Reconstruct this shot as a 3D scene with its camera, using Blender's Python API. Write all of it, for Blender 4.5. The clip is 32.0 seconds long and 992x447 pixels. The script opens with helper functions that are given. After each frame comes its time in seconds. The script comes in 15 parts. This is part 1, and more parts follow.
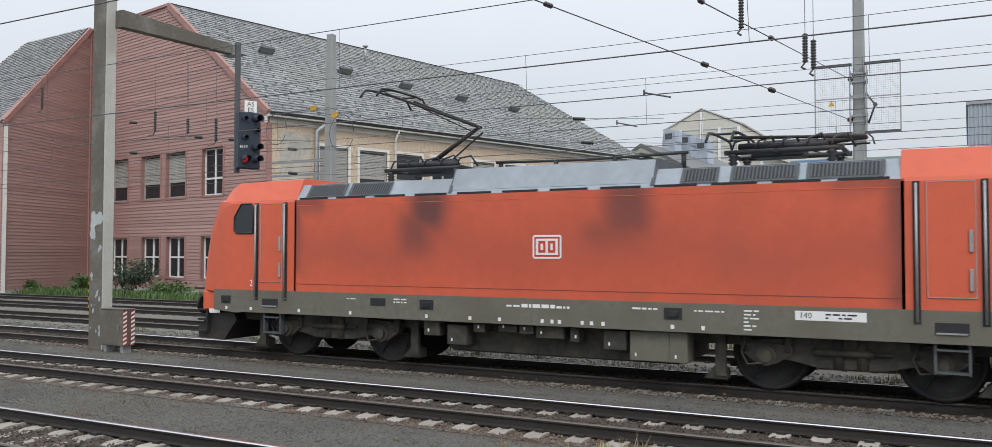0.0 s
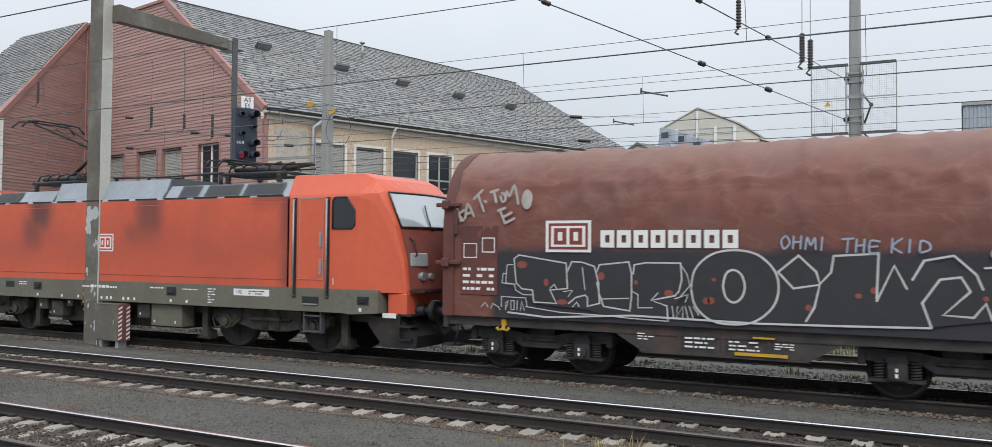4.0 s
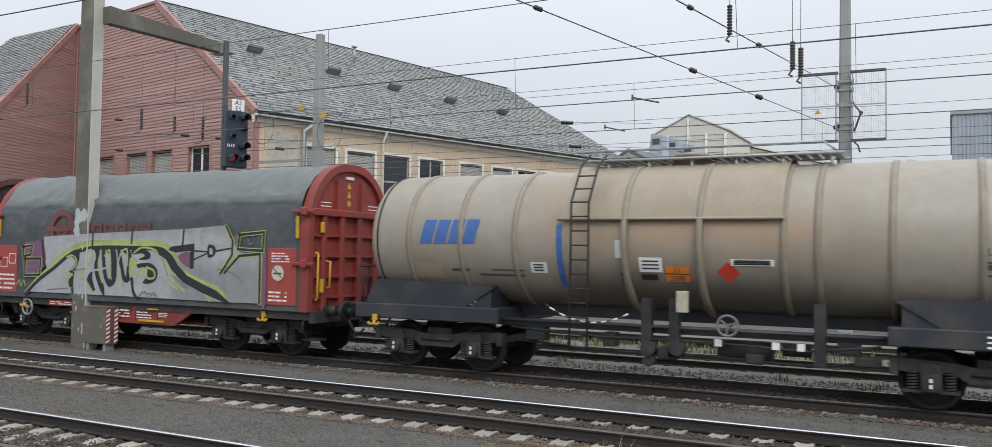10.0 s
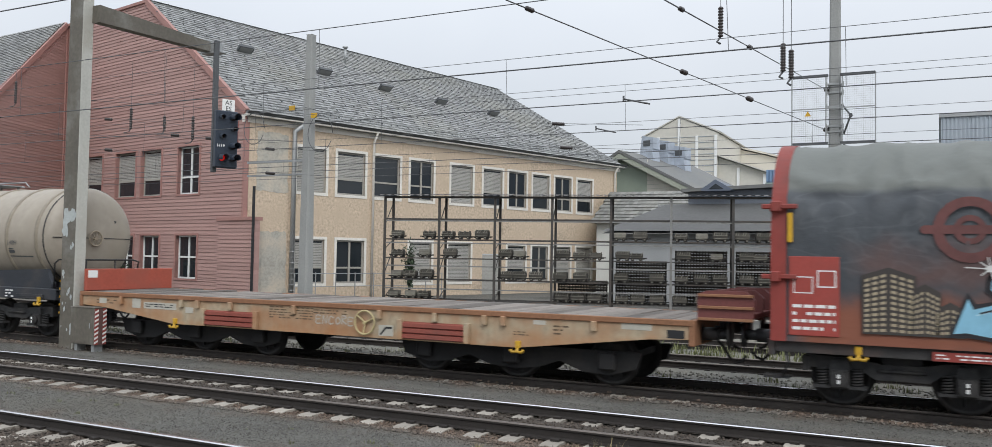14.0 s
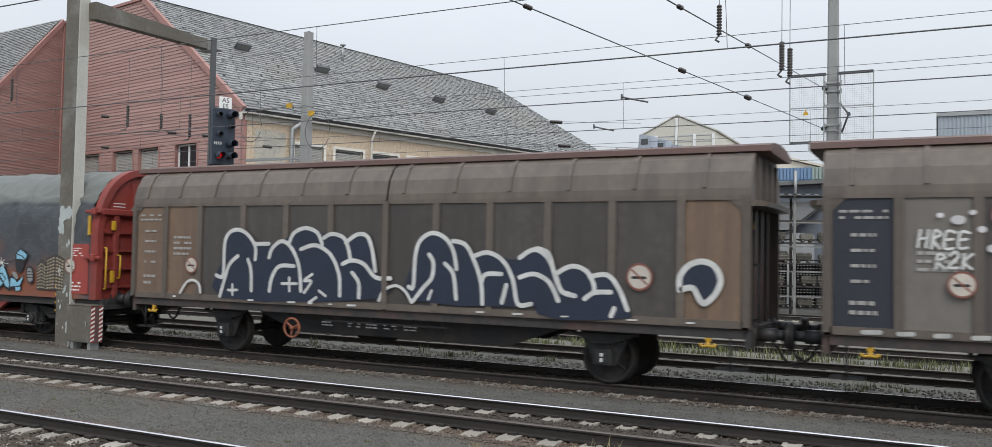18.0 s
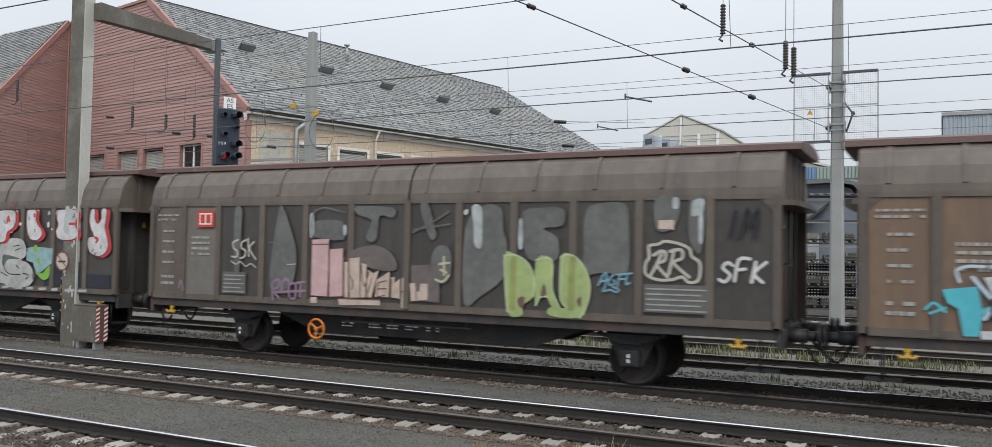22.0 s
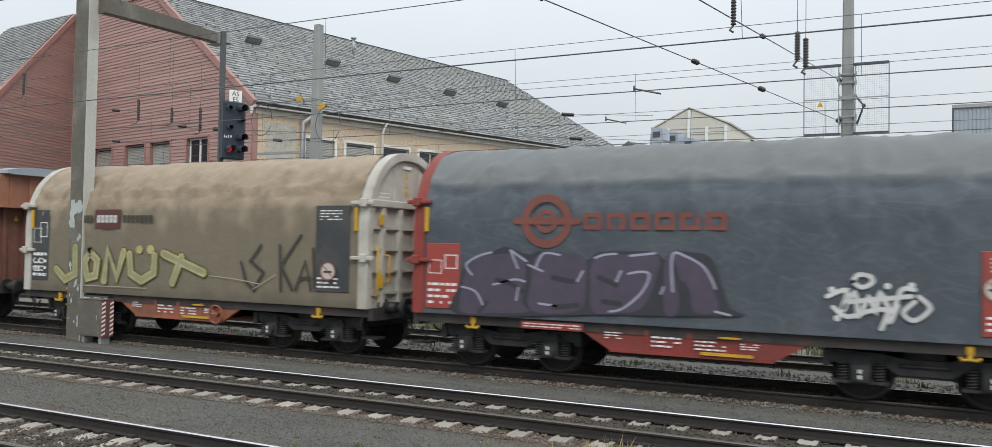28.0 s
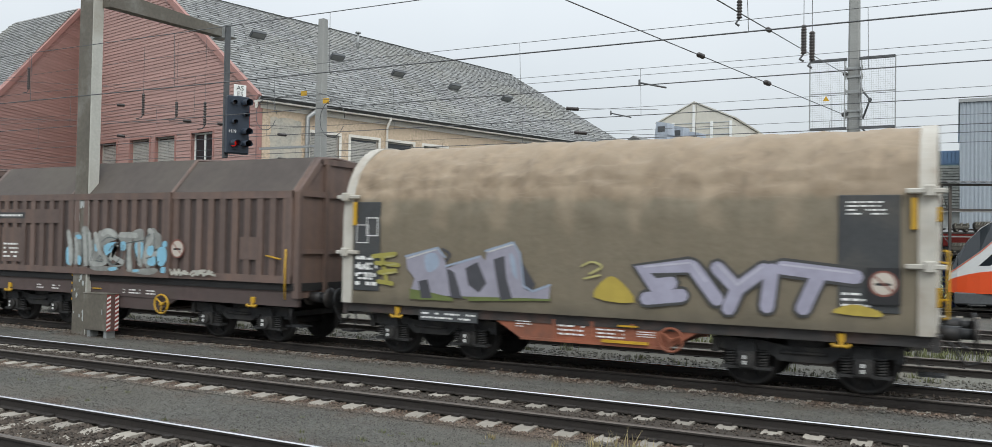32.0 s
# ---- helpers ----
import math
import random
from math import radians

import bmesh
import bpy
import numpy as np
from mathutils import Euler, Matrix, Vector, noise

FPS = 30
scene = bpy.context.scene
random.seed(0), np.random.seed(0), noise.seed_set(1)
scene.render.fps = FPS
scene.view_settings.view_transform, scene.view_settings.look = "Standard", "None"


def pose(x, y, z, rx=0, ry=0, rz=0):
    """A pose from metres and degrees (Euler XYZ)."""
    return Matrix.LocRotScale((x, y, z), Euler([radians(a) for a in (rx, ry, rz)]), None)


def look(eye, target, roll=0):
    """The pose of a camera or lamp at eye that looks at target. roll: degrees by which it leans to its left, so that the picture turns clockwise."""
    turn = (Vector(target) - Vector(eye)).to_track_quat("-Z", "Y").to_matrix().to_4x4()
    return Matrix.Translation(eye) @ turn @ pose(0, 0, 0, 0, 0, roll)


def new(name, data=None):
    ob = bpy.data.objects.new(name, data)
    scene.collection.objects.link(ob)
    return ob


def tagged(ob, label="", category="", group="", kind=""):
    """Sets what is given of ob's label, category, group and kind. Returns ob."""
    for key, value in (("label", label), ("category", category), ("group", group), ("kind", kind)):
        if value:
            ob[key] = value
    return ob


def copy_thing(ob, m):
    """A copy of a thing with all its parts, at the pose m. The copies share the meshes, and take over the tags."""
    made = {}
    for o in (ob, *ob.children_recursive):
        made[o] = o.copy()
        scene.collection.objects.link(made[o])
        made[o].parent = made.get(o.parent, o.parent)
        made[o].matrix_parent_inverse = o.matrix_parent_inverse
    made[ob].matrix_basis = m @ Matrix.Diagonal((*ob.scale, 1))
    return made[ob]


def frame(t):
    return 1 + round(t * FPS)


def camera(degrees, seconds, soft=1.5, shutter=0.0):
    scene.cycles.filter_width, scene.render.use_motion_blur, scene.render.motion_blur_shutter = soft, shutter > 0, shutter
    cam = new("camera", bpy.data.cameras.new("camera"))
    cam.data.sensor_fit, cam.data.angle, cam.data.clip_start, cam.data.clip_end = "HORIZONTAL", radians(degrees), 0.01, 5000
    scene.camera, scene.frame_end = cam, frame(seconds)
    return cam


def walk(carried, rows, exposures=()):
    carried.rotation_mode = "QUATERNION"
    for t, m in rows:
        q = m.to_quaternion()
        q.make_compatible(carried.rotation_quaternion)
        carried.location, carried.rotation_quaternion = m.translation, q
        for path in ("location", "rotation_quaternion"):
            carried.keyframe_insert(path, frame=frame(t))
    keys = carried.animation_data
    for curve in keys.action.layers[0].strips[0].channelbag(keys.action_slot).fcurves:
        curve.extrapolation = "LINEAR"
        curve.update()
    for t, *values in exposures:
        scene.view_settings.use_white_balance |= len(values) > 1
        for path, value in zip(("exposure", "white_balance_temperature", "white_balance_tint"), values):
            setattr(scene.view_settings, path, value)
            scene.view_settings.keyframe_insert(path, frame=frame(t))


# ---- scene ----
# ---- camera ----
cam = camera(59.4, 32.0, soft=0.7, shutter=0.25)


def eye(yaw, pitch, roll, x, y, z):
    """Pose of the hand-held camera: degrees to the left of the square view over the tracks, degrees upward, lean."""
    a, b = radians(yaw), radians(pitch)
    way = Vector((-math.sin(a) * math.cos(b), math.cos(a) * math.cos(b), math.sin(b)))
    return look(Vector((x, y, z)), Vector((x, y, z)) + way * 10, roll)


walk(cam, [
    (0.0, eye(28.55, 1.92, 0.11, 0.009, 0.008, 2.320)),
    (0.5, eye(28.47, 1.97, 0.13, -0.001, -0.007, 2.311)),
    (1.0, eye(28.42, 1.96, 0.14, 0.005, -0.016, 2.314)),
    (1.5, eye(28.38, 1.92, 0.17, 0.006, -0.000, 2.308)),
    (2.0, eye(28.34, 1.87, 0.25, 0.009, 0.002, 2.311)),
    (2.5, eye(28.26, 1.84, 0.31, 0.001, -0.001, 2.315)),
    (3.0, eye(28.26, 1.78, 0.38, -0.020, 0.028, 2.308)),
    (3.5, eye(28.28, 1.74, 0.46, -0.007, 0.000, 2.309)),
    (5.5, eye(28.23, 1.99, 0.51, 0.014, -0.027, 2.320)),
    (6.0, eye(28.20, 1.99, 0.54, 0.001, -0.009, 2.305)),
    (6.5, eye(28.11, 1.98, 0.58, 0.006, -0.016, 2.314)),
    (7.0, eye(28.03, 1.98, 0.54, 0.001, -0.002, 2.317)),
    (7.5, eye(27.98, 1.99, 0.63, 0.006, 0.005, 2.311)),
    (8.0, eye(27.89, 2.00, 0.72, -0.001, -0.008, 2.307)),
    (8.5, eye(27.84, 2.03, 0.74, 0.004, -0.015, 2.313)),
    (9.0, eye(27.77, 2.07, 0.78, 0.000, -0.002, 2.311)),
    (9.5, eye(27.71, 2.11, 0.80, 0.000, -0.011, 2.310)),
    (10.0, eye(27.67, 2.11, 0.85, 0.006, -0.005, 2.313)),
    (10.5, eye(27.55, 2.15, 0.86, -0.002, -0.008, 2.311)),
    (11.0, eye(27.42, 2.23, 0.90, -0.001, 0.001, 2.310)),
    (11.5, eye(27.38, 2.25, 0.97, 0.012, -0.008, 2.314)),
    (12.0, eye(27.34, 2.24, 0.99, 0.010, -0.011, 2.318)),
    (12.5, eye(27.27, 2.25, 1.00, 0.008, -0.003, 2.314)),
    (13.0, eye(27.17, 2.25, 0.98, 0.000, 0.000, 2.312)),
    (13.5, eye(27.11, 2.26, 0.97, -0.006, 0.005, 2.309)),
    (14.0, eye(27.07, 2.20, 0.97, -0.002, 0.008, 2.309)),
    (14.5, eye(27.03, 2.14, 0.96, -0.005, 0.002, 2.321)),
    (16.5, eye(27.00, 2.31, 1.00, 0.018, -0.003, 2.316)),
    (17.0, eye(26.98, 2.32, 0.97, 0.003, -0.004, 2.312)),
    (17.5, eye(26.98, 2.25, 1.00, 0.036, -0.076, 2.307)),
    (18.0, eye(26.90, 2.09, 1.06, -0.025, 0.045, 2.310)),
    (18.5, eye(26.89, 1.95, 1.09, -0.020, 0.040, 2.311)),
    (19.0, eye(26.93, 1.99, 1.08, -0.023, 0.051, 2.308)),
    (19.5, eye(26.95, 1.98, 1.08, -0.019, 0.041, 2.304)),
    (20.0, eye(27.04, 1.93, 1.07, -0.015, 0.039, 2.317)),
    (20.5, eye(27.13, 1.94, 1.06, -0.017, 0.040, 2.309)),
    (21.0, eye(27.13, 2.00, 1.01, -0.012, 0.038, 2.309)),
    (21.5, eye(27.12, 2.01, 1.06, -0.011, 0.022, 2.318)),
    (22.0, eye(27.18, 2.09, 1.02, -0.012, 0.038, 2.301)),
    (22.5, eye(27.17, 2.06, 1.03, -0.019, 0.039, 2.308)),
    (23.0, eye(27.14, 2.04, 1.06, -0.020, 0.032, 2.305)),
    (23.5, eye(27.20, 2.02, 0.99, -0.015, 0.036, 2.305)),
    (24.0, eye(27.26, 1.95, 1.01, -0.010, 0.032, 2.313)),
    (24.5, eye(27.27, 1.94, 0.99, -0.026, 0.036, 2.304)),
    (25.0, eye(27.33, 1.88, 1.01, -0.015, 0.036, 2.308)),
    (25.5, eye(27.36, 1.87, 1.02, -0.022, 0.033, 2.321)),
    (27.5, eye(27.54, 1.68, 1.04, -0.051, 0.129, 2.313)),
    (28.0, eye(27.64, 1.64, 1.01, -0.091, 0.189, 2.317)),
    (28.5, eye(27.79, 1.71, 1.07, -0.096, 0.204, 2.315)),
    (29.0, eye(27.92, 1.73, 1.06, -0.084, 0.194, 2.303)),
    (29.5, eye(27.90, 1.71, 1.04, -0.095, 0.190, 2.308)),
    (30.0, eye(27.93, 1.70, 1.02, -0.098, 0.201, 2.304)),
    (30.5, eye(27.93, 1.64, 1.01, -0.096, 0.194, 2.307)),
    (31.0, eye(27.95, 1.52, 1.01, -0.101, 0.217, 2.303)),
    (31.5, eye(27.95, 1.36, 1.01, -0.103, 0.210, 2.309)),
    (32.0, eye(27.93, 1.29, 1.02, -0.109, 0.215, 2.311)),
], exposures=[(0.0, 0.0, 6390, 9), (14.0, 0.0, 6400, 9), (20.0, 0.0, 6450, 8.5), (26.0, 0.0, 6460, 8), (29.0, 0.04, 6470, 6), (32.0, 0.04, 6470, 6)])

# ---- light: an overcast day, brighter overhead than at the horizon ----
world = bpy.data.worlds.new("overcast_sky")
scene.world = world
world.use_nodes = True
wn, wl = world.node_tree.nodes, world.node_tree.links
wn.clear()
sky = wn.new("ShaderNodeTexSky")
sky.sky_type, sky.sun_disc = "NISHITA", False
sky.sun_elevation, sky.sun_rotation = radians(42), radians(139)
sky_dim = wn.new("ShaderNodeMix")
sky_dim.data_type, sky_dim.blend_type = "RGBA", "MULTIPLY"
sky_dim.inputs[0].default_value = 1.0
sky_dim.inputs[7].default_value = (0.10, 0.10, 0.10, 1)
cloud = wn.new("ShaderNodeTexNoise")
cloud.inputs["Scale"].default_value = 1.6
cloud.inputs["Detail"].default_value = 5.0
ramp = wn.new("ShaderNodeValToRGB")
ramp.color_ramp.elements[0].position, ramp.color_ramp.elements[0].color = 0.3, (0.632, 0.66, 0.706, 1)
ramp.color_ramp.elements[1].position, ramp.color_ramp.elements[1].color = 0.7, (0.752, 0.77, 0.804, 1)
cover = wn.new("ShaderNodeMix")
cover.data_type = "RGBA"
cover.inputs[0].default_value = 0.88
back = wn.new("ShaderNodeBackground")
back.inputs[1].default_value = 1.0
world_out = wn.new("ShaderNodeOutputWorld")
wl.new(sky.outputs[0], sky_dim.inputs[6])
wl.new(cloud.outputs[0], ramp.inputs[0])
wl.new(sky_dim.outputs[2], cover.inputs[6])
wl.new(ramp.outputs[0], cover.inputs[7])
where = wn.new("ShaderNodeTexCoord")
height = wn.new("ShaderNodeSeparateXYZ")
zenith = wn.new("ShaderNodeMapRange")
zenith.inputs[1].default_value, zenith.inputs[2].default_value = 0.0, 1.0
zenith.inputs[3].default_value, zenith.inputs[4].default_value = 0.80, 2.5
brighter = wn.new("ShaderNodeVectorMath")
brighter.operation = "SCALE"
wl.new(where.outputs["Generated"], height.inputs[0])
wl.new(height.outputs[2], zenith.inputs[0])
wl.new(cover.outputs[2], brighter.inputs[0])
wl.new(zenith.outputs[0], brighter.inputs["Scale"])
wl.new(brighter.outputs[0], back.inputs[0])
wl.new(back.outputs[0], world_out.inputs[0])
sun = new("sun", bpy.data.lights.new("sun", "SUN"))
sun.data.energy, sun.data.angle, sun.data.color = 1.35, radians(25), (1.0, 0.985, 0.955)
sun.matrix_world = look((0, 0, 42), (-30, 35, 0))


# ---- materials ----
def surface(name, base, rough=0.7, metal=0.0, vary=0.25, grain=18.0, stain=1.1, dirt=None, dirt_amount=0.35,
            bump=0.15, bump_scale=60.0, per_piece=0.0, island=0.0, streak=False):
    """A worn surface: grain and stains at two scales, fine relief, optional dirt colour and piece-to-piece variation."""
    m = bpy.data.materials.new(name)
    m.use_nodes = True
    n, l = m.node_tree.nodes, m.node_tree.links
    b = n["Principled BSDF"]
    b.inputs["Roughness"].default_value, b.inputs["Metallic"].default_value = rough, metal
    tc = n.new("ShaderNodeTexCoord")
    fine, wide = n.new("ShaderNodeTexNoise"), n.new("ShaderNodeTexNoise")
    fine.inputs["Scale"].default_value, fine.inputs["Detail"].default_value = grain, 6.0
    wide.inputs["Scale"].default_value, wide.inputs["Detail"].default_value = stain, 4.0
    l.new(tc.outputs["Object"], fine.inputs["Vector"])
    if streak:
        sm = n.new("ShaderNodeMapping")
        sm.inputs["Scale"].default_value = (3.5, 3.5, 0.22)
        l.new(tc.outputs["Object"], sm.inputs["Vector"])
        l.new(sm.outputs[0], wide.inputs["Vector"])
    else:
        l.new(tc.outputs["Object"], wide.inputs["Vector"])
    add = n.new("ShaderNodeMath")
    add.operation = "ADD"
    l.new(fine.outputs[0], add.inputs[0])
    l.new(wide.outputs[0], add.inputs[1])
    span = n.new("ShaderNodeMapRange")
    span.inputs[1].default_value, span.inputs[2].default_value = 0.6, 1.4
    span.inputs[3].default_value, span.inputs[4].default_value = 1 - vary, 1 + vary
    l.new(add.outputs[0], span.inputs[0])
    value = span.outputs[0]
    for amount, source in ((per_piece, "obj"), (island, "isl")):
        if amount:
            if source == "obj":
                r = n.new("ShaderNodeObjectInfo").outputs["Random"]
            else:
                r = n.new("ShaderNodeNewGeometry").outputs["Random Per Island"]
            rr = n.new("ShaderNodeMapRange")
            rr.inputs[3].default_value, rr.inputs[4].default_value = 1 - amount, 1 + amount
            l.new(r, rr.inputs[0])
            mul = n.new("ShaderNodeMath")
            mul.operation = "MULTIPLY"
            l.new(value, mul.inputs[0])
            l.new(rr.outputs[0], mul.inputs[1])
            value = mul.outputs[0]
    col = n.new("ShaderNodeVectorMath")
    col.operation = "SCALE"
    col.inputs[0].default_value = base
    l.new(value, col.inputs["Scale"])
    out = col.outputs[0]
    if dirt:
        dm = n.new("ShaderNodeMapRange")
        dm.inputs[1].default_value, dm.inputs[2].default_value = 0.62 - dirt_amount * 0.4, 0.75 - dirt_amount * 0.2
        l.new(wide.outputs[0], dm.inputs[0])
        dmul = n.new("ShaderNodeMath")
        dmul.operation = "MULTIPLY"
        l.new(dm.outputs[0], dmul.inputs[0])
        l.new(fine.outputs[0], dmul.inputs[1])
        mix = n.new("ShaderNodeMix")
        mix.data_type = "RGBA"
        l.new(dmul.outputs[0], mix.inputs[0])
        l.new(out, mix.inputs[6])
        mix.inputs[7].default_value = (*dirt, 1)
        out = mix.outputs[2]
    l.new(out, b.inputs["Base Color"])
    if bump:
        bn = n.new("ShaderNodeTexNoise")
        bn.inputs["Scale"].default_value, bn.inputs["Detail"].default_value = bump_scale, 5.0
        l.new(tc.outputs["Object"], bn.inputs["Vector"])
        bp = n.new("ShaderNodeBump")
        bp.inputs["Strength"].default_value, bp.inputs["Distance"].default_value = bump, 0.02
        l.new(bn.outputs[0], bp.inputs["Height"])
        l.new(bp.outputs[0], b.inputs["Normal"])
    return m


def patch_on(m, colour, boxes, soft=0.25, noise_scale=1.6, ragged=0.35, rough=None):
    """Lays soft-edged stains, sprayed areas or painted light and shade of one colour over a material; each box: x0, x1,
    z0, z1 and strength.
    """
    n, l = m.node_tree.nodes, m.node_tree.links
    b = n["Principled BSDF"]
    before = b.inputs["Base Color"].links[0].from_socket
    tc = n.new("ShaderNodeTexCoord")
    sep = n.new("ShaderNodeSeparateXYZ")
    ns = n.new("ShaderNodeTexNoise")
    ns.inputs["Scale"].default_value, ns.inputs["Detail"].default_value = noise_scale, 5.0
    l.new(tc.outputs["Object"], ns.inputs["Vector"])
    cen = n.new("ShaderNodeVectorMath")
    cen.operation = "SUBTRACT"
    cen.inputs[1].default_value = (0.5, 0.5, 0.5)
    l.new(ns.outputs["Color"], cen.inputs[0])
    off = n.new("ShaderNodeVectorMath")
    off.operation = "MULTIPLY_ADD"
    off.inputs[1].default_value = (ragged * 2, ragged * 2, ragged * 2)
    l.new(cen.outputs[0], off.inputs[0])
    l.new(tc.outputs["Object"], off.inputs[2])
    l.new(off.outputs[0], sep.inputs[0])
    total = None
    for x0, x1, z0, z1, strength in boxes:
        prod = None
        for axis, lo, hi in ((0, x0, x1), (2, z0, z1)):
            for a, bb in ((lo - soft, lo + soft), (hi + soft, hi - soft)):
                r = n.new("ShaderNodeMapRange")
                r.interpolation_type = "SMOOTHSTEP"
                r.inputs[1].default_value, r.inputs[2].default_value = a, bb
                l.new(sep.outputs[axis], r.inputs[0])
                if prod is None:
                    prod = r.outputs[0]
                else:
                    mu = n.new("ShaderNodeMath")
                    mu.operation = "MULTIPLY"
                    l.new(prod, mu.inputs[0])
                    l.new(r.outputs[0], mu.inputs[1])
                    prod = mu.outputs[0]
        st = n.new("ShaderNodeMath")
        st.operation = "MULTIPLY"
        st.inputs[1].default_value = strength
        l.new(prod, st.inputs[0])
        if total is None:
            total = st.outputs[0]
        else:
            mx = n.new("ShaderNodeMath")
            mx.operation = "MAXIMUM"
            l.new(total, mx.inputs[0])
            l.new(st.outputs[0], mx.inputs[1])
            total = mx.outputs[0]
    mix = n.new("ShaderNodeMix")
    mix.data_type = "RGBA"
    l.new(total, mix.inputs[0])
    l.new(before, mix.inputs[6])
    mix.inputs[7].default_value = (*colour, 1)
    l.new(mix.outputs[2], b.inputs["Base Color"])
    return m


def glass_mat(name, tint=(0.02, 0.025, 0.03), rough=0.08):
    m = bpy.data.materials.new(name)
    m.use_nodes = True
    b = m.node_tree.nodes["Principled BSDF"]
    b.inputs["Base Color"].default_value = (*tint, 1)
    b.inputs["Roughness"].default_value = rough
    b.inputs["Specular IOR Level"].default_value = 0.6
    return m


def glow_mat(name, colour, strength):
    m = bpy.data.materials.new(name)
    m.use_nodes = True
    b = m.node_tree.nodes["Principled BSDF"]
    b.inputs["Base Color"].default_value = (*colour, 1)
    b.inputs["Emission Color"].default_value = (*colour, 1)
    b.inputs["Emission Strength"].default_value = strength
    return m


def beside_tracks(m, colour, centres, half, soft, amount, ragged_by=1.8):
    """Tints the ground along the tracks, as for rust and brake dust: a ragged band of one colour on either side of each
    centre line.
    """
    n, l = m.node_tree.nodes, m.node_tree.links
    b = n["Principled BSDF"]
    before = b.inputs["Base Color"].links[0].from_socket
    tc, sep, ns = n.new("ShaderNodeTexCoord"), n.new("ShaderNodeSeparateXYZ"), n.new("ShaderNodeTexNoise")
    ns.inputs["Scale"].default_value, ns.inputs["Detail"].default_value = 1.3, 6.0
    l.new(tc.outputs["Object"], sep.inputs[0])
    l.new(tc.outputs["Object"], ns.inputs["Vector"])

    def maths(op, p, q):
        k = n.new("ShaderNodeMath")
        k.operation = op
        for i, v in enumerate((p, q)):
            if isinstance(v, float):
                k.inputs[i].default_value = v
            elif v is not None:
                l.new(v, k.inputs[i])
        return k.outputs[0]
    near_ = None
    for c in centres:
        d = maths("ABSOLUTE", maths("SUBTRACT", sep.outputs[1], c), None)
        near_ = d if near_ is None else maths("MINIMUM", near_, d)
    ragged = maths("ADD", near_, maths("MULTIPLY", maths("SUBTRACT", ns.outputs[0], 0.5), ragged_by))
    band_ = n.new("ShaderNodeMapRange")
    band_.interpolation_type = "SMOOTHSTEP"
    for i, v in ((1, half + soft), (2, half - soft), (3, 0.0), (4, amount)):
        band_.inputs[i].default_value = v
    l.new(ragged, band_.inputs[0])
    mix = n.new("ShaderNodeMix")
    mix.data_type = "RGBA"
    l.new(band_.outputs[0], mix.inputs[0])
    l.new(before, mix.inputs[6])
    tone = n.new("ShaderNodeVectorMath")
    tone.operation = "MULTIPLY"
    l.new(before, tone.inputs[0])
    tone.inputs[1].default_value = colour
    l.new(tone.outputs[0], mix.inputs[7])
    l.new(mix.outputs[2], b.inputs["Base Color"])
    return m


BALLAST = surface("ballast_mat", (0.114, 0.111, 0.099), 0.95, vary=0.75, grain=30, stain=0.35, dirt=(0.06, 0.05, 0.034), bump=1.0, bump_scale=55)
beside_tracks(BALLAST, (0.98, 0.70, 0.56), (7.233, 11.806, 16.087), 1.35, 0.55, 0.9)
# darker grey between the rails, then a paler band over the far sidings
beside_tracks(BALLAST, (0.50, 0.56, 0.60), (7.233, 11.806, 16.087), 0.82, 0.15, 0.95, 0.5)
beside_tracks(BALLAST, (1.45, 1.45, 1.38), (24.6,), 6.2, 0.7, 1.0)
STONE = surface("ballast_stone_mat", (0.118, 0.112, 0.099), 0.9, vary=0.3, island=0.5, bump=0.2)
beside_tracks(STONE, (1.0, 0.70, 0.56), (7.233, 11.806, 16.087), 1.35, 0.55, 0.9)
beside_tracks(STONE, (0.52, 0.60, 0.66), (7.233, 11.806, 16.087), 0.82, 0.15, 0.95, 0.5)
beside_tracks(STONE, (1.45, 1.45, 1.38), (24.6,), 6.2, 0.7, 1.0)
CONCRETE = surface("concrete_mat", (0.30, 0.272, 0.233), 0.85, vary=0.22, grain=14, stain=2.0, dirt=(0.16, 0.14, 0.11), bump=0.25, per_piece=0.18)
MAST_CONCRETE = surface("mast_concrete_mat", (0.30, 0.305, 0.295), 0.85, vary=0.15, grain=25, stain=1.2, bump=0.2)
POST_STEEL = surface("weathered_post_mat", (0.125, 0.112, 0.09), 0.6, vary=0.25, grain=12, stain=1.4, dirt=(0.25, 0.25, 0.23), dirt_amount=0.3, bump=0.2)
GALV = surface("galvanised_mat", (0.36, 0.37, 0.37), 0.5, 0.5, vary=0.15, bump=0.05)
RUST_RAIL = surface("rusty_rail_mat", (0.030, 0.025, 0.022), 0.75, 0.2, vary=0.3, grain=16, stain=1.5, bump=0.3)
RAIL_TOP = surface("rail_head_mat", (0.62, 0.62, 0.63), 0.24, 1.0, vary=0.12, bump=0.02)
RAIL_DULL = surface("dull_rail_head_mat", (0.15, 0.13, 0.115), 0.5, 0.7, vary=0.2, bump=0.05)
BLACK_STEEL = surface("black_steel_mat", (0.024, 0.025, 0.027), 0.55, 0.3, vary=0.3, dirt=(0.08, 0.06, 0.045), dirt_amount=0.35, bump=0.15)
BOGIE = surface("bogie_mat", (0.029, 0.030, 0.032), 0.75, 0.2, vary=0.4, grain=9, stain=2.2, dirt=(0.062, 0.056, 0.05), dirt_amount=0.5, bump=0.3)
WHEEL = surface("wheel_mat", (0.028, 0.027, 0.027), 0.7, 0.3, vary=0.3, dirt=(0.07, 0.052, 0.04), bump=0.15)
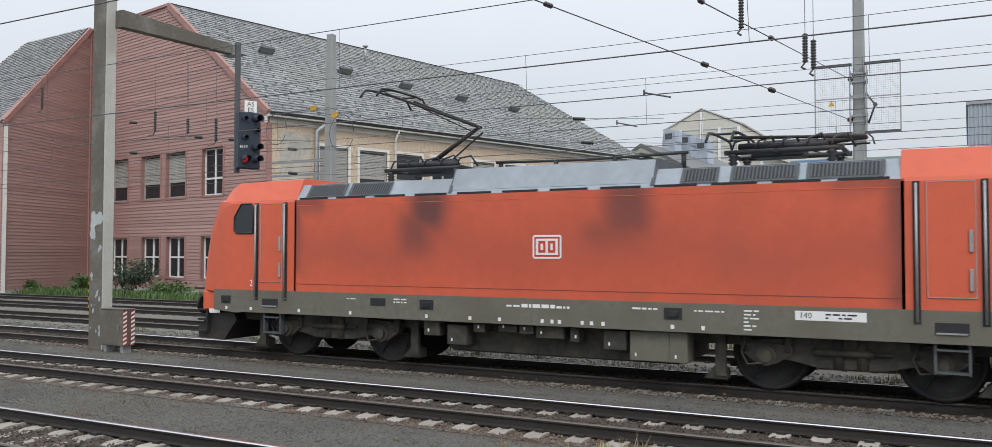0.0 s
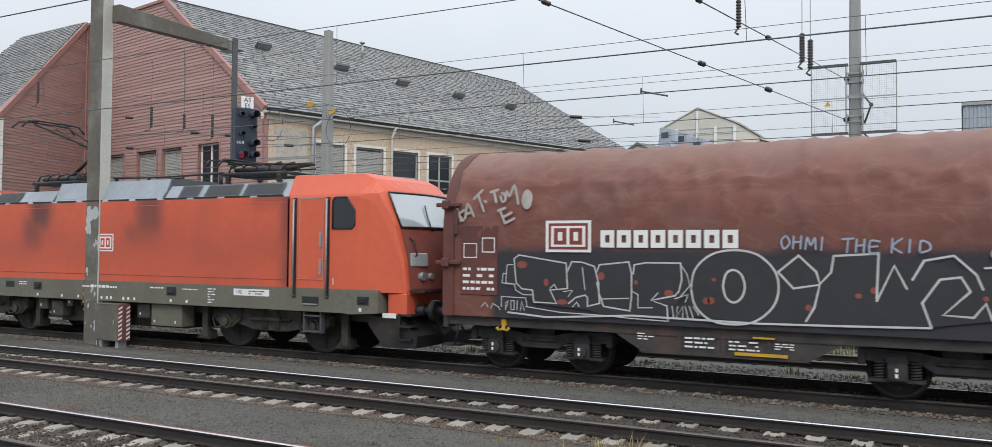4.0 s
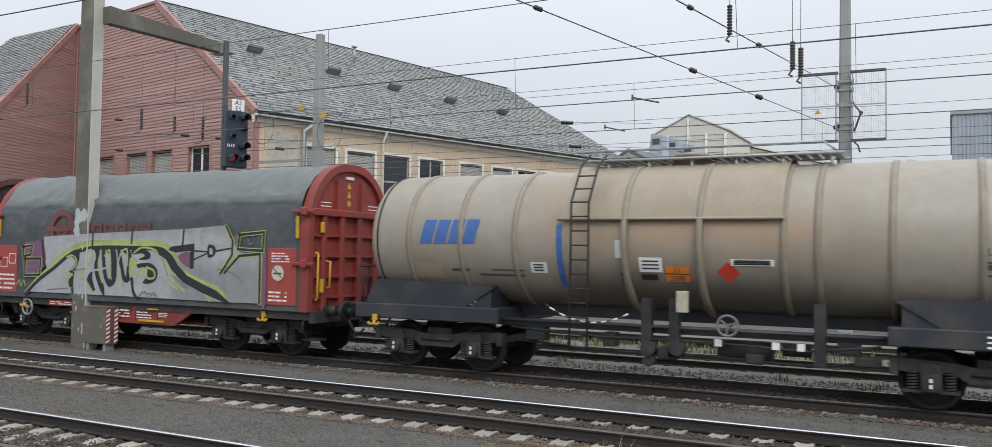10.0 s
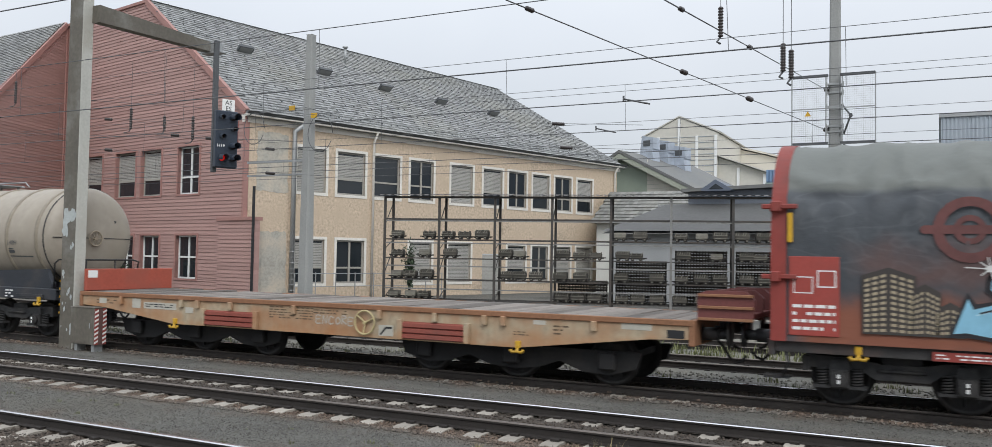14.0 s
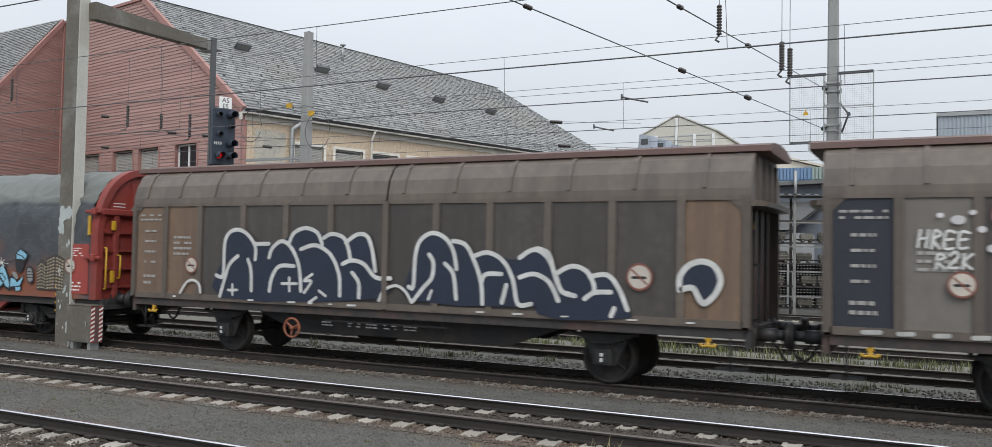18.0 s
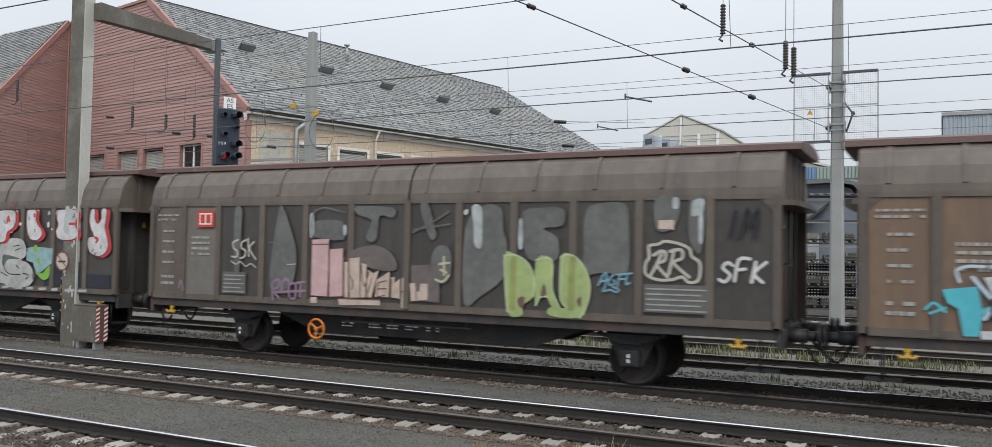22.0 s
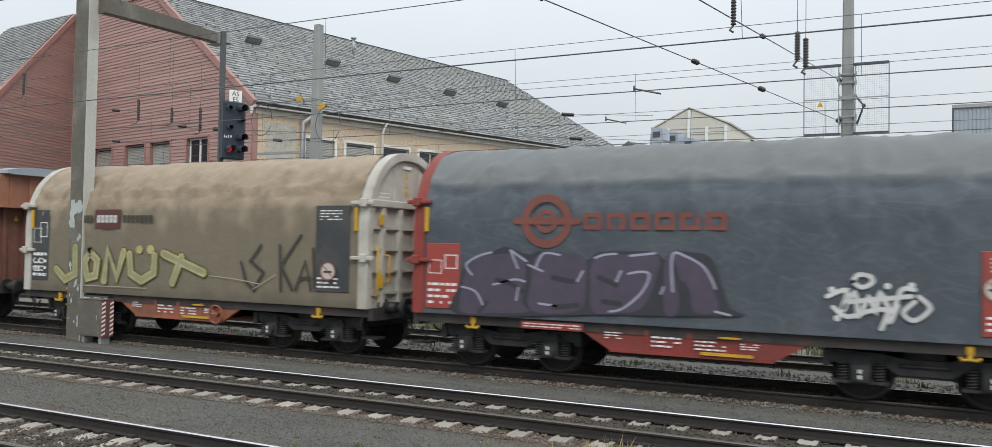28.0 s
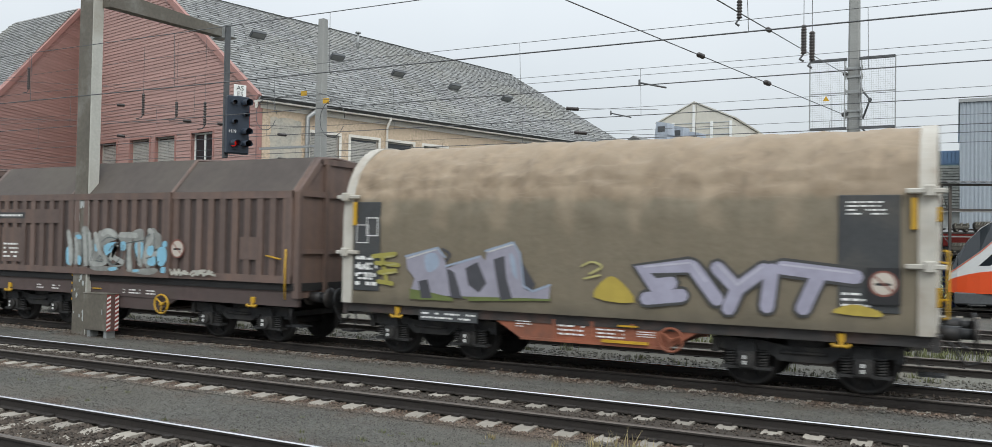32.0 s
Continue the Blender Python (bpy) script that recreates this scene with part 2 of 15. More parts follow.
WIRE = surface("wire_mat", (0.105, 0.108, 0.112), 0.5, 0.3, vary=0.1, bump=0)
INSUL = surface("insulator_mat", (0.035, 0.028, 0.026), 0.3, vary=0.1, bump=0)
YELLOW = surface("yellow_paint_mat", (0.60, 0.35, 0.02), 0.5, vary=0.2, dirt=(0.12, 0.08, 0.04), dirt_amount=0.35, bump=0.05)
ORANGE = surface("orange_paint_mat", (0.70, 0.21, 0.02), 0.5, vary=0.15, bump=0.05)
WHITE = surface("white_paint_mat", (0.72, 0.72, 0.70), 0.55, vary=0.12, dirt=(0.35, 0.32, 0.28), dirt_amount=0.3, bump=0.05)
SIGN_WHITE = surface("sign_white_mat", (0.78, 0.78, 0.76), 0.4, vary=0.05, bump=0)
SIGN_RED = surface("sign_red_mat", (0.55, 0.05, 0.03), 0.45, vary=0.1, bump=0)
SIGN_BLACK = surface("sign_black_mat", (0.02, 0.02, 0.022), 0.5, vary=0.1, bump=0)
DARK_GREY = surface("dark_grey_paint_mat", (0.075, 0.08, 0.085), 0.55, vary=0.2, bump=0.08)
GLASS = glass_mat("dark_glass_mat")
GLASS_PALE = glass_mat("blind_glass_mat", (0.22, 0.23, 0.23), 0.25)
LEAF = surface("leaf_mat", (0.075, 0.13, 0.035), 0.6, vary=0.3, island=0.45, bump=0)
GRASS = surface("grass_mat", (0.125, 0.135, 0.055), 0.7, vary=0.3, island=0.5, bump=0)
DRY = surface("dry_weed_mat", (0.30, 0.25, 0.13), 0.8, vary=0.3, island=0.4, bump=0)

# ---- mesh tools ----
ORIGIN = Matrix.Identity(4)


def part(name, bm, material, parent=None, label="", smooth=False, at=None):
    """Links a bmesh as one mesh object under a thing or a part."""
    me = bpy.data.meshes.new(name)
    bm.normal_update()
    bm.to_mesh(me)
    bm.free()
    for mm in material if isinstance(material, (list, tuple)) else (material,):
        me.materials.append(mm)
    if smooth:
        me.shade_smooth()
    ob = new(name, me)
    if parent is not None:
        ob.parent = parent
    if at is not None:
        ob.matrix_basis = at
    if label:
        ob["label"] = label
    return ob


def scattered(name, bm, material, parent, label="", gap=0.004):
    """Marks that lie apart become parts of their own; those that touch or overlap stay together."""
    bm.verts.index_update()
    seen, lots = set(), []
    for v in bm.verts:
        if v.index in seen:
            continue
        seen.add(v.index)
        lot, queue = [], [v]
        while queue:
            w = queue.pop()
            lot.append(w)
            for e in w.link_edges:
                o = e.other_vert(w)
                if o.index not in seen:
                    seen.add(o.index)
                    queue.append(o)
        span = [(min(w.co[k] for w in lot) - gap / 2, max(w.co[k] for w in lot) + gap / 2) for k in range(3)]
        near = [q for q in lots if all(q[1][k][0] <= span[k][1] and span[k][0] <= q[1][k][1] for k in range(3))]
        for q in near:
            lots.remove(q)
            lot += q[0]
            span = [(min(span[k][0], q[1][k][0]), max(span[k][1], q[1][k][1])) for k in range(3)]
        lots.append((lot, span))
    made = []
    for lot, span in lots:
        b, at = bmesh.new(), {}
        for w in lot:
            at[w.index] = b.verts.new(w.co)
        for f in dict.fromkeys(f for w in lot for f in w.link_faces):
            g = b.faces.new([at[w.index] for w in f.verts])
            g.material_index, g.smooth = f.material_index, f.smooth
        made.append(part(name, b, material, parent, label))
    bm.free()
    return made


def twin(ob, name, parent, at):
    """Another object on the same mesh."""
    o = new(name, ob.data)
    o.parent = parent
    o.matrix_basis = at
    if "label" in ob:
        o["label"] = ob["label"]
    return o


def thing(name, label, category, at=ORIGIN, group="", kind=""):
    ob = new(name)
    ob.empty_display_size = 0.2
    ob.matrix_basis = at
    return tagged(ob, label, category, group, kind)


def box(bm, x0, x1, y0, y1, z0, z1, bevel=0.0, m=None, mi=0):
    vs = [bm.verts.new((x, y, z)) for z in (z0, z1) for y in (y0, y1) for x in (x0, x1)]
    fs = [bm.faces.new([vs[i] for i in q]) for q in ((0, 2, 3, 1), (4, 5, 7, 6), (0, 1, 5, 4), (2, 6, 7, 3), (0, 4, 6, 2), (1, 3, 7, 5))]
    for f in fs:
        f.material_index = mi
    if bevel:
        es = list({e for f in fs for e in f.edges})
        r = bmesh.ops.bevel(bm, geom=es, offset=bevel, segments=1, affect="EDGES", profile=0.5)
        vs = list({v for f in r["faces"] for v in f.verts} | {v for v in vs if v.is_valid})
        for f in r["faces"]:
            f.material_index = mi
    if m is not None:
        bmesh.ops.transform(bm, matrix=m, verts=vs)
    return vs


def rod(bm, a, b, r, seg=8, r2=None, mi=0, caps=True):
    """A round bar from a to b."""
    a, b = Vector(a), Vector(b)
    d = b - a
    q = d.to_track_quat("Z", "Y")
    rings = []
    for p, rr in ((a, r), (b, r if r2 is None else r2)):
        rings.append([bm.verts.new(p + q @ Vector((rr * math.cos(2 * math.pi * i / seg), rr * math.sin(2 * math.pi * i / seg), 0))) for i in range(seg)])
    for i in range(seg):
        f = bm.faces.new((rings[0][i], rings[0][(i + 1) % seg], rings[1][(i + 1) % seg], rings[1][i]))
        f.smooth, f.material_index = seg > 6, mi
    if caps:
        bm.faces.new(rings[0][::-1]).material_index = mi
        bm.faces.new(rings[1]).material_index = mi


def pipe(bm, pts, r, seg=6):
    """A round bar bent along a line of points."""
    pts = [Vector(p) for p in pts]
    rings = []
    for i, p in enumerate(pts):
        before, after = pts[max(i - 1, 0)], pts[min(i + 1, len(pts) - 1)]
        q = ((p - before).normalized() + (after - p).normalized()).to_track_quat("Z", "Y")
        if rings:
            twist = (q @ Vector((1, 0, 0)), q @ Vector((0, 1, 0)))
            first = rings[-1][0].co - pts[i - 1]
            turn = math.atan2(first.dot(twist[1]), first.dot(twist[0]))
        else:
            turn = 0.0
        rings.append([bm.verts.new(p + q @ Vector((r * math.cos(turn + 2 * math.pi * k / seg), r * math.sin(turn + 2 * math.pi * k / seg), 0))) for k in range(seg)])
    for a, b in zip(rings, rings[1:]):
        for k in range(seg):
            bm.faces.new((a[k], a[(k + 1) % seg], b[(k + 1) % seg], b[k])).smooth = True
    bm.faces.new(rings[0][::-1])
    bm.faces.new(rings[-1])


def prism(bm, outline, x0, x1, axis="x", mi=0, caps=True, smooth=False):
    """Extrudes a closed outline of pairs: along x the pairs are y, z; along y they are x, z; along z they are x, y."""
    def at(p, s):
        return {"x": (s, p[0], p[1]), "y": (p[0], s, p[1]), "z": (p[0], p[1], s)}[axis]
    r0 = [bm.verts.new(at(p, x0)) for p in outline]
    r1 = [bm.verts.new(at(p, x1)) for p in outline]
    k = len(outline)
    fs = []
    for i in range(k):
        f = bm.faces.new((r0[i], r0[(i + 1) % k], r1[(i + 1) % k], r1[i]))
        f.smooth = smooth
        fs.append(f)
    if caps:
        fs.append(bm.faces.new(r0[::-1]))
        fs.append(bm.faces.new(r1))
    for f in fs:
        f.material_index = mi
    return fs


def lathe(bm, profile, m=None, seg=20, mi=0):
    """Turns pairs (radius, along) about the local z axis."""
    m = m or ORIGIN
    rings = [[bm.verts.new(m @ Vector((r * math.cos(2 * math.pi * i / seg), r * math.sin(2 * math.pi * i / seg), h))) for i in range(seg)] for r, h in profile]
    for a, b in zip(rings, rings[1:]):
        for i in range(seg):
            f = bm.faces.new((a[i], a[(i + 1) % seg], b[(i + 1) % seg], b[i]))
            f.smooth, f.material_index = True, mi
    bm.faces.new(rings[0][::-1]).material_index = mi
    bm.faces.new(rings[-1]).material_index = mi


def ring(bm, centre, axis, r, thick, seg=20, sub=6):
    """A torus, such as a hand wheel's rim."""
    c, q = Vector(centre), Vector(axis).to_track_quat("Z", "Y")
    loops = []
    for i in range(seg):
        a = 2 * math.pi * i / seg
        loops.append([bm.verts.new(c + q @ Vector(((r + thick * math.cos(2 * math.pi * j / sub)) * math.cos(a), (r + thick * math.cos(2 * math.pi * j / sub)) * math.sin(a), thick * math.sin(2 * math.pi * j / sub)))) for j in range(sub)])
    for i in range(seg):
        for j in range(sub):
            f = bm.faces.new((loops[i][j], loops[(i + 1) % seg][j], loops[(i + 1) % seg][(j + 1) % sub], loops[i][(j + 1) % sub]))
            f.smooth = True


def letters(text, size, spread=0.0, rows=None, weight=0.0):
    """The flat outline of a word in the built-in font, as a mesh in x and y about its middle."""
    cu = bpy.data.curves.new("word", "FONT")
    cu.body, cu.size, cu.align_x, cu.align_y, cu.offset, cu.space_character = text, size, "CENTER", "CENTER", weight, 1.0 + spread
    cu.resolution_u = 3
    ob = bpy.data.objects.new("word", cu)
    scene.collection.objects.link(ob)
    me = bpy.data.meshes.new_from_object(ob.evaluated_get(bpy.context.evaluated_depsgraph_get()))
    bpy.data.objects.remove(ob)
    bpy.data.curves.remove(cu)
    return me


def add_word(bm, text, size, m, mi=0, weight=0.0, spread=0.0):
    me = letters(text, size, spread, weight=weight)
    me.transform(m)
    k = len(bm.faces)
    bm.from_mesh(me)
    bpy.data.meshes.remove(me)
    bm.faces.ensure_lookup_table()
    for f in bm.faces[k:]:
        f.material_index = mi


def facing(x, y, z, lean=0.0, sx=1.0, sz=1.0):
    """Stands flat writing upright on a side that looks to -y."""
    return Matrix.Translation((x, y, z)) @ Euler((math.pi / 2, 0, 0)).to_matrix().to_4x4() @ Euler((0, 0, radians(lean))).to_matrix().to_4x4() @ Matrix.Diagonal((sx, sz, 1, 1))


def plate(bm, x0, x1, z0, z1, y, mi=0, t=0.006):
    """A thin plate on a side that looks to -y."""
    box(bm, x0, x1, y - t, y, z0, z1, mi=mi)

# ---- ground and tracks (x along the tracks, y away from the camera, z = 0 on the rail heads) ----
GROUND_Z = -0.20
bm = bmesh.new()
xs = [-900, -300, -120] + [-60 + 4 * i for i in range(19)] + [40, 120, 300, 900]
ys = [-300, -60, -10, 0, 4] + [5 + 0.12 * i for i in range(120)] + [19.6 + 0.6 * i for i in range(27)] + [40, 48, 60, 90, 160, 400, 1500]


def bedding(y):
    """Grit between and beside the sleepers, nearly covering those under the train."""
    for c, deep in ((7.233, 0.0), (11.806, 0.03), (16.087, 0.045)):
        d = abs(y - c)
        if deep and d < 2.0:
            return deep if d < 0.40 or d > (1.28 if c < 12 else 1.16) else (0.004 if c < 12 or d > 0.8 else deep)
    return 0.018 if 9.0 < y < 18.2 else (0.05 if 18 < y < 31 else 0.0)


grid = [[bm.verts.new((x, y, GROUND_Z + bedding(y) + (0.007 * noise.noise((x * 0.31, y * 0.8, 0)) if -62 < x < 20 and 4 < y < 36 else 0))) for x in xs] for y in ys]
for r0, r1 in zip(grid, grid[1:]):
    for i in range(len(xs) - 1):
        bm.faces.new((r0[i], r0[i + 1], r1[i + 1], r1[i]))
tagged(part("ground", bm, BALLAST), "grey-brown trackside ballast and grit ground", "ground", kind="structure")

TRACKS = {"track_1": 7.233, "track_2": 11.806, "track_3": 16.087, "track_4": 20.45, "track_5": 24.75, "track_6": 28.9}
RAIL = [(-0.07, -0.16), (0.07, -0.16), (0.07, -0.148), (0.014, -0.13), (0.010, -0.048), (0.036, -0.036), (0.037, -0.013), (0.026, 0.0), (-0.024, 0.0), (-0.037, -0.013), (-0.036, -0.036), (-0.010, -0.048), (-0.014, -0.13), (-0.07, -0.148)]


def sleeper_mesh():
    """A pale concrete sleeper, sloped at the ends, with its rail fastenings."""
    b = bmesh.new()
    prism(b, [(-1.3, -0.24), (1.3, -0.24), (1.3, -0.19), (1.05, -0.158), (0.45, -0.158), (0.3, -0.185), (-0.3, -0.185), (-0.45, -0.158), (-1.05, -0.158), (-1.3, -0.19)], -0.125, 0.125)
    for y in (-0.75, 0.75):
        for s in (-1, 1):
            box(b, -0.06, 0.06, y + s * 0.075, y + s * 0.16, -0.16, -0.125, mi=1)
    me = bpy.data.meshes.new("sleeper")
    b.to_mesh(me)
    b.free()
    me.materials.append(CONCRETE)
    me.materials.append(RUST_RAIL)
    return me


SLEEPER = sleeper_mesh()


def track(name, y, shiny, near, label):
    t = thing(name, label, "railway track", pose(0, y, 0), kind="structure")
    for s in (-0.75, 0.75):
        b = bmesh.new()
        prism(b, [(s + p, q) for p, q in RAIL], -420, 420)
        for f in b.faces:
            f.material_index = int(all(v.co.z > -0.014 for v in f.verts))
        part("rail", b, (RUST_RAIL, RAIL_TOP if shiny and s > 0 else RAIL_DULL), t)
    lo, hi = near
    k0, k1 = math.ceil(lo / 0.58), math.floor(hi / 0.58)
    rng = random.Random(name)
    for k in range(k0, k1 + 1):
        o = new("sleeper", SLEEPER)
        o.parent = t
        o.matrix_basis = pose(k * 0.58 + rng.uniform(-0.02, 0.02), rng.uniform(-0.03, 0.03), rng.uniform(-0.012, 0.004), 0, 0, rng.uniform(-1, 1))
    vs, fs = [], []
    src = [tuple(v.co) for v in SLEEPER.vertices]
    polys = [(tuple(p.vertices), p.material_index) for p in SLEEPER.polygons]
    mats = []
    for k in list(range(-110, k0)) + list(range(k1 + 1, 70)):
        base = len(vs)
        vs += [(x + k * 0.58, yy, z) for x, yy, z in src]
        for p, mi in polys:
            fs.append([base + i for i in p])
            mats.append(mi)
    me = bpy.data.meshes.new("far_sleepers")
    me.from_pydata(vs, [], fs)
    me.polygons.foreach_set("material_index", mats)
    me.materials.append(CONCRETE)
    me.materials.append(RUST_RAIL)
    o = new("far_sleepers", me)
    o.parent = t
    tagged(o, kind="stuff")
    return t


track("track_1", 7.233, True, (-12, 1), "shiny-topped rails on pale concrete sleepers in ballast")
track("track_2", 11.806, True, (-32, 3), "shiny-topped rusty rails on pale concrete sleepers")
track("track_3", 16.087, True, (-40, 3), "rusty rails on ballast-covered sleepers under the freight train")
for nm in ("track_4", "track_5", "track_6"):
    track(nm, TRACKS[nm], False, (-30, -29), "dull rusty siding rails on ballasted sleepers")


def stones(name, n, x_range, y_bands, label, size=(0.018, 0.042), seed=1):
    """Loose ballast lying on the ground."""
    rng = random.Random(seed)
    vs, fs = [], []
    oct_f = ((0, 1, 4), (1, 2, 4), (2, 3, 4), (3, 0, 4), (1, 0, 5), (2, 1, 5), (3, 2, 5), (0, 3, 5))
    for _ in range(n):
        y0, y1 = rng.choice(y_bands)
        x, y, s, a = rng.uniform(*x_range), rng.uniform(y0, y1), rng.uniform(*size), rng.uniform(0, 6.3)
        base = len(vs)
        c, d = math.cos(a), math.sin(a)
        for px, py, pz in ((1.2, 0.1, 0.1), (0.1, 0.9, -0.2), (-1.1, 0, 0.25), (0, -1, 0), (0.1, 0.2, 0.9), (0, 0, -0.8)):
            px, py, pz = px * rng.uniform(0.7, 1.2), py * rng.uniform(0.7, 1.2), pz * rng.uniform(0.7, 1.1)
            vs.append((x + s * (px * c - py * d), y + s * (px * d + py * c), GROUND_Z + 0.012 + bedding(y) + s * pz))
        fs += [[base + i for i in f] for f in oct_f]
    me = bpy.data.meshes.new(name)
    me.from_pydata(vs, [], fs)
    me.materials.append(STONE)
    tagged(new(name, me), label, "gravel", kind="stuff")


stones("track_gravel", 30000, (-30, 2), [(10.35, 10.6), (10.5, 11.0), (11.1, 12.5), (12.6, 13.3)], "loose grey-brown track gravel beside the sleepers", size=(0.011, 0.026), seed=3)
stones("siding_gravel", 16000, (-34, 2), [(14.6, 15.3), (15.4, 16.8), (16.9, 19.0)], "loose grey gravel under the passing train", seed=4)
stones("path_grit", 30000, (-17, 1), [(8.2, 10.5)], "fine grey-brown grit on the path between the tracks", size=(0.005, 0.012), seed=6)
stones("shoulder_grit", 16000, (-26, 1), [(13.0, 15.2)], "fine grit between the running tracks", size=(0.006, 0.014), seed=7)
stones("near_gravel", 9000, (-12, 0), [(6.0, 8.4)], "loose gravel between the nearest rails", seed=5)

# ---- the red gabled workshop with its cream side wall ----
RED_BOARD = surface("red_siding_mat", (0.395, 0.245, 0.217), 0.75, vary=0.12, grain=9, stain=0.35, dirt=(0.34, 0.20, 0.18), dirt_amount=0.4, bump=0.1, per_piece=0.10)
RED_TRIM = surface("red_trim_mat", (0.355, 0.19, 0.165), 0.65, vary=0.12, bump=0.05)
CREAM = surface("cream_render_mat", (0.61, 0.49, 0.365), 0.95, vary=0.5, grain=7, stain=0.6, dirt=(0.36, 0.285, 0.21), dirt_amount=0.52, bump=1.0, bump_scale=9)
GREY_RENDER = surface("grey_render_mat", (0.43, 0.41, 0.36), 0.95, vary=0.3, grain=7, stain=0.9, dirt=(0.56, 0.47, 0.36), dirt_amount=0.45, bump=0.7, bump_scale=14)
PLINTH = surface("plinth_mat", (0.44, 0.45, 0.40), 0.9, vary=0.2, bump=0.2)
SLATE = surface("slate_mat", (0.268, 0.272, 0.268), 0.8, vary=0.22, grain=6, stain=0.16, dirt=(0.25, 0.245, 0.205), dirt_amount=0.35, bump=0.1, island=0.27)
PALE_WALL = surface("pale_wall_mat", (0.62, 0.62, 0.58), 0.9, vary=0.1, bump=0.2)
ALU = surface("window_frame_mat", (0.36, 0.34, 0.30), 0.6, vary=0.1, bump=0.05)
BLIND = surface("blind_mat", (0.38, 0.37, 0.34), 0.8, vary=0.15, bump=0.1)
workshop = thing("workshop_building", "two-storey red boarded workshop with cream rendered side and slate roof", "building", pose(-32.57, 34.57, 0))
FRONT, SIDE = pose(0, 0, 0, 0, 0, -11), pose(0, 0, 0, 0, 0, 72.3)


def rect_frame(b, x0, x1, z0, z1, t, y0, y1):
    """A closed rectangular frame, t wide, in one piece."""
    loops = [[b.verts.new(p) for p in ((x0 + d, y, z0 + d), (x1 - d, y, z0 + d), (x1 - d, y, z1 - d), (x0 + d, y, z1 - d))] for d, y in ((0, y0), (t, y0), (t, y1), (0, y1))]
    for k in range(4):
        p, q = loops[k], loops[(k + 1) % 4]
        for i in range(4):
            b.faces.new((p[i], p[(i + 1) % 4], q[(i + 1) % 4], q[i]))
    bmesh.ops.recalc_face_normals(b, faces=b.faces)


def window_in(parent, frame_m, x0, x1, z0, z1, reveal, style):
    """A window set back in its wall; frame_m turns the wall into the thing's space."""
    b = bmesh.new()
    t = 0.09
    y = reveal
    rect_frame(b, x0, x1, z0, z1, t, y - 0.05, y + 0.06)
    mid = (x0 + x1) / 2
    zz = z0 + (z1 - z0) * (0.36 if style != "cross" else 0.5)
    bar_mat = SIGN_WHITE if style in ("cross", "open") else ALU
    w = part("window", b, bar_mat, parent, at=frame_m)
    if style in ("cross", "bars", "open"):
        b = bmesh.new()
        box(b, mid - 0.06, mid + 0.06, y - 0.055, y - 0.004, z0 + t, z1 - t)
        part("mullion", b, bar_mat, w)
    b = bmesh.new()
    box(b, x0 + t, x1 - t, y - 0.052, y - 0.006, zz - 0.05, zz + 0.05)
    part("transom", b, bar_mat, w)
    b = bmesh.new()
    box(b, x0 + 0.02, x1 - 0.02, y + 0.0, y + 0.012, z0 + 0.02, z1 - 0.02)
    part("pane", b, GLASS, w)
    if style in ("blind", "half"):
        lo = z0 + 0.1 if style == "blind" else zz + 0.05
        k = int((z1 - 0.1 - lo) / 0.09)
        slat = None
        for i in range(k):
            if slat is None:
                b = bmesh.new()
                box(b, x0 + t, x1 - t, y - 0.03, y - 0.012, lo, lo + 0.075)
                slat = part("blind_slat", b, BLIND, w, "pale grey slat of a lowered blind")
            else:
                twin(slat, "blind_slat", w, pose(0, 0, 0.09 * i))
    return w


def wall_strips(bm, x_lo, x_hi, z0, z1, step, holes, depth, lap):
    """Boards or smooth courses of a wall that looks to -y, leaving the holes open. x_lo and x_hi give the wall's ends at a height."""
    z = z0
    cuts = sorted({z0, z1} | ({round(z0 + step * i, 4) for i in range(int((z1 - z0) / step) + 1)} if step else set()) | {h for _, _, a, c in holes for h in (a, c)})
    cuts = [c for c in cuts if z0 <= c <= z1]
    for a, c in zip(cuts, cuts[1:]):
        if c - a < 1e-3:
            continue
        m = (a + c) / 2
        spans = [(x_lo(a), x_hi(a), x_lo(c), x_hi(c))]
        inside = sorted((h0, h1) for h0, h1, b0, b1 in holes if b0 < m < b1)
        edges = []
        left_a, left_c = spans[0][0], spans[0][2]
        for h0, h1 in inside:
            edges.append((left_a, h0, left_c, h0))
            left_a = left_c = h1
        edges.append((left_a, spans[0][1], left_c, spans[0][3]))
        for xa0, xa1, xc0, xc1 in edges:
            v = [bm.verts.new(p) for p in ((xa0, -lap, a), (xa1, -lap, a), (xc1, 0, c), (xc0, 0, c), (xa0, depth, a), (xa1, depth, a), (xc1, depth, c), (xc0, depth, c))]
            for q in ((0, 1, 2, 3), (4, 7, 6, 5), (0, 4, 5, 1), (3, 2, 6, 7), (0, 3, 7, 4), (1, 5, 6, 2)):
                bm.faces.new([v[i] for i in q])


def boarded(bm_, name, parent, at):
    """Makes each board of a wall its own piece under the lowest board's wall."""
    bm_.verts.ensure_lookup_table()
    boards = [[tuple(v.co) for v in bm_.verts[i:i + 8]] for i in range(0, len(bm_.verts), 8)]
    bm_.free()
    quads = ((0, 1, 2, 3), (4, 7, 6, 5), (0, 4, 5, 1), (3, 2, 6, 7), (0, 3, 7, 4), (1, 5, 6, 2))
    wall = None
    for pts in boards:
        me_ = bpy.data.meshes.new("board")
        me_.from_pydata(pts, [], quads)
        me_.materials.append(RED_BOARD)
        o_ = new(name if wall is None else "board", me_)
        o_.parent = parent if wall is None else wall
        if wall is None:
            wall = o_
            o_.matrix_basis = at
            o_["label"] = "weathered red horizontal board siding"


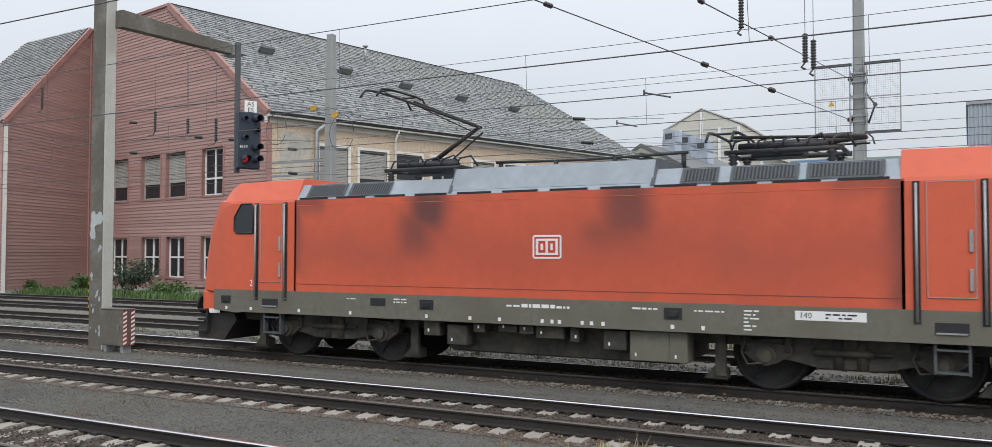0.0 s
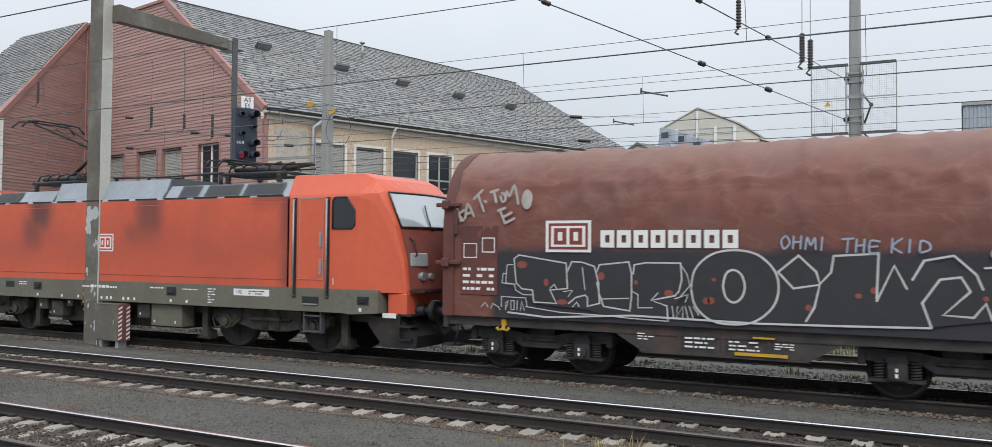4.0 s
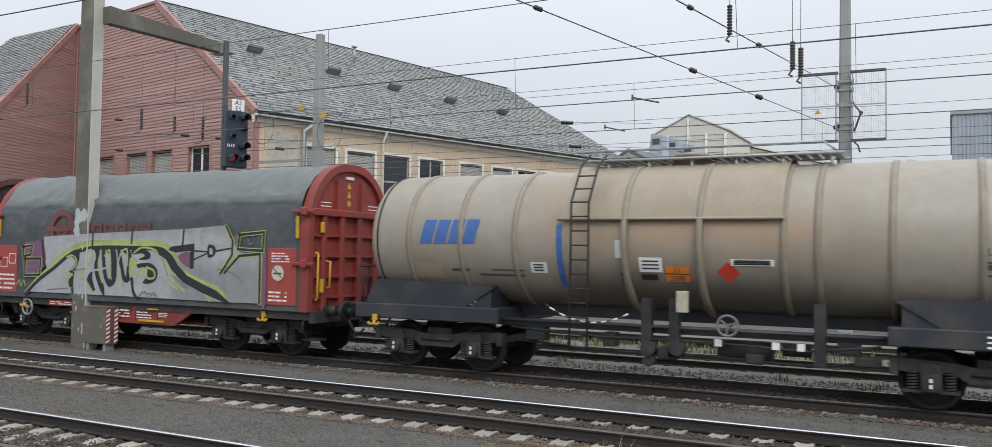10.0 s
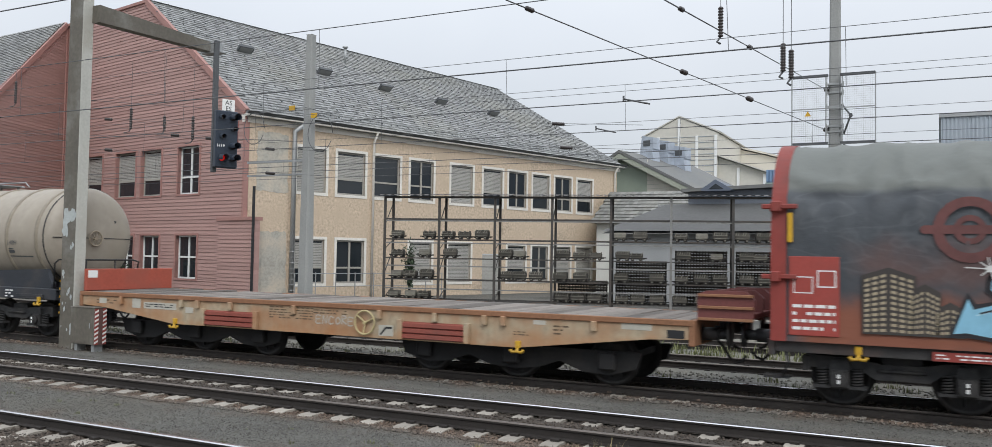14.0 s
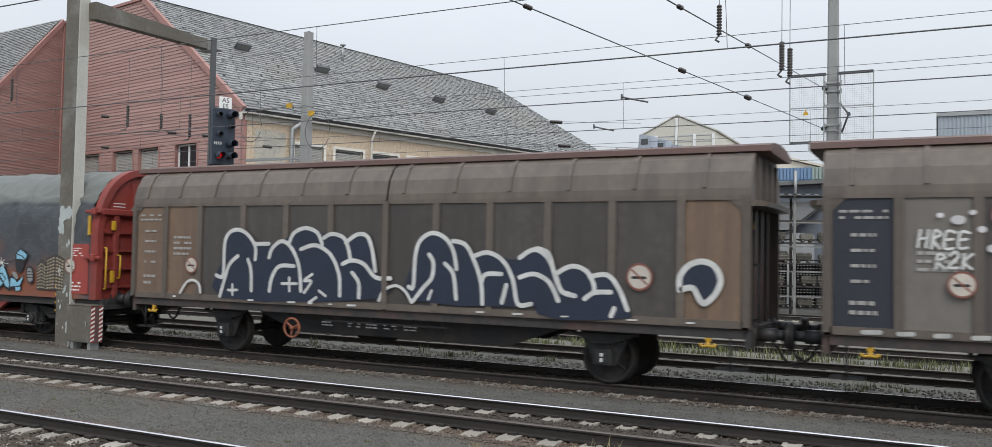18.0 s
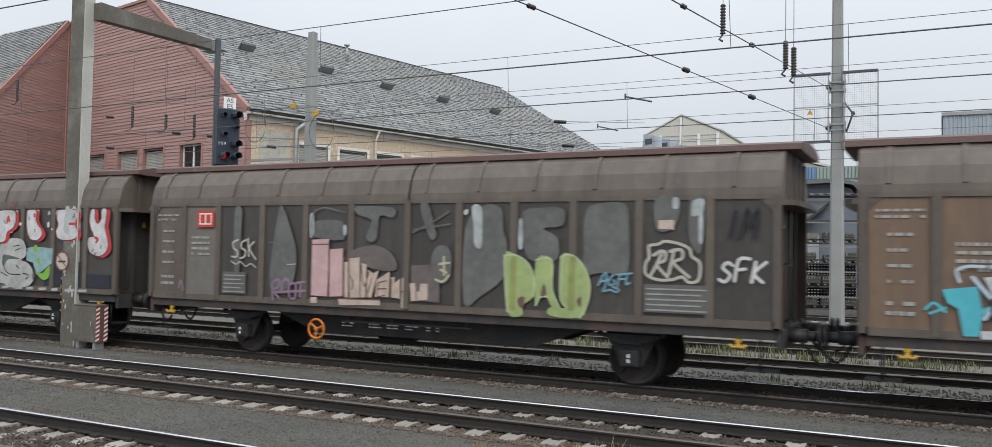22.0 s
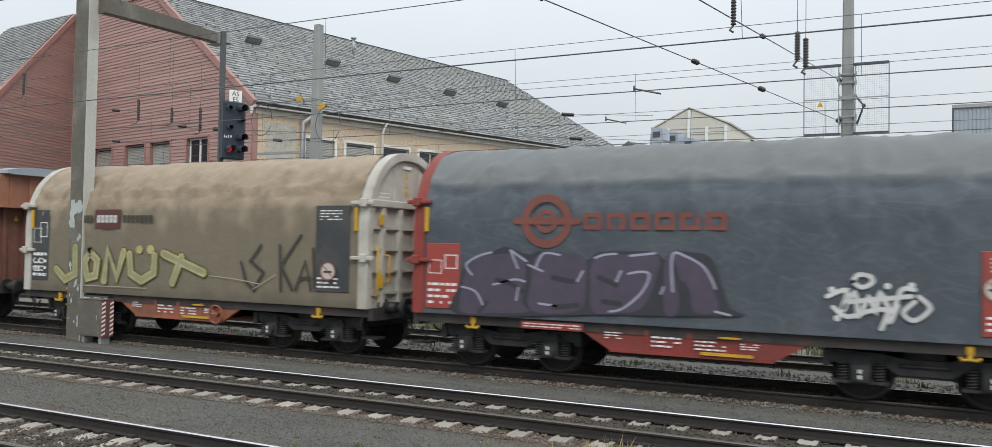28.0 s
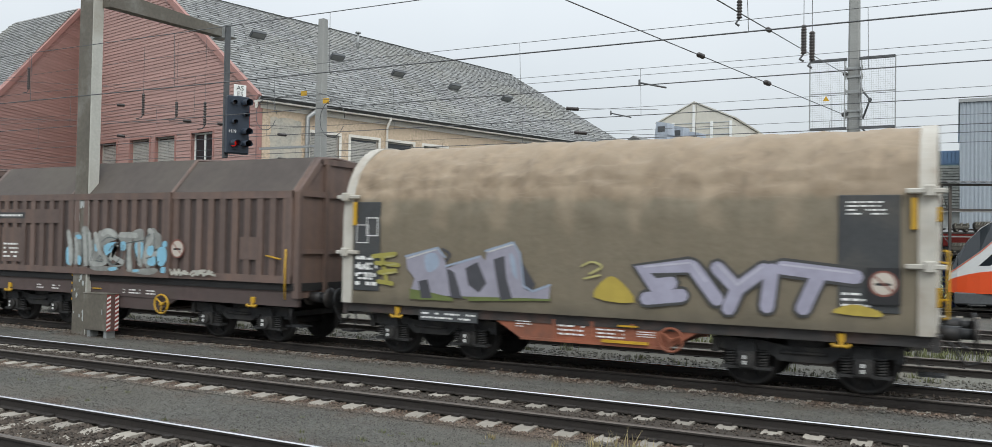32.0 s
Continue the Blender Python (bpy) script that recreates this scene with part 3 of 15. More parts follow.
front_up = [(-16.85, -14.7), (-13.0, -10.75), (-10.1, -7.95), (-6.2, -4.1)]
front_low = [(-16.75, -14.65), (-12.85, -10.75), (-9.95, -7.95), (-6.2, -4.15)]
holes = [(a, b, 5.55, 8.25) for a, b in front_up] + [(a, b, 0.8, 3.22) for a, b in front_low]


def front_right(z):
    return 0.0 if z < 9.75 else -10.09 * (z - 9.75) / (17.25 - 9.75)


bm = bmesh.new()
wall_strips(bm, lambda z: -20.2, front_right, 0.1, 17.25, 0.2, holes, 0.35, 0.03)
boarded(bm, "front_wall", workshop, FRONT)
bm = bmesh.new()
box(bm, -20.2, 0.0, -0.02, 0.3, -0.3, 0.1)
part("plinth", bm, PLINTH, workshop, at=FRONT)
for i, (a, b) in enumerate(front_up):
    window_in(workshop, FRONT, a, b, 5.55, 8.25, 0.22, ("half", "half", "half", "open")[i])
for a, b in front_low:
    window_in(workshop, FRONT, a, b, 0.8, 3.22, 0.22, "cross")
for a, b, z0, z1 in holes:
    bm = bmesh.new()
    for q in ((a - 0.12, a, z0 - 0.1, z1 + 0.12), (b, b + 0.12, z0 - 0.1, z1 + 0.12), (a, b, z1, z1 + 0.12), (a, b, z0 - 0.1, z0)):
        box(bm, q[0], q[1], -0.055, 0.16, q[2], q[3])
    part("window_surround", bm, RED_TRIM, workshop, at=FRONT)
bm = bmesh.new()
d = Vector((-10.11, 0, 7.5)).normalized()
box(bm, 0, 12.6, -0.14, 0.1, -0.22, 0.12, m=Matrix.Translation((0.05, 0, 9.7)) @ Matrix(((d.x, 0, -d.z, 0), (0, 1, 0, 0), (d.z, 0, d.x, 0), (0, 0, 0, 1))))
part("verge_board", bm, RED_TRIM, workshop, at=FRONT)
bm = bmesh.new()
box(bm, -20.2, -10.0, -0.1, 0.2, 17.25, 17.42)
part("cornice", bm, RED_TRIM, workshop, at=FRONT)
bm = bmesh.new()
box(bm, -0.1, 0.06, -0.07, 0.2, 4.1, 9.75)
box(bm, -2.2, 1.0, -0.14, 0.5, 4.0, 4.18)
part("corner_board", bm, RED_TRIM, workshop, at=FRONT)
bm = bmesh.new()
wall_strips(bm, lambda z: -2.1, lambda z: 0.98, -0.2, 4.0, 0.2, [], 0.4, 0.03)
boarded(bm, "porch_wall", workshop, FRONT @ pose(0, -0.06, 0))

PALE_TRIM = surface("pale_trim_mat", (0.72, 0.69, 0.63), 0.85, vary=0.15, bump=0.1)
side_up = [(3.17, 5.07), (5.86, 7.81), (8.49, 10.43), (11.27, 13.15), (14.66, 16.59), (17.58, 19.4), (20.03, 21.82), (22.49, 24.25), (24.89, 26.74), (27.43, 29.22)]
side_low = [(3.15, 5.08), (5.91, 7.85), (11.3, 13.1), (14.5, 16.5), (20.0, 21.8), (22.5, 24.2), (24.9, 26.7), (27.4, 29.2)]
holes = [(a, b, 5.75, 8.22) for a, b in side_up] + [(a, b, 0.65, 3.12) for a, b in side_low] + [(17.6, 19.5, -0.2, 2.5)]
bm = bmesh.new()
wall_strips(bm, lambda z: 2.7, lambda z: 32.3, -0.2, 9.55, 0, holes, 0.4, 0.0)
part("side_wall", bm, CREAM, workshop, "cream roughcast render, stained", at=SIDE)
bm = bmesh.new()
wall_strips(bm, lambda z: 0.25, lambda z: 2.69, -0.2, 9.5, 0, [], 0.4, 0.0)
part("corner_pier", bm, CREAM, workshop, "cream roughcast render with grey repairs", at=SIDE)
rng = random.Random(21)
for x0, x1, z0, z1 in ((0.72, 2.62, 5.62, 8.8), (0.9, 2.62, 0.0, 3.45)):
    # smooth grey repairs with uneven edges
    bm = bmesh.new()
    rim = [(x0 + (x1 - x0) * k / 9, z0) for k in range(9)] + [(x1, z0 + (z1 - z0) * k / 9) for k in range(9)] + [(x1 - (x1 - x0) * k / 9, z1) for k in range(9)] + [(x0, z1 - (z1 - z0) * k / 9) for k in range(9)]
    prism(bm, [(x + rng.uniform(-0.05, 0.05), z + rng.uniform(-0.07, 0.07)) for x, z in rim], -0.012, 0.02, "y")
    part("render_repair", bm, GREY_RENDER, workshop, "smooth grey cement repair", at=SIDE)
bm = bmesh.new()
box(bm, 1.03, 1.14, -0.22, -0.1, -0.2, 5.75, 0.01)
part("corner_post", bm, SIGN_BLACK, workshop, "black steel post", at=FRONT)
styles = ("blind", "half", "open2", "bars", "blind", "half", "bars", "half", "bars", "half")
for i, (a, b) in enumerate(side_up):
    window_in(workshop, SIDE, a, b, 5.75, 8.22, 0.14, styles[i])
for i, (a, b) in enumerate(side_low):
    window_in(workshop, SIDE, a, b, 0.65, 3.12, 0.14, ("half", "bars", "blind", "blind")[i % 4])
for a, b, z0, z1 in holes[:-1]:
    bm = bmesh.new()
    rect_frame(bm, a - 0.16, b + 0.16, z0 - 0.16, z1 + 0.16, 0.16, -0.03, 0.1)
    part("window_surround", bm, PALE_TRIM, workshop, at=SIDE)
bm = bmesh.new()
for i in range(28):
    box(bm, 17.62, 19.48, 0.06, 0.12, -0.2 + 0.095 * i, -0.2 + 0.095 * i + 0.088)
part("roller_door", bm, BLIND, workshop, "closed grey roller shutter", at=SIDE)
bm = bmesh.new()
box(bm, -0.1, 32.7, -0.5, 0.3, 9.5, 9.62)
box(bm, -0.1, 32.7, -0.05, 0.2, 9.2, 9.5)
part("soffit", bm, PALE_TRIM, workshop, at=SIDE)
bm = bmesh.new()
prism(bm, [(-0.68, 9.72), (-0.52, 9.58), (-0.44, 9.72), (-0.48, 9.72), (-0.53, 9.63), (-0.64, 9.72)], -0.2, 32.9)
part("gutter", bm, DARK_GREY, workshop, at=SIDE)
for x, y in ((2.86, -0.12), (8.35, -0.12), (31.9, -0.12)):
    bm = bmesh.new()
    wide = x < 3
    pipe(bm, [(x + (0.7 if wide else 0), -0.5, 9.6), (x, y - 0.1 * wide, 9.0), (x, y - 0.1 * wide, -0.2)], 0.14 if wide else 0.075, 10)
    if wide:
        for k in range(9):
            ring(bm, (x, y - 0.1, 0.3 + 0.3 * k), (0, 0, 1), 0.145, 0.02, 12, 5)
    part("downpipe", bm, GALV if wide else PALE_TRIM, workshop, at=SIDE)


def slates(corners, nu, nv, lift=0.04):
    """Overlapping slates on a roof plane: corners eave-left, eave-right, top-right, top-left; each slate its own faces."""
    e0, e1, t1, t0 = (Vector(c) for c in corners)
    nrm = (e1 - e0).cross(t0 - e0).normalized()
    rng = random.Random(9)
    vs, fs = [], []
    for j in range(nv):
        v0, v1 = j / nv, (j + 1.08) / nv
        a0, a1, c0, c1 = e0.lerp(t0, v0), e1.lerp(t1, v0), e0.lerp(t0, v1), e1.lerp(t1, v1)
        k = max(1, round(nu * (a1 - a0).length / max((e1 - e0).length, 0.1)))
        for i in range(k):
            h = 0.5 / k if j % 2 else 0.0
            u0, u1 = i / k + 0.02 / k, min(1.0, (i + 0.97) / k)
            u0, u1 = min(1, u0 + h), min(1, u1 + h)
            if u1 - u0 < 0.1 / k:
                continue
            up = nrm * (lift + rng.uniform(0, 0.016))
            sag = (a0 - c0).normalized() * rng.uniform(-0.03, 0.03)
            p = [a0.lerp(a1, u0) + up + sag, a0.lerp(a1, u1) + up + sag, c0.lerp(c1, u1), c0.lerp(c1, u0), a0.lerp(a1, u0) - nrm * 0.02, a0.lerp(a1, u1) - nrm * 0.02]
            base = len(vs)
            vs += [tuple(q) for q in p]
            fs += [[base, base + 1, base + 2, base + 3], [base + 4, base + 5, base + 1, base]]
    me = bpy.data.meshes.new("slate_roofing")
    me.from_pydata(vs, [], fs)
    me.materials.append(SLATE)
    return me


def roof(parent, corners, nu, nv, name="roof"):
    e0, e1, t1, t0 = (Vector(c) for c in corners)
    nrm = (e1 - e0).cross(t0 - e0).normalized()
    b = bmesh.new()
    n = 14
    for drop, flip in ((0.04, False), (0.2, True)):
        rows_ = [[b.verts.new(e0.lerp(e1, i / n).lerp(t0.lerp(t1, i / n), j / n) - nrm * drop) for i in range(n + 1)] for j in range(n + 1)]
        for j in range(n):
            for i in range(n):
                q = (rows_[j][i], rows_[j][i + 1], rows_[j + 1][i + 1], rows_[j + 1][i])
                b.faces.new(q[::-1] if flip else q)
        if not flip:
            first = rows_
    rim = [[r[0][i] for i in range(n + 1)] + [r[j][n] for j in range(1, n + 1)] + [r[n][i] for i in range(n - 1, -1, -1)] + [r[j][0] for j in range(n - 1, 0, -1)] for r in (first, rows_)]
    for i in range(len(rim[0])):
        k = (i + 1) % len(rim[0])
        b.faces.new((rim[0][i], rim[1][i], rim[1][k], rim[0][k]))
    r = part(name, b, SLATE, parent)
    o = new("slate_roofing", slates(corners, nu, nv))
    o.parent = r
    tagged(o, "overlapping weathered grey slates", kind="stuff")
    return r


HATCH = surface("hatch_mat", (0.20, 0.205, 0.20), 0.5, vary=0.15)
RIDGE_A, RIDGE_B = (-9.9, 1.93, 17.4), (-2.93, 34.65, 17.4)
EAVE_A, EAVE_B = (0.35, -0.15, 9.6), (10.35, 31.3, 9.6)
roof(workshop, (EAVE_A, EAVE_B, RIDGE_B, RIDGE_A), 132, 42)
roof(workshop, (EAVE_B, (-12.0, 38.0, 9.6), (-3.2, 34.9, 17.4), RIDGE_B), 40, 30)
roof(workshop, ((-20.0, 4.0, 17.2), (-20.0, 3.9, 17.3), RIDGE_A, RIDGE_B), 4, 4)
for u, v in ((0.12, 0.62), (0.28, 0.55), (0.42, 0.5), (0.57, 0.47), (0.73, 0.45), (0.02, 0.55)):
    e, t = Vector(EAVE_A).lerp(Vector(EAVE_B), u), Vector(RIDGE_A).lerp(Vector(RIDGE_B), u)
    p = e.lerp(t, v)
    bm = bmesh.new()
    up = (Vector(RIDGE_A) - Vector(EAVE_A)).normalized()
    prism(bm, [(-0.45, -0.05), (0.45, -0.05), (0.45, 0.07), (-0.45, 0.16)], -0.42, 0.42, "y")
    q = pose(p.x, p.y, p.z, 0, -36, 342)
    lid = part("roof_hatch", bm, HATCH, workshop, at=q @ pose(0, 0, 0, 0, 0, 180))
    bm = bmesh.new()
    for x0, x1, y0, y1 in ((-0.5, 0.5, -0.47, -0.42), (-0.5, 0.5, 0.42, 0.47), (-0.5, -0.45, -0.42, 0.42), (0.45, 0.5, -0.42, 0.42)):
        box(bm, x0, x1, y0, y1, -0.05, 0.13 if x0 < 0 else 0.05)
    part("hatch_frame", bm, DARK_GREY, lid)
for k in range(23):
    e, t = Vector(EAVE_A).lerp(Vector(EAVE_B), 0.01 + 0.0435 * k), Vector(RIDGE_A).lerp(Vector(RIDGE_B), 0.01 + 0.0435 * k)
    e2, t2 = Vector(EAVE_A).lerp(Vector(EAVE_B), 0.045 + 0.0435 * k), Vector(RIDGE_A).lerp(Vector(RIDGE_B), 0.045 + 0.0435 * k)
    p, q = e.lerp(t, 0.06), e2.lerp(t2, 0.06)
    bm = bmesh.new()
    for h in (0.1, 0.28):
        rod(bm, p + Vector((0, 0, h)), q + Vector((0, 0, h)), 0.022, 5)
    for j in range(5):
        m = p.lerp(q, j / 4)
        rod(bm, m, m + Vector((0, 0, 0.3)), 0.018, 5)
    part("snow_guard", bm, GALV, workshop)
# small snow hooks in staggered rows over the whole slope, and the ridge caps
slope_n = (Vector(EAVE_B) - Vector(EAVE_A)).cross(Vector(RIDGE_A) - Vector(EAVE_A)).normalized()
along = (Vector(EAVE_B) - Vector(EAVE_A)).normalized()
upward = (Vector(RIDGE_A) - Vector(EAVE_A)).normalized()
rng = random.Random(33)
vs, fs = [], []
for j in range(3, 42, 3):
    for i in range(44):
        u, v = (i + (0.5 if j % 2 else 0.0) + rng.uniform(-0.2, 0.2)) / 44, (j + rng.uniform(0, 0.5)) / 42
        p = Vector(EAVE_A).lerp(Vector(EAVE_B), u).lerp(Vector(RIDGE_A).lerp(Vector(RIDGE_B), u), v) + slope_n * 0.03
        base = len(vs)
        for du, dv, h in ((-0.018, 0, 0), (0.018, 0, 0), (0.018, 0, 0.075), (-0.018, 0, 0.075), (0, 0.2, 0)):
            vs.append(tuple(p + along * du + upward * dv + slope_n * h))
        fs += [[base + k for k in q] for q in ((0, 1, 2, 3), (1, 4, 2), (0, 3, 4), (3, 2, 4))]
me = bpy.data.meshes.new("snow_hooks")
me.from_pydata(vs, [], fs)
me.materials.append(DARK_GREY)
o = new("snow_hooks", me)
o.parent = workshop
tagged(o, "small dark snow hooks on the slates", kind="stuff")
a, c = Vector(RIDGE_A), Vector(RIDGE_B)
cap = None
for i in range(74):
    p = a.lerp(c, (i + 0.5) / 74)
    q = Matrix.Translation(p + Vector((0, 0, rng.uniform(-0.012, 0.012)))) @ (c - a).to_track_quat("X", "Z").to_matrix().to_4x4()
    if cap is None:
        bm = bmesh.new()
        prism(bm, [(-0.24, -0.12), (0.0, 0.06), (0.24, -0.12), (0.2, -0.16), (0.0, 0.0), (-0.2, -0.16)], -0.25, 0.2)
        prism(bm, [(-0.27, -0.11), (0.0, 0.09), (0.27, -0.11), (0.2, -0.16), (0.0, 0.0), (-0.2, -0.16)], 0.2, 0.25)
        cap = part("ridge_cap", bm, HATCH, workshop, at=q)
    else:
        twin(cap, "ridge_cap", workshop, q)
bm = bmesh.new()
e, t = Vector(EAVE_A).lerp(Vector(EAVE_B), 0.4), Vector(RIDGE_A).lerp(Vector(RIDGE_B), 0.4)
p = e.lerp(t, 0.78)
rod(bm, p, p + Vector((0, 0, 1.1)), 0.09, 8)
rod(bm, p + Vector((0, 0, 1.1)), p + Vector((0, 0, 1.2)), 0.2, 8)
part("vent_pipe", bm, GALV, workshop)

# the wing that joins the front at an angle
wing = thing("workshop_wing", "red boarded wing with steep slate roof and white side wall", "building", pose(-48.85, 30.5, 0))
WING = pose(0, 0, 0, 0, 0, 112.4)
bm = bmesh.new()
wall_strips(bm, lambda z: -0.35 if z < 9.84 else -0.35 + 8.6 * (z - 9.84) / 7.5, lambda z: 8.5, 0.1, 17.3, 0.2, [], 0.3, 0.03)
boarded(bm, "end_wall", wing, WING)
bm = bmesh.new()
box(bm, 0, 8.5, -0.02, 0.3, -0.3, 0.1)
part("plinth", bm, PLINTH, wing, at=WING)
bm = bmesh.new()
d = Vector((8.5, 0, 7.5)).normalized()
box(bm, 0, 11.4, -0.13, 0.1, -0.22, 0.1, m=Matrix.Translation((-0.35, 0, 9.84)) @ Matrix(((d.x, 0, -d.z, 0), (0, 1, 0, 0), (d.z, 0, d.x, 0), (0, 0, 0, 1))))
box(bm, 8.3, 8.5, -0.1, 0.1, 0.1, 17.3)
part("verge_board", bm, RED_TRIM, wing, at=WING)
K2 = Vector((-3.05, 7.4, 17.42))
back = Vector((-0.982, 0.19, 0)) * 18
roof(wing, (Vector((0.13, -0.45, 9.8)) + back, Vector((0.23, -0.45, 9.8)), K2, K2 + Vector((-7.74, 0.66, 0))), 70, 42)
bm = bmesh.new()
wall_strips(bm, lambda z: -18.0, lambda z: -0.02, -0.2, 9.7, 0, [], 0.3, 0)
part("side_wall", bm, PALE_WALL, wing, at=pose(0.12, -0.3, 0, 0, 0, -11))
bm = bmesh.new()
pipe(bm, [(0.1, -0.35, 9.6), (-0.2, -0.15, 9.0), (-0.2, -0.15, -0.2)], 0.07, 8)
part("downpipe", bm, GALV, wing, at=pose(0.12, -0.3, 0, 0, 0, -11))

# ---- spray-painted words on the wagons: strokes and fills in each wagon's own space ----
import itertools

COATS = itertools.cycle(range(13))


def ink(b, y, mi, width, *pts):
    """One smooth sprayed stroke, a hair above the one before."""
    stroke(b, curve_points(pts, 4), width, y - 0.0002 * next(COATS), mi)


def spray(b, y, mi, *pts):
    """One filled sprayed area with a rounded outline."""
    patch(b, curve_points(pts, 3, True), y - 0.0002 * next(COATS), mi)

STROKES = {"A": ((0, 0, 0.45, 1, 0.9, 0), (0.15, 0.4, 0.75, 0.42)), "B": ((0.1, 0, 0.12, 1, 0.7, 0.9, 0.15, 0.52, 0.85, 0.3, 0.1, 0),), "C": ((0.85, 0.85, 0.3, 1, 0.1, 0.4, 0.4, 0, 0.85, 0.15),), "D": ((0.1, 0, 0.12, 1, 0.75, 0.8, 0.85, 0.3, 0.1, 0),),
           "E": ((0.85, 0.95, 0.1, 1, 0.12, 0.02, 0.85, 0), (0.12, 0.5, 0.7, 0.55)), "F": ((0.85, 1, 0.1, 0.95, 0.1, 0), (0.1, 0.5, 0.65, 0.55)), "G": ((0.85, 0.85, 0.3, 1, 0.1, 0.4, 0.4, 0, 0.85, 0.2, 0.8, 0.45, 0.5, 0.42),), "H": ((0.1, 1, 0.1, 0), (0.85, 1, 0.85, 0), (0.1, 0.5, 0.85, 0.55)),
           "I": ((0.45, 1, 0.45, 0),), "J": ((0.7, 1, 0.7, 0.2, 0.35, 0, 0.05, 0.2),), "K": ((0.1, 1, 0.1, 0), (0.85, 1, 0.15, 0.45, 0.9, 0)), "L": ((0.1, 1, 0.12, 0.02, 0.8, 0),), "M": ((0.05, 0, 0.15, 1, 0.5, 0.35, 0.8, 1, 0.95, 0),), "N": ((0.1, 0, 0.12, 1, 0.8, 0.05, 0.85, 1),),
           "O": ((0.5, 1, 0.1, 0.6, 0.4, 0, 0.88, 0.45, 0.5, 1),), "P": ((0.1, 0, 0.12, 1, 0.8, 0.8, 0.12, 0.45),), "R": ((0.1, 0, 0.12, 1, 0.8, 0.8, 0.15, 0.5, 0.9, 0),), "S": ((0.85, 0.85, 0.4, 1, 0.15, 0.72, 0.8, 0.35, 0.5, 0, 0.05, 0.12),), "T": ((0, 0.95, 0.95, 1), (0.48, 1, 0.45, 0)),
           "U": ((0.1, 1, 0.12, 0.25, 0.45, 0, 0.8, 0.25, 0.85, 1),), "V": ((0.05, 1, 0.45, 0, 0.9, 1),), "X": ((0.05, 1, 0.9, 0), (0.9, 1, 0.05, 0)), "Y": ((0.05, 1, 0.45, 0.5, 0.9, 1), (0.45, 0.5, 0.4, 0)), "0": ((0.5, 1, 0.1, 0.6, 0.4, 0, 0.88, 0.45, 0.5, 1),), "2": ((0.1, 0.75, 0.5, 1, 0.8, 0.7, 0.1, 0.05, 0.9, 0.02),), "3": ((0.1, 0.9, 0.8, 0.85, 0.4, 0.52, 0.85, 0.25, 0.1, 0.05),)}


def tag(b, y, mi, width, text, x0, x1, z0, z1, seed=1, lean=0.08, dx=0.0, dz=0.0, angular=False):
    """A word sprayed by hand, letter by letter."""
    rng_ = random.Random(seed)
    step = (x1 - x0) / len(text)
    for i, ch in enumerate(text):
        ax, az, s, h = x0 + step * i + rng_.uniform(-0.08, 0.08) * step, z0 + rng_.uniform(-0.08, 0.08) * (z1 - z0), step * rng_.uniform(0.8, 0.95), (z1 - z0) * rng_.uniform(0.88, 1.1)
        for line in STROKES.get(ch, ()):
            pts = [(ax + s * u + lean * h * v + dx, az + h * v + dz) for u, v in zip(line[::2], line[1::2])]
            (edge if angular else ink)(b, y, mi, width, *pts)


def edge(b, y, mi, width, *pts):
    """A sprayed stroke of straight pieces."""
    stroke(b, pts, width, y - 0.0002 * next(COATS), mi)


def slab(b, y, mi, *pts):
    """A filled area with straight sides."""
    patch(b, pts, y - 0.0002 * next(COATS), mi)


def navy_word_0(b, y):
    for p in (((-4.29, 1.26), (-4.26, 2.14), (-4.15, 2.59), (-3.84, 2.75), (-3.57, 2.66), (-3.38, 2.46), (-2.96, 2.44), (-2.59, 2.53), (-2.33, 2.71), (-1.97, 2.8), (-1.66, 2.71), (-1.28, 2.69), (-0.94, 2.61), (-0.65, 2.68), (-0.36, 2.64), (-0.18, 1.95), (-0.12, 1.39)), ((0.74, 1.39), (0.77, 2.23), (0.9, 2.56), (1.13, 2.7), (1.43, 2.63), (1.87, 2.51), (2.05, 2.32), (2.37, 2.36), (2.79, 2.24), (3.03, 2.27), (3.33, 2.41), (3.6, 2.28), (3.83, 1.87), (4.02, 1.99), (4.03, 1.46))):
        spray(b, y, 0, *p)
    for p in (((3.39, 2.38), (3.73, 2.04), (4.06, 2.14), (4.42, 1.99), (4.74, 2), (4.95, 1.78), (5.12, 1.4), (5.06, 1.25), (3.41, 1.25)), ((6.04, 1.78), (6.05, 2.04), (6.23, 2.21), (6.45, 2.25), (6.65, 2.16), (6.72, 1.95), (6.62, 1.71), (6.45, 1.58), (6.29, 1.76))):
        spray(b, y, 0, *p)


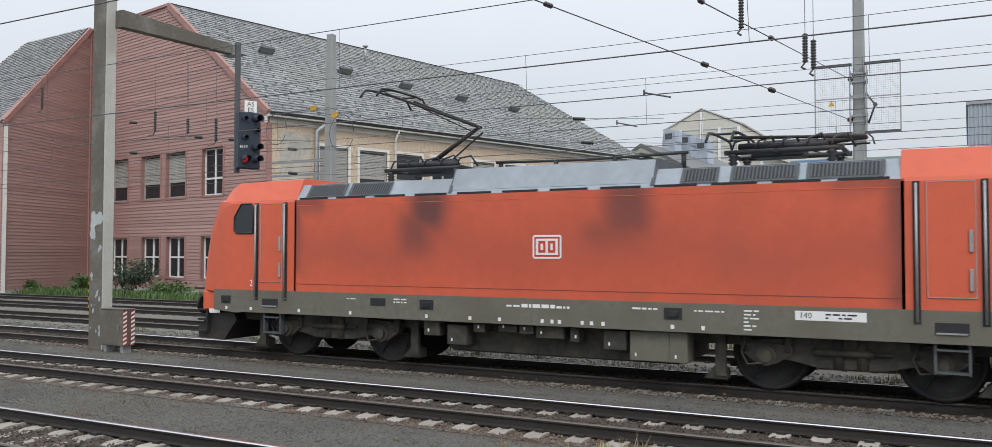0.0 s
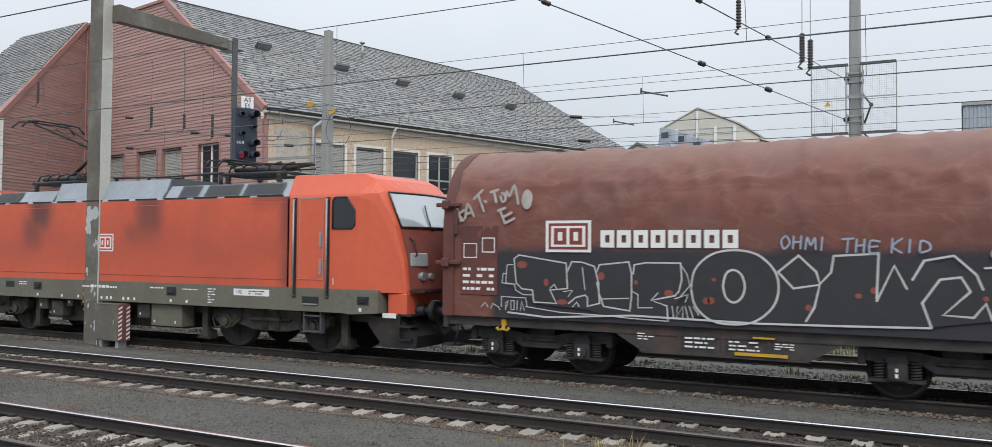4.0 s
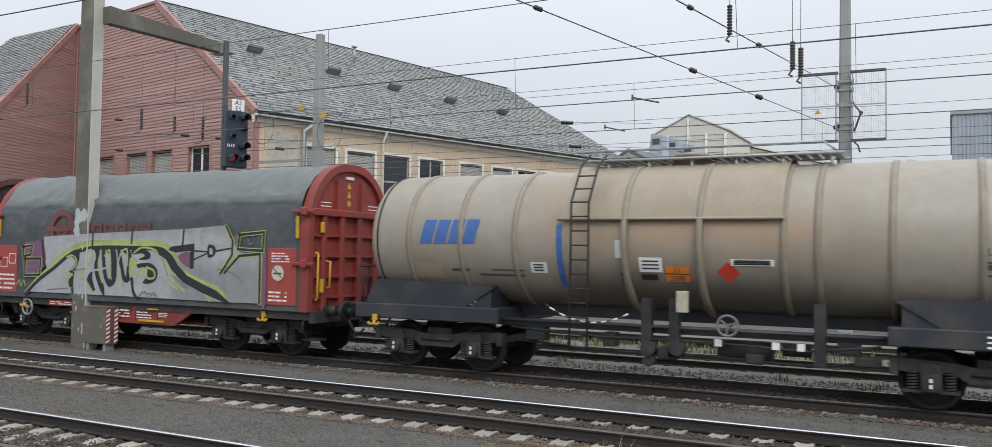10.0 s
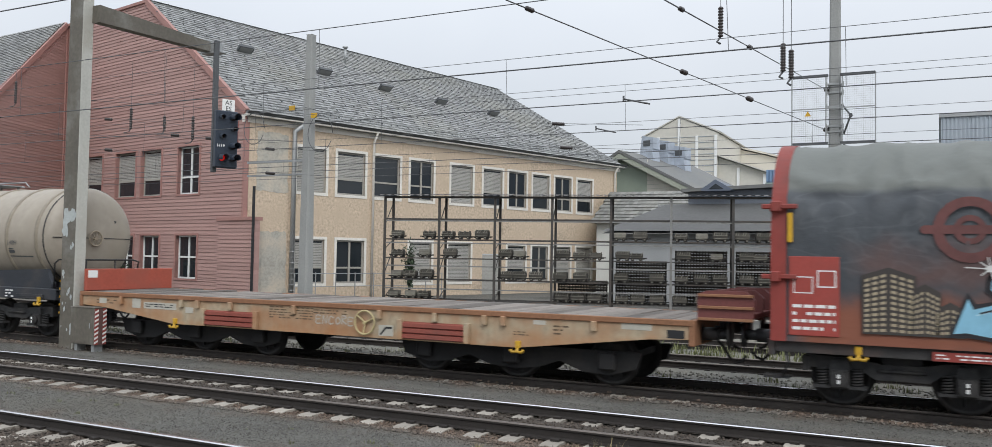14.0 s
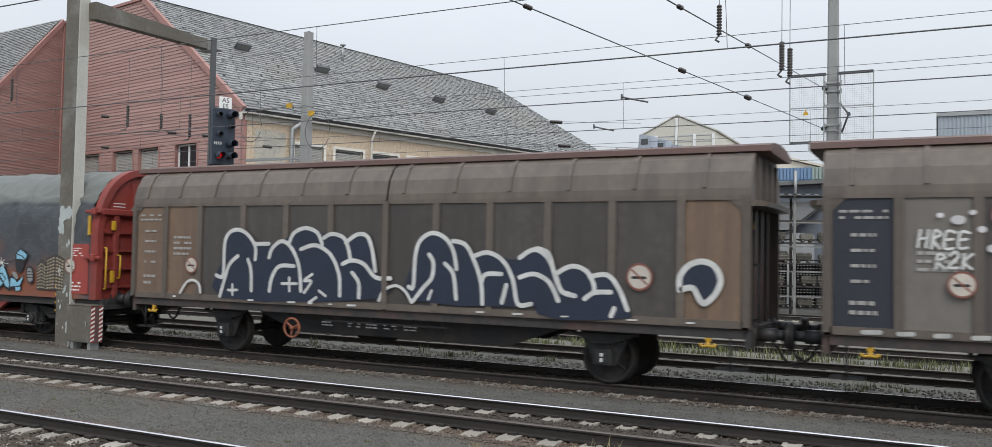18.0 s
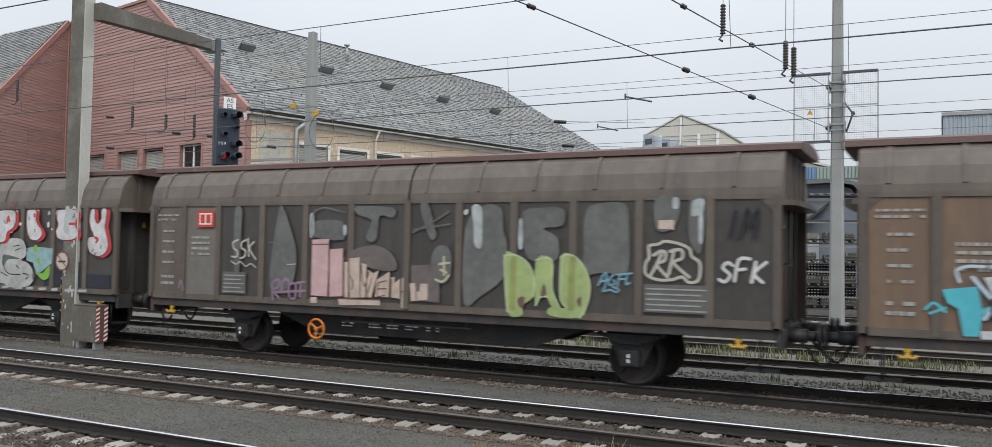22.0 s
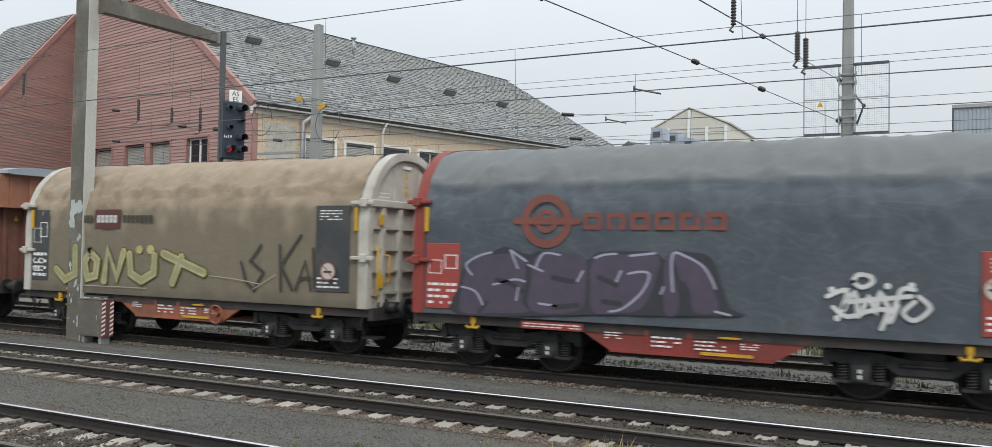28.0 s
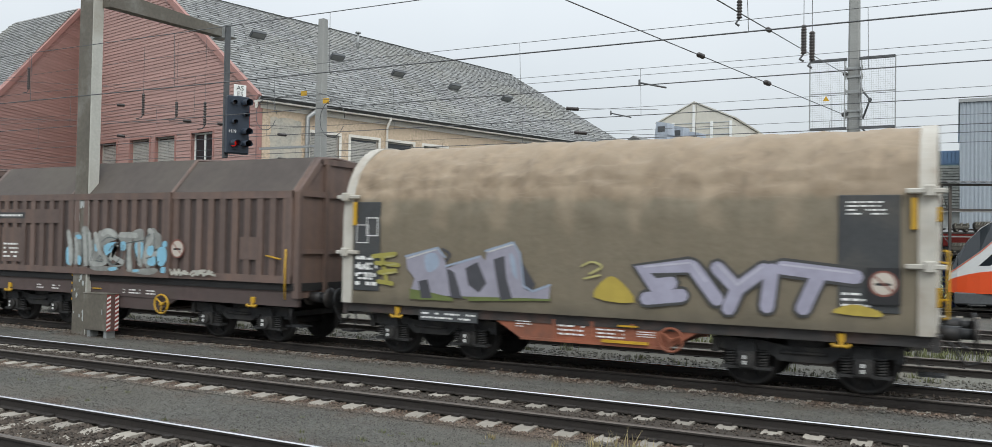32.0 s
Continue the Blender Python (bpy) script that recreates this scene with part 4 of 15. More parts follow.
def navy_word_1(b, y):
    for p in (((-4.46, 1.75), (-4.26, 1.76), (-4.24, 2.44), (-4.11, 2.7), (-3.84, 2.77), (-3.57, 2.66), (-3.35, 2.41), (-3.34, 2.12)), ((-4.34, 1.29), (-4.21, 1.67), (-4.08, 2), (-3.84, 2.19)), ((-3.55, 2.12), (-3.45, 1.87), (-3.43, 1.44)), ((-3.35, 2.46), (-2.96, 2.47)), ((-2.92, 1.45), (-2.86, 1.74), (-2.66, 1.99), (-2.26, 2)), ((-2.95, 2.17), (-2.86, 2.38), (-2.59, 2.53), (-2.31, 2.35), (-2.12, 1.97), (-2.06, 1.48)), ((-2.41, 2.49), (-2.28, 2.71), (-1.97, 2.81), (-1.66, 2.71), (-1.53, 2.47)), ((-2.09, 2.36), (-1.7, 2.45), (-1.31, 2.26), (-1.08, 1.86), (-1.05, 1.42))):
        ink(b, y, 1, 0.085, *p)
    for p in (((-1.49, 2.61), (-1.28, 2.69), (-0.98, 2.61), (-0.85, 2.37), (-0.8, 2.14)), ((-0.93, 2.51), (-0.65, 2.68), (-0.4, 2.65), (-0.27, 2.38), (-0.18, 1.95)), ((-1, 2.07), (-0.76, 2.15), (-0.46, 2.08), (-0.17, 1.82), (0.19, 1.81)), ((-0.75, 1.9), (-0.58, 1.7), (-0.57, 1.4)), ((0.62, 1.66), (0.73, 1.67), (0.76, 2.23), (0.86, 2.56), (1.13, 2.72), (1.43, 2.63), (1.62, 2.38), (1.7, 2.03)), ((0.74, 1.39), (0.96, 1.65), (1.15, 1.85), (1.18, 2.14), (1.08, 2.3)), ((1.44, 2.13), (1.63, 1.93), (1.7, 1.46)), ((1.61, 2.57), (1.87, 2.51), (2.05, 2.26), (2.23, 1.82), (2.27, 1.39))):
        ink(b, y, 1, 0.085, *p)
    for p in (((2.24, 1.79), (2.34, 1.95), (2.66, 1.96)), ((2.09, 2.29), (2.37, 2.36), (2.69, 2.21), (2.9, 1.87), (3.01, 1.42), (3.28, 1.43)), ((2.77, 1.76), (2.68, 1.43)), ((3.03, 2.27), (3.33, 2.43), (3.6, 2.28), (3.76, 1.96), (3.87, 1.69), (4.03, 1.64)), ((3.04, 1.91), (3.34, 1.98), (3.64, 1.83), (3.81, 1.51))):
        ink(b, y, 1, 0.085, *p)
    for p in (((-4.1, 1.43), (-3.84, 1.44)), ((-3.98, 1.56), (-3.97, 1.33)), ((-2.58, 1.62), (-2.18, 1.63)), ((-2.38, 1.75), (-2.37, 1.47)), ((-1.77, 1.84), (-1.98, 1.7), (-1.79, 1.69), (-1.97, 1.45)), ((-5.56, 1.32), (-5.37, 1.56), (-5.16, 1.62), (-4.98, 1.53), (-4.93, 1.35)), ((-0.08, 1.35), (0.03, 1.56), (0.31, 1.67), (0.54, 1.57), (0.7, 1.35)), ((-1.83, 1.25), (-1.65, 1.36)), ((-1.58, 1.5), (-1.41, 1.4)), ((1.15, 1.6), (1.08, 1.43))):
        ink(b, y, 1, 0.06, *p)
    for p in (((3.39, 2.45), (3.62, 2.35), (3.74, 1.98), (3.89, 1.68), (4.14, 1.61)), ((3.4, 1.97), (3.63, 1.84), (3.82, 1.51)), ((3.74, 1.98), (4.06, 2.14), (4.35, 2.06), (4.49, 1.83), (4.5, 1.7)), ((4.32, 1.56), (4.5, 1.68), (4.81, 1.7)), ((4.42, 1.96), (4.74, 2), (4.95, 1.78), (5.12, 1.4)), ((4.88, 1.42), (4.82, 1.28))):
        ink(b, y, 1, 0.085, *p)
    ink(b, y, 1, 0.1, (6.03, 1.78), (6.04, 2.01), (6.19, 2.2), (6.42, 2.27), (6.63, 2.18), (6.72, 1.96), (6.64, 1.74), (6.48, 1.58), (6.39, 1.61), (6.26, 1.82), (6.07, 1.79))


def bone_shapes_0(b, y):
    slab(b, y, 2, (-4.39, 2.23), (-4.24, 2.28), (-4.07, 2.16), (-3.71, 2.19), (-3.31, 2.23), (-3.25, 1.96), (-3.54, 1.66), (-3.74, 1.36), (-3.8, 1.75), (-4.24, 1.94))
    slab(b, y, 2, (-0.01, 2.18), (0.18, 2.01), (0.52, 1.87), (0.92, 1.99), (1.1, 2.08), (1.06, 1.8), (0.87, 1.53), (0.53, 1.43), (0.31, 1.71), (-0.0, 1.86))
    slab(b, y, 2, (3.83, 2.27), (4.09, 2.31), (4.42, 2.3), (4.86, 2.27), (4.82, 1.9), (4.43, 1.67), (4.23, 1.59), (4.09, 1.9), (3.82, 1.95))
    slab(b, y, 2, (2.2, 2.22), (2.31, 2.29), (2.47, 2.33), (2.51, 1.85), (2.28, 1.91))
    slab(b, y, 2, (-1.2, 2.4), (-1.06, 2.43), (-1.07, 2.21), (-1.18, 2.19))
    slab(b, y, 2, (-1.68, 2.26), (-1.54, 2.25), (-1.44, 1.97), (-1.62, 2.0))
    for p in (((-3.55, 1.36), (-3.47, 1.61), (-3.24, 1.84), (-3.26, 2.31), (-3.06, 2.49), (-2.75, 2.47), (-2.57, 2.26), (-2.57, 2.01), (-2.45, 1.8), (-2.44, 1.4)), ((-2.38, 2.08), (-2.43, 2.32), (-2.24, 2.41), (-2.14, 2.26), (-2.23, 1.96), (-2.38, 1.83)), ((-2.21, 1.41), (-2.18, 1.78), (-2, 2.02), (-1.74, 2.06), (-1.55, 1.85), (-1.3, 1.77), (-1.3, 1.44))):
        spray(b, y, 4, *p)
    for p in (((-2.21, 1.36), (-2.18, 1.7), (-2, 2.02), (-1.76, 2.06), (-1.6, 1.85), (-1.34, 1.98), (-1.32, 1.42)), ((-1.21, 1.3), (-1.19, 1.86), (-1.05, 2.23), (-0.76, 2.42), (-0.36, 2.36), (-0.17, 2.18), (-0.13, 1.41)), ((-0.08, 1.35), (-0.1, 1.89), (0.15, 1.83), (0.33, 1.6), (0.37, 1.4)), ((0.78, 1.33), (1.04, 1.57), (1.17, 1.92), (1.26, 2.21), (1.55, 2.45), (1.87, 2.44), (2.13, 2.26), (2.2, 1.95), (2.2, 1.73), (2.42, 1.51), (2.39, 1.4))):
        spray(b, y, 4, *p)
    spray(b, y, 4, (2.49, 1.4), (2.45, 1.73), (2.56, 2.18), (2.77, 2.44), (3.1, 2.52), (3.57, 2.5), (3.77, 2.31), (3.78, 2.07), (3.61, 1.96), (3.87, 1.91), (4.09, 1.74), (4.13, 1.47), (3.88, 1.27), (3.42, 1.28))
    for p in (((2.97, 1.36), (3.62, 1.37), (3.62, 1.23), (3, 1.23)), ((-2.37, 1.33), (-1.32, 1.35), (-1.32, 1.24), (-2.36, 1.22)), ((-0.08, 1.35), (0.3, 1.35), (0.31, 1.24), (-0.08, 1.23)), ((0.78, 1.36), (1.77, 1.34), (1.77, 1.23), (0.78, 1.24))):
        slab(b, y, 4, *p)


def bone_shapes_1(b, y):
    spray(b, y, 3, (-4.56, 1.91), (-4.33, 2.02), (-4.12, 1.94), (-3.93, 1.87), (-3.96, 1.79), (-4.53, 1.79))
    disc(b, -1.75, 2.29, 0.14, y, 3, 14, 0.2)
    disc(b, -1.56, 2.11, 0.1, y, 3, 14, 0.12)
    disc(b, -5.3, 2.96, 0.07, y, 0, 14, 0.1)
    disc(b, -5.54, 3.03, 0.04, y, 0, 14, 0.05)
    disc(b, -5.11, 3.07, 0.04, y, 0, 14, 0.05)
    disc(b, -4.99, 2.82, 0.05, y, 0, 14, 0.06)
    disc(b, -4.85, 2.54, 0.06, y, 0, 14, 0.08)
    disc(b, -3.85, 3, 0.05, y, 0, 14, 0.07)
    disc(b, -3.7, 3.51, 0.03, y, 0, 14, 0.05)
    disc(b, -3.73, 2.68, 0.05, y, 0, 14, 0.05)
    disc(b, -1.66, 3.08, 0.06, y, 0, 14, 0.06)
    disc(b, -1.33, 2.96, 0.08, y, 0, 14, 0.06)
    disc(b, -3.95, 2.25, 0.07, y, 0, 14, 0.14)
    disc(b, -1.15, 2.33, 0.08, y, 0, 14, 0.07)
    for p in (((-3.18, 2.34), (-3.05, 2.25), (-3.13, 2.18)), ((-2.9, 2.34), (-2.86, 2.25)), ((-2.93, 2.13), (-2.85, 2.07)), ((-3.43, 1.52), (-3.03, 1.52), (-2.64, 1.58)), ((-3.24, 1.84), (-3.12, 1.87)), ((-2.04, 1.93), (-1.92, 1.87)), ((-1.81, 1.97), (-1.77, 1.88)), ((-2.14, 1.47), (-2.1, 1.69)), ((-1.73, 1.64), (-1.58, 1.55)), ((-3.55, 1.36), (-3.47, 1.61), (-3.24, 1.84), (-3.26, 2.31), (-3.06, 2.49), (-2.75, 2.47)), ((-2.21, 1.41), (-2.18, 1.78), (-2, 2.02), (-1.74, 2.06)), ((-2.37, 1.8), (-2.29, 1.65)), ((-1.87, 1.51), (-1.69, 1.48)), ((-2.41, 1.8), (-2.4, 1.4))):
        ink(b, y, 5, 0.028, *p)
    for p in (((2.9, 2.09), (3.58, 1.98), (3.05, 1.96), (2.91, 1.75), (2.84, 1.91)), ((-0.66, 1.63), (-0.19, 1.56), (-0.19, 1.38), (-0.55, 1.36)), ((1.76, 1.65), (2.05, 1.55), (1.96, 1.39), (1.83, 1.43))):
        spray(b, y, 6, *p)
    for p in (((0.43, 1.99), (0.56, 1.93), (0.87, 2), (0.84, 1.91), (0.7, 1.85), (0.64, 1.67), (0.54, 1.7)), ((4.26, 1.66), (4.48, 1.64), (4.74, 1.84), (4.73, 1.55), (4.54, 1.46), (4.32, 1.56))):
        spray(b, y, 3, *p)
    disc(b, 4.17, 2.26, 0.1, y, 3, 14, 0.09)
    disc(b, 4.3, 1.95, 0.08, y, 3, 14, 0.07)
    disc(b, 0.05, 2.18, 0.09, y, 3, 14, 0.07)
    disc(b, 0.68, 1.5, 0.07, y, 3, 14, 0.1)
    disc(b, 2.33, 2.25, 0.1, y, 3, 14, 0.06)
    disc(b, 0.27, 2.03, 0.05, y, 3, 14, 0.04)
    disc(b, -1.8, 3.31, 0.05, y, 0, 14, 0.05)
    disc(b, -1.68, 3.09, 0.04, y, 0, 14, 0.05)
    disc(b, -1.36, 2.98, 0.09, y, 0, 14, 0.07)
    disc(b, -0.35, 2.74, 0.06, y, 0, 14, 0.06)
    disc(b, -0.23, 2.92, 0.03, y, 0, 14, 0.04)
    disc(b, 0.06, 2.56, 0.05, y, 0, 14, 0.06)
    disc(b, 0.96, 3.05, 0.06, y, 0, 14, 0.07)
    disc(b, 0.61, 2.24, 0.04, y, 0, 14, 0.06)
    disc(b, 0.96, 2.33, 0.06, y, 0, 14, 0.06)
    disc(b, 1.24, 3.14, 0.08, y, 0, 14, 0.05)
    disc(b, 1.19, 2.86, 0.1, y, 0, 14, 0.09)
    disc(b, 2.14, 3.19, 0.05, y, 0, 14, 0.06)
    disc(b, 2.33, 3.19, 0.06, y, 0, 14, 0.05)
    disc(b, 3.37, 3.18, 0.08, y, 0, 14, 0.04)
    disc(b, 3.52, 2.9, 0.05, y, 0, 14, 0.06)
    disc(b, 3.17, 2.71, 0.05, y, 0, 14, 0.06)
    disc(b, 4.21, 3.22, 0.05, y, 0, 14, 0.07)
    disc(b, 4.65, 3.17, 0.05, y, 0, 14, 0.04)
    disc(b, 4.64, 2.88, 0.08, y, 0, 14, 0.05)
    disc(b, 4.79, 2.76, 0.03, y, 0, 14, 0.03)
    disc(b, 2.45, 3.38, 0.03, y, 0, 14, 0.05)
    for p in (((-1.15, 1.86), (-1.01, 2.2), (-0.76, 2.39), (-0.39, 2.35)), ((-0.6, 2.12), (-0.56, 1.97), (-0.41, 2.09), (-0.53, 1.91)), ((-0.89, 2.02), (-0.71, 1.96)), ((-1, 1.68), (-0.95, 1.56)), ((-0.63, 1.69), (-0.34, 1.58), (-0.19, 1.57)), ((0.78, 1.36), (1.04, 1.57), (1.17, 1.92), (1.26, 2.21), (1.55, 2.44), (1.87, 2.42)), ((1.46, 2.07), (1.75, 2.02), (1.88, 1.91)), ((1.62, 2.05), (1.72, 1.94)), ((1.37, 1.64), (1.63, 1.68), (1.76, 1.63), (1.73, 1.4)), ((1.87, 2.34), (2.03, 2.26)), ((2.13, 2.23), (2.2, 1.95), (2.2, 1.73)), ((2.49, 1.43), (2.46, 1.73), (2.58, 2.18), (2.79, 2.42), (3.1, 2.51))):
        ink(b, y, 5, 0.028, *p)
    for p in (((3.28, 2.31), (3.51, 2.34)), ((3.34, 2.2), (3.54, 2.26)), ((2.9, 2.09), (2.84, 1.91), (2.91, 1.75), (3.12, 1.59), (3.58, 1.58)), ((3.61, 1.96), (3.87, 1.9), (4.08, 1.73), (4.11, 1.47)), ((3.41, 1.82), (3.52, 1.74)), ((2.6, 1.96), (2.65, 1.74)), ((2.76, 1.63), (3.06, 1.53)), ((3.7, 1.61), (3.93, 1.57), (3.82, 1.46)), ((-2.03, 1.83), (-1.94, 1.65)), ((-1.72, 1.84), (-1.6, 1.69)), ((-2.18, 1.64), (-1.99, 1.99), (-1.76, 2.04)), ((0.01, 1.71), (0.16, 1.6))):
        ink(b, y, 5, 0.028, *p)
    for p in (((-1.87, 3.44), (-1.9, 3.34)), ((1.88, 3.47), (2.04, 3.39)), ((3.11, 3.44), (3.26, 3.37)), ((5.39, 3.42), (5.5, 3.36))):
        ink(b, y, 1, 0.04, *p)


def ghost_word_0(b, y):
    for p in (((-4.53, 3.19), (-4.32, 3.22), (-4.33, 2.67), (-4.35, 1.86), (-4.5, 1.86)), ((-3.33, 1.41), (-3.48, 1.77), (-3.27, 3.18), (-3.13, 3.22), (-2.95, 2.85), (-2.76, 2.32), (-2.79, 1.79), (-2.92, 1.55)), ((-2.31, 2.91), (-2.08, 2.97), (-1.56, 2.94), (-1.52, 2.57), (-2.27, 2.62)), ((-1.22, 3.25), (-0.31, 3.22), (-0.31, 3.02), (-0.63, 3.05), (-0.69, 2.63), (-0.81, 2.52), (-0.96, 2.63), (-0.82, 2.97), (-1.16, 3.08)), ((0.33, 3.26), (0.5, 3.29), (0.65, 2.91), (0.71, 2.64), (0.59, 2.59), (0.45, 2.86)), ((0.6, 2.11), (0.71, 2.43), (0.96, 2.46), (1.07, 2.22), (1.02, 1.85), (0.83, 1.74))):
        spray(b, y, 1, *p)
    spray(b, y, 4, (-1.3, 2.34), (-0.75, 2.46), (-0.32, 2.3), (-0.2, 1.98), (-0.62, 1.96), (-1.23, 2.12))
    slab(b, y, 4, (0.15, 2.07), (0.8, 2.11), (0.81, 1.36), (0.16, 1.39))
    for p in (((1.35, 1.38), (1.36, 2.8), (1.73, 3.22), (1.99, 3.25), (2.15, 3.12), (2.17, 2.76), (2.25, 2.55), (2.23, 1.93), (1.69, 1.5)), ((2.57, 3.11), (2.99, 3.19), (3.39, 3.16), (3.38, 2.86), (2.99, 2.81), (3.28, 2.64), (3.29, 2.26), (3, 2.21), (2.7, 2.25), (2.58, 2.6)), ((3.76, 1.98), (3.8, 2.37), (3.78, 2.76), (3.84, 3.15), (4.12, 3.26), (4.56, 3.24), (4.63, 2.86), (4.61, 2.01), (4.21, 2.04)), ((5.1, 3.33), (5.5, 3.34), (5.5, 2.96), (5.33, 2.77), (5.12, 2.82)), ((5.7, 3.3), (5.94, 3.3), (5.9, 2.41), (5.7, 2.63))):
        spray(b, y, 1, *p)


def ghost_word_1(b, y):
    for p in (((-2.34, 2.62), (-2.33, 3.09), (-2.08, 3.23), (-1.82, 3.2), (-1.49, 3.13)), ((0.17, 2.72), (0.7, 2.97), (1, 3.14)), ((0.19, 2.78), (1.03, 2.89)), ((-2.27, 2.62), (-1.88, 2.71), (-1.52, 2.57)), ((-1.22, 3.26), (-0.88, 3.22), (-0.31, 3.16)), ((-3.5, 2.49), (-3.15, 2.51))):
        ink(b, y, 1, 0.03, *p)
    for p in (((-2.41, 3.06), (-2.31, 3.1), (-2.3, 2.68), (-2.39, 2.62)), ((-1.53, 2.84), (-1.46, 2.87), (-1.44, 2.68), (-1.52, 2.67))):
        spray(b, y, 2, *p)
    for p in (((-2.33, 2.56), (-1.89, 2.58), (-1.9, 1.38), (-2.33, 1.39)), ((-1.86, 2.36), (-1.52, 2.39), (-1.5, 1.4), (-1.85, 1.38))):
        slab(b, y, 0, *p)
    for p in (((-1.48, 2.11), (-1.39, 2.11), (-1.37, 1.38), (-1.47, 1.38)), ((-1.36, 2.18), (-1.1, 2.21), (-1.08, 1.39), (-1.33, 1.38)), ((-1.06, 2.09), (-0.92, 2.07), (-0.94, 1.4), (-1.06, 1.39)), ((-0.89, 1.96), (-0.74, 1.89), (-0.62, 1.96), (-0.79, 1.4), (-0.91, 1.4)), ((-0.66, 1.77), (-0.35, 1.94), (-0.37, 1.42), (-0.7, 1.42)), ((-0.32, 1.81), (-0.24, 1.84), (-0.23, 1.7), (-0.11, 1.81), (-0.1, 1.4), (-0.31, 1.42)), ((-0.06, 1.82), (0.09, 1.83), (0.09, 1.22), (-0.07, 1.22)), ((0.12, 1.71), (0.24, 1.73), (0.27, 1.56), (0.35, 1.56), (0.38, 1.72), (0.54, 1.72), (0.54, 1.41), (0.16, 1.36))):
        slab(b, y, 3, *p)
    for p in (((-2.34, 1.35), (-2.18, 1.36), (-2.17, 1.23), (-2.34, 1.23)), ((-1.63, 1.35), (-0.58, 1.36), (-0.57, 1.25), (-1.59, 1.22))):
        slab(b, y, 3, *p)
    for p in (((-6.19, 1.43), (-6.12, 1.59), (-6.03, 1.37)), ((-5.79, 4.13), (-5.78, 4.15))):
        ink(b, y, 8, 0.04, *p)
    for p in (((1.5, 3.23), (1.7, 3.22), (1.73, 2.86), (1.71, 2.44), (1.57, 2.49), (1.54, 2.86)), ((2.5, 2.94), (2.57, 2.94), (2.58, 2.45), (2.49, 2.48)), ((5.41, 3.33), (5.5, 3.33), (5.5, 3.16), (5.41, 3.16)), ((5.76, 3.28), (5.94, 3.3), (5.92, 3.09), (5.74, 3.02)), ((5.86, 3.05), (5.92, 3.07), (5.92, 2.59), (5.86, 2.61)), ((1.33, 3.15), (1.41, 3.17), (1.41, 3.08), (1.33, 3.07))):
        spray(b, y, 2, *p)
    slab(b, y, 3, (5.16, 2.95), (5.43, 2.96), (5.43, 2.79), (5.16, 2.81))
    for p in (((2.21, 2.3), (2.45, 2.31), (2.71, 2.15), (2.83, 1.85), (2.81, 1.55), (2.6, 1.38), (2.6, 1.21), (2.29, 1.25)), ((2.86, 2.23), (3.17, 2.24), (3.19, 1.71), (3.34, 1.38), (3.2, 1.37), (3.08, 1.56), (2.96, 1.53), (2.86, 1.4)), ((3.36, 2.3), (3.57, 2.33), (3.8, 2.13), (3.92, 1.79), (3.87, 1.45), (3.74, 1.21), (3.15, 1.22), (3.15, 1.37), (3.48, 1.38), (3.34, 1.57))):
        spray(b, y, 9, *p)


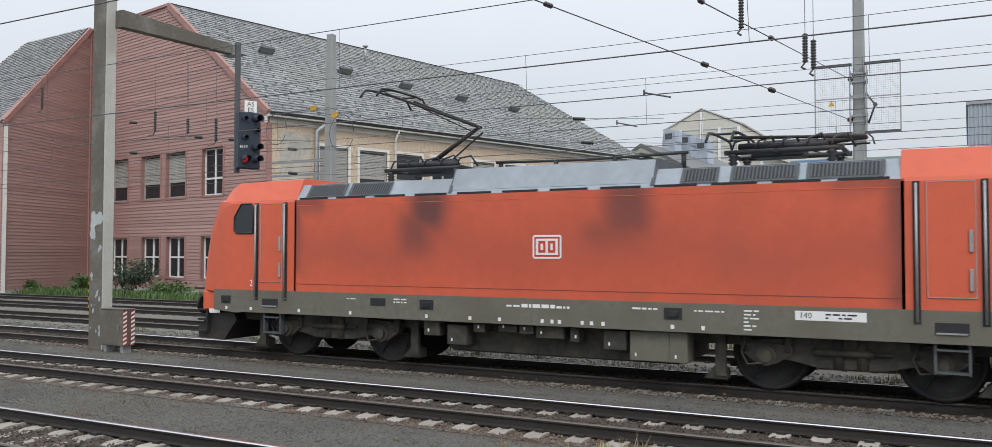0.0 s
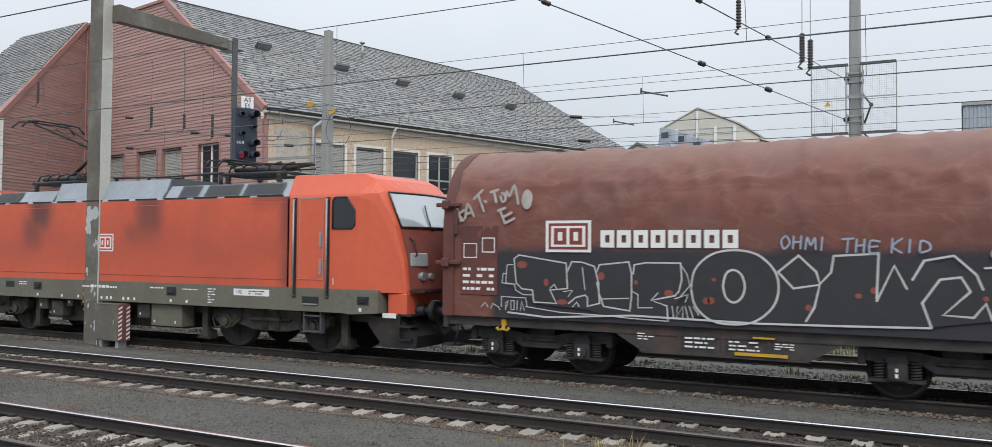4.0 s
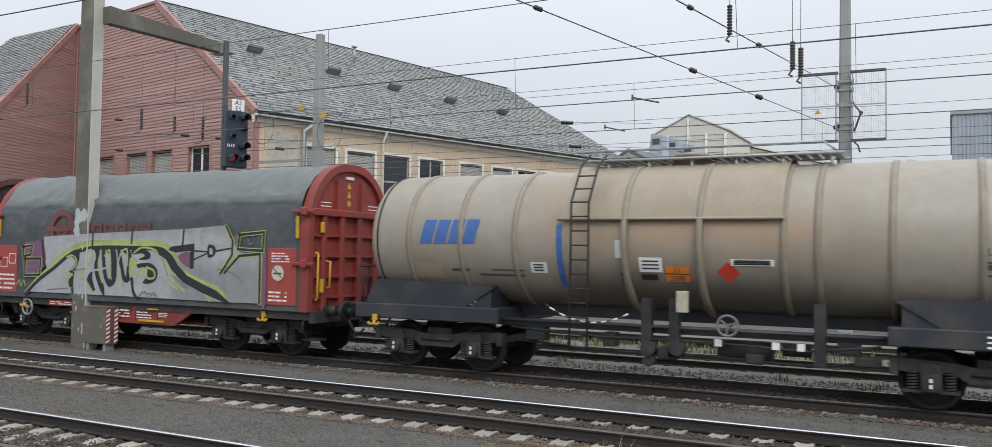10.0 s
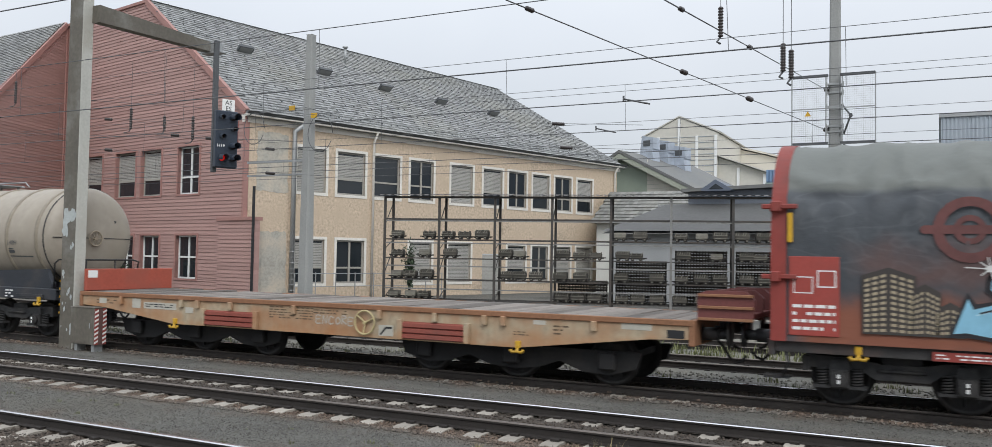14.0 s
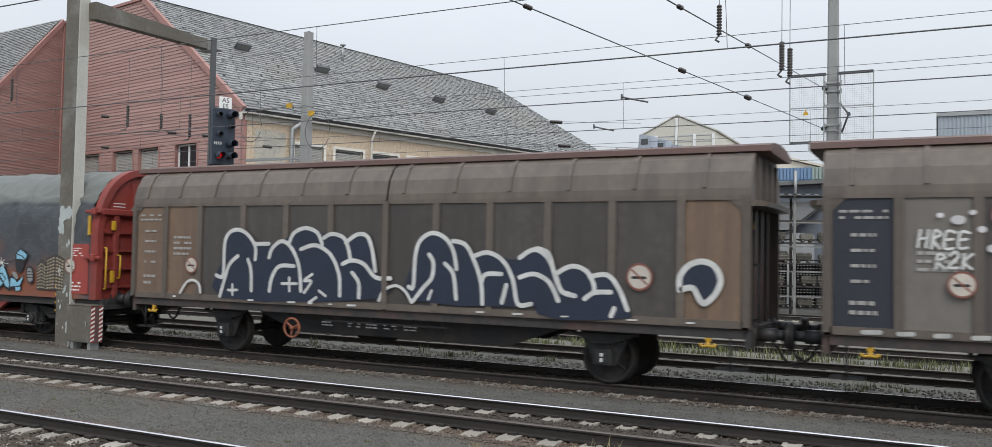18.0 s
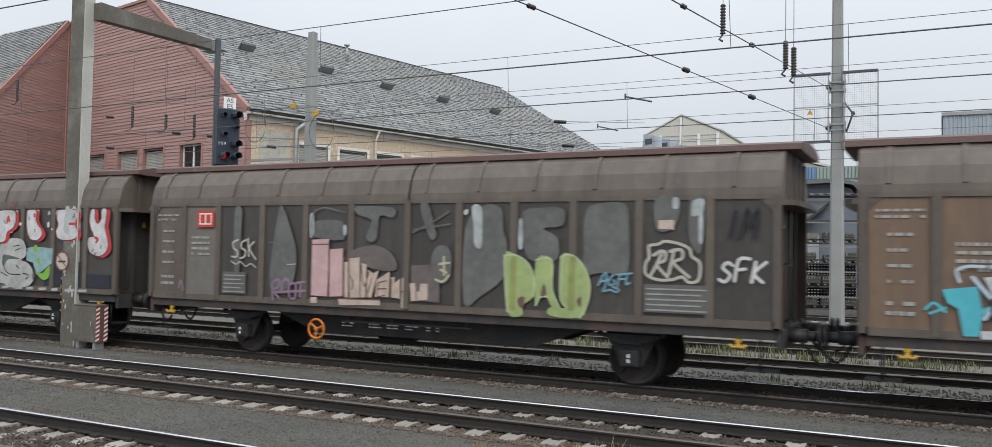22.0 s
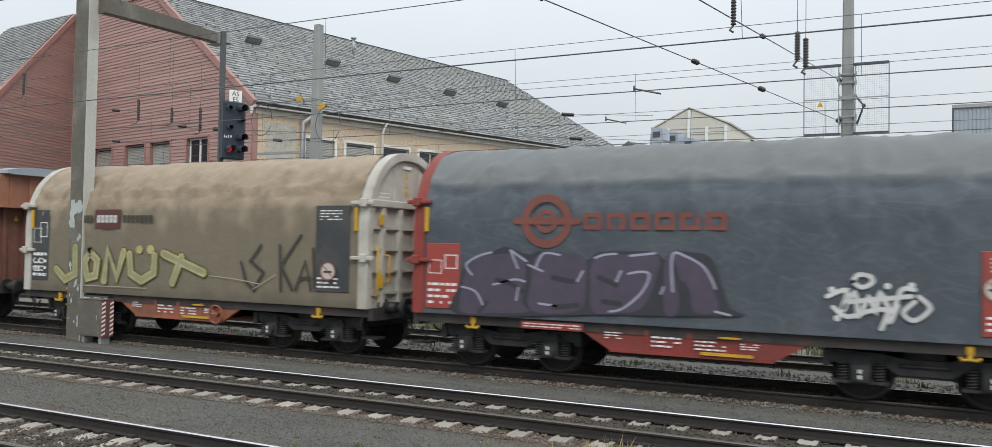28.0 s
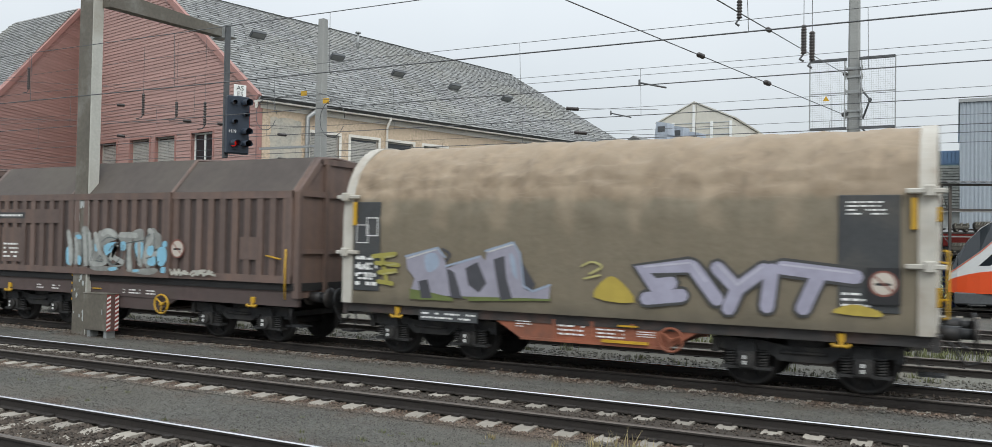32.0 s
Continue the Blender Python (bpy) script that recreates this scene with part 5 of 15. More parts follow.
def ghost_word_2(b, y):
    for p in (((-1.47, 1.37), (-1.5, 2.14), (-1.41, 2.14)), ((-1.34, 1.38), (-1.37, 2.18)), ((-1.32, 1.83), (-1.25, 1.66), (-1.28, 1.55)), ((-1.06, 2.07), (-0.97, 1.62), (-0.85, 1.95)), ((-0.61, 1.71), (-0.43, 1.75)), ((-0.61, 1.58), (-0.43, 1.59)), ((-0.61, 1.71), (-0.64, 1.44), (-0.46, 1.46)), ((-2.33, 2.46), (-1.89, 2.47)), ((-1.89, 2.51), (-1.86, 1.38)), ((-1.52, 2.37), (-1.5, 1.4)), ((-0.31, 1.78), (-0.32, 1.42)), ((-0.06, 1.54), (0.09, 1.56)), ((0.27, 1.56), (0.3, 1.4)), ((-1.63, 1.35), (-0.58, 1.36)), ((-0.79, 1.79), (-0.9, 1.4))):
        ink(b, y, 5, 0.025, *p)
    for p in (((0.9, 2.25), (0.91, 1.9)), ((0.8, 2.11), (1.02, 2.14)), ((0.83, 2), (0.96, 1.95)), ((0.72, 1.81), (0.88, 1.77), (1.02, 1.9))):
        ink(b, y, 6, 0.045, *p)
    for p in (((-4.4, 2.54), (-4.55, 2.48), (-4.52, 2.35), (-4.42, 2.29), (-4.43, 2.17), (-4.58, 2.17)), ((-4.16, 2.54), (-4.29, 2.48), (-4.29, 2.36), (-4.18, 2.3), (-4.21, 2.17), (-4.32, 2.14)), ((-4.11, 2.57), (-4.08, 2.18)), ((-3.94, 2.5), (-4.07, 2.36), (-3.88, 2.12))):
        ink(b, y, 7, 0.04, *p)
    ink(b, y, 7, 0.025, (-4.59, 2.07), (-4.46, 2), (-4.32, 2.06), (-4.17, 1.96), (-4.02, 2.02), (-3.87, 1.94))
    for p in (((-3.36, 1.26), (-3.39, 1.62), (-3.2, 1.69), (-3.23, 1.54), (-3.37, 1.47), (-3.19, 1.3)), ((-3.12, 1.42), (-3.11, 1.66), (-2.96, 1.69), (-2.93, 1.49), (-3.11, 1.42)), ((-3.06, 1.72), (-2.93, 1.69)), ((-2.91, 1.31), (-2.92, 1.58), (-2.75, 1.61), (-2.76, 1.32), (-2.91, 1.31)), ((-2.72, 1.64), (-2.51, 1.67)), ((-2.61, 1.65), (-2.63, 1.35)), ((-3.39, 1.41), (-2.48, 1.48))):
        ink(b, y, 8, 0.05, *p)
    ink(b, y, 6, 0.02, (-3, 2.02), (-2.76, 2.04))
    for p in (((2.4, 2.23), (2.39, 1.33)), ((3.58, 2.25), (3.56, 1.39))):
        ink(b, y, 10, 0.13, *p)
    for p in (((2.21, 2.3), (2.45, 2.31), (2.71, 2.15), (2.83, 1.85), (2.81, 1.55)), ((2.86, 2.23), (3.17, 2.24), (3.19, 1.71), (3.34, 1.38)), ((3.36, 2.3), (3.57, 2.33), (3.8, 2.13), (3.92, 1.79), (3.87, 1.45), (3.74, 1.21)), ((2.86, 1.4), (2.96, 1.55), (3.08, 1.56)), ((2.29, 1.26), (2.23, 1.83), (2.21, 2.3)), ((3.36, 2.3), (3.35, 1.57), (3.48, 1.38))):
        ink(b, y, 11, 0.03, *p)
    for p in (((2.5, 1.51), (2.64, 1.54), (2.61, 1.34), (2.52, 1.38)), ((2.96, 1.58), (3.03, 1.8), (3.08, 1.6)), ((3.67, 1.51), (3.76, 1.59), (3.75, 1.4))):
        spray(b, y, 5, *p)
    for p in (((4.08, 1.8), (4.17, 1.99), (4.23, 2.02), (4.21, 1.8)), ((4.12, 1.87), (4.26, 1.9)), ((4.37, 2), (4.28, 1.9), (4.3, 1.81), (4.39, 1.85), (4.37, 1.9)), ((4.48, 2.01), (4.43, 1.79)), ((4.43, 2), (4.7, 2.03)), ((4.46, 1.92), (4.57, 1.93)), ((4.61, 2.01), (4.59, 1.84), (4.65, 1.86)), ((4.21, 1.78), (4.17, 1.7), (4.3, 1.73), (4.41, 1.69), (4.46, 1.74), (4.35, 1.78))):
        ink(b, y, 12, 0.035, *p)
    ink(b, y, 7, 0.05, (5, 2.39), (5, 2.51), (5.16, 2.54), (5.27, 2.59), (5.5, 2.56), (5.7, 2.47), (5.74, 2.34), (5.88, 2.23), (5.86, 1.95), (5.7, 1.9), (5.58, 1.99), (5.41, 1.94), (5.17, 1.93), (4.95, 2.02), (4.94, 2.2), (5, 2.3), (5, 2.39))
    for p in (((5.04, 2.02), (5.12, 2.16), (5.23, 2.42), (5.08, 2.35)), ((5.19, 2.42), (5.29, 2.4), (5.27, 2.26), (5.14, 2.19), (5.33, 1.98)), ((5.35, 2.03), (5.44, 2.45)), ((5.37, 2.42), (5.56, 2.45), (5.58, 2.31), (5.44, 2.22), (5.7, 1.99))):
        ink(b, y, 7, 0.055, *p)


def chalk_word_0(b, y):
    for p in (((-6.03, 1.91), (-5.57, 1.97), (-5.51, 1.64), (-5.34, 1.73), (-5.51, 1.55), (-5.55, 1.24), (-5.75, 1.23), (-5.82, 1.63), (-5.96, 1.71)), ((-0.68, 1.94), (-0.51, 1.9), (-0.42, 1.95), (-0.27, 1.91), (-0.37, 1.6), (-0.54, 1.4), (-0.68, 1.63)), ((-3.27, 2.17), (-3.17, 2.15), (-3.19, 1.92))):
        slab(b, y, 2, *p)
    for p in (((-6.25, 1.61), (-6.14, 1.71), (-5.99, 1.58)), ((-6.19, 1.55), (-5.99, 1.64))):
        ink(b, y, 2, 0.04, *p)
    for p in (((-5.49, 2.1), (-4.74, 2.19), (-4.75, 1.68), (-5.01, 1.67), (-5.34, 1.6), (-5.32, 1.73), (-5.02, 1.85), (-5.37, 1.82)), ((-5.53, 1.32), (-4.57, 1.35), (-4.46, 1.24), (-5.52, 1.2)), ((-4.2, 1.31), (-3.63, 1.35), (-3.63, 1.24), (-4.19, 1.23)), ((-3.58, 1.34), (-3.18, 1.34), (-3.22, 1.22), (-3.58, 1.27)), ((-3.76, 2.2), (-3.6, 2.2), (-3.54, 1.86), (-3.29, 1.89), (-3.13, 1.79), (-3.07, 2.17), (-2.57, 2.16), (-2.52, 1.36), (-2.93, 1.32), (-3.18, 1.52), (-3.38, 1.36), (-3.56, 1.4), (-3.49, 1.66), (-3.59, 1.69)), ((-2.54, 2.14), (-1.8, 2.22), (-1.8, 1.88), (-2.42, 1.84), (-2.42, 1.38), (-2.52, 1.36))):
        slab(b, y, 0, *p)
    for p in (((-1.76, 2.18), (-0.81, 2.14), (-0.73, 1.23), (-1.6, 1.19), (-1.61, 1.35), (-1.88, 1.44), (-1.89, 1.71), (-1.59, 1.71)), ((-2.4, 1.34), (-1.74, 1.37), (-1.76, 1.27), (-2.4, 1.28))):
        slab(b, y, 0, *p)
    for p in (((-0.27, 1.64), (-0.14, 1.74), (0.25, 1.73), (0.09, 1.39), (0.09, 1.2), (-0.28, 1.18), (-0.31, 1.48)), ((-0.5, 1.46), (-0.29, 1.52), (-0.31, 1.33), (-0.56, 1.36))):
        slab(b, y, 1, *p)
    for p in (((0.24, 1.38), (0.52, 2.15), (0.92, 2.16), (1.3, 1.87), (1.34, 2.13), (1.74, 2.12), (2.03, 1.36)), ((1.92, 1.7), (1.9, 1.85), (1.99, 2.0), (2.28, 2.17), (2.57, 2.14), (2.79, 1.98), (2.93, 1.85), (2.92, 1.35), (2.03, 1.35)), ((2.96, 1.35), (2.98, 2.18), (3.25, 2.19), (3.42, 1.37)), ((3.44, 1.2), (3.71, 2.22), (4.22, 2.23), (4.36, 2.06), (4.3, 1.86), (4.16, 1.7), (4.87, 1.96), (4.86, 1.34), (4.45, 1.28), (4.0, 1.3), (4.0, 1.23)), ((1.76, 1.81), (2.06, 1.82), (2.07, 1.35), (1.84, 1.35))):
        slab(b, y, 3, *p)


def chalk_word_1(b, y):
    for p in (((-5.39, 2.26), (-4.76, 2.25)), ((-3.76, 2.29), (-3.3, 2.3), (-3.24, 1.89), (-3.17, 1.94), (-3.17, 2.25), (-2.44, 2.28), (-1.86, 2.35), (-1.56, 2.36), (-1.42, 2.28), (-0.6, 2.23), (-0.58, 2.14)), ((-5.63, 2.1), (-5.34, 1.73), (-5.48, 1.5))):
        edge(b, y, 1, 0.06, *p)
    for p in (((-3.17, 2.18), (-2.47, 2.21), (-1.81, 2.28), (-1.62, 2.24), (-0.82, 2.15), (-0.73, 2.11), (-0.76, 1.23)), ((-3.58, 2.22), (-3.47, 1.87), (-3.69, 1.69), (-3.58, 1.53), (-3.53, 1.36)), ((-3.75, 2.23), (-3.34, 2.23))):
        edge(b, y, 4, 0.06, *p)
    for p in (((-3.38, 2.42), (-3.23, 2.43), (-3.21, 2.29)), ((-4.39, 2.4), (-4.2, 2.39), (-4.2, 2.32)), ((-1.74, 2.52), (-1.49, 2.53), (-1.49, 2.38)), ((-0.67, 2.35), (-0.45, 2.33), (-0.38, 2.2)), ((-0.64, 2.08), (-0.51, 2.14), (-0.36, 2.08), (-0.36, 1.95), (-0.47, 1.98)), ((-5.8, 2.03), (-5.84, 2.19), (-5.7, 2.26), (-5.47, 2.26))):
        ink(b, y, 1, 0.045, *p)
    for p in (((-5.07, 1.82), (-4.93, 1.85), (-5.01, 1.69), (-5.31, 1.64)), ((-1.47, 1.58), (-1.11, 1.59), (-1.13, 1.43), (-1.45, 1.52)), ((-3.18, 1.52), (-3.06, 1.54), (-2.98, 1.36)), ((-2.54, 2.14), (-2.5, 1.69)), ((-1.78, 2.17), (-1.73, 1.91), (-1.59, 1.71)), ((-3.13, 1.79), (-2.99, 1.63), (-2.88, 1.43)), ((-1.89, 1.7), (-1.6, 1.71)), ((-2.45, 1.36), (-2.41, 1.81))):
        edge(b, y, 4, 0.035, *p)
    for p in (((-3.0, 2.0), (-2.6, 1.99)), ((-2.94, 1.9), (-2.6, 1.93)), ((-2.96, 1.67), (-2.57, 1.66)), ((-2.89, 1.55), (-2.55, 1.55)), ((-2.49, 2.04), (-1.92, 2.08)), ((-2.41, 1.93), (-1.89, 1.97)), ((-1.66, 2.03), (-1.3, 2.01)), ((-1.26, 2.0), (-0.86, 1.98)), ((-1.62, 1.89), (-1.25, 1.89)), ((-1.21, 1.85), (-0.85, 1.83)), ((-1.25, 1.73), (-0.85, 1.72)), ((-1.11, 1.37), (-0.8, 1.36)), ((-1.56, 1.3), (-1.24, 1.29)), ((-5.24, 1.95), (-4.86, 1.99)), ((-3.38, 1.66), (-3.08, 1.58))):
        edge(b, y, 1, 0.012, *p)
    for p in (((0.2, 1.38), (0.43, 2.22), (0.94, 2.21), (1.2, 2.0), (1.26, 2.18), (1.82, 2.19), (1.88, 1.96), (2.13, 2.19), (2.39, 2.25), (2.72, 2.15), (2.9, 1.95), (2.95, 2.23), (3.3, 2.23), (3.45, 1.72), (3.66, 2.29), (4.25, 2.3), (4.45, 2.22), (4.45, 1.93), (4.37, 1.86)), ((4.34, 1.79), (4.87, 2.05))):
        edge(b, y, 5, 0.135, *p)
    for p in (((0.48, 2.14), (0.92, 2.15), (1.3, 1.88), (1.34, 2.13), (1.76, 2.13), (1.9, 1.86), (2.06, 2.07), (2.28, 2.16), (2.54, 2.17), (2.79, 2.03), (2.92, 1.87), (2.98, 2.18), (3.25, 2.18)), ((3.72, 2.23), (4.25, 2.23), (4.37, 2.11), (4.13, 1.66), (4.87, 1.97)), ((1.76, 2.13), (2.05, 1.35)), ((2.93, 1.85), (2.9, 1.35)), ((3.25, 2.18), (3.43, 1.37))):
        edge(b, y, 4, 0.028, *p)
    disc(b, 1.03, 2.44, 0.06, y, 5, 14, 0.07)
    disc(b, 1.73, 2.39, 0.04, y, 5, 14, 0.05)
    disc(b, 2, 2.44, 0.09, y, 5, 14, 0.11)
    disc(b, 2.87, 2.46, 0.12, y, 5, 14, 0.12)
    disc(b, 2.99, 2.63, 0.04, y, 5, 14, 0.04)
    disc(b, 3.3, 2.52, 0.28, y, 5, 14, 0.24)
    disc(b, 3.6, 2.5, 0.04, y, 5, 14, 0.04)
    disc(b, 3.84, 2.56, 0.12, y, 5, 14, 0.12)
    disc(b, 4.02, 2.49, 0.07, y, 5, 14, 0.08)
    disc(b, 4.61, 2.35, 0.04, y, 5, 14, 0.04)
    disc(b, 4.73, 2.28, 0.07, y, 5, 14, 0.08)
    disc(b, 0.08, 1.93, 0.04, y, 5, 14, 0.06)
    disc(b, 0.32, 2.21, 0.04, y, 5, 14, 0.05)


def chalk_word_2(b, y):
    for p in (((0.54, 2.11), (0.92, 2.11), (1.28, 1.84)), ((1.38, 2.08), (1.72, 2.08)), ((1.95, 1.85), (2.21, 2.12)), ((2.36, 2.13), (2.33, 1.36)), ((2.41, 2.14), (2.44, 1.36)), ((2.65, 2.11), (2.86, 1.88), (2.85, 1.38)), ((3.0, 2.14), (3.24, 2.15), (3.39, 1.41)), ((3.74, 2.19), (4.25, 2.2), (4.3, 1.92), (4.13, 1.71)), ((4.13, 1.62), (4.86, 1.92)), ((3.94, 2.14), (3.96, 1.64)), ((0.15, 2.1), (0.33, 2.07)), ((0.13, 1.89), (0.31, 1.97)), ((0.46, 2.0), (0.87, 1.5)), ((0.5, 2.0), (0.84, 1.89)), ((3.15, 1.66), (3.35, 1.77)), ((1.69, 1.92), (1.84, 1.9)), ((4.58, 1.56), (4.83, 1.54))):
        edge(b, y, 6, 0.024, *p)
    for p in (((1.76, 2.07), (2.01, 1.36)), ((0.89, 1.35), (0.97, 1.2), (1.43, 1.2)), ((2.99, 1.27), (3.17, 1.27)), ((1.62, 1.29), (1.75, 1.3))):
        edge(b, y, 6, 0.024, *p)
    for p in (((0.36, 1.57), (0.43, 1.39)), ((0.46, 1.63), (0.48, 1.56)), ((1.4, 2.02), (1.41, 1.93)), ((1.84, 1.56), (1.87, 1.41)), ((2.74, 1.91), (2.76, 1.84)), ((2.79, 1.84), (2.81, 1.7)), ((3.3, 2.58), (3.31, 2.45)), ((3.04, 2.1), (3.05, 2.03)), ((3.74, 2.13), (3.75, 1.94)), ((4.73, 1.74), (4.75, 1.62))):
        edge(b, y, 7, 0.04, *p)
    slab(b, y, 5, (4.01, 1.42), (4.45, 1.22), (4.02, 1.21))
    slab(b, y, 1, (4.67, 1.33), (5.05, 1.35), (5.05, 1.25), (4.7, 1.24))
    disc(b, 2, 2.44, 0.06, y, 6, 14, 0.07)
    disc(b, 2.87, 2.46, 0.08, y, 6, 14, 0.08)
    disc(b, 3.84, 2.56, 0.08, y, 6, 14, 0.09)
    disc(b, 4.73, 2.28, 0.05, y, 6, 14, 0.05)
    disc(b, 3.3, 2.49, 0.15, y, 3, 14, 0.13)


def blue_word_0(b, y):
    for p in (((-2.86, 2.3), (-2.6, 2.45), (-2.26, 2.47), (-1.92, 2.49), (-1.68, 2.42), (-1.67, 2.24), (-2.42, 2.21)), ((-1.31, 2.37), (-1.15, 2.5), (-0.57, 2.42), (-0.42, 2.49), (-0.19, 2.35), (-0.22, 1.46), (-0.41, 1.71), (-1.19, 2.22))):
        spray(b, y, 6, *p)
    for p in (((-1.23, 2.29), (-1.03, 2.33), (-0.76, 2.28), (-1.03, 2.07), (-1.19, 2.14)), ((-0.57, 2.4), (-0.42, 2.44), (-0.19, 2.31), (-0.23, 1.94), (-0.38, 1.9), (-0.42, 2.23)), ((-2.43, 2.33), (-2.0, 2.4), (-1.84, 2.26), (-2.34, 2.23))):
        slab(b, y, 9, *p)
    slab(b, y, 8, (-3.55, 1.43), (-3.29, 1.48), (-3.11, 1.43), (-2.73, 1.39), (-2.73, 1.25), (-3.41, 1.21), (-3.55, 1.31))


def blue_word_1(b, y):
    slab(b, y, 0, (1.32, 2.26), (2.47, 2.16), (4.09, 2.22), (4.09, 1.45), (2.82, 1.39), (2.53, 1.37), (1.32, 1.38))
    slab(b, y, 1, (0.3, 2.43), (1.1, 2.41), (1.28, 2.26), (0.79, 1.39), (0.42, 1.41), (0.56, 1.76), (0.19, 2.05))
    for p in (((-3.3, 2.28), (-3.23, 2.38), (-3.08, 2.36), (-2.86, 2.26), (-2.6, 2.32), (-2.34, 2.21), (-2.24, 2.04), (-2.33, 1.64), (-2.43, 1.44), (-2.75, 1.41), (-3.11, 1.45), (-3.29, 1.57), (-3.37, 1.89)), ((-2.34, 2.19), (-1.92, 2.26), (-1.59, 2.09), (-1.47, 1.86), (-1.52, 1.55), (-1.42, 1.25), (-2.37, 1.21), (-2.45, 1.36), (-2.42, 1.72)), ((-1.33, 2.27), (-1.15, 2.26), (-1.03, 2.07), (-0.61, 2.31), (-0.42, 2.24), (-0.4, 1.97), (-0.6, 1.78), (-0.3, 1.6), (-0.17, 1.42), (-0.2, 1.22), (-1.1, 1.21), (-1.18, 1.42), (-1.32, 1.33))):
        spray(b, y, 1, *p)


def blue_word_2(b, y):
    ink(b, y, 1, 0.16, (1.1, 2.35), (1.9, 2.31), (2.5, 2.27), (3.32, 2.29), (4.09, 2.33))
    edge(b, y, 0, 0.15, (0.85, 2.19), (1.07, 1.78), (0.82, 1.42))
    for p in (((-3.26, 2.01), (-3.16, 2.2), (-3.03, 2.22), (-2.9, 2.14), (-2.89, 1.7), (-3.11, 1.61), (-3.2, 1.69)), ((-2.82, 2.06), (-2.72, 2.23), (-2.51, 2.23), (-2.36, 2.07), (-2.38, 1.68), (-2.54, 1.43), (-2.97, 1.46), (-3.15, 1.55), (-2.84, 1.58), (-2.78, 1.7))):
        spray(b, y, 2, *p)
    spray(b, y, 3, (-2.27, 2.08), (-2.0, 2.13), (-1.67, 2.01), (-1.55, 1.82), (-1.58, 1.57), (-1.91, 1.46), (-2.24, 1.42), (-2.39, 1.39), (-2.33, 1.54), (-1.91, 1.64), (-1.81, 1.74), (-1.99, 1.71), (-2.33, 1.69))
    slab(b, y, 3, (-2.41, 1.33), (-1.52, 1.35), (-1.5, 1.22), (-2.46, 1.2))
    slab(b, y, 2, (-1.32, 2.17), (-1.17, 2.19), (-1.07, 1.89), (-0.76, 2.14), (-0.62, 2.13), (-0.93, 1.71), (-0.85, 1.58), (-1.18, 1.43), (-1.31, 1.49))
    spray(b, y, 3, (-1.01, 1.57), (-0.75, 1.7), (-0.49, 1.61), (-0.3, 1.38), (-0.56, 1.26), (-0.98, 1.39))
    spray(b, y, 6, (-0.63, 2.18), (-0.47, 2.19), (-0.46, 2.01), (-0.6, 1.87))


def blue_word_3(b, y):
    for p in (((0.3, 2.45), (0.78, 2.43), (1.28, 2.48), (1.9, 2.42), (2.47, 2.37), (3.32, 2.36), (4.1, 2.42)), ((1.71, 2.52), (1.9, 2.61), (2.04, 2.51), (2.23, 2.62)), ((2.53, 2.53), (2.69, 2.76), (2.88, 2.71), (2.98, 2.54), (3.23, 2.71))):
        ink(b, y, 0, 0.05, *p)
    slab(b, y, 1, (4.7, 2.33), (4.87, 2.33), (4.78, 1.45), (4.45, 1.38))
    ink(b, y, 0, 0.14, (4.9, 2.1), (5.11, 2.26), (5.44, 2.3), (5.73, 2.25))
    ink(b, y, 1, 0.09, (-2.33, 1.64), (-2.04, 1.62), (-1.85, 1.7), (-1.88, 1.77))
    ink(b, y, 1, 0.07, (-2.24, 1.4), (-1.99, 1.39), (-1.62, 1.4))
    ink(b, y, 1, 0.05, (-2.16, 1.32), (-1.7, 1.34))
    edge(b, y, 0, 0.045, (-3.46, 1.36), (-2.41, 1.38))
    edge(b, y, 0, 0.04, (-1.3, 1.36), (-0.37, 1.35))
    edge(b, y, 0, 0.05, (-3.55, 1.37), (-3.39, 1.74))
    edge(b, y, 6, 0.04, (-3.54, 1.82), (-3.45, 2.09), (-3.38, 1.93))
    for p in (((-2.94, 2.06), (-2.91, 1.86), (-3.07, 1.65)), ((-0.61, 2.08), (-0.68, 1.89), (-0.95, 1.58))):
        ink(b, y, 0, 0.04, *p)
    ink(b, y, 0, 0.03, (-2.98, 1.6), (-2.72, 1.67))
    edge(b, y, 1, 0.05, (-3.59, 1.91), (-3.34, 1.91))
    edge(b, y, 1, 0.03, (-3.72, 1.75), (-3.68, 1.49))
    ink(b, y, 0, 0.03, (-1.19, 2.06), (-1.26, 1.83))
    edge(b, y, 1, 0.05, (-1.1, 1.49), (-1.06, 1.23))
    for p in (((-2.21, 2.0), (-1.83, 1.99)), ((-2.16, 1.88), (-1.71, 1.88)), ((-2.12, 1.79), (-1.63, 1.79)), ((-2.08, 1.53), (-1.7, 1.53))):
        edge(b, y, 7, 0.014, *p)


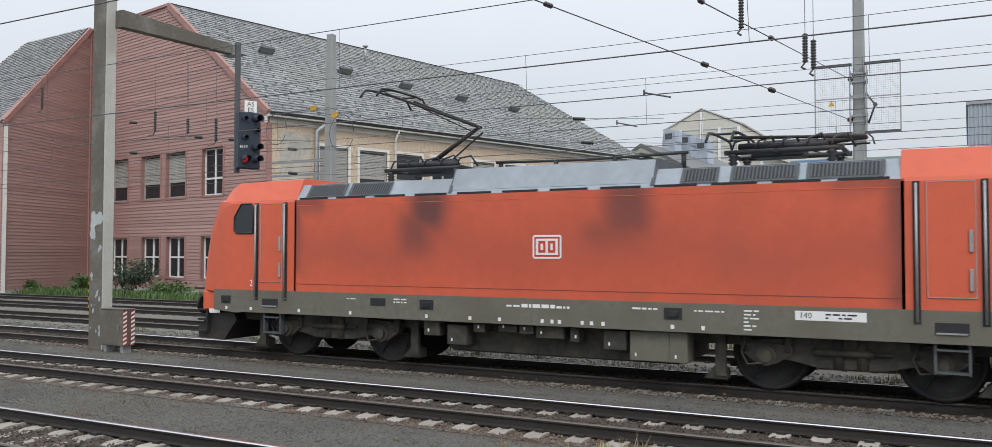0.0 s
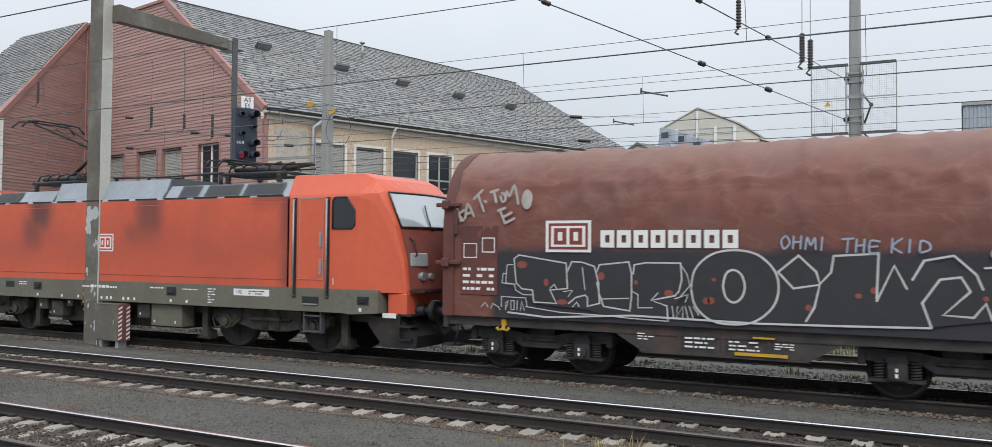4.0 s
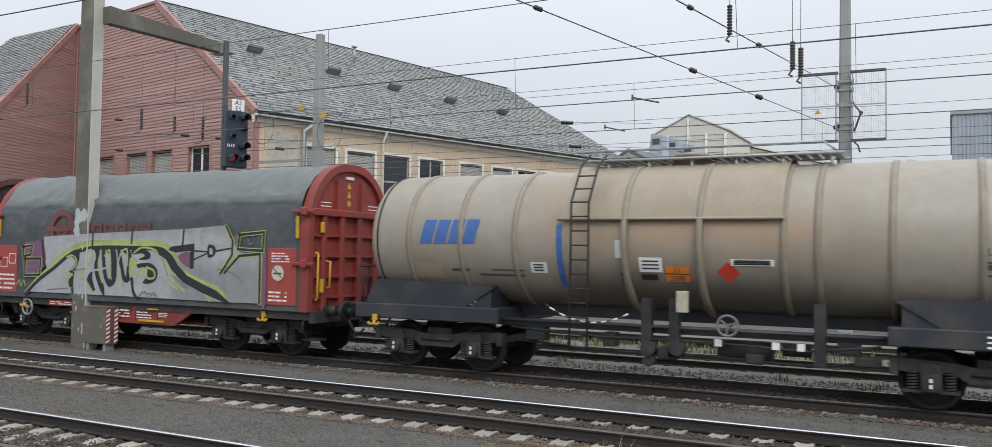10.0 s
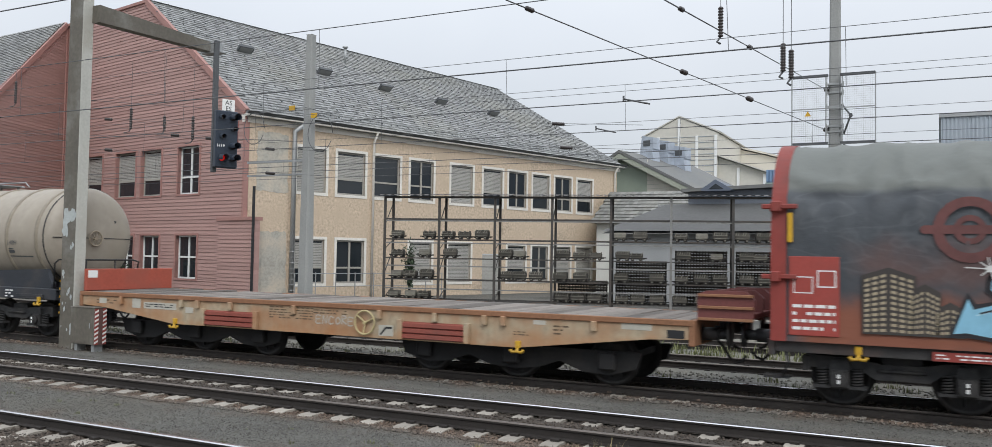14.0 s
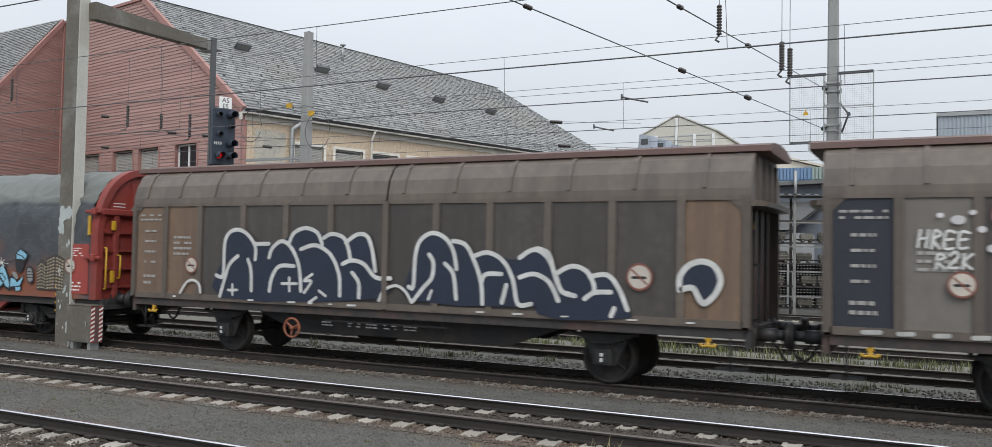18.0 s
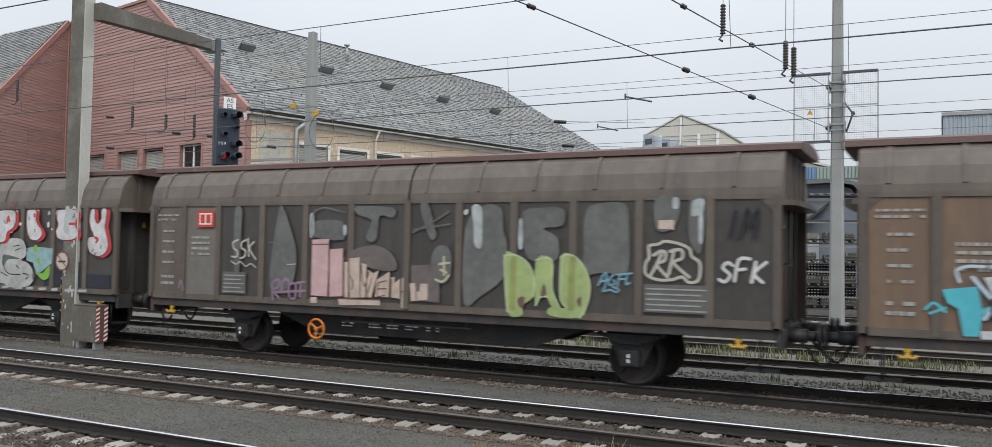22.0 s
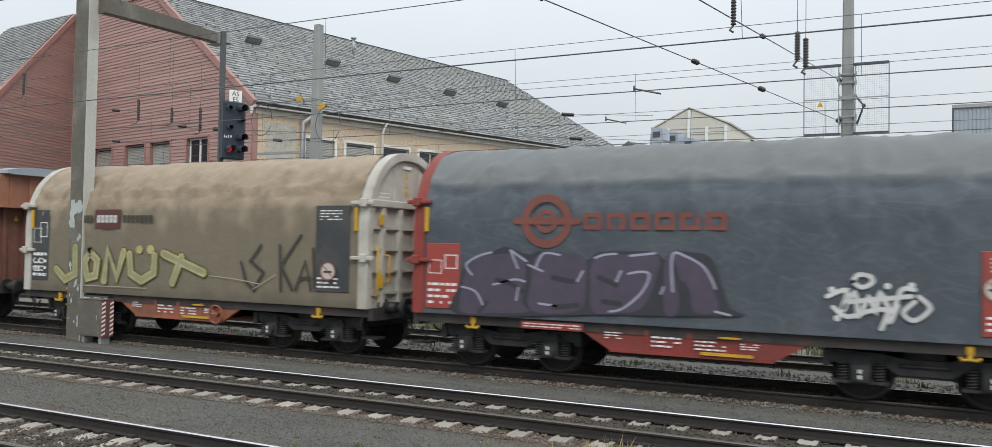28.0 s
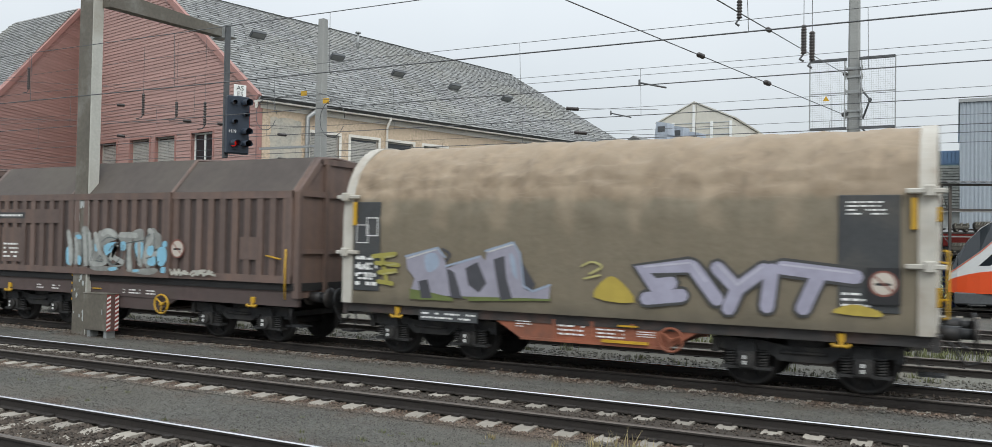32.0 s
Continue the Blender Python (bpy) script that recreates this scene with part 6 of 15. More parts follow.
def outline_word_0(b, y):
    for p in (((-0.55, 1.54), (-0.51, 1.94), (-0.37, 2.17), (0.21, 2.35), (0.87, 2.19), (1.24, 2.27), (2.42, 2.31), (3.05, 2.21), (3.74, 2.04), (4.35, 2.14), (4.36, 1.4), (3.06, 1.2), (0.61, 1.15), (-0.55, 1.23)), ((-3.91, 2.16), (-3.78, 2.23), (-2.82, 2.09), (-2.71, 2.12), (-2.27, 2.04), (-2.17, 2.1), (-1.62, 2.13), (-1.53, 2.09), (-0.69, 2.12), (-0.56, 1.94), (-0.51, 1.69), (-0.7, 1.49), (-0.93, 1.2), (-1.4, 1.15), (-2.09, 1.17), (-2.4, 1.26), (-3.47, 1.33), (-3.69, 1.52), (-3.86, 1.59), (-4.06, 1.7), (-4.12, 1.87), (-4.04, 2.01))):
        slab(b, y, 0, *p)


def outline_word_1(b, y):
    for p in (((0.92, 2), (1.24, 2.27), (1.51, 2.01), (1.56, 1.82), (1.73, 2.01), (1.77, 2.27), (2.42, 2.31), (2.39, 1.62)), ((0.92, 2), (1.16, 1.74), (1.56, 1.81), (1.48, 1.45), (1.35, 1.22)), ((2.39, 1.58), (2.64, 2.13), (2.81, 1.78)), ((2.89, 1.92), (3.05, 2.21), (3.45, 2.29), (3.74, 2.01), (3.82, 1.8)), ((3.14, 1.21), (3.02, 1.57), (3.26, 1.93), (3.54, 1.97), (3.66, 1.76), (3.3, 1.4), (3.7, 1.38), (3.86, 1.59), (3.94, 1.35)), ((3.85, 2.11), (4.32, 2.16), (4.36, 1.47), (4.89, 1.18)), ((-4.01, 1.15), (-3.2, 1.09), (-1.56, 1.19), (0.61, 1.15), (1.88, 1.17), (3.14, 1.2))):
        edge(b, y, 1, 0.034, *p)
    for p in (((-0.51, 1.7), (-0.44, 2.02), (-0.17, 2.27), (0.21, 2.35), (0.59, 2.28), (0.86, 2.03), (0.93, 1.73), (0.84, 1.43), (0.57, 1.19), (0.24, 1.12), (-0.15, 1.16), (-0.43, 1.39), (-0.51, 1.7)), ((0.03, 1.75), (0.08, 1.95), (0.2, 2.02), (0.33, 1.95), (0.39, 1.76), (0.34, 1.57), (0.21, 1.48), (0.08, 1.56), (0.03, 1.75)), ((3.93, 2.32), (4.01, 2.43), (4.12, 2.45), (4.25, 2.4), (4.25, 2.28), (4.16, 2.21), (4.01, 2.22), (3.93, 2.32))):
        ink(b, y, 1, 0.036, *p)
    disc(b, -0.25, 1.49, 0.06, y, 2, 14, 0.06)
    disc(b, -0.12, 1.85, 0.03, y, 2, 14, 0.04)
    disc(b, 2.35, 1.74, 0.05, y, 2, 14, 0.05)
    disc(b, 1.39, 1.44, 0.05, y, 2, 14, 0.05)
    disc(b, 2.13, 1.65, 0.04, y, 2, 14, 0.05)
    disc(b, 3.86, 1.66, 0.04, y, 2, 14, 0.04)
    for p in (((-3.89, 2.16), (-3.78, 2.23), (-3.3, 2.16), (-2.82, 2.09), (-2.79, 1.63), (-3.14, 1.59), (-3.01, 1.35), (-3.47, 1.36), (-3.5, 1.58), (-3.72, 1.6), (-3.84, 1.71), (-3.89, 2.16)), ((-2.79, 1.95), (-2.71, 2.12), (-2.5, 2.11), (-2.27, 2.04), (-2.19, 1.75), (-2.17, 1.38), (-2.4, 1.32), (-2.4, 1.48), (-2.45, 1.52), (-2.63, 1.47), (-2.77, 1.36)), ((-2.24, 1.91), (-2.17, 2.07), (-1.89, 2.1), (-1.62, 2.13), (-1.57, 1.92), (-1.57, 1.51), (-1.6, 1.27), (-2.09, 1.33), (-2.17, 1.54), (-2.22, 1.75))):
        edge(b, y, 1, 0.026, *p)
    edge(b, y, 1, 0.026, (-1.54, 1.92), (-1.52, 2.08), (-1.3, 2.12), (-0.69, 2.12), (-0.67, 1.84), (-0.72, 1.64), (-0.79, 1.56), (-1.07, 1.5), (-1.21, 1.47), (-0.93, 1.38), (-0.91, 1.12))
    for p in (((-4.04, 2.04), (-3.91, 2.05)), ((-4.04, 2.04), (-4.06, 1.7), (-3.86, 1.68)), ((-4.12, 1.88), (-4.05, 1.87)), ((-4.12, 1.88), (-4.14, 1.7), (-3.95, 1.68)), ((-3.88, 1.68), (-3.85, 1.57), (-3.69, 1.49), (-3.47, 1.49)), ((-2.5, 2.02), (-2.45, 1.61)), ((-2.87, 1.57), (-2.69, 1.6), (-2.77, 1.49)), ((-2.14, 1.46), (-1.62, 1.49)), ((-1.55, 1.61), (-1.45, 1.56), (-1.45, 1.33), (-1.19, 1.34)), ((-1.09, 1.6), (-1.21, 1.47)), ((-0.69, 2.09), (-0.58, 1.94), (-0.53, 1.74), (-0.7, 1.54)), ((-0.79, 1.51), (-0.56, 1.59), (-0.61, 1.46)), ((-4.15, 1.25), (-4.15, 1.44), (-3.64, 1.43), (-3.61, 1.27))):
        edge(b, y, 1, 0.018, *p)
    for p in (((-3.64, 1.27), (-2.93, 1.19), (-2.09, 1.17), (-1.6, 1.14), (-0.93, 1.12)), ((-4.06, 1.19), (-4.06, 1.33), (-4.01, 1.36), (-4.04, 1.25)), ((-3.95, 1.2), (-3.95, 1.37), (-3.88, 1.37), (-3.88, 1.2), (-3.95, 1.2)), ((-3.81, 1.37), (-3.82, 1.2)), ((-3.75, 1.19), (-3.72, 1.37), (-3.67, 1.2)), ((-4.59, 1.23), (-4.5, 1.32), (-4.44, 1.23)), ((-4.38, 1.21), (-4.33, 1.3), (-4.21, 1.24), (-4.18, 1.19)), ((-0.84, 1.38), (-0.81, 1.18)), ((-0.74, 1.38), (-0.77, 1.18), (-0.65, 1.39), (-0.65, 1.18)), ((-0.61, 1.39), (-0.56, 1.19)), ((-0.54, 1.39), (-0.47, 1.19)), ((-0.47, 1.39), (-0.38, 1.25))):
        edge(b, y, 1, 0.018, *p)
    for p in (((-3.14, 1.62), (-3.06, 1.7), (-3.01, 1.62)), ((-2.69, 1.3), (-2.61, 1.39), (-2.56, 1.31))):
        edge(b, y, 1, 0.018, *p)
    disc(b, -3.72, 2.05, 0.07, y, 2, 14, 0.11)
    disc(b, -3.22, 1.73, 0.07, y, 2, 14, 0.05)
    disc(b, -2.9, 1.38, 0.05, y, 2, 14, 0.1)
    disc(b, -2.14, 1.87, 0.07, y, 2, 14, 0.07)
    disc(b, -1.49, 1.77, 0.04, y, 2, 14, 0.04)
    disc(b, -0.9, 1.6, 0.06, y, 2, 14, 0.08)
    disc(b, -0.17, 1.5, 0.06, y, 2, 14, 0.06)
    for p in (((-5.14, 3.11), (-5.06, 2.88)), ((-4.99, 3.09), (-5.1, 3.01), (-5, 2.89)), ((-4.96, 2.93), (-4.91, 3.21), (-4.77, 2.97)), ((-4.94, 3.02), (-4.8, 3.05)), ((-4.77, 3.31), (-4.58, 3.47)), ((-4.68, 3.39), (-4.55, 3.07)), ((-4.53, 3.26), (-4.5, 3.24)), ((-4.4, 3.43), (-4.24, 3.47)), ((-4.33, 3.44), (-4.28, 3.24)), ((-4.2, 3.38), (-4.15, 3.24), (-4.08, 3.29), (-4.12, 3.4), (-4.2, 3.38)), ((-4.09, 3.26), (-4.06, 3.43), (-3.99, 3.35), (-3.89, 3.54), (-3.81, 3.2)), ((-4.24, 3.07), (-4.09, 3.12)), ((-4.18, 3.04), (-4.09, 2.83)), ((-4.12, 2.95), (-3.95, 3.03)), ((-4.09, 2.83), (-3.89, 2.92))):
        ink(b, y, 3, 0.05, *p)
    spray(b, y, 3, (-3.7, 3.4), (-3.61, 3.46), (-3.51, 3.36), (-3.55, 3.14), (-3.66, 3.09), (-3.74, 3.23))


def silver_word_0(b, y):
    slab(b, y, 0, (-3.32, 2.63), (-2.11, 2.69), (0.63, 2.79), (1.73, 2.82), (3.08, 2.91), (3.31, 2.51), (3.49, 2.3), (4.18, 2.23), (4.15, 1.18), (3.2, 1.17), (-0.15, 1.19), (-3.89, 1.19), (-3.14, 1.74), (-3.25, 2.04))
    for p in (((-4.2, 2.36), (-3.7, 2.51), (-3.32, 2.47), (-3.25, 1.86), (-4.01, 1.58)), ((1.49, 2.31), (1.86, 2.31), (1.84, 1.97)), ((3.3, 2.58), (3.49, 2.71), (3.46, 2.15)), ((4.14, 2.23), (4.28, 2.27), (4.29, 1.19), (4.15, 1.18))):
        spray(b, y, 3, *p)


def silver_word_1(b, y):
    ink(b, y, 5, 0.09, (-2.86, 2.01), (-2.25, 2.34), (-1.6, 2.49), (-0.98, 2.51), (-0.01, 2.51), (0.86, 2.51), (1.3, 2.39), (1.58, 2.12))
    ink(b, y, 1, 0.085, (-3.99, 1.16), (-3.49, 1.56), (-2.86, 1.92), (-2.25, 2.25), (-1.6, 2.41), (-0.98, 2.45), (-0.01, 2.44), (0.86, 2.43), (1.25, 2.31), (1.56, 1.99), (1.9, 1.76), (2.4, 1.6), (2.84, 1.47), (3.17, 1.22))
    ink(b, y, 1, 0.07, (1.12, 2.12), (1.39, 1.82), (1.95, 1.61), (2.4, 1.39), (2.62, 1.19))
    for p in (((1.23, 1.81), (1.48, 1.57), (1.81, 1.39)), ((1.29, 1.56), (1.58, 1.43))):
        ink(b, y, 1, 0.05, *p)
    spray(b, y, 3, (1.56, 2.17), (1.95, 2.3), (1.96, 1.92))
    for p in (((3.49, 2.69), (4.21, 2.75), (4.18, 2.34), (3.44, 2.37), (3.49, 2.69)), ((3.08, 2.88), (3.29, 2.55), (3.27, 2.22), (2.93, 1.85)), ((4.11, 2.27), (3.49, 2.22), (3.05, 1.82)), ((4.11, 2.27), (4.11, 1.18)), ((-4.14, 2.36), (-3.77, 2.4), (-3.82, 2.16), (-4.14, 2.11), (-4.14, 2.36)), ((-4.05, 2.05), (-3.41, 2.06), (-3.44, 1.64), (-4.04, 1.62), (-4.05, 2.05))):
        edge(b, y, 1, 0.1, *p)


def silver_word_2(b, y):
    ink(b, y, 2, 0.1, (-3.99, 1.12), (-3.49, 1.49), (-2.86, 1.83), (-2.25, 2.18), (-1.6, 2.33), (-0.98, 2.37), (-0.01, 2.37), (0.86, 2.36), (1.12, 2.31))
    slab(b, y, 2, (0.79, 2.43), (1.12, 2.37), (1.39, 2.21), (1.6, 1.97), (1.9, 1.74), (2.4, 1.56), (2.84, 1.41), (3.26, 1.16), (3.09, 1.16), (2.4, 1.35), (1.77, 1.58), (1.39, 1.85), (1.18, 2.11), (0.79, 2.28))
    for p in (((-2.22, 2.25), (-1.94, 2.3), (-1.89, 2.08), (-2.03, 1.78), (-2.1, 1.53), (-2.08, 1.22), (-2.16, 1.22), (-2.29, 1.5), (-2.16, 1.64), (-2.29, 1.71), (-2.22, 1.82), (-2.06, 1.92), (-2.06, 2.05), (-2.22, 2.14)), ((-1.34, 2.33), (-1.13, 2.31), (-1.2, 2.02), (-1.11, 1.7), (-0.95, 1.42), (-0.93, 1.18), (-1.04, 1.26), (-1.24, 1.58), (-1.33, 1.91), (-1.27, 2.13)), ((-1.59, 1.57), (-1.4, 1.8), (-1.38, 1.58), (-1.27, 1.32), (-1.36, 1.29), (-1.49, 1.44))):
        spray(b, y, 2, *p)
    ink(b, y, 2, 0.13, (-1.0, 2.35), (-0.98, 2.03), (-0.91, 1.68), (-0.8, 1.49))
    ink(b, y, 2, 0.2, (-0.82, 2.33), (-0.65, 2.25), (-0.6, 1.92), (-0.62, 1.6), (-0.75, 1.49))
    ink(b, y, 2, 0.13, (-0.45, 2.31), (-0.34, 1.93), (-0.24, 1.64), (-0.13, 1.58))
    ink(b, y, 2, 0.16, (-0.26, 2.34), (-0.09, 2.23), (-0.07, 1.88), (-0.09, 1.62))
    for p in (((0.02, 2.32), (0.51, 2.32), (0.67, 2.2), (0.59, 2.1), (0.26, 2.09), (0.47, 2.18), (0.35, 2.24), (0.06, 2.21)), ((0.22, 1.98), (0.67, 2.01), (0.91, 1.84), (0.87, 1.61), (0.65, 1.52), (0.41, 1.53), (0.51, 1.64), (0.57, 1.85), (0.41, 1.91), (0.26, 1.88))):
        spray(b, y, 2, *p)
    ink(b, y, 2, 0.09, (0.04, 1.62), (0.1, 1.31), (0.24, 1.15))
    slab(b, y, 2, (1.25, 2.33), (1.34, 2.41), (2.1, 2.49), (2.1, 1.91), (1.97, 1.9), (1.97, 2.32), (1.51, 2.27))
    spray(b, y, 2, (2.53, 2.45), (2.7, 2.45), (2.79, 2.33), (2.7, 2.19), (2.53, 2.19))
    for p in (((2.1, 2.12), (2.53, 2.27)), ((2.1, 2.32), (2.53, 2.3))):
        edge(b, y, 2, 0.035, *p)
    edge(b, y, 2, 0.04, (2.78, 2.32), (3.27, 2.39))
    for p in (((3.49, 2.69), (4.21, 2.75), (4.18, 2.34), (3.44, 2.37), (3.49, 2.69)), ((3.08, 2.89), (3.29, 2.55), (3.27, 2.22), (2.93, 1.81)), ((4.11, 2.27), (3.49, 2.22), (3.05, 1.82)), ((4.11, 2.27), (4.11, 1.18)), ((-4.14, 2.36), (-3.77, 2.4), (-3.82, 2.16), (-4.14, 2.11), (-4.14, 2.36)), ((-4.05, 2.05), (-3.41, 2.06), (-3.44, 1.64), (-4.04, 1.62), (-4.05, 2.05)), ((-3.37, 2.52), (-3.25, 1.86)), ((-1.41, 2.73), (-1.42, 2.42)), ((0.02, 2.81), (-0.01, 2.48)), ((1.75, 2.79), (1.72, 2.46))):
        edge(b, y, 2, 0.06, *p)
    for p in (((3.75, 2.59), (3.78, 2.48), (3.89, 2.52)), ((-3.91, 1.87), (-3.68, 1.84), (-3.52, 1.93)), ((2.85, 1.92), (3.31, 1.82), (3.61, 1.65)), ((2.93, 1.81), (3.16, 2)), ((1.07, 2.11), (1.25, 1.73)), ((0.39, 1.31), (0.91, 1.25)), ((-3.13, 1.26), (-2.08, 1.34)), ((1.41, 1.73), (1.91, 1.45))):
        ink(b, y, 4, 0.03, *p)


def silver_word_3(b, y):
    for p in (((-2.37, 2.11), (-2.18, 2.16), (-2.01, 2.07), (-2.03, 1.89), (-2.25, 1.78)), ((-2.39, 1.72), (-2.13, 1.67), (-2.37, 1.55), (-2.17, 1.24))):
        ink(b, y, 1, 0.045, *p)
    ink(b, y, 1, 0.05, (-1.66, 2.26), (-1.43, 2.3), (-1.43, 2.07), (-1.8, 1.65), (-1.65, 1.53), (-1.38, 1.29))
    ink(b, y, 1, 0.04, (-1.11, 2.24), (-1.18, 1.91), (-1.02, 1.5))
    for p in (((-0.95, 2.16), (-0.78, 2.31), (-0.75, 1.92), (-0.69, 1.6)), ((-0.45, 2.03), (-0.34, 2.27), (-0.15, 2.32), (-0.13, 1.94))):
        ink(b, y, 1, 0.045, *p)
    ink(b, y, 1, 0.04, (-0.41, 1.93), (-0.3, 1.55), (-0.24, 1.38))
    spray(b, y, 5, (-0.05, 2.11), (0.22, 2.07), (0.12, 1.86), (-0.03, 1.62))
    for p in (((0.1, 2.25), (0.37, 2.38), (0.77, 2.34), (0.91, 2.24)), ((0.16, 1.63), (0.37, 1.88), (0.43, 1.72))):
        ink(b, y, 1, 0.045, *p)
    ink(b, y, 1, 0.05, (0.55, 1.91), (0.79, 1.83), (0.81, 1.67), (0.57, 1.66), (0.55, 1.91))
    spray(b, y, 0, (2.59, 2.38), (2.67, 2.37), (2.69, 2.26), (2.59, 2.25))
    ink(b, y, 1, 0.03, (-4.35, 1.36), (-4.24, 1.49), (-4.19, 1.32), (-4.07, 1.49), (-4.0, 1.33))
    ink(b, y, 4, 0.03, (-2.13, 1.76), (-1.66, 1.84))
    ink(b, y, 0, 0.05, (-1.43, 1.78), (-0.75, 1.88))
    ink(b, y, 4, 0.03, (0.3, 1.2), (0.51, 1.33), (0.63, 1.17), (0.81, 1.32), (0.91, 1.2))


def spiky_word_0(b, y):
    for p in (((-2.35, 2.12), (-2.14, 1.99), (-1.85, 2.13), (-1.55, 2.25), (-1.61, 2.04), (-1.95, 1.9), (-1.49, 1.81), (-1.28, 1.6), (-1.52, 1.5), (-1.93, 1.47), (-1.73, 1.26), (-1.87, 1.2), (-2.11, 1.45), (-2.25, 1.52), (-2.17, 1.21), (-2.67, 1.29), (-2.86, 1.27), (-2.65, 1.83), (-2.57, 1.67), (-2.17, 1.78), (-2.37, 1.94), (-2.35, 2.12)), ((-1.38, 2.27), (-1.09, 2.01), (-1.15, 1.8), (-0.74, 2.04), (-0.35, 2.07), (-0.69, 1.81), (-0.86, 1.69), (-0.46, 1.5), (-0.32, 1.28), (-0.71, 1.2), (-0.93, 1.34), (-1.03, 1.51), (-1.11, 1.35), (-1.59, 1.19), (-1.29, 1.46), (-1.39, 1.6), (-1.17, 1.74), (-1.38, 2.27))):
        edge(b, y, 1, 0.105, *p)
    for p in (((-0.28, 2.3), (-0.11, 2.02), (0.0, 1.72), (0.13, 2.32), (0.22, 2.12), (0.41, 2.03), (0.19, 1.58), (0.26, 1.37), (0.02, 1.19), (-0.13, 1.16), (-0.32, 1.33), (-0.28, 1.63), (-0.52, 2.0), (-0.32, 2.07), (-0.28, 2.3)), ((0.4, 2.06), (0.73, 2.21), (0.85, 2.16), (0.67, 1.92), (0.51, 1.83), (0.63, 1.66), (0.82, 1.57), (0.69, 1.41), (0.8, 1.22), (0.62, 1.17), (0.5, 1.39), (0.36, 1.51), (0.43, 1.29), (0.23, 1.24), (0.24, 1.65), (0.4, 2.06))):
        edge(b, y, 1, 0.105, *p)
    for p in (((0.8, 2.03), (1.21, 2.14), (1.33, 2.33), (1.39, 2.17), (1.23, 1.99), (1.58, 2.02), (1.54, 1.87), (1.08, 1.82), (1.24, 1.76), (1.12, 1.67), (1.62, 1.69), (1.87, 1.83), (2.03, 1.61), (2.14, 1.4), (2.34, 1.29), (2.14, 1.21), (2.01, 1.25), (1.7, 1.59), (1.17, 1.48), (1.24, 1.34), (1.49, 1.32), (1.33, 1.2), (1.16, 1.24), (0.91, 1.53), (0.84, 1.79), (0.8, 2.03)), ((1.55, 1.53), (1.84, 1.6), (1.99, 1.46), (1.87, 1.3), (1.61, 1.17), (1.48, 1.24), (1.65, 1.38), (1.55, 1.53))):
        edge(b, y, 1, 0.105, *p)


def spiky_word_1(b, y):
    for p in (((-2.35, 2.12), (-2.14, 1.99), (-1.85, 2.13), (-1.55, 2.25), (-1.61, 2.04), (-1.95, 1.9), (-1.49, 1.81), (-1.28, 1.6), (-1.52, 1.5), (-1.93, 1.47), (-1.73, 1.26), (-1.87, 1.2), (-2.11, 1.45), (-2.25, 1.52), (-2.17, 1.21), (-2.67, 1.29), (-2.86, 1.27), (-2.65, 1.83), (-2.57, 1.67), (-2.17, 1.78), (-2.37, 1.94)), ((-1.38, 2.27), (-1.09, 2.01), (-1.15, 1.8), (-0.74, 2.04), (-0.35, 2.07), (-0.69, 1.81), (-0.86, 1.69), (-0.46, 1.5), (-0.32, 1.28), (-0.71, 1.2), (-0.93, 1.34), (-1.03, 1.51), (-1.11, 1.35), (-1.59, 1.19), (-1.29, 1.46), (-1.39, 1.6), (-1.17, 1.74))):
        slab(b, y, 0, *p)
    for p in (((-0.28, 2.3), (-0.11, 2.02), (0.0, 1.72), (0.13, 2.32), (0.22, 2.12), (0.41, 2.03), (0.19, 1.58), (0.26, 1.37), (0.02, 1.19), (-0.13, 1.16), (-0.32, 1.33), (-0.28, 1.63), (-0.52, 2.0), (-0.32, 2.07)), ((0.4, 2.06), (0.73, 2.21), (0.85, 2.16), (0.67, 1.92), (0.51, 1.83), (0.63, 1.66), (0.82, 1.57), (0.69, 1.41), (0.8, 1.22), (0.62, 1.17), (0.5, 1.39), (0.36, 1.51), (0.43, 1.29), (0.23, 1.24), (0.24, 1.65))):
        slab(b, y, 0, *p)
    for p in (((0.8, 2.03), (1.21, 2.14), (1.33, 2.33), (1.39, 2.17), (1.23, 1.99), (1.58, 2.02), (1.54, 1.87), (1.08, 1.82), (1.24, 1.76), (1.12, 1.67), (1.62, 1.69), (1.87, 1.83), (2.03, 1.61), (2.14, 1.4), (2.34, 1.29), (2.14, 1.21), (2.01, 1.25), (1.7, 1.59), (1.17, 1.48), (1.24, 1.34), (1.49, 1.32), (1.33, 1.2), (1.16, 1.24), (0.91, 1.53), (0.84, 1.79)), ((1.55, 1.53), (1.84, 1.6), (1.99, 1.46), (1.87, 1.3), (1.61, 1.17), (1.48, 1.24), (1.65, 1.38))):
        slab(b, y, 0, *p)


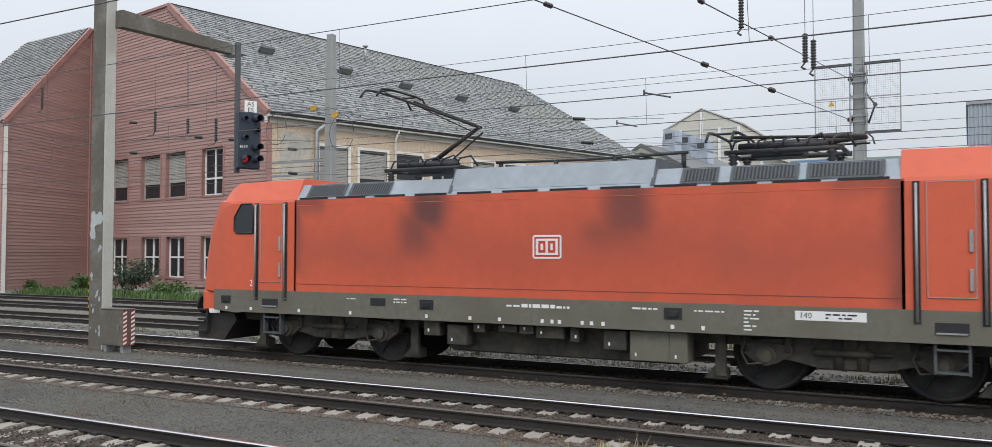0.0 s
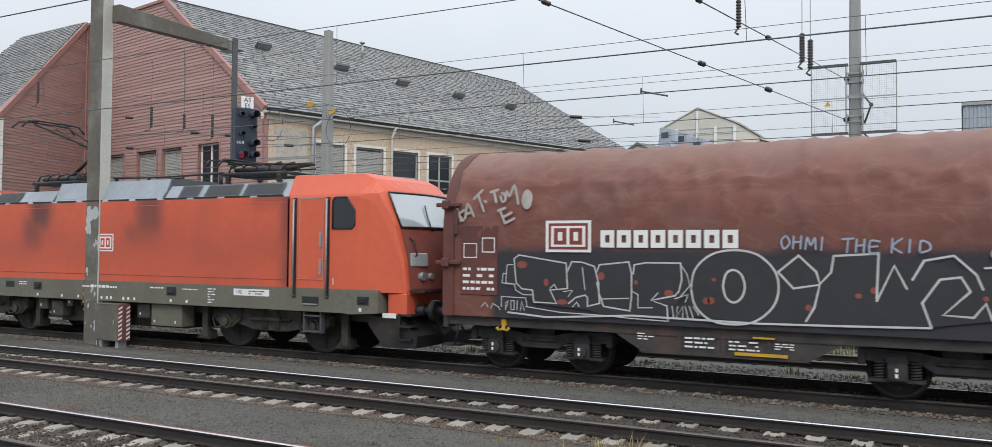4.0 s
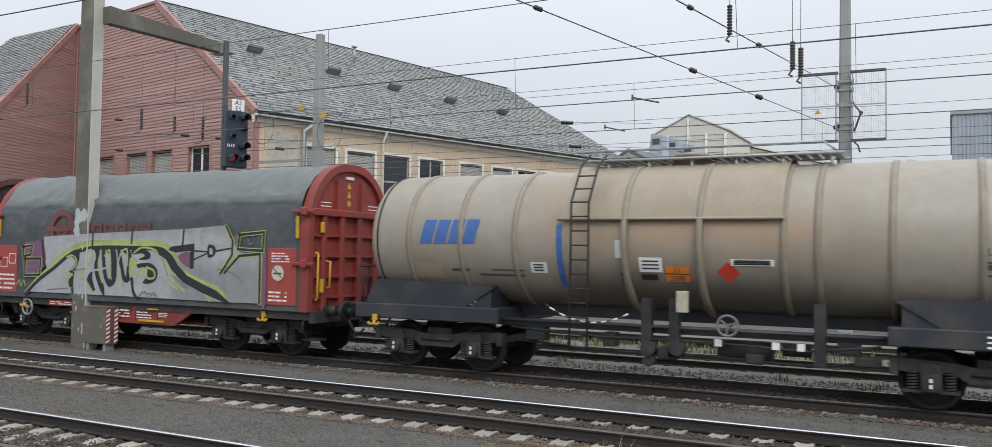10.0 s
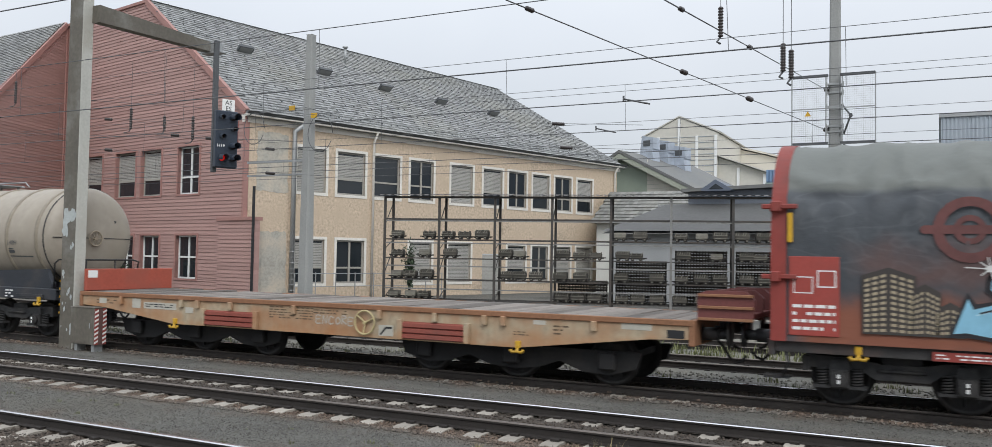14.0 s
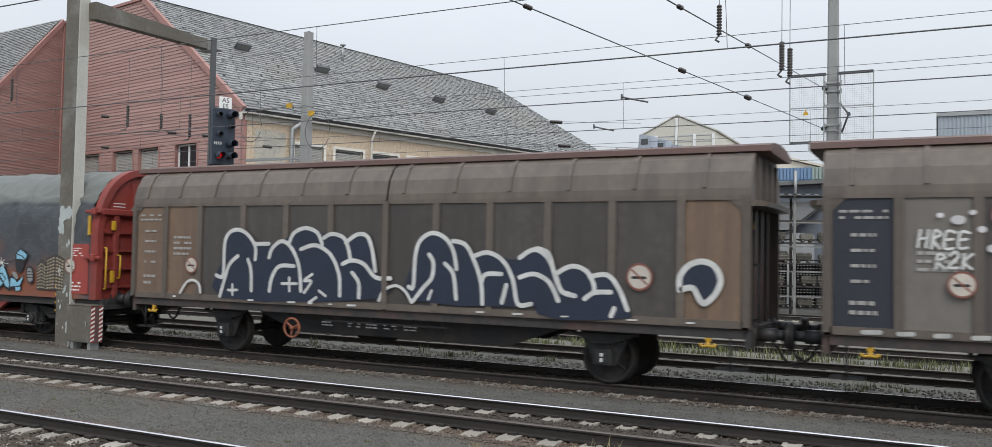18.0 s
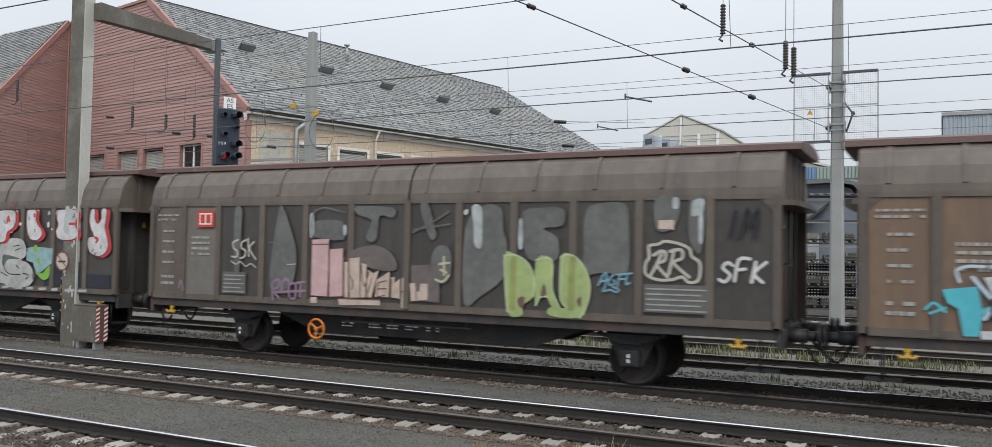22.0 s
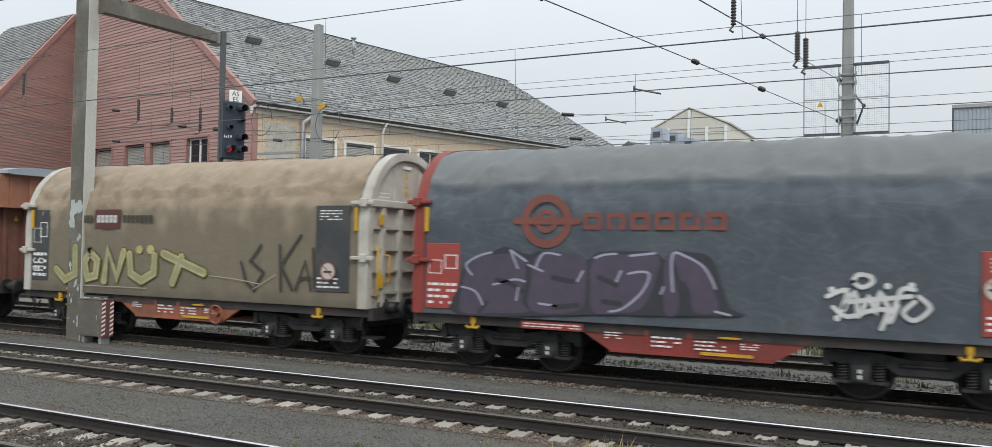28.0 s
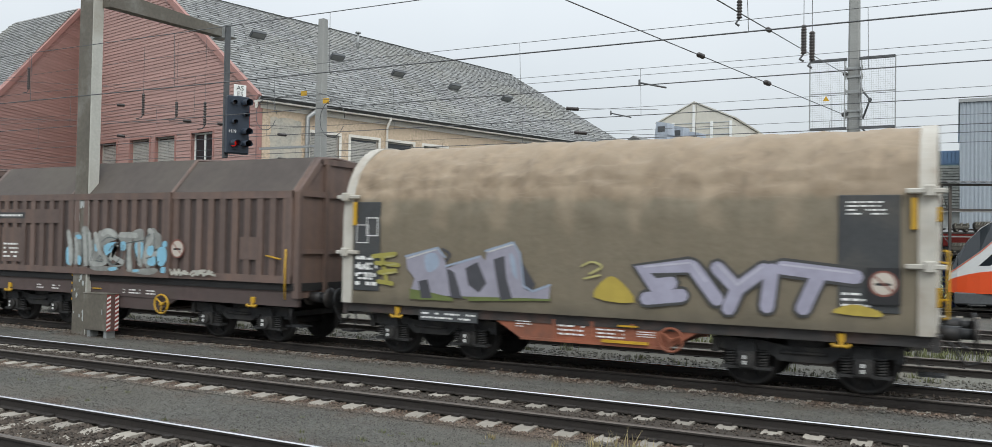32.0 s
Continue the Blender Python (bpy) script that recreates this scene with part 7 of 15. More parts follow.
def spiky_word_2(b, y):
    for p in (((-2.35, 2.12), (-2.14, 1.99), (-1.85, 2.13), (-1.55, 2.25), (-1.61, 2.04), (-1.95, 1.9), (-1.49, 1.81), (-1.28, 1.6), (-1.52, 1.5), (-1.93, 1.47), (-1.73, 1.26), (-1.87, 1.2), (-2.11, 1.45), (-2.25, 1.52), (-2.17, 1.21), (-2.67, 1.29), (-2.86, 1.27), (-2.65, 1.83), (-2.57, 1.67), (-2.17, 1.78), (-2.37, 1.94), (-2.35, 2.12)), ((-1.38, 2.27), (-1.09, 2.01), (-1.15, 1.8), (-0.74, 2.04), (-0.35, 2.07), (-0.69, 1.81), (-0.86, 1.69), (-0.46, 1.5), (-0.32, 1.28), (-0.71, 1.2), (-0.93, 1.34), (-1.03, 1.51), (-1.11, 1.35), (-1.59, 1.19), (-1.29, 1.46), (-1.39, 1.6), (-1.17, 1.74), (-1.38, 2.27))):
        edge(b, y, 1, 0.03, *p)
    for p in (((-0.28, 2.3), (-0.11, 2.02), (0.0, 1.72), (0.13, 2.32), (0.22, 2.12), (0.41, 2.03), (0.19, 1.58), (0.26, 1.37), (0.02, 1.19), (-0.13, 1.16), (-0.32, 1.33), (-0.28, 1.63), (-0.52, 2.0), (-0.32, 2.07), (-0.28, 2.3)), ((0.4, 2.06), (0.73, 2.21), (0.85, 2.16), (0.67, 1.92), (0.51, 1.83), (0.63, 1.66), (0.82, 1.57), (0.69, 1.41), (0.8, 1.22), (0.62, 1.17), (0.5, 1.39), (0.36, 1.51), (0.43, 1.29), (0.23, 1.24), (0.24, 1.65), (0.4, 2.06))):
        edge(b, y, 1, 0.03, *p)
    for p in (((0.8, 2.03), (1.21, 2.14), (1.33, 2.33), (1.39, 2.17), (1.23, 1.99), (1.58, 2.02), (1.54, 1.87), (1.08, 1.82), (1.24, 1.76), (1.12, 1.67), (1.62, 1.69), (1.87, 1.83), (2.03, 1.61), (2.14, 1.4), (2.34, 1.29), (2.14, 1.21), (2.01, 1.25), (1.7, 1.59), (1.17, 1.48), (1.24, 1.34), (1.49, 1.32), (1.33, 1.2), (1.16, 1.24), (0.91, 1.53), (0.84, 1.79), (0.8, 2.03)), ((1.55, 1.53), (1.84, 1.6), (1.99, 1.46), (1.87, 1.3), (1.61, 1.17), (1.48, 1.24), (1.65, 1.38), (1.55, 1.53))):
        edge(b, y, 1, 0.03, *p)
    for p in (((-2.28, 2.03), (-1.95, 2.04), (-1.64, 2.19)), ((-2.49, 1.6), (-2.17, 1.7)), ((-2.13, 1.78), (-1.75, 1.71), (-1.48, 1.62)), ((-1.9, 1.88), (-2.13, 1.78)), ((-1.12, 1.93), (-1.03, 1.61), (-1.2, 1.46)), ((-0.95, 1.69), (-0.68, 1.48), (-0.41, 1.3)), ((-1.14, 1.75), (-0.82, 1.93)), ((-0.09, 1.96), (0.01, 1.51), (-0.09, 1.32)), ((0.11, 2.15), (0.09, 1.58)), ((-0.35, 1.95), (-0.12, 1.64), (-0.16, 1.38)), ((0.49, 1.97), (0.65, 2.09), (0.77, 2.16)), ((0.27, 1.59), (0.5, 1.59), (0.71, 1.54)), ((0.41, 1.78), (0.61, 1.4)), ((0.92, 1.92), (1.29, 2.06)), ((0.99, 1.73), (1.54, 1.76)), ((1.07, 1.58), (1.62, 1.63))):
        edge(b, y, 1, 0.026, *p)
    for p in (((1.32, 1.4), (1.71, 1.52), (1.94, 1.32)), ((0.86, 1.95), (0.99, 1.67), (1.16, 1.37)), ((1.65, 1.43), (1.85, 1.46)), ((-0.82, 1.81), (-0.57, 1.98))):
        edge(b, y, 1, 0.026, *p)
    for p in (((-2.27, 1.96), (-2.0, 1.98)), ((-2.54, 1.57), (-2.26, 1.66)), ((-1.32, 2.19), (-1.12, 1.99)), ((-0.7, 2.0), (-0.44, 2.04)), ((-0.26, 2.22), (-0.11, 1.97)), ((0.17, 2.22), (0.19, 2.08)), ((1.29, 2.23), (1.21, 2.1)), ((1.11, 1.78), (1.24, 1.79)), ((1.87, 1.76), (2.0, 1.59)), ((0.42, 2.03), (0.7, 2.16)), ((-0.67, 1.43), (-0.41, 1.31)), ((0.01, 1.39), (0.14, 1.33))):
        edge(b, y, 2, 0.02, *p)
    for p in (((-2.68, 2.27), (-2.04, 2.24)), ((-2.39, 2.42), (-2.32, 2.1)), ((-2.49, 2.35), (-2.22, 2.17)), ((-2.48, 2.16), (-2.23, 2.35))):
        edge(b, y, 5, 0.018, *p)
    spray(b, y, 5, (-2.43, 2.26), (-2.36, 2.31), (-2.28, 2.26), (-2.35, 2.2))
    for p in (((1.55, 1.89), (2.07, 1.86)), ((1.78, 2.02), (1.84, 1.73)), ((1.7, 1.96), (1.92, 1.79)), ((1.7, 1.79), (1.91, 1.96))):
        edge(b, y, 5, 0.018, *p)
    spray(b, y, 5, (1.75, 1.87), (1.81, 1.92), (1.87, 1.88), (1.81, 1.83))


def spiky_figure(b, y):
    slab(b, y, 1, (2.36, 2.12), (2.56, 2.28), (2.86, 2.13), (2.81, 1.92), (2.36, 1.95))
    slab(b, y, 0, (2.41, 2.12), (2.57, 2.23), (2.82, 2.1), (2.78, 1.97), (2.42, 1.99))
    edge(b, y, 1, 0.03, (2.41, 2.12), (2.64, 2.06), (2.79, 1.96))
    spray(b, y, 1, (2.39, 1.96), (2.71, 1.96), (2.71, 1.75), (2.58, 1.63), (2.42, 1.68))
    spray(b, y, 6, (2.44, 1.94), (2.68, 1.93), (2.67, 1.77), (2.56, 1.67), (2.46, 1.71))
    for p in (((2.47, 1.87), (2.65, 1.85)), ((2.5, 1.76), (2.62, 1.76))):
        edge(b, y, 1, 0.025, *p)
    slab(b, y, 1, (2.15, 1.51), (2.37, 1.65), (2.47, 1.41), (2.76, 1.59), (2.62, 1.29), (2.66, 1.18), (2.14, 1.21))
    slab(b, y, 0, (2.21, 1.49), (2.36, 1.46), (2.47, 1.38), (2.72, 1.54), (2.58, 1.3), (2.19, 1.26))
    spray(b, y, 6, (2.25, 1.65), (2.43, 1.62), (2.51, 1.48), (2.36, 1.49))
    spray(b, y, 1, (2.82, 1.75), (3.01, 1.8), (3.13, 1.61), (3.1, 1.39), (2.88, 1.41))
    spray(b, y, 6, (2.86, 1.72), (2.99, 1.76), (3.08, 1.61), (3.06, 1.44), (2.9, 1.44))
    for p in (((2.88, 1.67), (3.08, 1.66)), ((2.88, 1.59), (3.08, 1.59)), ((2.88, 1.52), (3.09, 1.52)), ((1.96, 1.88), (2.42, 1.95))):
        edge(b, y, 1, 0.02, *p)
    slab(b, y, 0, (2.4, 1.26), (2.61, 1.27), (2.6, 1.18), (2.43, 1.16))


def hazy_word_0(b, y):
    for p in (((-1.88, 2.41), (-1.74, 2.43), (-1.6, 2.01), (-1.61, 1.59), (-1.84, 1.61), (-1.8, 2.01)), ((-1.58, 2.35), (-1.38, 2.39), (-1.3, 2.14), (-1.31, 1.65), (-1.44, 1.62), (-1.42, 2.02)), ((-1.31, 2.48), (-1.16, 2.56), (-1.01, 2.44), (-0.93, 2.19), (-0.65, 2.44), (-0.58, 2.32), (-0.56, 1.63), (-1.07, 1.57), (-1.21, 1.57), (-1.25, 2.02)), ((-0.65, 2.36), (-0.37, 2.51), (-0.04, 2.43), (0.01, 2.25), (-0.31, 2.12), (-0.28, 1.68), (0.21, 1.64), (0.31, 1.94), (0.25, 1.62), (-0.21, 1.58), (-0.45, 1.88)), ((0.01, 2.33), (0.42, 2.43), (0.55, 2.34), (0.51, 1.98), (0.57, 1.55), (0.37, 1.5), (0.36, 1.98))):
        spray(b, y, 1, *p)
    for p in (((0.55, 2.42), (0.88, 2.5), (0.95, 2.23), (0.92, 1.64), (0.79, 1.64), (0.78, 2.11), (0.6, 2.18)), ((1.0, 2.07), (1.03, 2.34), (1.2, 2.52), (1.38, 2.45), (1.47, 2.08), (1.21, 2.0), (1.18, 1.61), (1.0, 1.64)), ((1.29, 2.42), (1.53, 2.35), (1.51, 2.08), (1.34, 2.04)), ((0.37, 1.5), (0.57, 1.45), (1.05, 1.41), (1.35, 1.46), (1.35, 1.58)), ((-0.92, 1.56), (-0.02, 1.57), (0.0, 1.49), (-0.77, 1.46))):
        spray(b, y, 1, *p)


def hazy_word_1(b, y):
    for p in (((-1.87, 1.96), (-1.75, 2.01), (-1.66, 1.63), (-1.84, 1.61)), ((-1.53, 2.31), (-1.38, 2.34), (-1.29, 2.25), (-1.45, 2.22)), ((-0.79, 2.11), (-0.69, 2.16), (-0.71, 1.95), (-0.78, 1.95)), ((-0.45, 2.08), (-0.03, 2.17), (-0.02, 1.97), (-0.21, 1.92), (-0.38, 1.84)), ((0.15, 2.17), (0.31, 2.17), (0.29, 1.98), (0.16, 1.97)), ((0.64, 2.14), (0.91, 2.17), (0.89, 1.8), (0.72, 1.83)), ((1.09, 2.07), (1.28, 2.1), (1.24, 1.88), (1.07, 1.9)), ((1.1, 1.78), (1.34, 1.85), (1.33, 1.65), (1.11, 1.65)), ((1.43, 2.04), (1.68, 2.07), (1.72, 1.78), (1.56, 1.62), (1.41, 1.73))):
        spray(b, y, 0, *p)
    for p in (((1.59, 2.2), (1.7, 2.22), (1.72, 2.09), (1.57, 2.1)), ((1.54, 1.59), (1.69, 1.61), (1.67, 1.48), (1.54, 1.48)), ((-1.42, 1.81), (-1.29, 1.77), (-1.31, 1.6), (-1.4, 1.6)), ((-0.28, 1.54), (0.0, 1.57), (-0.01, 1.49), (-0.25, 1.47)), ((0.59, 1.52), (0.79, 1.53), (0.77, 1.48), (0.61, 1.47))):
        spray(b, y, 0, *p)
    for p in (((-1.79, 2.37), (-1.72, 2.01), (-1.69, 1.65)), ((-1.53, 2.22), (-1.47, 1.93), (-1.51, 1.64)), ((-1.21, 2.48), (-1.15, 2.06), (-1.12, 1.61)), ((-1.01, 2.36), (-0.97, 2.03), (-0.92, 1.66)), ((-0.79, 2.36), (-0.62, 1.95), (-0.4, 1.68), (-0.82, 1.62)), ((-0.51, 2.36), (-0.32, 2.43), (-0.08, 2.35)), ((-0.21, 1.76), (0.01, 2.13), (-0.12, 1.84), (0.2, 1.7)), ((0.14, 2.35), (0.42, 2.35), (0.68, 2.34)), ((0.47, 2.14), (0.43, 1.82), (0.48, 1.55)), ((0.78, 2.18), (0.81, 1.68)), ((1.12, 2.46), (1.25, 2.35), (1.04, 2.07), (1.0, 1.72)), ((1.07, 1.84), (1.39, 1.93))):
        ink(b, y, 2, 0.13, *p)


def hazy_word_2(b, y):
    for p in (((-1.61, 2.39), (-1.55, 2.01), (-1.56, 1.6)), ((-1.26, 2.39), (-1.27, 2.02), (-1.19, 1.59)), ((-1.08, 2.35), (-1.05, 2.02), (-0.99, 1.59)), ((-0.84, 2.28), (-0.86, 1.95), (-0.92, 1.7)), ((-0.55, 2.16), (-0.32, 2.28), (0.01, 2.25)), ((-0.68, 1.75), (-0.57, 1.83), (-0.49, 1.69), (-0.73, 1.7)), ((-0.26, 1.96), (-0.13, 2.09), (0.06, 2.17)), ((-0.31, 1.8), (-0.12, 1.62), (0.16, 1.81), (0.24, 2.09)), ((0.33, 2.14), (0.55, 2.18), (0.95, 2.23)), ((0.38, 2.1), (0.36, 1.58)), ((0.6, 2.06), (0.7, 1.79), (0.79, 1.68)), ((0.95, 1.99), (0.99, 2.27), (1.16, 2.38)), ((1.05, 1.8), (1.22, 1.84))):
        ink(b, y, 3, 0.03, *p)
    for p in (((1.29, 2.39), (1.32, 2.0), (1.43, 2.04)), ((1.47, 1.74), (1.31, 1.62))):
        ink(b, y, 3, 0.03, *p)
    for p in (((1.85, 1.56), (1.92, 1.45), (2.0, 1.56), (2.06, 1.44), (2.14, 1.57), (2.2, 1.44), (2.3, 1.54), (2.42, 1.49)), ((1.88, 1.47), (2.14, 1.5), (2.42, 1.47)), ((2.5, 1.47), (2.62, 1.55), (2.74, 1.46), (2.85, 1.57), (2.93, 1.45), (3.09, 1.57), (3.14, 1.5), (3.28, 1.47)), ((2.56, 1.44), (2.78, 1.52), (3.01, 1.49), (3.2, 1.54)), ((2.66, 1.54), (2.97, 1.57))):
        ink(b, y, 4, 0.05, *p)


def pale_strokes_0(b, y):
    spray(b, y, 2, (-4.42, 1.04), (-4.44, 1.55), (-4.27, 2.0), (-3.7, 2.26), (-3.41, 2.35), (-2.97, 2.21), (-2.76, 2.28), (-2.14, 2.25), (-1.8, 2.14), (-1.6, 2.28), (-0.95, 2.31), (-0.58, 2.3), (-0.39, 2.17), (-0.27, 2.33), (0.03, 2.31), (0.39, 2.22), (0.57, 1.73), (0.69, 1.4), (0.84, 1.28), (-1.58, 1.18))
    for p in (((-4.36, 1.1), (-4.35, 1.55), (-4.21, 2.04), (-3.7, 2.2), (-3.11, 2.19), (-3.02, 1.84), (-3.09, 1.35), (-2.95, 1.16), (-3.67, 1.11)), ((-2.89, 1.19), (-2.9, 1.73), (-2.8, 2.19), (-2.27, 2.25), (-1.86, 2.19), (-1.83, 1.76), (-1.95, 1.24)), ((-1.71, 1.25), (-1.75, 1.76), (-1.65, 2.19), (-0.95, 2.25), (-0.51, 2.23), (-0.57, 1.8), (-0.81, 1.33), (-1.32, 1.22)), ((-0.4, 1.29), (-0.38, 2.24), (-0.09, 2.27), (0.28, 2.09), (0.42, 1.72), (0.5, 1.35), (0.11, 1.31), (0.02, 1.71), (-0.14, 1.81), (-0.17, 1.3))):
        spray(b, y, 0, *p)


def pale_strokes_1(b, y):
    for p in (((-4.14, 1.81), (-4.27, 2.0), (-4.0, 2.17), (-3.73, 2.24)), ((-3.33, 2.29), (-3.0, 2.09)), ((-3.33, 2.29), (-3.18, 1.96)), ((-4.36, 1.58), (-4.06, 1.5), (-3.9, 1.26)), ((-3.68, 1.64), (-3.25, 1.75), (-3.03, 1.72)), ((-3.2, 1.37), (-3.16, 1.6)), ((-2.82, 1.97), (-2.66, 2.24), (-2.34, 2.22)), ((-2.97, 2.03), (-2.68, 1.92)), ((-1.99, 1.76), (-1.89, 1.94)), ((-2.74, 1.33), (-2.39, 1.3)), ((-1.66, 2.18), (-1.49, 2.24), (-1.27, 2.26)), ((-1.26, 1.78), (-1.18, 1.96)), ((-1.02, 2.23), (-0.58, 2.28)), ((-1.04, 1.92), (-0.82, 1.96), (-0.67, 1.91), (-0.79, 1.62), (-1.13, 1.32), (-1.38, 1.25))):
        ink(b, y, 1, 0.04, *p)
    for p in (((-0.26, 1.64), (-0.27, 2.26), (-0.02, 2.23), (0.28, 2.05), (0.46, 1.72)), ((-0.46, 1.6), (-0.42, 1.71)), ((0.46, 1.34), (0.7, 1.29))):
        ink(b, y, 1, 0.04, *p)
    for p in (((-3.61, 1.73), (-3.36, 1.69), (-3.1, 1.54)), ((-2.47, 1.81), (-2.24, 1.77), (-2.06, 1.75)), ((-1.59, 1.84), (-1.39, 1.77), (-1.26, 1.71)), ((-0.27, 2.15), (-0.17, 1.81), (-0.07, 1.48)), ((-3.82, 1.3), (-3.97, 1.12)), ((-2.46, 1.28), (-1.98, 1.33)), ((-1.5, 1.42), (-1.19, 1.39))):
        ink(b, y, 2, 0.09, *p)


def yellow_word_0(b, y):
    for p in (((-3.5, 2.16), (-3.47, 1.51), (-3.85, 1.35), (-4.2, 1.6)), ((-2.4, 1.36), (-2.29, 2.11), (-1.95, 1.45), (-1.73, 2.08)), ((-1.52, 2.02), (-1.47, 1.57), (-1.1, 1.41), (-0.69, 1.6), (-0.67, 2)), ((-0.38, 2.06), (0.92, 1.65)), ((0.21, 1.99), (-0.07, 1.39)), ((-2.95, 2.06), (-3.13, 1.79), (-3, 1.42), (-2.72, 1.48), (-2.66, 1.85), (-2.95, 2.06))):
        edge(b, y, 1, 0.25, *p)


def yellow_word_1(b, y):
    for p in (((-3.5, 2.16), (-3.47, 1.51), (-3.85, 1.35), (-4.2, 1.6)), ((-2.4, 1.36), (-2.29, 2.11), (-1.95, 1.45), (-1.73, 2.08)), ((-1.52, 2.02), (-1.47, 1.57), (-1.1, 1.41), (-0.69, 1.6), (-0.67, 2)), ((-0.38, 2.06), (0.92, 1.65)), ((0.21, 1.99), (-0.07, 1.39)), ((-2.95, 2.06), (-3.13, 1.79), (-3, 1.42), (-2.72, 1.48), (-2.66, 1.85), (-2.95, 2.06))):
        edge(b, y, 0, 0.2, *p)
    disc(b, -1.19, 2.14, 0.1, y, 0, 14, 0.12)
    disc(b, -0.81, 2.15, 0.11, y, 0, 14, 0.12)


def yellow_word_2(b, y):
    for p in (((-3.5, 2.16), (-3.47, 1.51), (-3.85, 1.35), (-4.2, 1.6)), ((-2.4, 1.36), (-2.29, 2.11), (-1.95, 1.45), (-1.73, 2.08)), ((-1.52, 2.02), (-1.47, 1.57), (-1.1, 1.41), (-0.69, 1.6), (-0.67, 2)), ((-0.38, 2.06), (0.92, 1.65)), ((0.21, 1.99), (-0.07, 1.39)), ((-2.95, 2.06), (-3.13, 1.79), (-3, 1.42), (-2.72, 1.48), (-2.66, 1.85), (-2.95, 2.06))):
        edge(b, y, 2, 0.09, *p)
    for p in (((1.1, 1.59), (1.85, 1.54), (2.63, 1.45)), ((2.41, 1.33), (3.05, 1.67)), ((-3.43, 1.22), (-2.14, 1.23), (-0.93, 1.23))):
        ink(b, y, 3, 0.02, *p)


def black_scrawl_0(b, y):
    for p in (((2.61, 2.29), (2.31, 1.95), (2.69, 1.71), (2.44, 1.33)), ((2.04, 1.92), (2.19, 1.5), (2.44, 1.3)), ((3.14, 2.3), (3.19, 1.33)), ((3.72, 2.52), (3.18, 1.86), (3.5, 1.36)), ((3.6, 1.37), (3.85, 1.99), (4.01, 1.38)), ((3.68, 1.6), (3.98, 1.63)), ((4.05, 2.24), (4.11, 1.44))):
        edge(b, y, 0, 0.075, *p)


def lilac_word_0(b, y):
    slab(b, y, 0, (-3.9, 2.02), (-3.17, 2.2), (-3.0, 1.95), (-2.94, 1.81), (-2.22, 2.08), (-2.11, 1.97), (-2.08, 2.18), (-1.53, 2.34), (-1.42, 2.13), (-1.34, 1.57), (-1.21, 1.44), (-0.77, 1.57), (-0.79, 1.32), (-3.8, 1.26), (-3.69, 1.59), (-3.87, 1.78))
    for p in (((-3.8, 1.38), (-3.44, 1.35), (-3.18, 1.31), (-2.81, 1.25), (-2.81, 1.18), (-3.79, 1.18)), ((-2.48, 1.36), (-1.67, 1.35), (-1.2, 1.46), (-0.79, 1.46), (-0.76, 1.28), (-2.47, 1.2))):
        slab(b, y, 3, *p)
    ink(b, y, 3, 0.06, (-2.76, 1.47), (-2.54, 1.26))


def lilac_word_1(b, y):
    for p in (((-3.6, 1.54), (-3.39, 1.58), (-3.28, 1.22), (-3.53, 1.21)), ((-2.96, 1.81), (-2.79, 1.74), (-2.6, 1.24), (-2.85, 1.25)), ((-2.54, 1.82), (-2.28, 1.95), (-2.08, 1.55), (-2.24, 1.37), (-2.47, 1.51)), ((-1.94, 2.0), (-1.71, 2.08), (-1.66, 1.66), (-1.53, 1.29), (-1.78, 1.25), (-1.87, 1.65)), ((-1.34, 1.97), (-1.07, 1.58), (-1.12, 1.42), (-1.29, 1.48))):
        slab(b, y, 4, *p)
    ink(b, y, 4, 0.05, (-3.06, 2.18), (-2.89, 2.08), (-2.97, 1.95))
    for p in (((-3.46, 2.04), (-3.2, 2.09), (-3.14, 1.85), (-3.39, 1.72)), ((-1.6, 2.13), (-1.49, 2.01), (-1.44, 1.66), (-1.54, 1.78))):
        spray(b, y, 1, *p)


def lilac_word_2(b, y):
    for p in (((-3.9, 2.02), (-3.17, 2.2), (-3.0, 2.02)), ((-2.97, 1.85), (-2.24, 2.05)), ((-2.11, 2.16), (-1.53, 2.33), (-1.39, 2.13), (-1.3, 1.53), (-1.12, 1.44), (-0.77, 1.57))):
        edge(b, y, 1, 0.04, *p)
    for p in (((-3.86, 1.98), (-3.2, 2.17)), ((-2.06, 2.14), (-1.55, 2.29))):
        edge(b, y, 2, 0.025, *p)
    for p in (((-4.7, 2.0), (-4.16, 2.06)), ((-4.62, 1.87), (-4.08, 1.84)), ((-4.54, 1.68), (-4.15, 1.73)), ((-4.56, 1.5), (-4.22, 1.47)), ((-4.48, 2.02), (-4.35, 1.49))):
        ink(b, y, 5, 0.09, *p)


def lilac_block_0(b, y):
    for p in (((1.78, 1.99), (0.96, 1.9), (1.17, 1.64), (1.47, 1.69)), ((1.03, 1.41), (1.65, 1.49)), ((1.84, 1.97), (2.24, 1.45)), ((2.24, 1.97), (2.57, 1.64), (2.99, 1.96)), ((2.57, 1.64), (2.43, 1.31)), ((3.11, 1.96), (3.04, 1.37)), ((3.27, 2), (4.36, 1.89)), ((3.82, 1.9), (3.59, 1.37))):
        edge(b, y, 1, 0.32, *p)
    for p in (((0.07, 1.39), (0.32, 1.75), (0.57, 1.69), (0.82, 1.33)), ((4.03, 1.33), (4.32, 1.47), (4.69, 1.38), (4.68, 1.29))):
        spray(b, y, 3, *p)


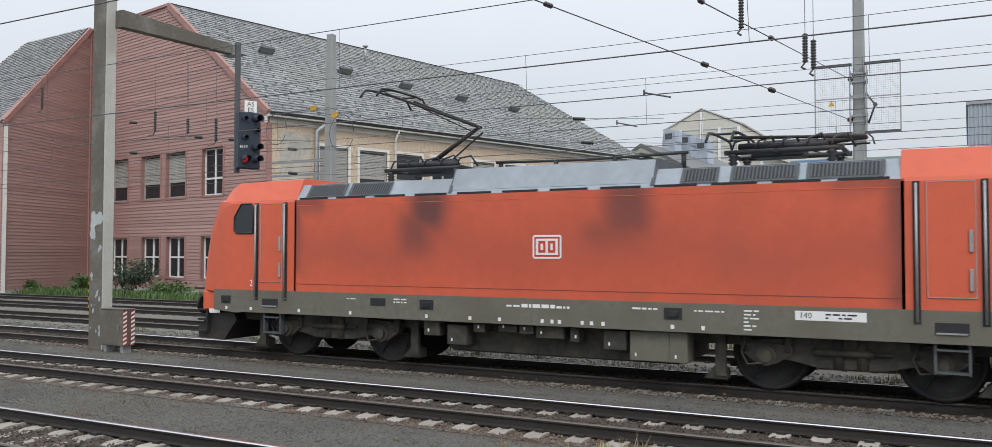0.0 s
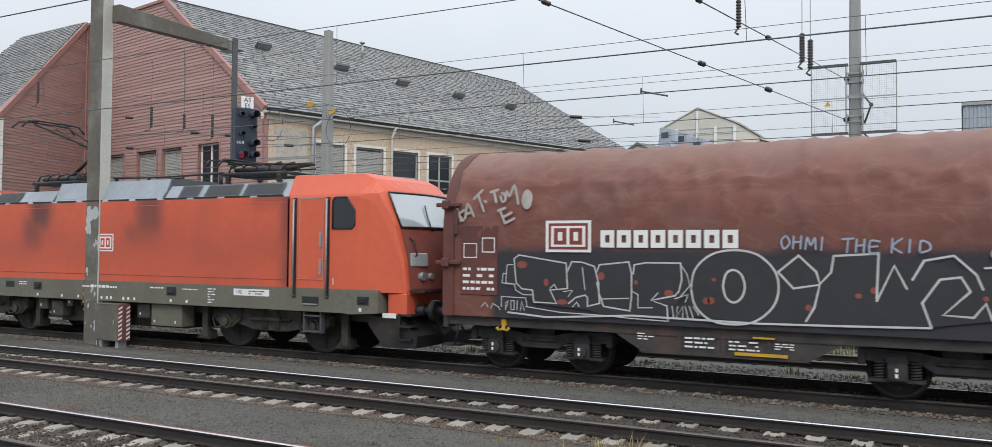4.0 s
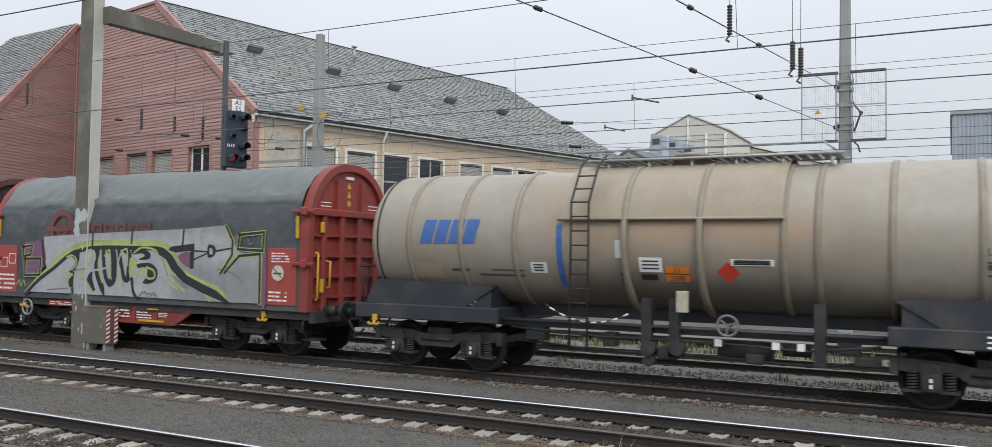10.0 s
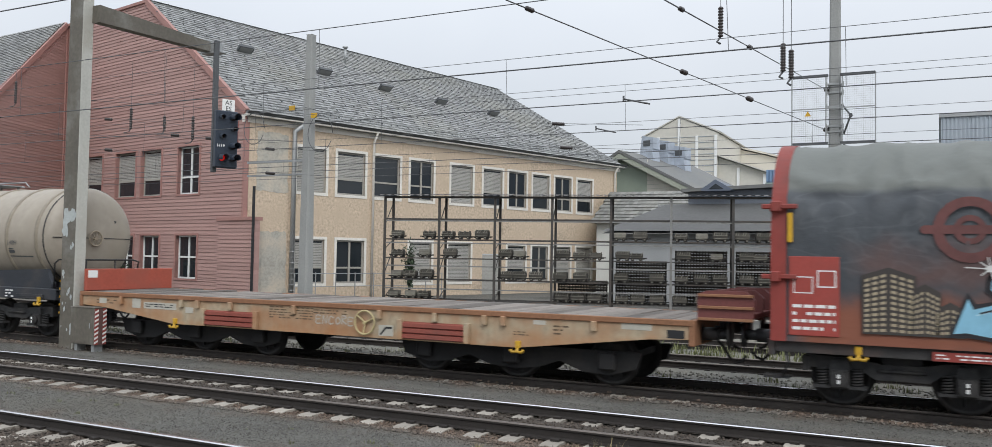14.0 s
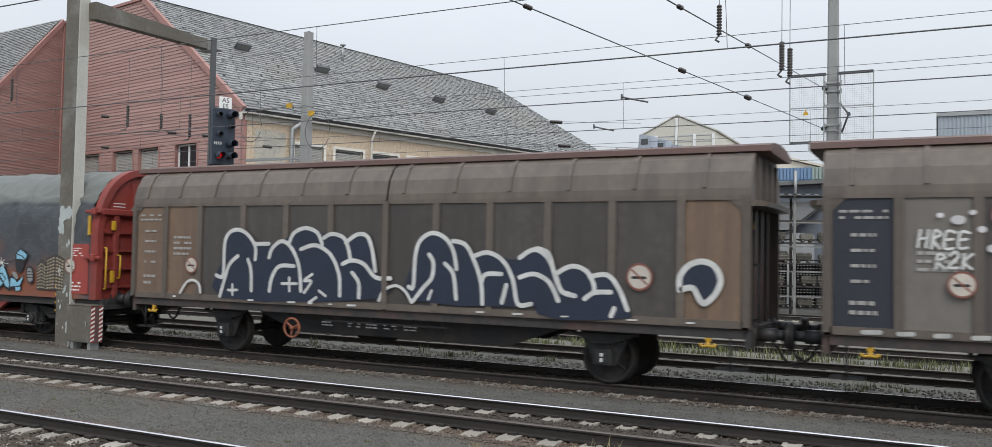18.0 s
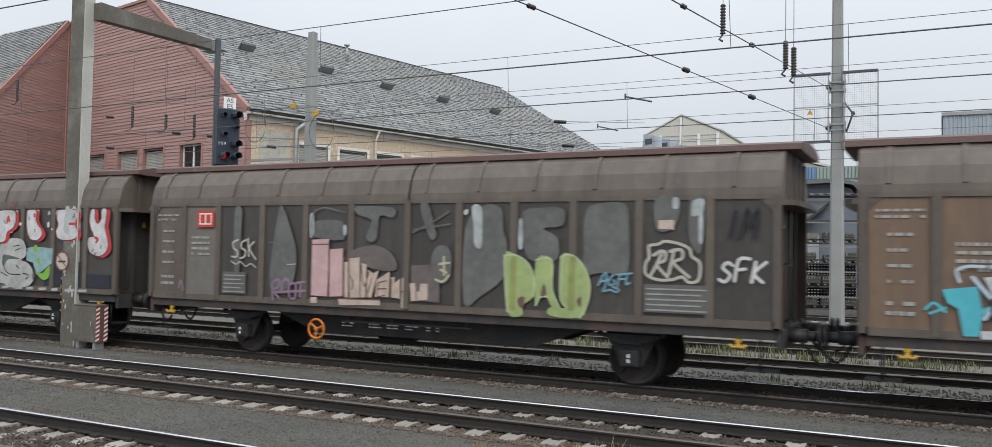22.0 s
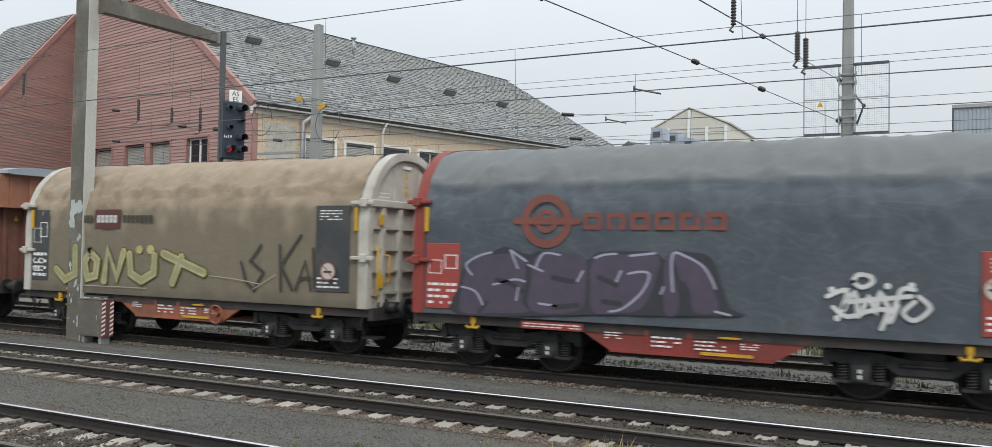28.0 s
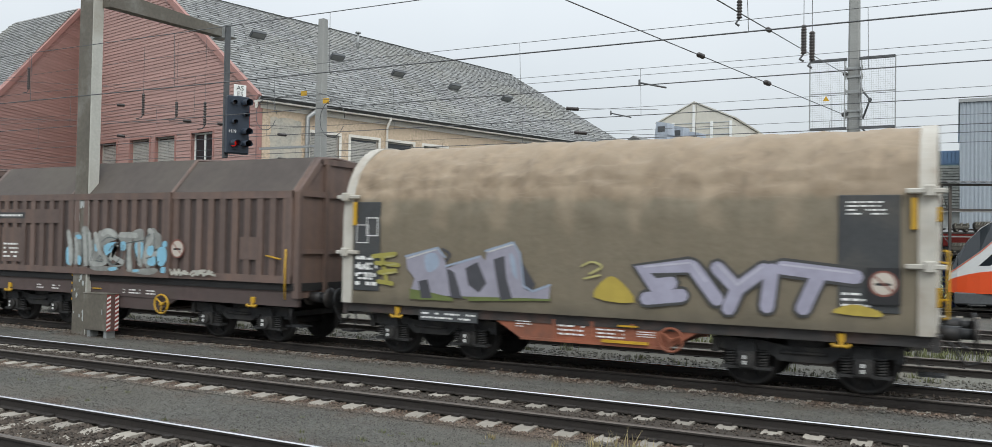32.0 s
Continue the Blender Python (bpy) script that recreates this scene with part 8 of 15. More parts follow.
def lilac_block_1(b, y):
    for p in (((1.78, 1.99), (0.96, 1.9), (1.17, 1.64), (1.47, 1.69)), ((1.03, 1.41), (1.65, 1.49)), ((1.84, 1.97), (2.24, 1.45)), ((2.24, 1.97), (2.57, 1.64), (2.99, 1.96)), ((2.57, 1.64), (2.43, 1.31)), ((3.11, 1.96), (3.04, 1.37)), ((3.27, 2), (4.36, 1.89)), ((3.82, 1.9), (3.59, 1.37))):
        edge(b, y, 0, 0.22, *p)


def lilac_block_2(b, y):
    for p in (((1.78, 2.04), (0.99, 1.95)), ((1.84, 2.02), (2.05, 1.74)), ((2.26, 2.02), (2.57, 1.7), (2.95, 2)), ((3.26, 2.05), (4.32, 1.95))):
        edge(b, y, 2, 0.03, *p)
    for p in (((-0.16, 1.93), (0.03, 2.01), (0.22, 1.93), (-0.01, 1.8)), ((-0.11, 1.71), (0.18, 1.78)), ((-4.48, 1.97), (-4.18, 2.02)), ((-4.48, 1.81), (-4.14, 1.86)), ((-4.45, 1.65), (-4.11, 1.7))):
        ink(b, y, 4, 0.035, *p)

# ---- the freight train ----
TRACK_Y = 16.087


def run(t):
    """How far the train has come, in metres along x, at t seconds."""
    u = t / 16.0
    return ((((-1.00264 * u + 5.38651) * u - 9.33604) * u + 7.05485) * u - 36.01151) * u * u + -39.8647 * u


VEHICLES, WHEELSETS = [], []
SHARED = {}


def shared(name, make, materials):
    """A mesh that is built once and then used by all alike parts."""
    if name not in SHARED:
        b = bmesh.new()
        make(b)
        b.normal_update()
        me = bpy.data.meshes.new(name)
        b.to_mesh(me)
        b.free()
        for mm in materials if isinstance(materials, (list, tuple)) else (materials,):
            me.materials.append(mm)
        SHARED[name] = me
    return SHARED[name]


def put(name, me, parent, at, label=""):
    o = new(name, me)
    o.parent = parent
    o.matrix_basis = at
    if label:
        o["label"] = label
    return o


def loft(bm, sections, mi=0, smooth=True, closed=False):
    rows = [[bm.verts.new(p) for p in s] for s in sections]
    for a, b in zip(rows, rows[1:]):
        n = len(a)
        for i in range(n if closed else n - 1):
            f = bm.faces.new((a[i], a[(i + 1) % n], b[(i + 1) % n], b[i]))
            f.smooth, f.material_index = smooth, mi
    return rows


def stroke(bm, pts, width, y, mi=0, closed=False):
    """A painted line with round ends through x, z points on a side that looks to -y."""
    pts = [Vector((p[0], p[1])) for p in pts]
    pts = [p for i, p in enumerate(pts) if i == 0 or (p - pts[i - 1]).length > 1e-4]
    if closed:
        pts = pts + [pts[0]]
    k, h = len(pts), width / 2
    if k < 2:
        return
    dirs = [(b - a).normalized() for a, b in zip(pts, pts[1:])]
    left, right = [], []
    for i, p in enumerate(pts):
        a = dirs[i - 1] if i else (dirs[-1] if closed else dirs[0])
        c = dirs[i] if i < k - 1 else (dirs[0] if closed else dirs[-1])
        m = Vector((-a.y - c.y, a.x + c.x))
        m = m.normalized() if m.length > 0.2 else Vector((-c.y, c.x))
        grow = h / max(0.72, abs(m.dot(Vector((-c.y, c.x)))))
        left.append(bm.verts.new((p.x + m.x * grow, y, p.y + m.y * grow)))
        right.append(bm.verts.new((p.x - m.x * grow, y, p.y - m.y * grow)))
    for i in range(k - 1):
        bm.faces.new((right[i], right[i + 1], left[i + 1], left[i])).material_index = mi
    if closed:
        return
    for end, d, l, r in ((pts[0], -dirs[0], right[0], left[0]), (pts[-1], dirs[-1], left[-1], right[-1])):
        n = Vector((-d.y, d.x))
        arc = [bm.verts.new((end.x + h * (d.x * math.sin(a) + n.x * math.cos(a)), y, end.y + h * (d.y * math.sin(a) + n.y * math.cos(a)))) for a in (0.7, 1.57, 2.44)]
        bm.faces.new([r] + arc[::-1] + [l]).material_index = mi


def curve_points(pts, n=5, closed=False):
    """A smooth line through the points."""
    p = [Vector((a[0], a[1])) for a in pts]
    k = len(p)
    out = []
    for i in range(k if closed else k - 1):
        def g(j):
            return p[j % k] if closed else p[min(max(j, 0), k - 1)]
        a, b, c, d = g(i - 1), g(i), g(i + 1), g(i + 2)
        for s in range(n):
            t = s / n
            q = 0.5 * (2 * b + (c - a) * t + (2 * a - 5 * b + 4 * c - d) * t * t + (3 * b - a - 3 * c + d) * t ** 3)
            out.append((q.x, q.y))
    if not closed:
        out.append((p[-1].x, p[-1].y))
    return out


def patch(bm, pts, y, mi=0):
    """A filled painted shape of x, z points."""
    f = bm.faces.new([bm.verts.new((p[0], y, p[1])) for p in pts])
    f.material_index = mi
    f.normal_update()
    if f.normal.y > 0:
        f.normal_flip()
    bmesh.ops.triangulate(bm, faces=[f])


def disc(bm, cx, cz, r, y, mi=0, seg=24, rx=None):
    patch(bm, [(cx + (rx or r) * math.cos(2 * math.pi * i / seg), cz + r * math.sin(2 * math.pi * i / seg)) for i in range(seg)], y, mi)


def bars(bm, x0, x1, z0, z1, y, rows, rng, mi=0, fill=0.8):
    """Lines of writing that cannot be read, as plain bars."""
    h = (z1 - z0) / rows
    for r in range(rows):
        x = x0
        while x < x1 - 0.02:
            w = min(rng.uniform(0.04, 0.16), x1 - x)
            zc = z1 - h * (r + 0.5)
            box(bm, x, x + w, y - 0.003, y, zc - h * 0.21, zc + h * 0.21, mi=mi)
            x += w + 0.03
            if rng.random() > fill:
                x += 0.12


def paint(name, colour, rough=0.55, vary=0.14):
    key = "paint_" + name
    if key not in SHARED:
        SHARED[key] = surface(key + "_mat", colour, rough, vary=vary, grain=7, stain=1.6, bump=0.06)
    return SHARED[key]


P_WHITE = paint("white", (0.58, 0.58, 0.56), 0.55, 0.2)
P_SILVER = surface("paint_silver_mat", (0.40, 0.41, 0.42), 0.38, vary=0.34, grain=5, stain=1.2, dirt=(0.22, 0.23, 0.24), dirt_amount=0.5, bump=0.06, streak=True)
patch_on(P_SILVER, (0.16, 0.17, 0.18), [(1.4, 4.6, 1.0, 2.1, 0.6), (-3.4, 4.6, 2.72, 3.2, 0.5)], soft=0.3, ragged=0.3)
P_BLACK = paint("black", (0.018, 0.018, 0.022))
P_NAVY = paint("navy", (0.016, 0.024, 0.045))
P_GREEN = paint("neon_green", (0.35, 0.42, 0.13), 0.55, 0.25)
P_TEAL = paint("teal", (0.08, 0.42, 0.50))
P_SKY = paint("sky_blue", (0.22, 0.46, 0.60))
P_BLUE = paint("blue", (0.03, 0.11, 0.52))
P_PINK = paint("pink", (0.55, 0.36, 0.36))
P_RED = paint("red", (0.50, 0.045, 0.05))
P_LEAF = paint("leaf_green", (0.20, 0.42, 0.06))
P_PLUM = paint("plum", (0.075, 0.06, 0.085))
P_LILAC = paint("lilac", (0.34, 0.33, 0.42))
P_YELLOW = paint("pale_yellow", (0.40, 0.37, 0.15), 0.55, 0.3)
P_GATX = paint("logo_blue", (0.05, 0.13, 0.36))
P_GREYBLUE = paint("grey_blue", (0.30, 0.36, 0.46))

# -- running gear shared by all vehicles --


def wheel_mesh(r):
    def make(b):
        for s in (-1, 1):
            prof = [(0.09, 0.60), (0.11, 0.66), (0.13, 0.675), (r * 0.55, 0.70), (r - 0.09, 0.69), (r - 0.085, 0.682), (r + 0.028, 0.682), (r + 0.028, 0.705), (r + 0.004, 0.715), (r, 0.72), (r - 0.004, 0.815), (r - 0.07, 0.815), (r - 0.075, 0.775), (r * 0.55, 0.765), (0.16, 0.80), (0.15, 0.84), (0.09, 0.84)]
            lathe(b, [(q, s * h) for q, h in prof], pose(0, 0, 0, -90), 32)
            for k in range(9):
                a = 2 * math.pi * k / 9
                x, z = (r - 0.16) * math.cos(a), (r - 0.16) * math.sin(a)
                rod(b, (x, s * 0.76, z), (x, s * 0.795, z), 0.022, 6, mi=1)
            for k in range(3):
                a = 2 * math.pi * k / 3
                rod(b, (0.12 * math.cos(a), s * 0.80, 0.12 * math.sin(a)), ((r - 0.12) * math.cos(a), s * 0.78, (r - 0.12) * math.sin(a)), 0.026, 6, mi=1)
        rod(b, (0, -0.98, 0), (0, 0.98, 0), 0.085, 14)
    return shared("wheelset_%d" % round(r * 1000), make, (WHEEL, BOGIE))


def wheelset(parent, x, r):
    o = put("wheelset", wheel_mesh(r), parent, pose(x, 0, r))
    WHEELSETS.append((o, x, r))
    return o


def bogie(parent, x, mat=BOGIE, key="y"):
    """A two-axle bogie with coil-sprung axle boxes."""
    def frame_mesh(b):
        out = [(-1.42, 0.82), (-1.42, 0.64), (-1.22, 0.60), (-0.62, 0.63), (-0.38, 0.47), (0.38, 0.47), (0.62, 0.63), (1.22, 0.60), (1.42, 0.64), (1.42, 0.82), (0.62, 0.78), (0.3, 0.72), (-0.3, 0.72), (-0.62, 0.78)]
        for s in (-1, 1):
            prism(b, [(p, q) for p, q in out], s * 0.96, s * 1.06, "y")
            rod(b, (-0.35, s * 1.08, 0.62), (0.35, s * 1.08, 0.62), 0.03, 8)
            for xx in (-1.42, 1.42):
                box(b, xx - 0.06, xx + 0.06, s * 0.9, s * 1.1, 0.55, 0.8, 0.01)
        box(b, -0.28, 0.28, -0.98, 0.98, 0.62, 0.84)
        box(b, -1.42, -1.3, -1.0, 1.0, 0.6, 0.72)
        box(b, 1.3, 1.42, -1.0, 1.0, 0.6, 0.72)

    def box_mesh(b):
        box(b, -0.15, 0.15, -0.14, 0.12, -0.15, 0.14, 0.02)
        rod(b, (0, -0.22, 0), (0, -0.14, 0), 0.12, 14)
        rod(b, (0, -0.24, 0), (0, -0.22, 0), 0.07, 12)
        box(b, -0.4, 0.4, -0.1, 0.1, -0.16, -0.11)
        prism(b, [(-0.17, 0.14), (0.17, 0.14), (0.12, 0.3), (-0.12, 0.3)], -0.1, 0.05, "y")

    def spring_mesh(b):
        turns = []
        for i in range(61):
            a, z = 2 * math.pi * i / 10, -0.12 + 0.0046 * i
            c, s_ = math.cos(a), math.sin(a)
            turns.append([((0.075 + 0.018 * u) * c, (0.075 + 0.018 * u) * s_, z + 0.018 * v) for u, v in ((1, 0), (0, 1), (-1, 0), (0, -1))])
        loft(b, turns, closed=True)

    def mark_mesh(b):
        box(b, -0.02, 0.02, -0.004, 0, -0.07, -0.01)
        box(b, -0.02, 0.02, -0.004, 0, 0.02, 0.08)
    g = put("bogie", shared("bogie_frame_" + key, frame_mesh, mat), parent, pose(x, 0, 0))
    for s in (-1, 1):
        for a in (-0.9, 0.9):
            turn = pose(a, s * 1.04, 0.46, 0, 0, 0 if s < 0 else 180)
            put("axle_box", shared("axle_box_" + key, box_mesh, mat), g, turn)
            for q in (-0.26, 0.26):
                put("coil_spring", shared("spring_" + key, spring_mesh, mat), g, pose(a + q, s * 1.06, 0.46))
            if s < 0:
                put("white_mark", shared("axle_mark", mark_mesh, SIGN_WHITE), g, pose(a, -1.285, 0.46))
    for a in (-0.9, 0.9):
        wheelset(g, a, 0.46)
    return g


def buffers(parent, end, mat=BLACK_STEEL, z=1.06, length=0.62):
    """Two buffers, a hook with its screw coupling and brake hoses at each end of a vehicle."""
    def make(b):
        rod(b, (0, 0, 0), (length * 0.62, 0, 0), 0.115, 16)
        rod(b, (length * 0.5, 0, 0), (length - 0.05, 0, 0), 0.085, 14)
        rod(b, (0, 0, 0), (0.05, 0, 0), 0.18, 14)
        lathe(b, [(0.2, 0), (0.225, 0.02), (0.22, 0.05), (0.1, 0.065)], pose(length - 0.06, 0, 0, 0, 90, 0), 20)

    def hook(b):
        box(b, -0.1, 0.18, -0.05, 0.05, -0.06, 0.08, 0.015)
        box(b, 0.14, 0.22, -0.05, 0.05, 0.02, 0.16, 0.02)
        pipe(b, [(0.2, -0.06, 0.04), (0.3, -0.07, -0.12), (0.42, -0.06, -0.28), (0.5, 0, -0.30)], 0.022, 6)
        pipe(b, [(0.2, 0.06, 0.04), (0.3, 0.07, -0.12), (0.42, 0.06, -0.28), (0.5, 0, -0.30)], 0.022, 6)

    def hose(b):
        pipe(b, [(0, 0, 0), (0.12, 0, -0.02), (0.24, 0, -0.14), (0.34, 0, -0.32), (0.44, 0, -0.42), (0.56, 0, -0.38), (0.64, 0, -0.28)], 0.028, 7)
    for s in (-1, 1):
        base = pose(s * (end - length), 0, z, 0, 0, 0 if s > 0 else 180)
        for y in (-0.875, 0.875):
            put("buffer", shared("buffer_%d" % round(length * 100), make, mat), parent, base @ pose(0, y, 0))
        put("coupling_hook", shared("hook", hook, BLACK_STEEL), parent, base)
        put("brake_hose", shared("hose", hose, BLACK_STEEL), parent, base @ pose(0.05, -0.32, -0.12))


def tow_hook(parent, x, y=-1.2, z=0.95, mat=None):
    """A yellow rope hook under the sole bar."""
    def make(b):
        box(b, -0.05, 0.05, -0.03, 0.03, -0.05, 0.08, 0.01)
        pipe(b, [(0, -0.02, -0.05), (-0.02, -0.04, -0.12), (-0.1, -0.05, -0.13), (-0.13, -0.05, -0.08)], 0.028, 6)
        pipe(b, [(0, -0.02, -0.05), (0.02, -0.04, -0.12), (0.1, -0.05, -0.13), (0.13, -0.05, -0.08)], 0.028, 6)
    put("rope_hook", shared("rope_hook", make, mat or YELLOW), parent, pose(x, y, z), "yellow rope hook")


def hand_wheel(parent, x, z, r, mat, y=-1.42):
    def make(b):
        ring(b, (0, 0, 0), (0, 1, 0), r, 0.022, 24, 6)
        for k in range(3):
            a = 2 * math.pi * k / 3 + 0.4
            rod(b, (0, 0.02, 0), (r * math.cos(a), 0, r * math.sin(a)), 0.018, 6)
        rod(b, (0, -0.03, 0), (0, 0.25, 0), 0.035, 8)
    put("hand_wheel", shared("hand_wheel_%d_%s" % (round(r * 100), mat.name), make, mat), parent, pose(x, y, z), "spoked brake hand wheel")


def no_hump_sign(parent, x, z, r, y, back=None):
    """A white round sign, barred, with a red rim."""
    b = bmesh.new()
    if back:
        plate(b, x - back[0], x + back[1], z - back[2], z + back[3], y, 2)
    disc(b, x, z, r, y - 0.008, 1)
    disc(b, x, z, r * 0.84, y - 0.010, 0)
    stroke(b, [(x - r * 0.5, z - r * 0.05), (x + r * 0.45, z - r * 0.05)], r * 0.2, y - 0.012, 2)
    stroke(b, [(x - r * 0.55, z + r * 0.5), (x + r * 0.55, z - r * 0.5)], r * 0.13, y - 0.014, 1)
    part("barred_sign", b, (paint("sign_cream", (0.52, 0.47, 0.41)), paint("sign_dull_red", (0.22, 0.08, 0.06)), SIGN_BLACK), parent, "round white sign with red rim and bar")


def graffito(parent, parts_, mats, label, y):
    """Spray paint in layers: each layer is a function of the bmesh and the height of its coat."""
    b = bmesh.new()
    for i, draw in enumerate(parts_):
        draw(b, y - 0.003 * (i + 1))
    scattered("graffiti", b, mats, parent, label)


# -- the electric locomotive --
LOCO_RED = surface("loco_red_mat", (0.60, 0.108, 0.052), 0.42, vary=0.10, grain=5, stain=0.5, dirt=(0.30, 0.075, 0.045), dirt_amount=0.25, bump=0.03)
SOOT = (0.045, 0.036, 0.038)
patch_on(LOCO_RED, SOOT, [(-3.05, -2.15, 2.75, 3.6, 0.85), (-3.3, -2.5, 2.3, 3.1, 0.7), (1.15, 2.05, 2.6, 3.6, 0.72), (0.75, 1.9, 2.4, 2.95, 0.5)], soft=0.3, ragged=0.14, noise_scale=0.9)
patch_on(LOCO_RED, SOOT, [(-6.3, -5.95, 1.9, 3.6, 0.8), (-6.3, -5.2, 3.2, 3.6, 0.55), (5.8, 6.3, 1.5, 3.6, 0.7), (4.9, 6.3, 3.25, 3.6, 0.4)], soft=0.22, ragged=0.14, noise_scale=0.9)
patch_on(LOCO_RED, (0.34, 0.07, 0.045), [(-6.0, 6.0, 1.9, 2.9, 0.45)], soft=0.6, ragged=0.8, noise_scale=0.5)
CAB_RED = surface("loco_cab_red_mat", (0.63, 0.115, 0.055), 0.4, vary=0.07, grain=5, stain=0.6, bump=0.03)
NOSE_DULL = surface("loco_nose_mat", (0.20, 0.05, 0.036), 0.6, vary=0.25, grain=8, stain=2.0, dirt=(0.10, 0.045, 0.04), dirt_amount=0.4, bump=0.05)
# the sky's reflection is put into the glass as a pale tint
WINDSCREEN = glass_mat("windscreen_mat", (0.36, 0.40, 0.42), 0.05)
WINDSCREEN.node_tree.nodes["Principled BSDF"].inputs["IOR"].default_value = 2.4
SKIRT = surface("loco_skirt_mat", (0.145, 0.14, 0.11), 0.7, vary=0.2, grain=8, stain=1.0, dirt=(0.09, 0.075, 0.05), dirt_amount=0.4, bump=0.1)
ROOF_GREY = surface("loco_roof_mat", (0.30, 0.335, 0.37), 0.5, vary=0.14, grain=6, stain=0.7, dirt=(0.13, 0.13, 0.13), dirt_amount=0.3, bump=0.05)
LOCO_DARK = surface("loco_gear_mat", (0.05, 0.048, 0.042), 0.75, 0.2, vary=0.35, grain=8, stain=2.0, dirt=(0.10, 0.085, 0.06), dirt_amount=0.4, bump=0.2)


def bow(x, y):
    """The cab's front is bowed: towards its corners it falls back."""
    return x + min(1.0, max(0.0, (x - 7.95) / 0.8)) * (0.27 - 0.34 * min(1.0, abs(y) / 1.22) ** 1.7)


def locomotive(c):
    t = thing("electric_locomotive", "orange-red electric locomotive with grey roof and soot stains", "locomotive")
    W = 1.485
    # main body between the cabs
    b = bmesh.new()
    box(b, -6.05, 6.05, -W, W, 1.47, 3.46)
    part("body_side", b, LOCO_RED, t, "orange-red panelled sides with dark soot streaks")
    b = bmesh.new()
    for x0, x1, dx in ((-8.45, 8.45, 0),):
        prism(b, [(x0, 1.0), (-7.75, 0.95), (-7.5, 0.97), (7.5, 0.97), (7.75, 0.95), (x1, 1.0), (x1, 1.47), (x0, 1.47)], -W - 0.006, W + 0.006, "y")
    part("skirt", b, SKIRT, t, "dirty grey-olive lower body band")
    for z, m_ in ((1.63, NOSE_DULL), (3.335, CAB_RED)):
        b = bmesh.new()
        box(b, -6.02, 6.0, -W - 0.004, -W + 0.01, z - 0.006, z + 0.006)
        part("panel_seam", b, m_, t)
    # roof: sloped grey flanks, a higher hood in the middle
    b = bmesh.new()
    prism(b, [(-W + 0.01, 3.46), (W - 0.01, 3.46), (1.24, 3.80), (-1.24, 3.80)], -6.0, 6.0)
    roof_ = part("roof", b, ROOF_GREY, t, "light grey stepped metal roof")
    b = bmesh.new()
    prism(b, [(-1.42, 3.55), (1.42, 3.55), (1.22, 3.985), (-1.22, 3.985)], -2.08, 2.05)
    part("roof_hood", b, ROOF_GREY, roof_)
    for x0, x1 in ((-5.75, -4.72), (-4.62, -3.55), (3.4, 4.5), (4.62, 5.78), (2.55, 3.2)):
        b = bmesh.new()
        a0, a1 = Vector((-W + 0.01, 3.46)), Vector((-1.24, 3.80))
        def at(v, out):
            p = a0.lerp(a1, v)
            return p.x - out * 0.8, p.y + out * 0.55
        (y0, z0), (y1, z1) = at(0.2, 0.02), at(0.88, 0.02)
        for e0, e1, f0, f1 in ((x0, x1, 0.12, 0.2), (x0, x1, 0.88, 0.94), (x0, x0 + 0.05, 0.2, 0.88), (x1 - 0.05, x1, 0.2, 0.88)):
            (ya, za), (yb, zb) = at(f0, 0.025), at(f1, 0.025)
            v = [b.verts.new(p) for p in ((e0, ya, za), (e1, ya, za), (e1, yb, zb), (e0, yb, zb))]
            b.faces.new(v)
        g = part("roof_grille", b, DARK_GREY, roof_)
        b = bmesh.new()
        v = [b.verts.new(p) for p in ((x0 + 0.04, y0 + 0.01, z0), (x1 - 0.04, y0 + 0.01, z0), (x1 - 0.04, y1 + 0.01, z1), (x0 + 0.04, y1 + 0.01, z1))]
        b.faces.new(v)
        n = int((x1 - x0) / 0.06)
        for i in range(n):
            xx = x0 + 0.06 + i * 0.06
            v = [b.verts.new(p) for p in ((xx, y0 - 0.012, z0 + 0.01), (xx + 0.028, y0 - 0.012, z0 + 0.01), (xx + 0.028, y1 - 0.012, z1), (xx, y1 - 0.012, z1))]
            b.faces.new(v).material_index = 1
        part("louvre", b, (SIGN_BLACK, DARK_GREY), roof_)
    for x in (-2.09, 2.06):
        b = bmesh.new()
        prism(b, [(-1.47, 3.5), (-1.25, 3.84), (-1.22, 4.0), (1.22, 4.0), (1.25, 3.84), (1.47, 3.5)], x - 0.035, x + 0.035)
        part("roof_joint", b, DARK_GREY, roof_)
    for i in range(12):
        b = bmesh.new()
        box(b, i - 5.9, i - 5.15, -W - 0.006, -W + 0.02, 3.47, 3.505)
        part("rain_strip", b, SIGN_BLACK, roof_)
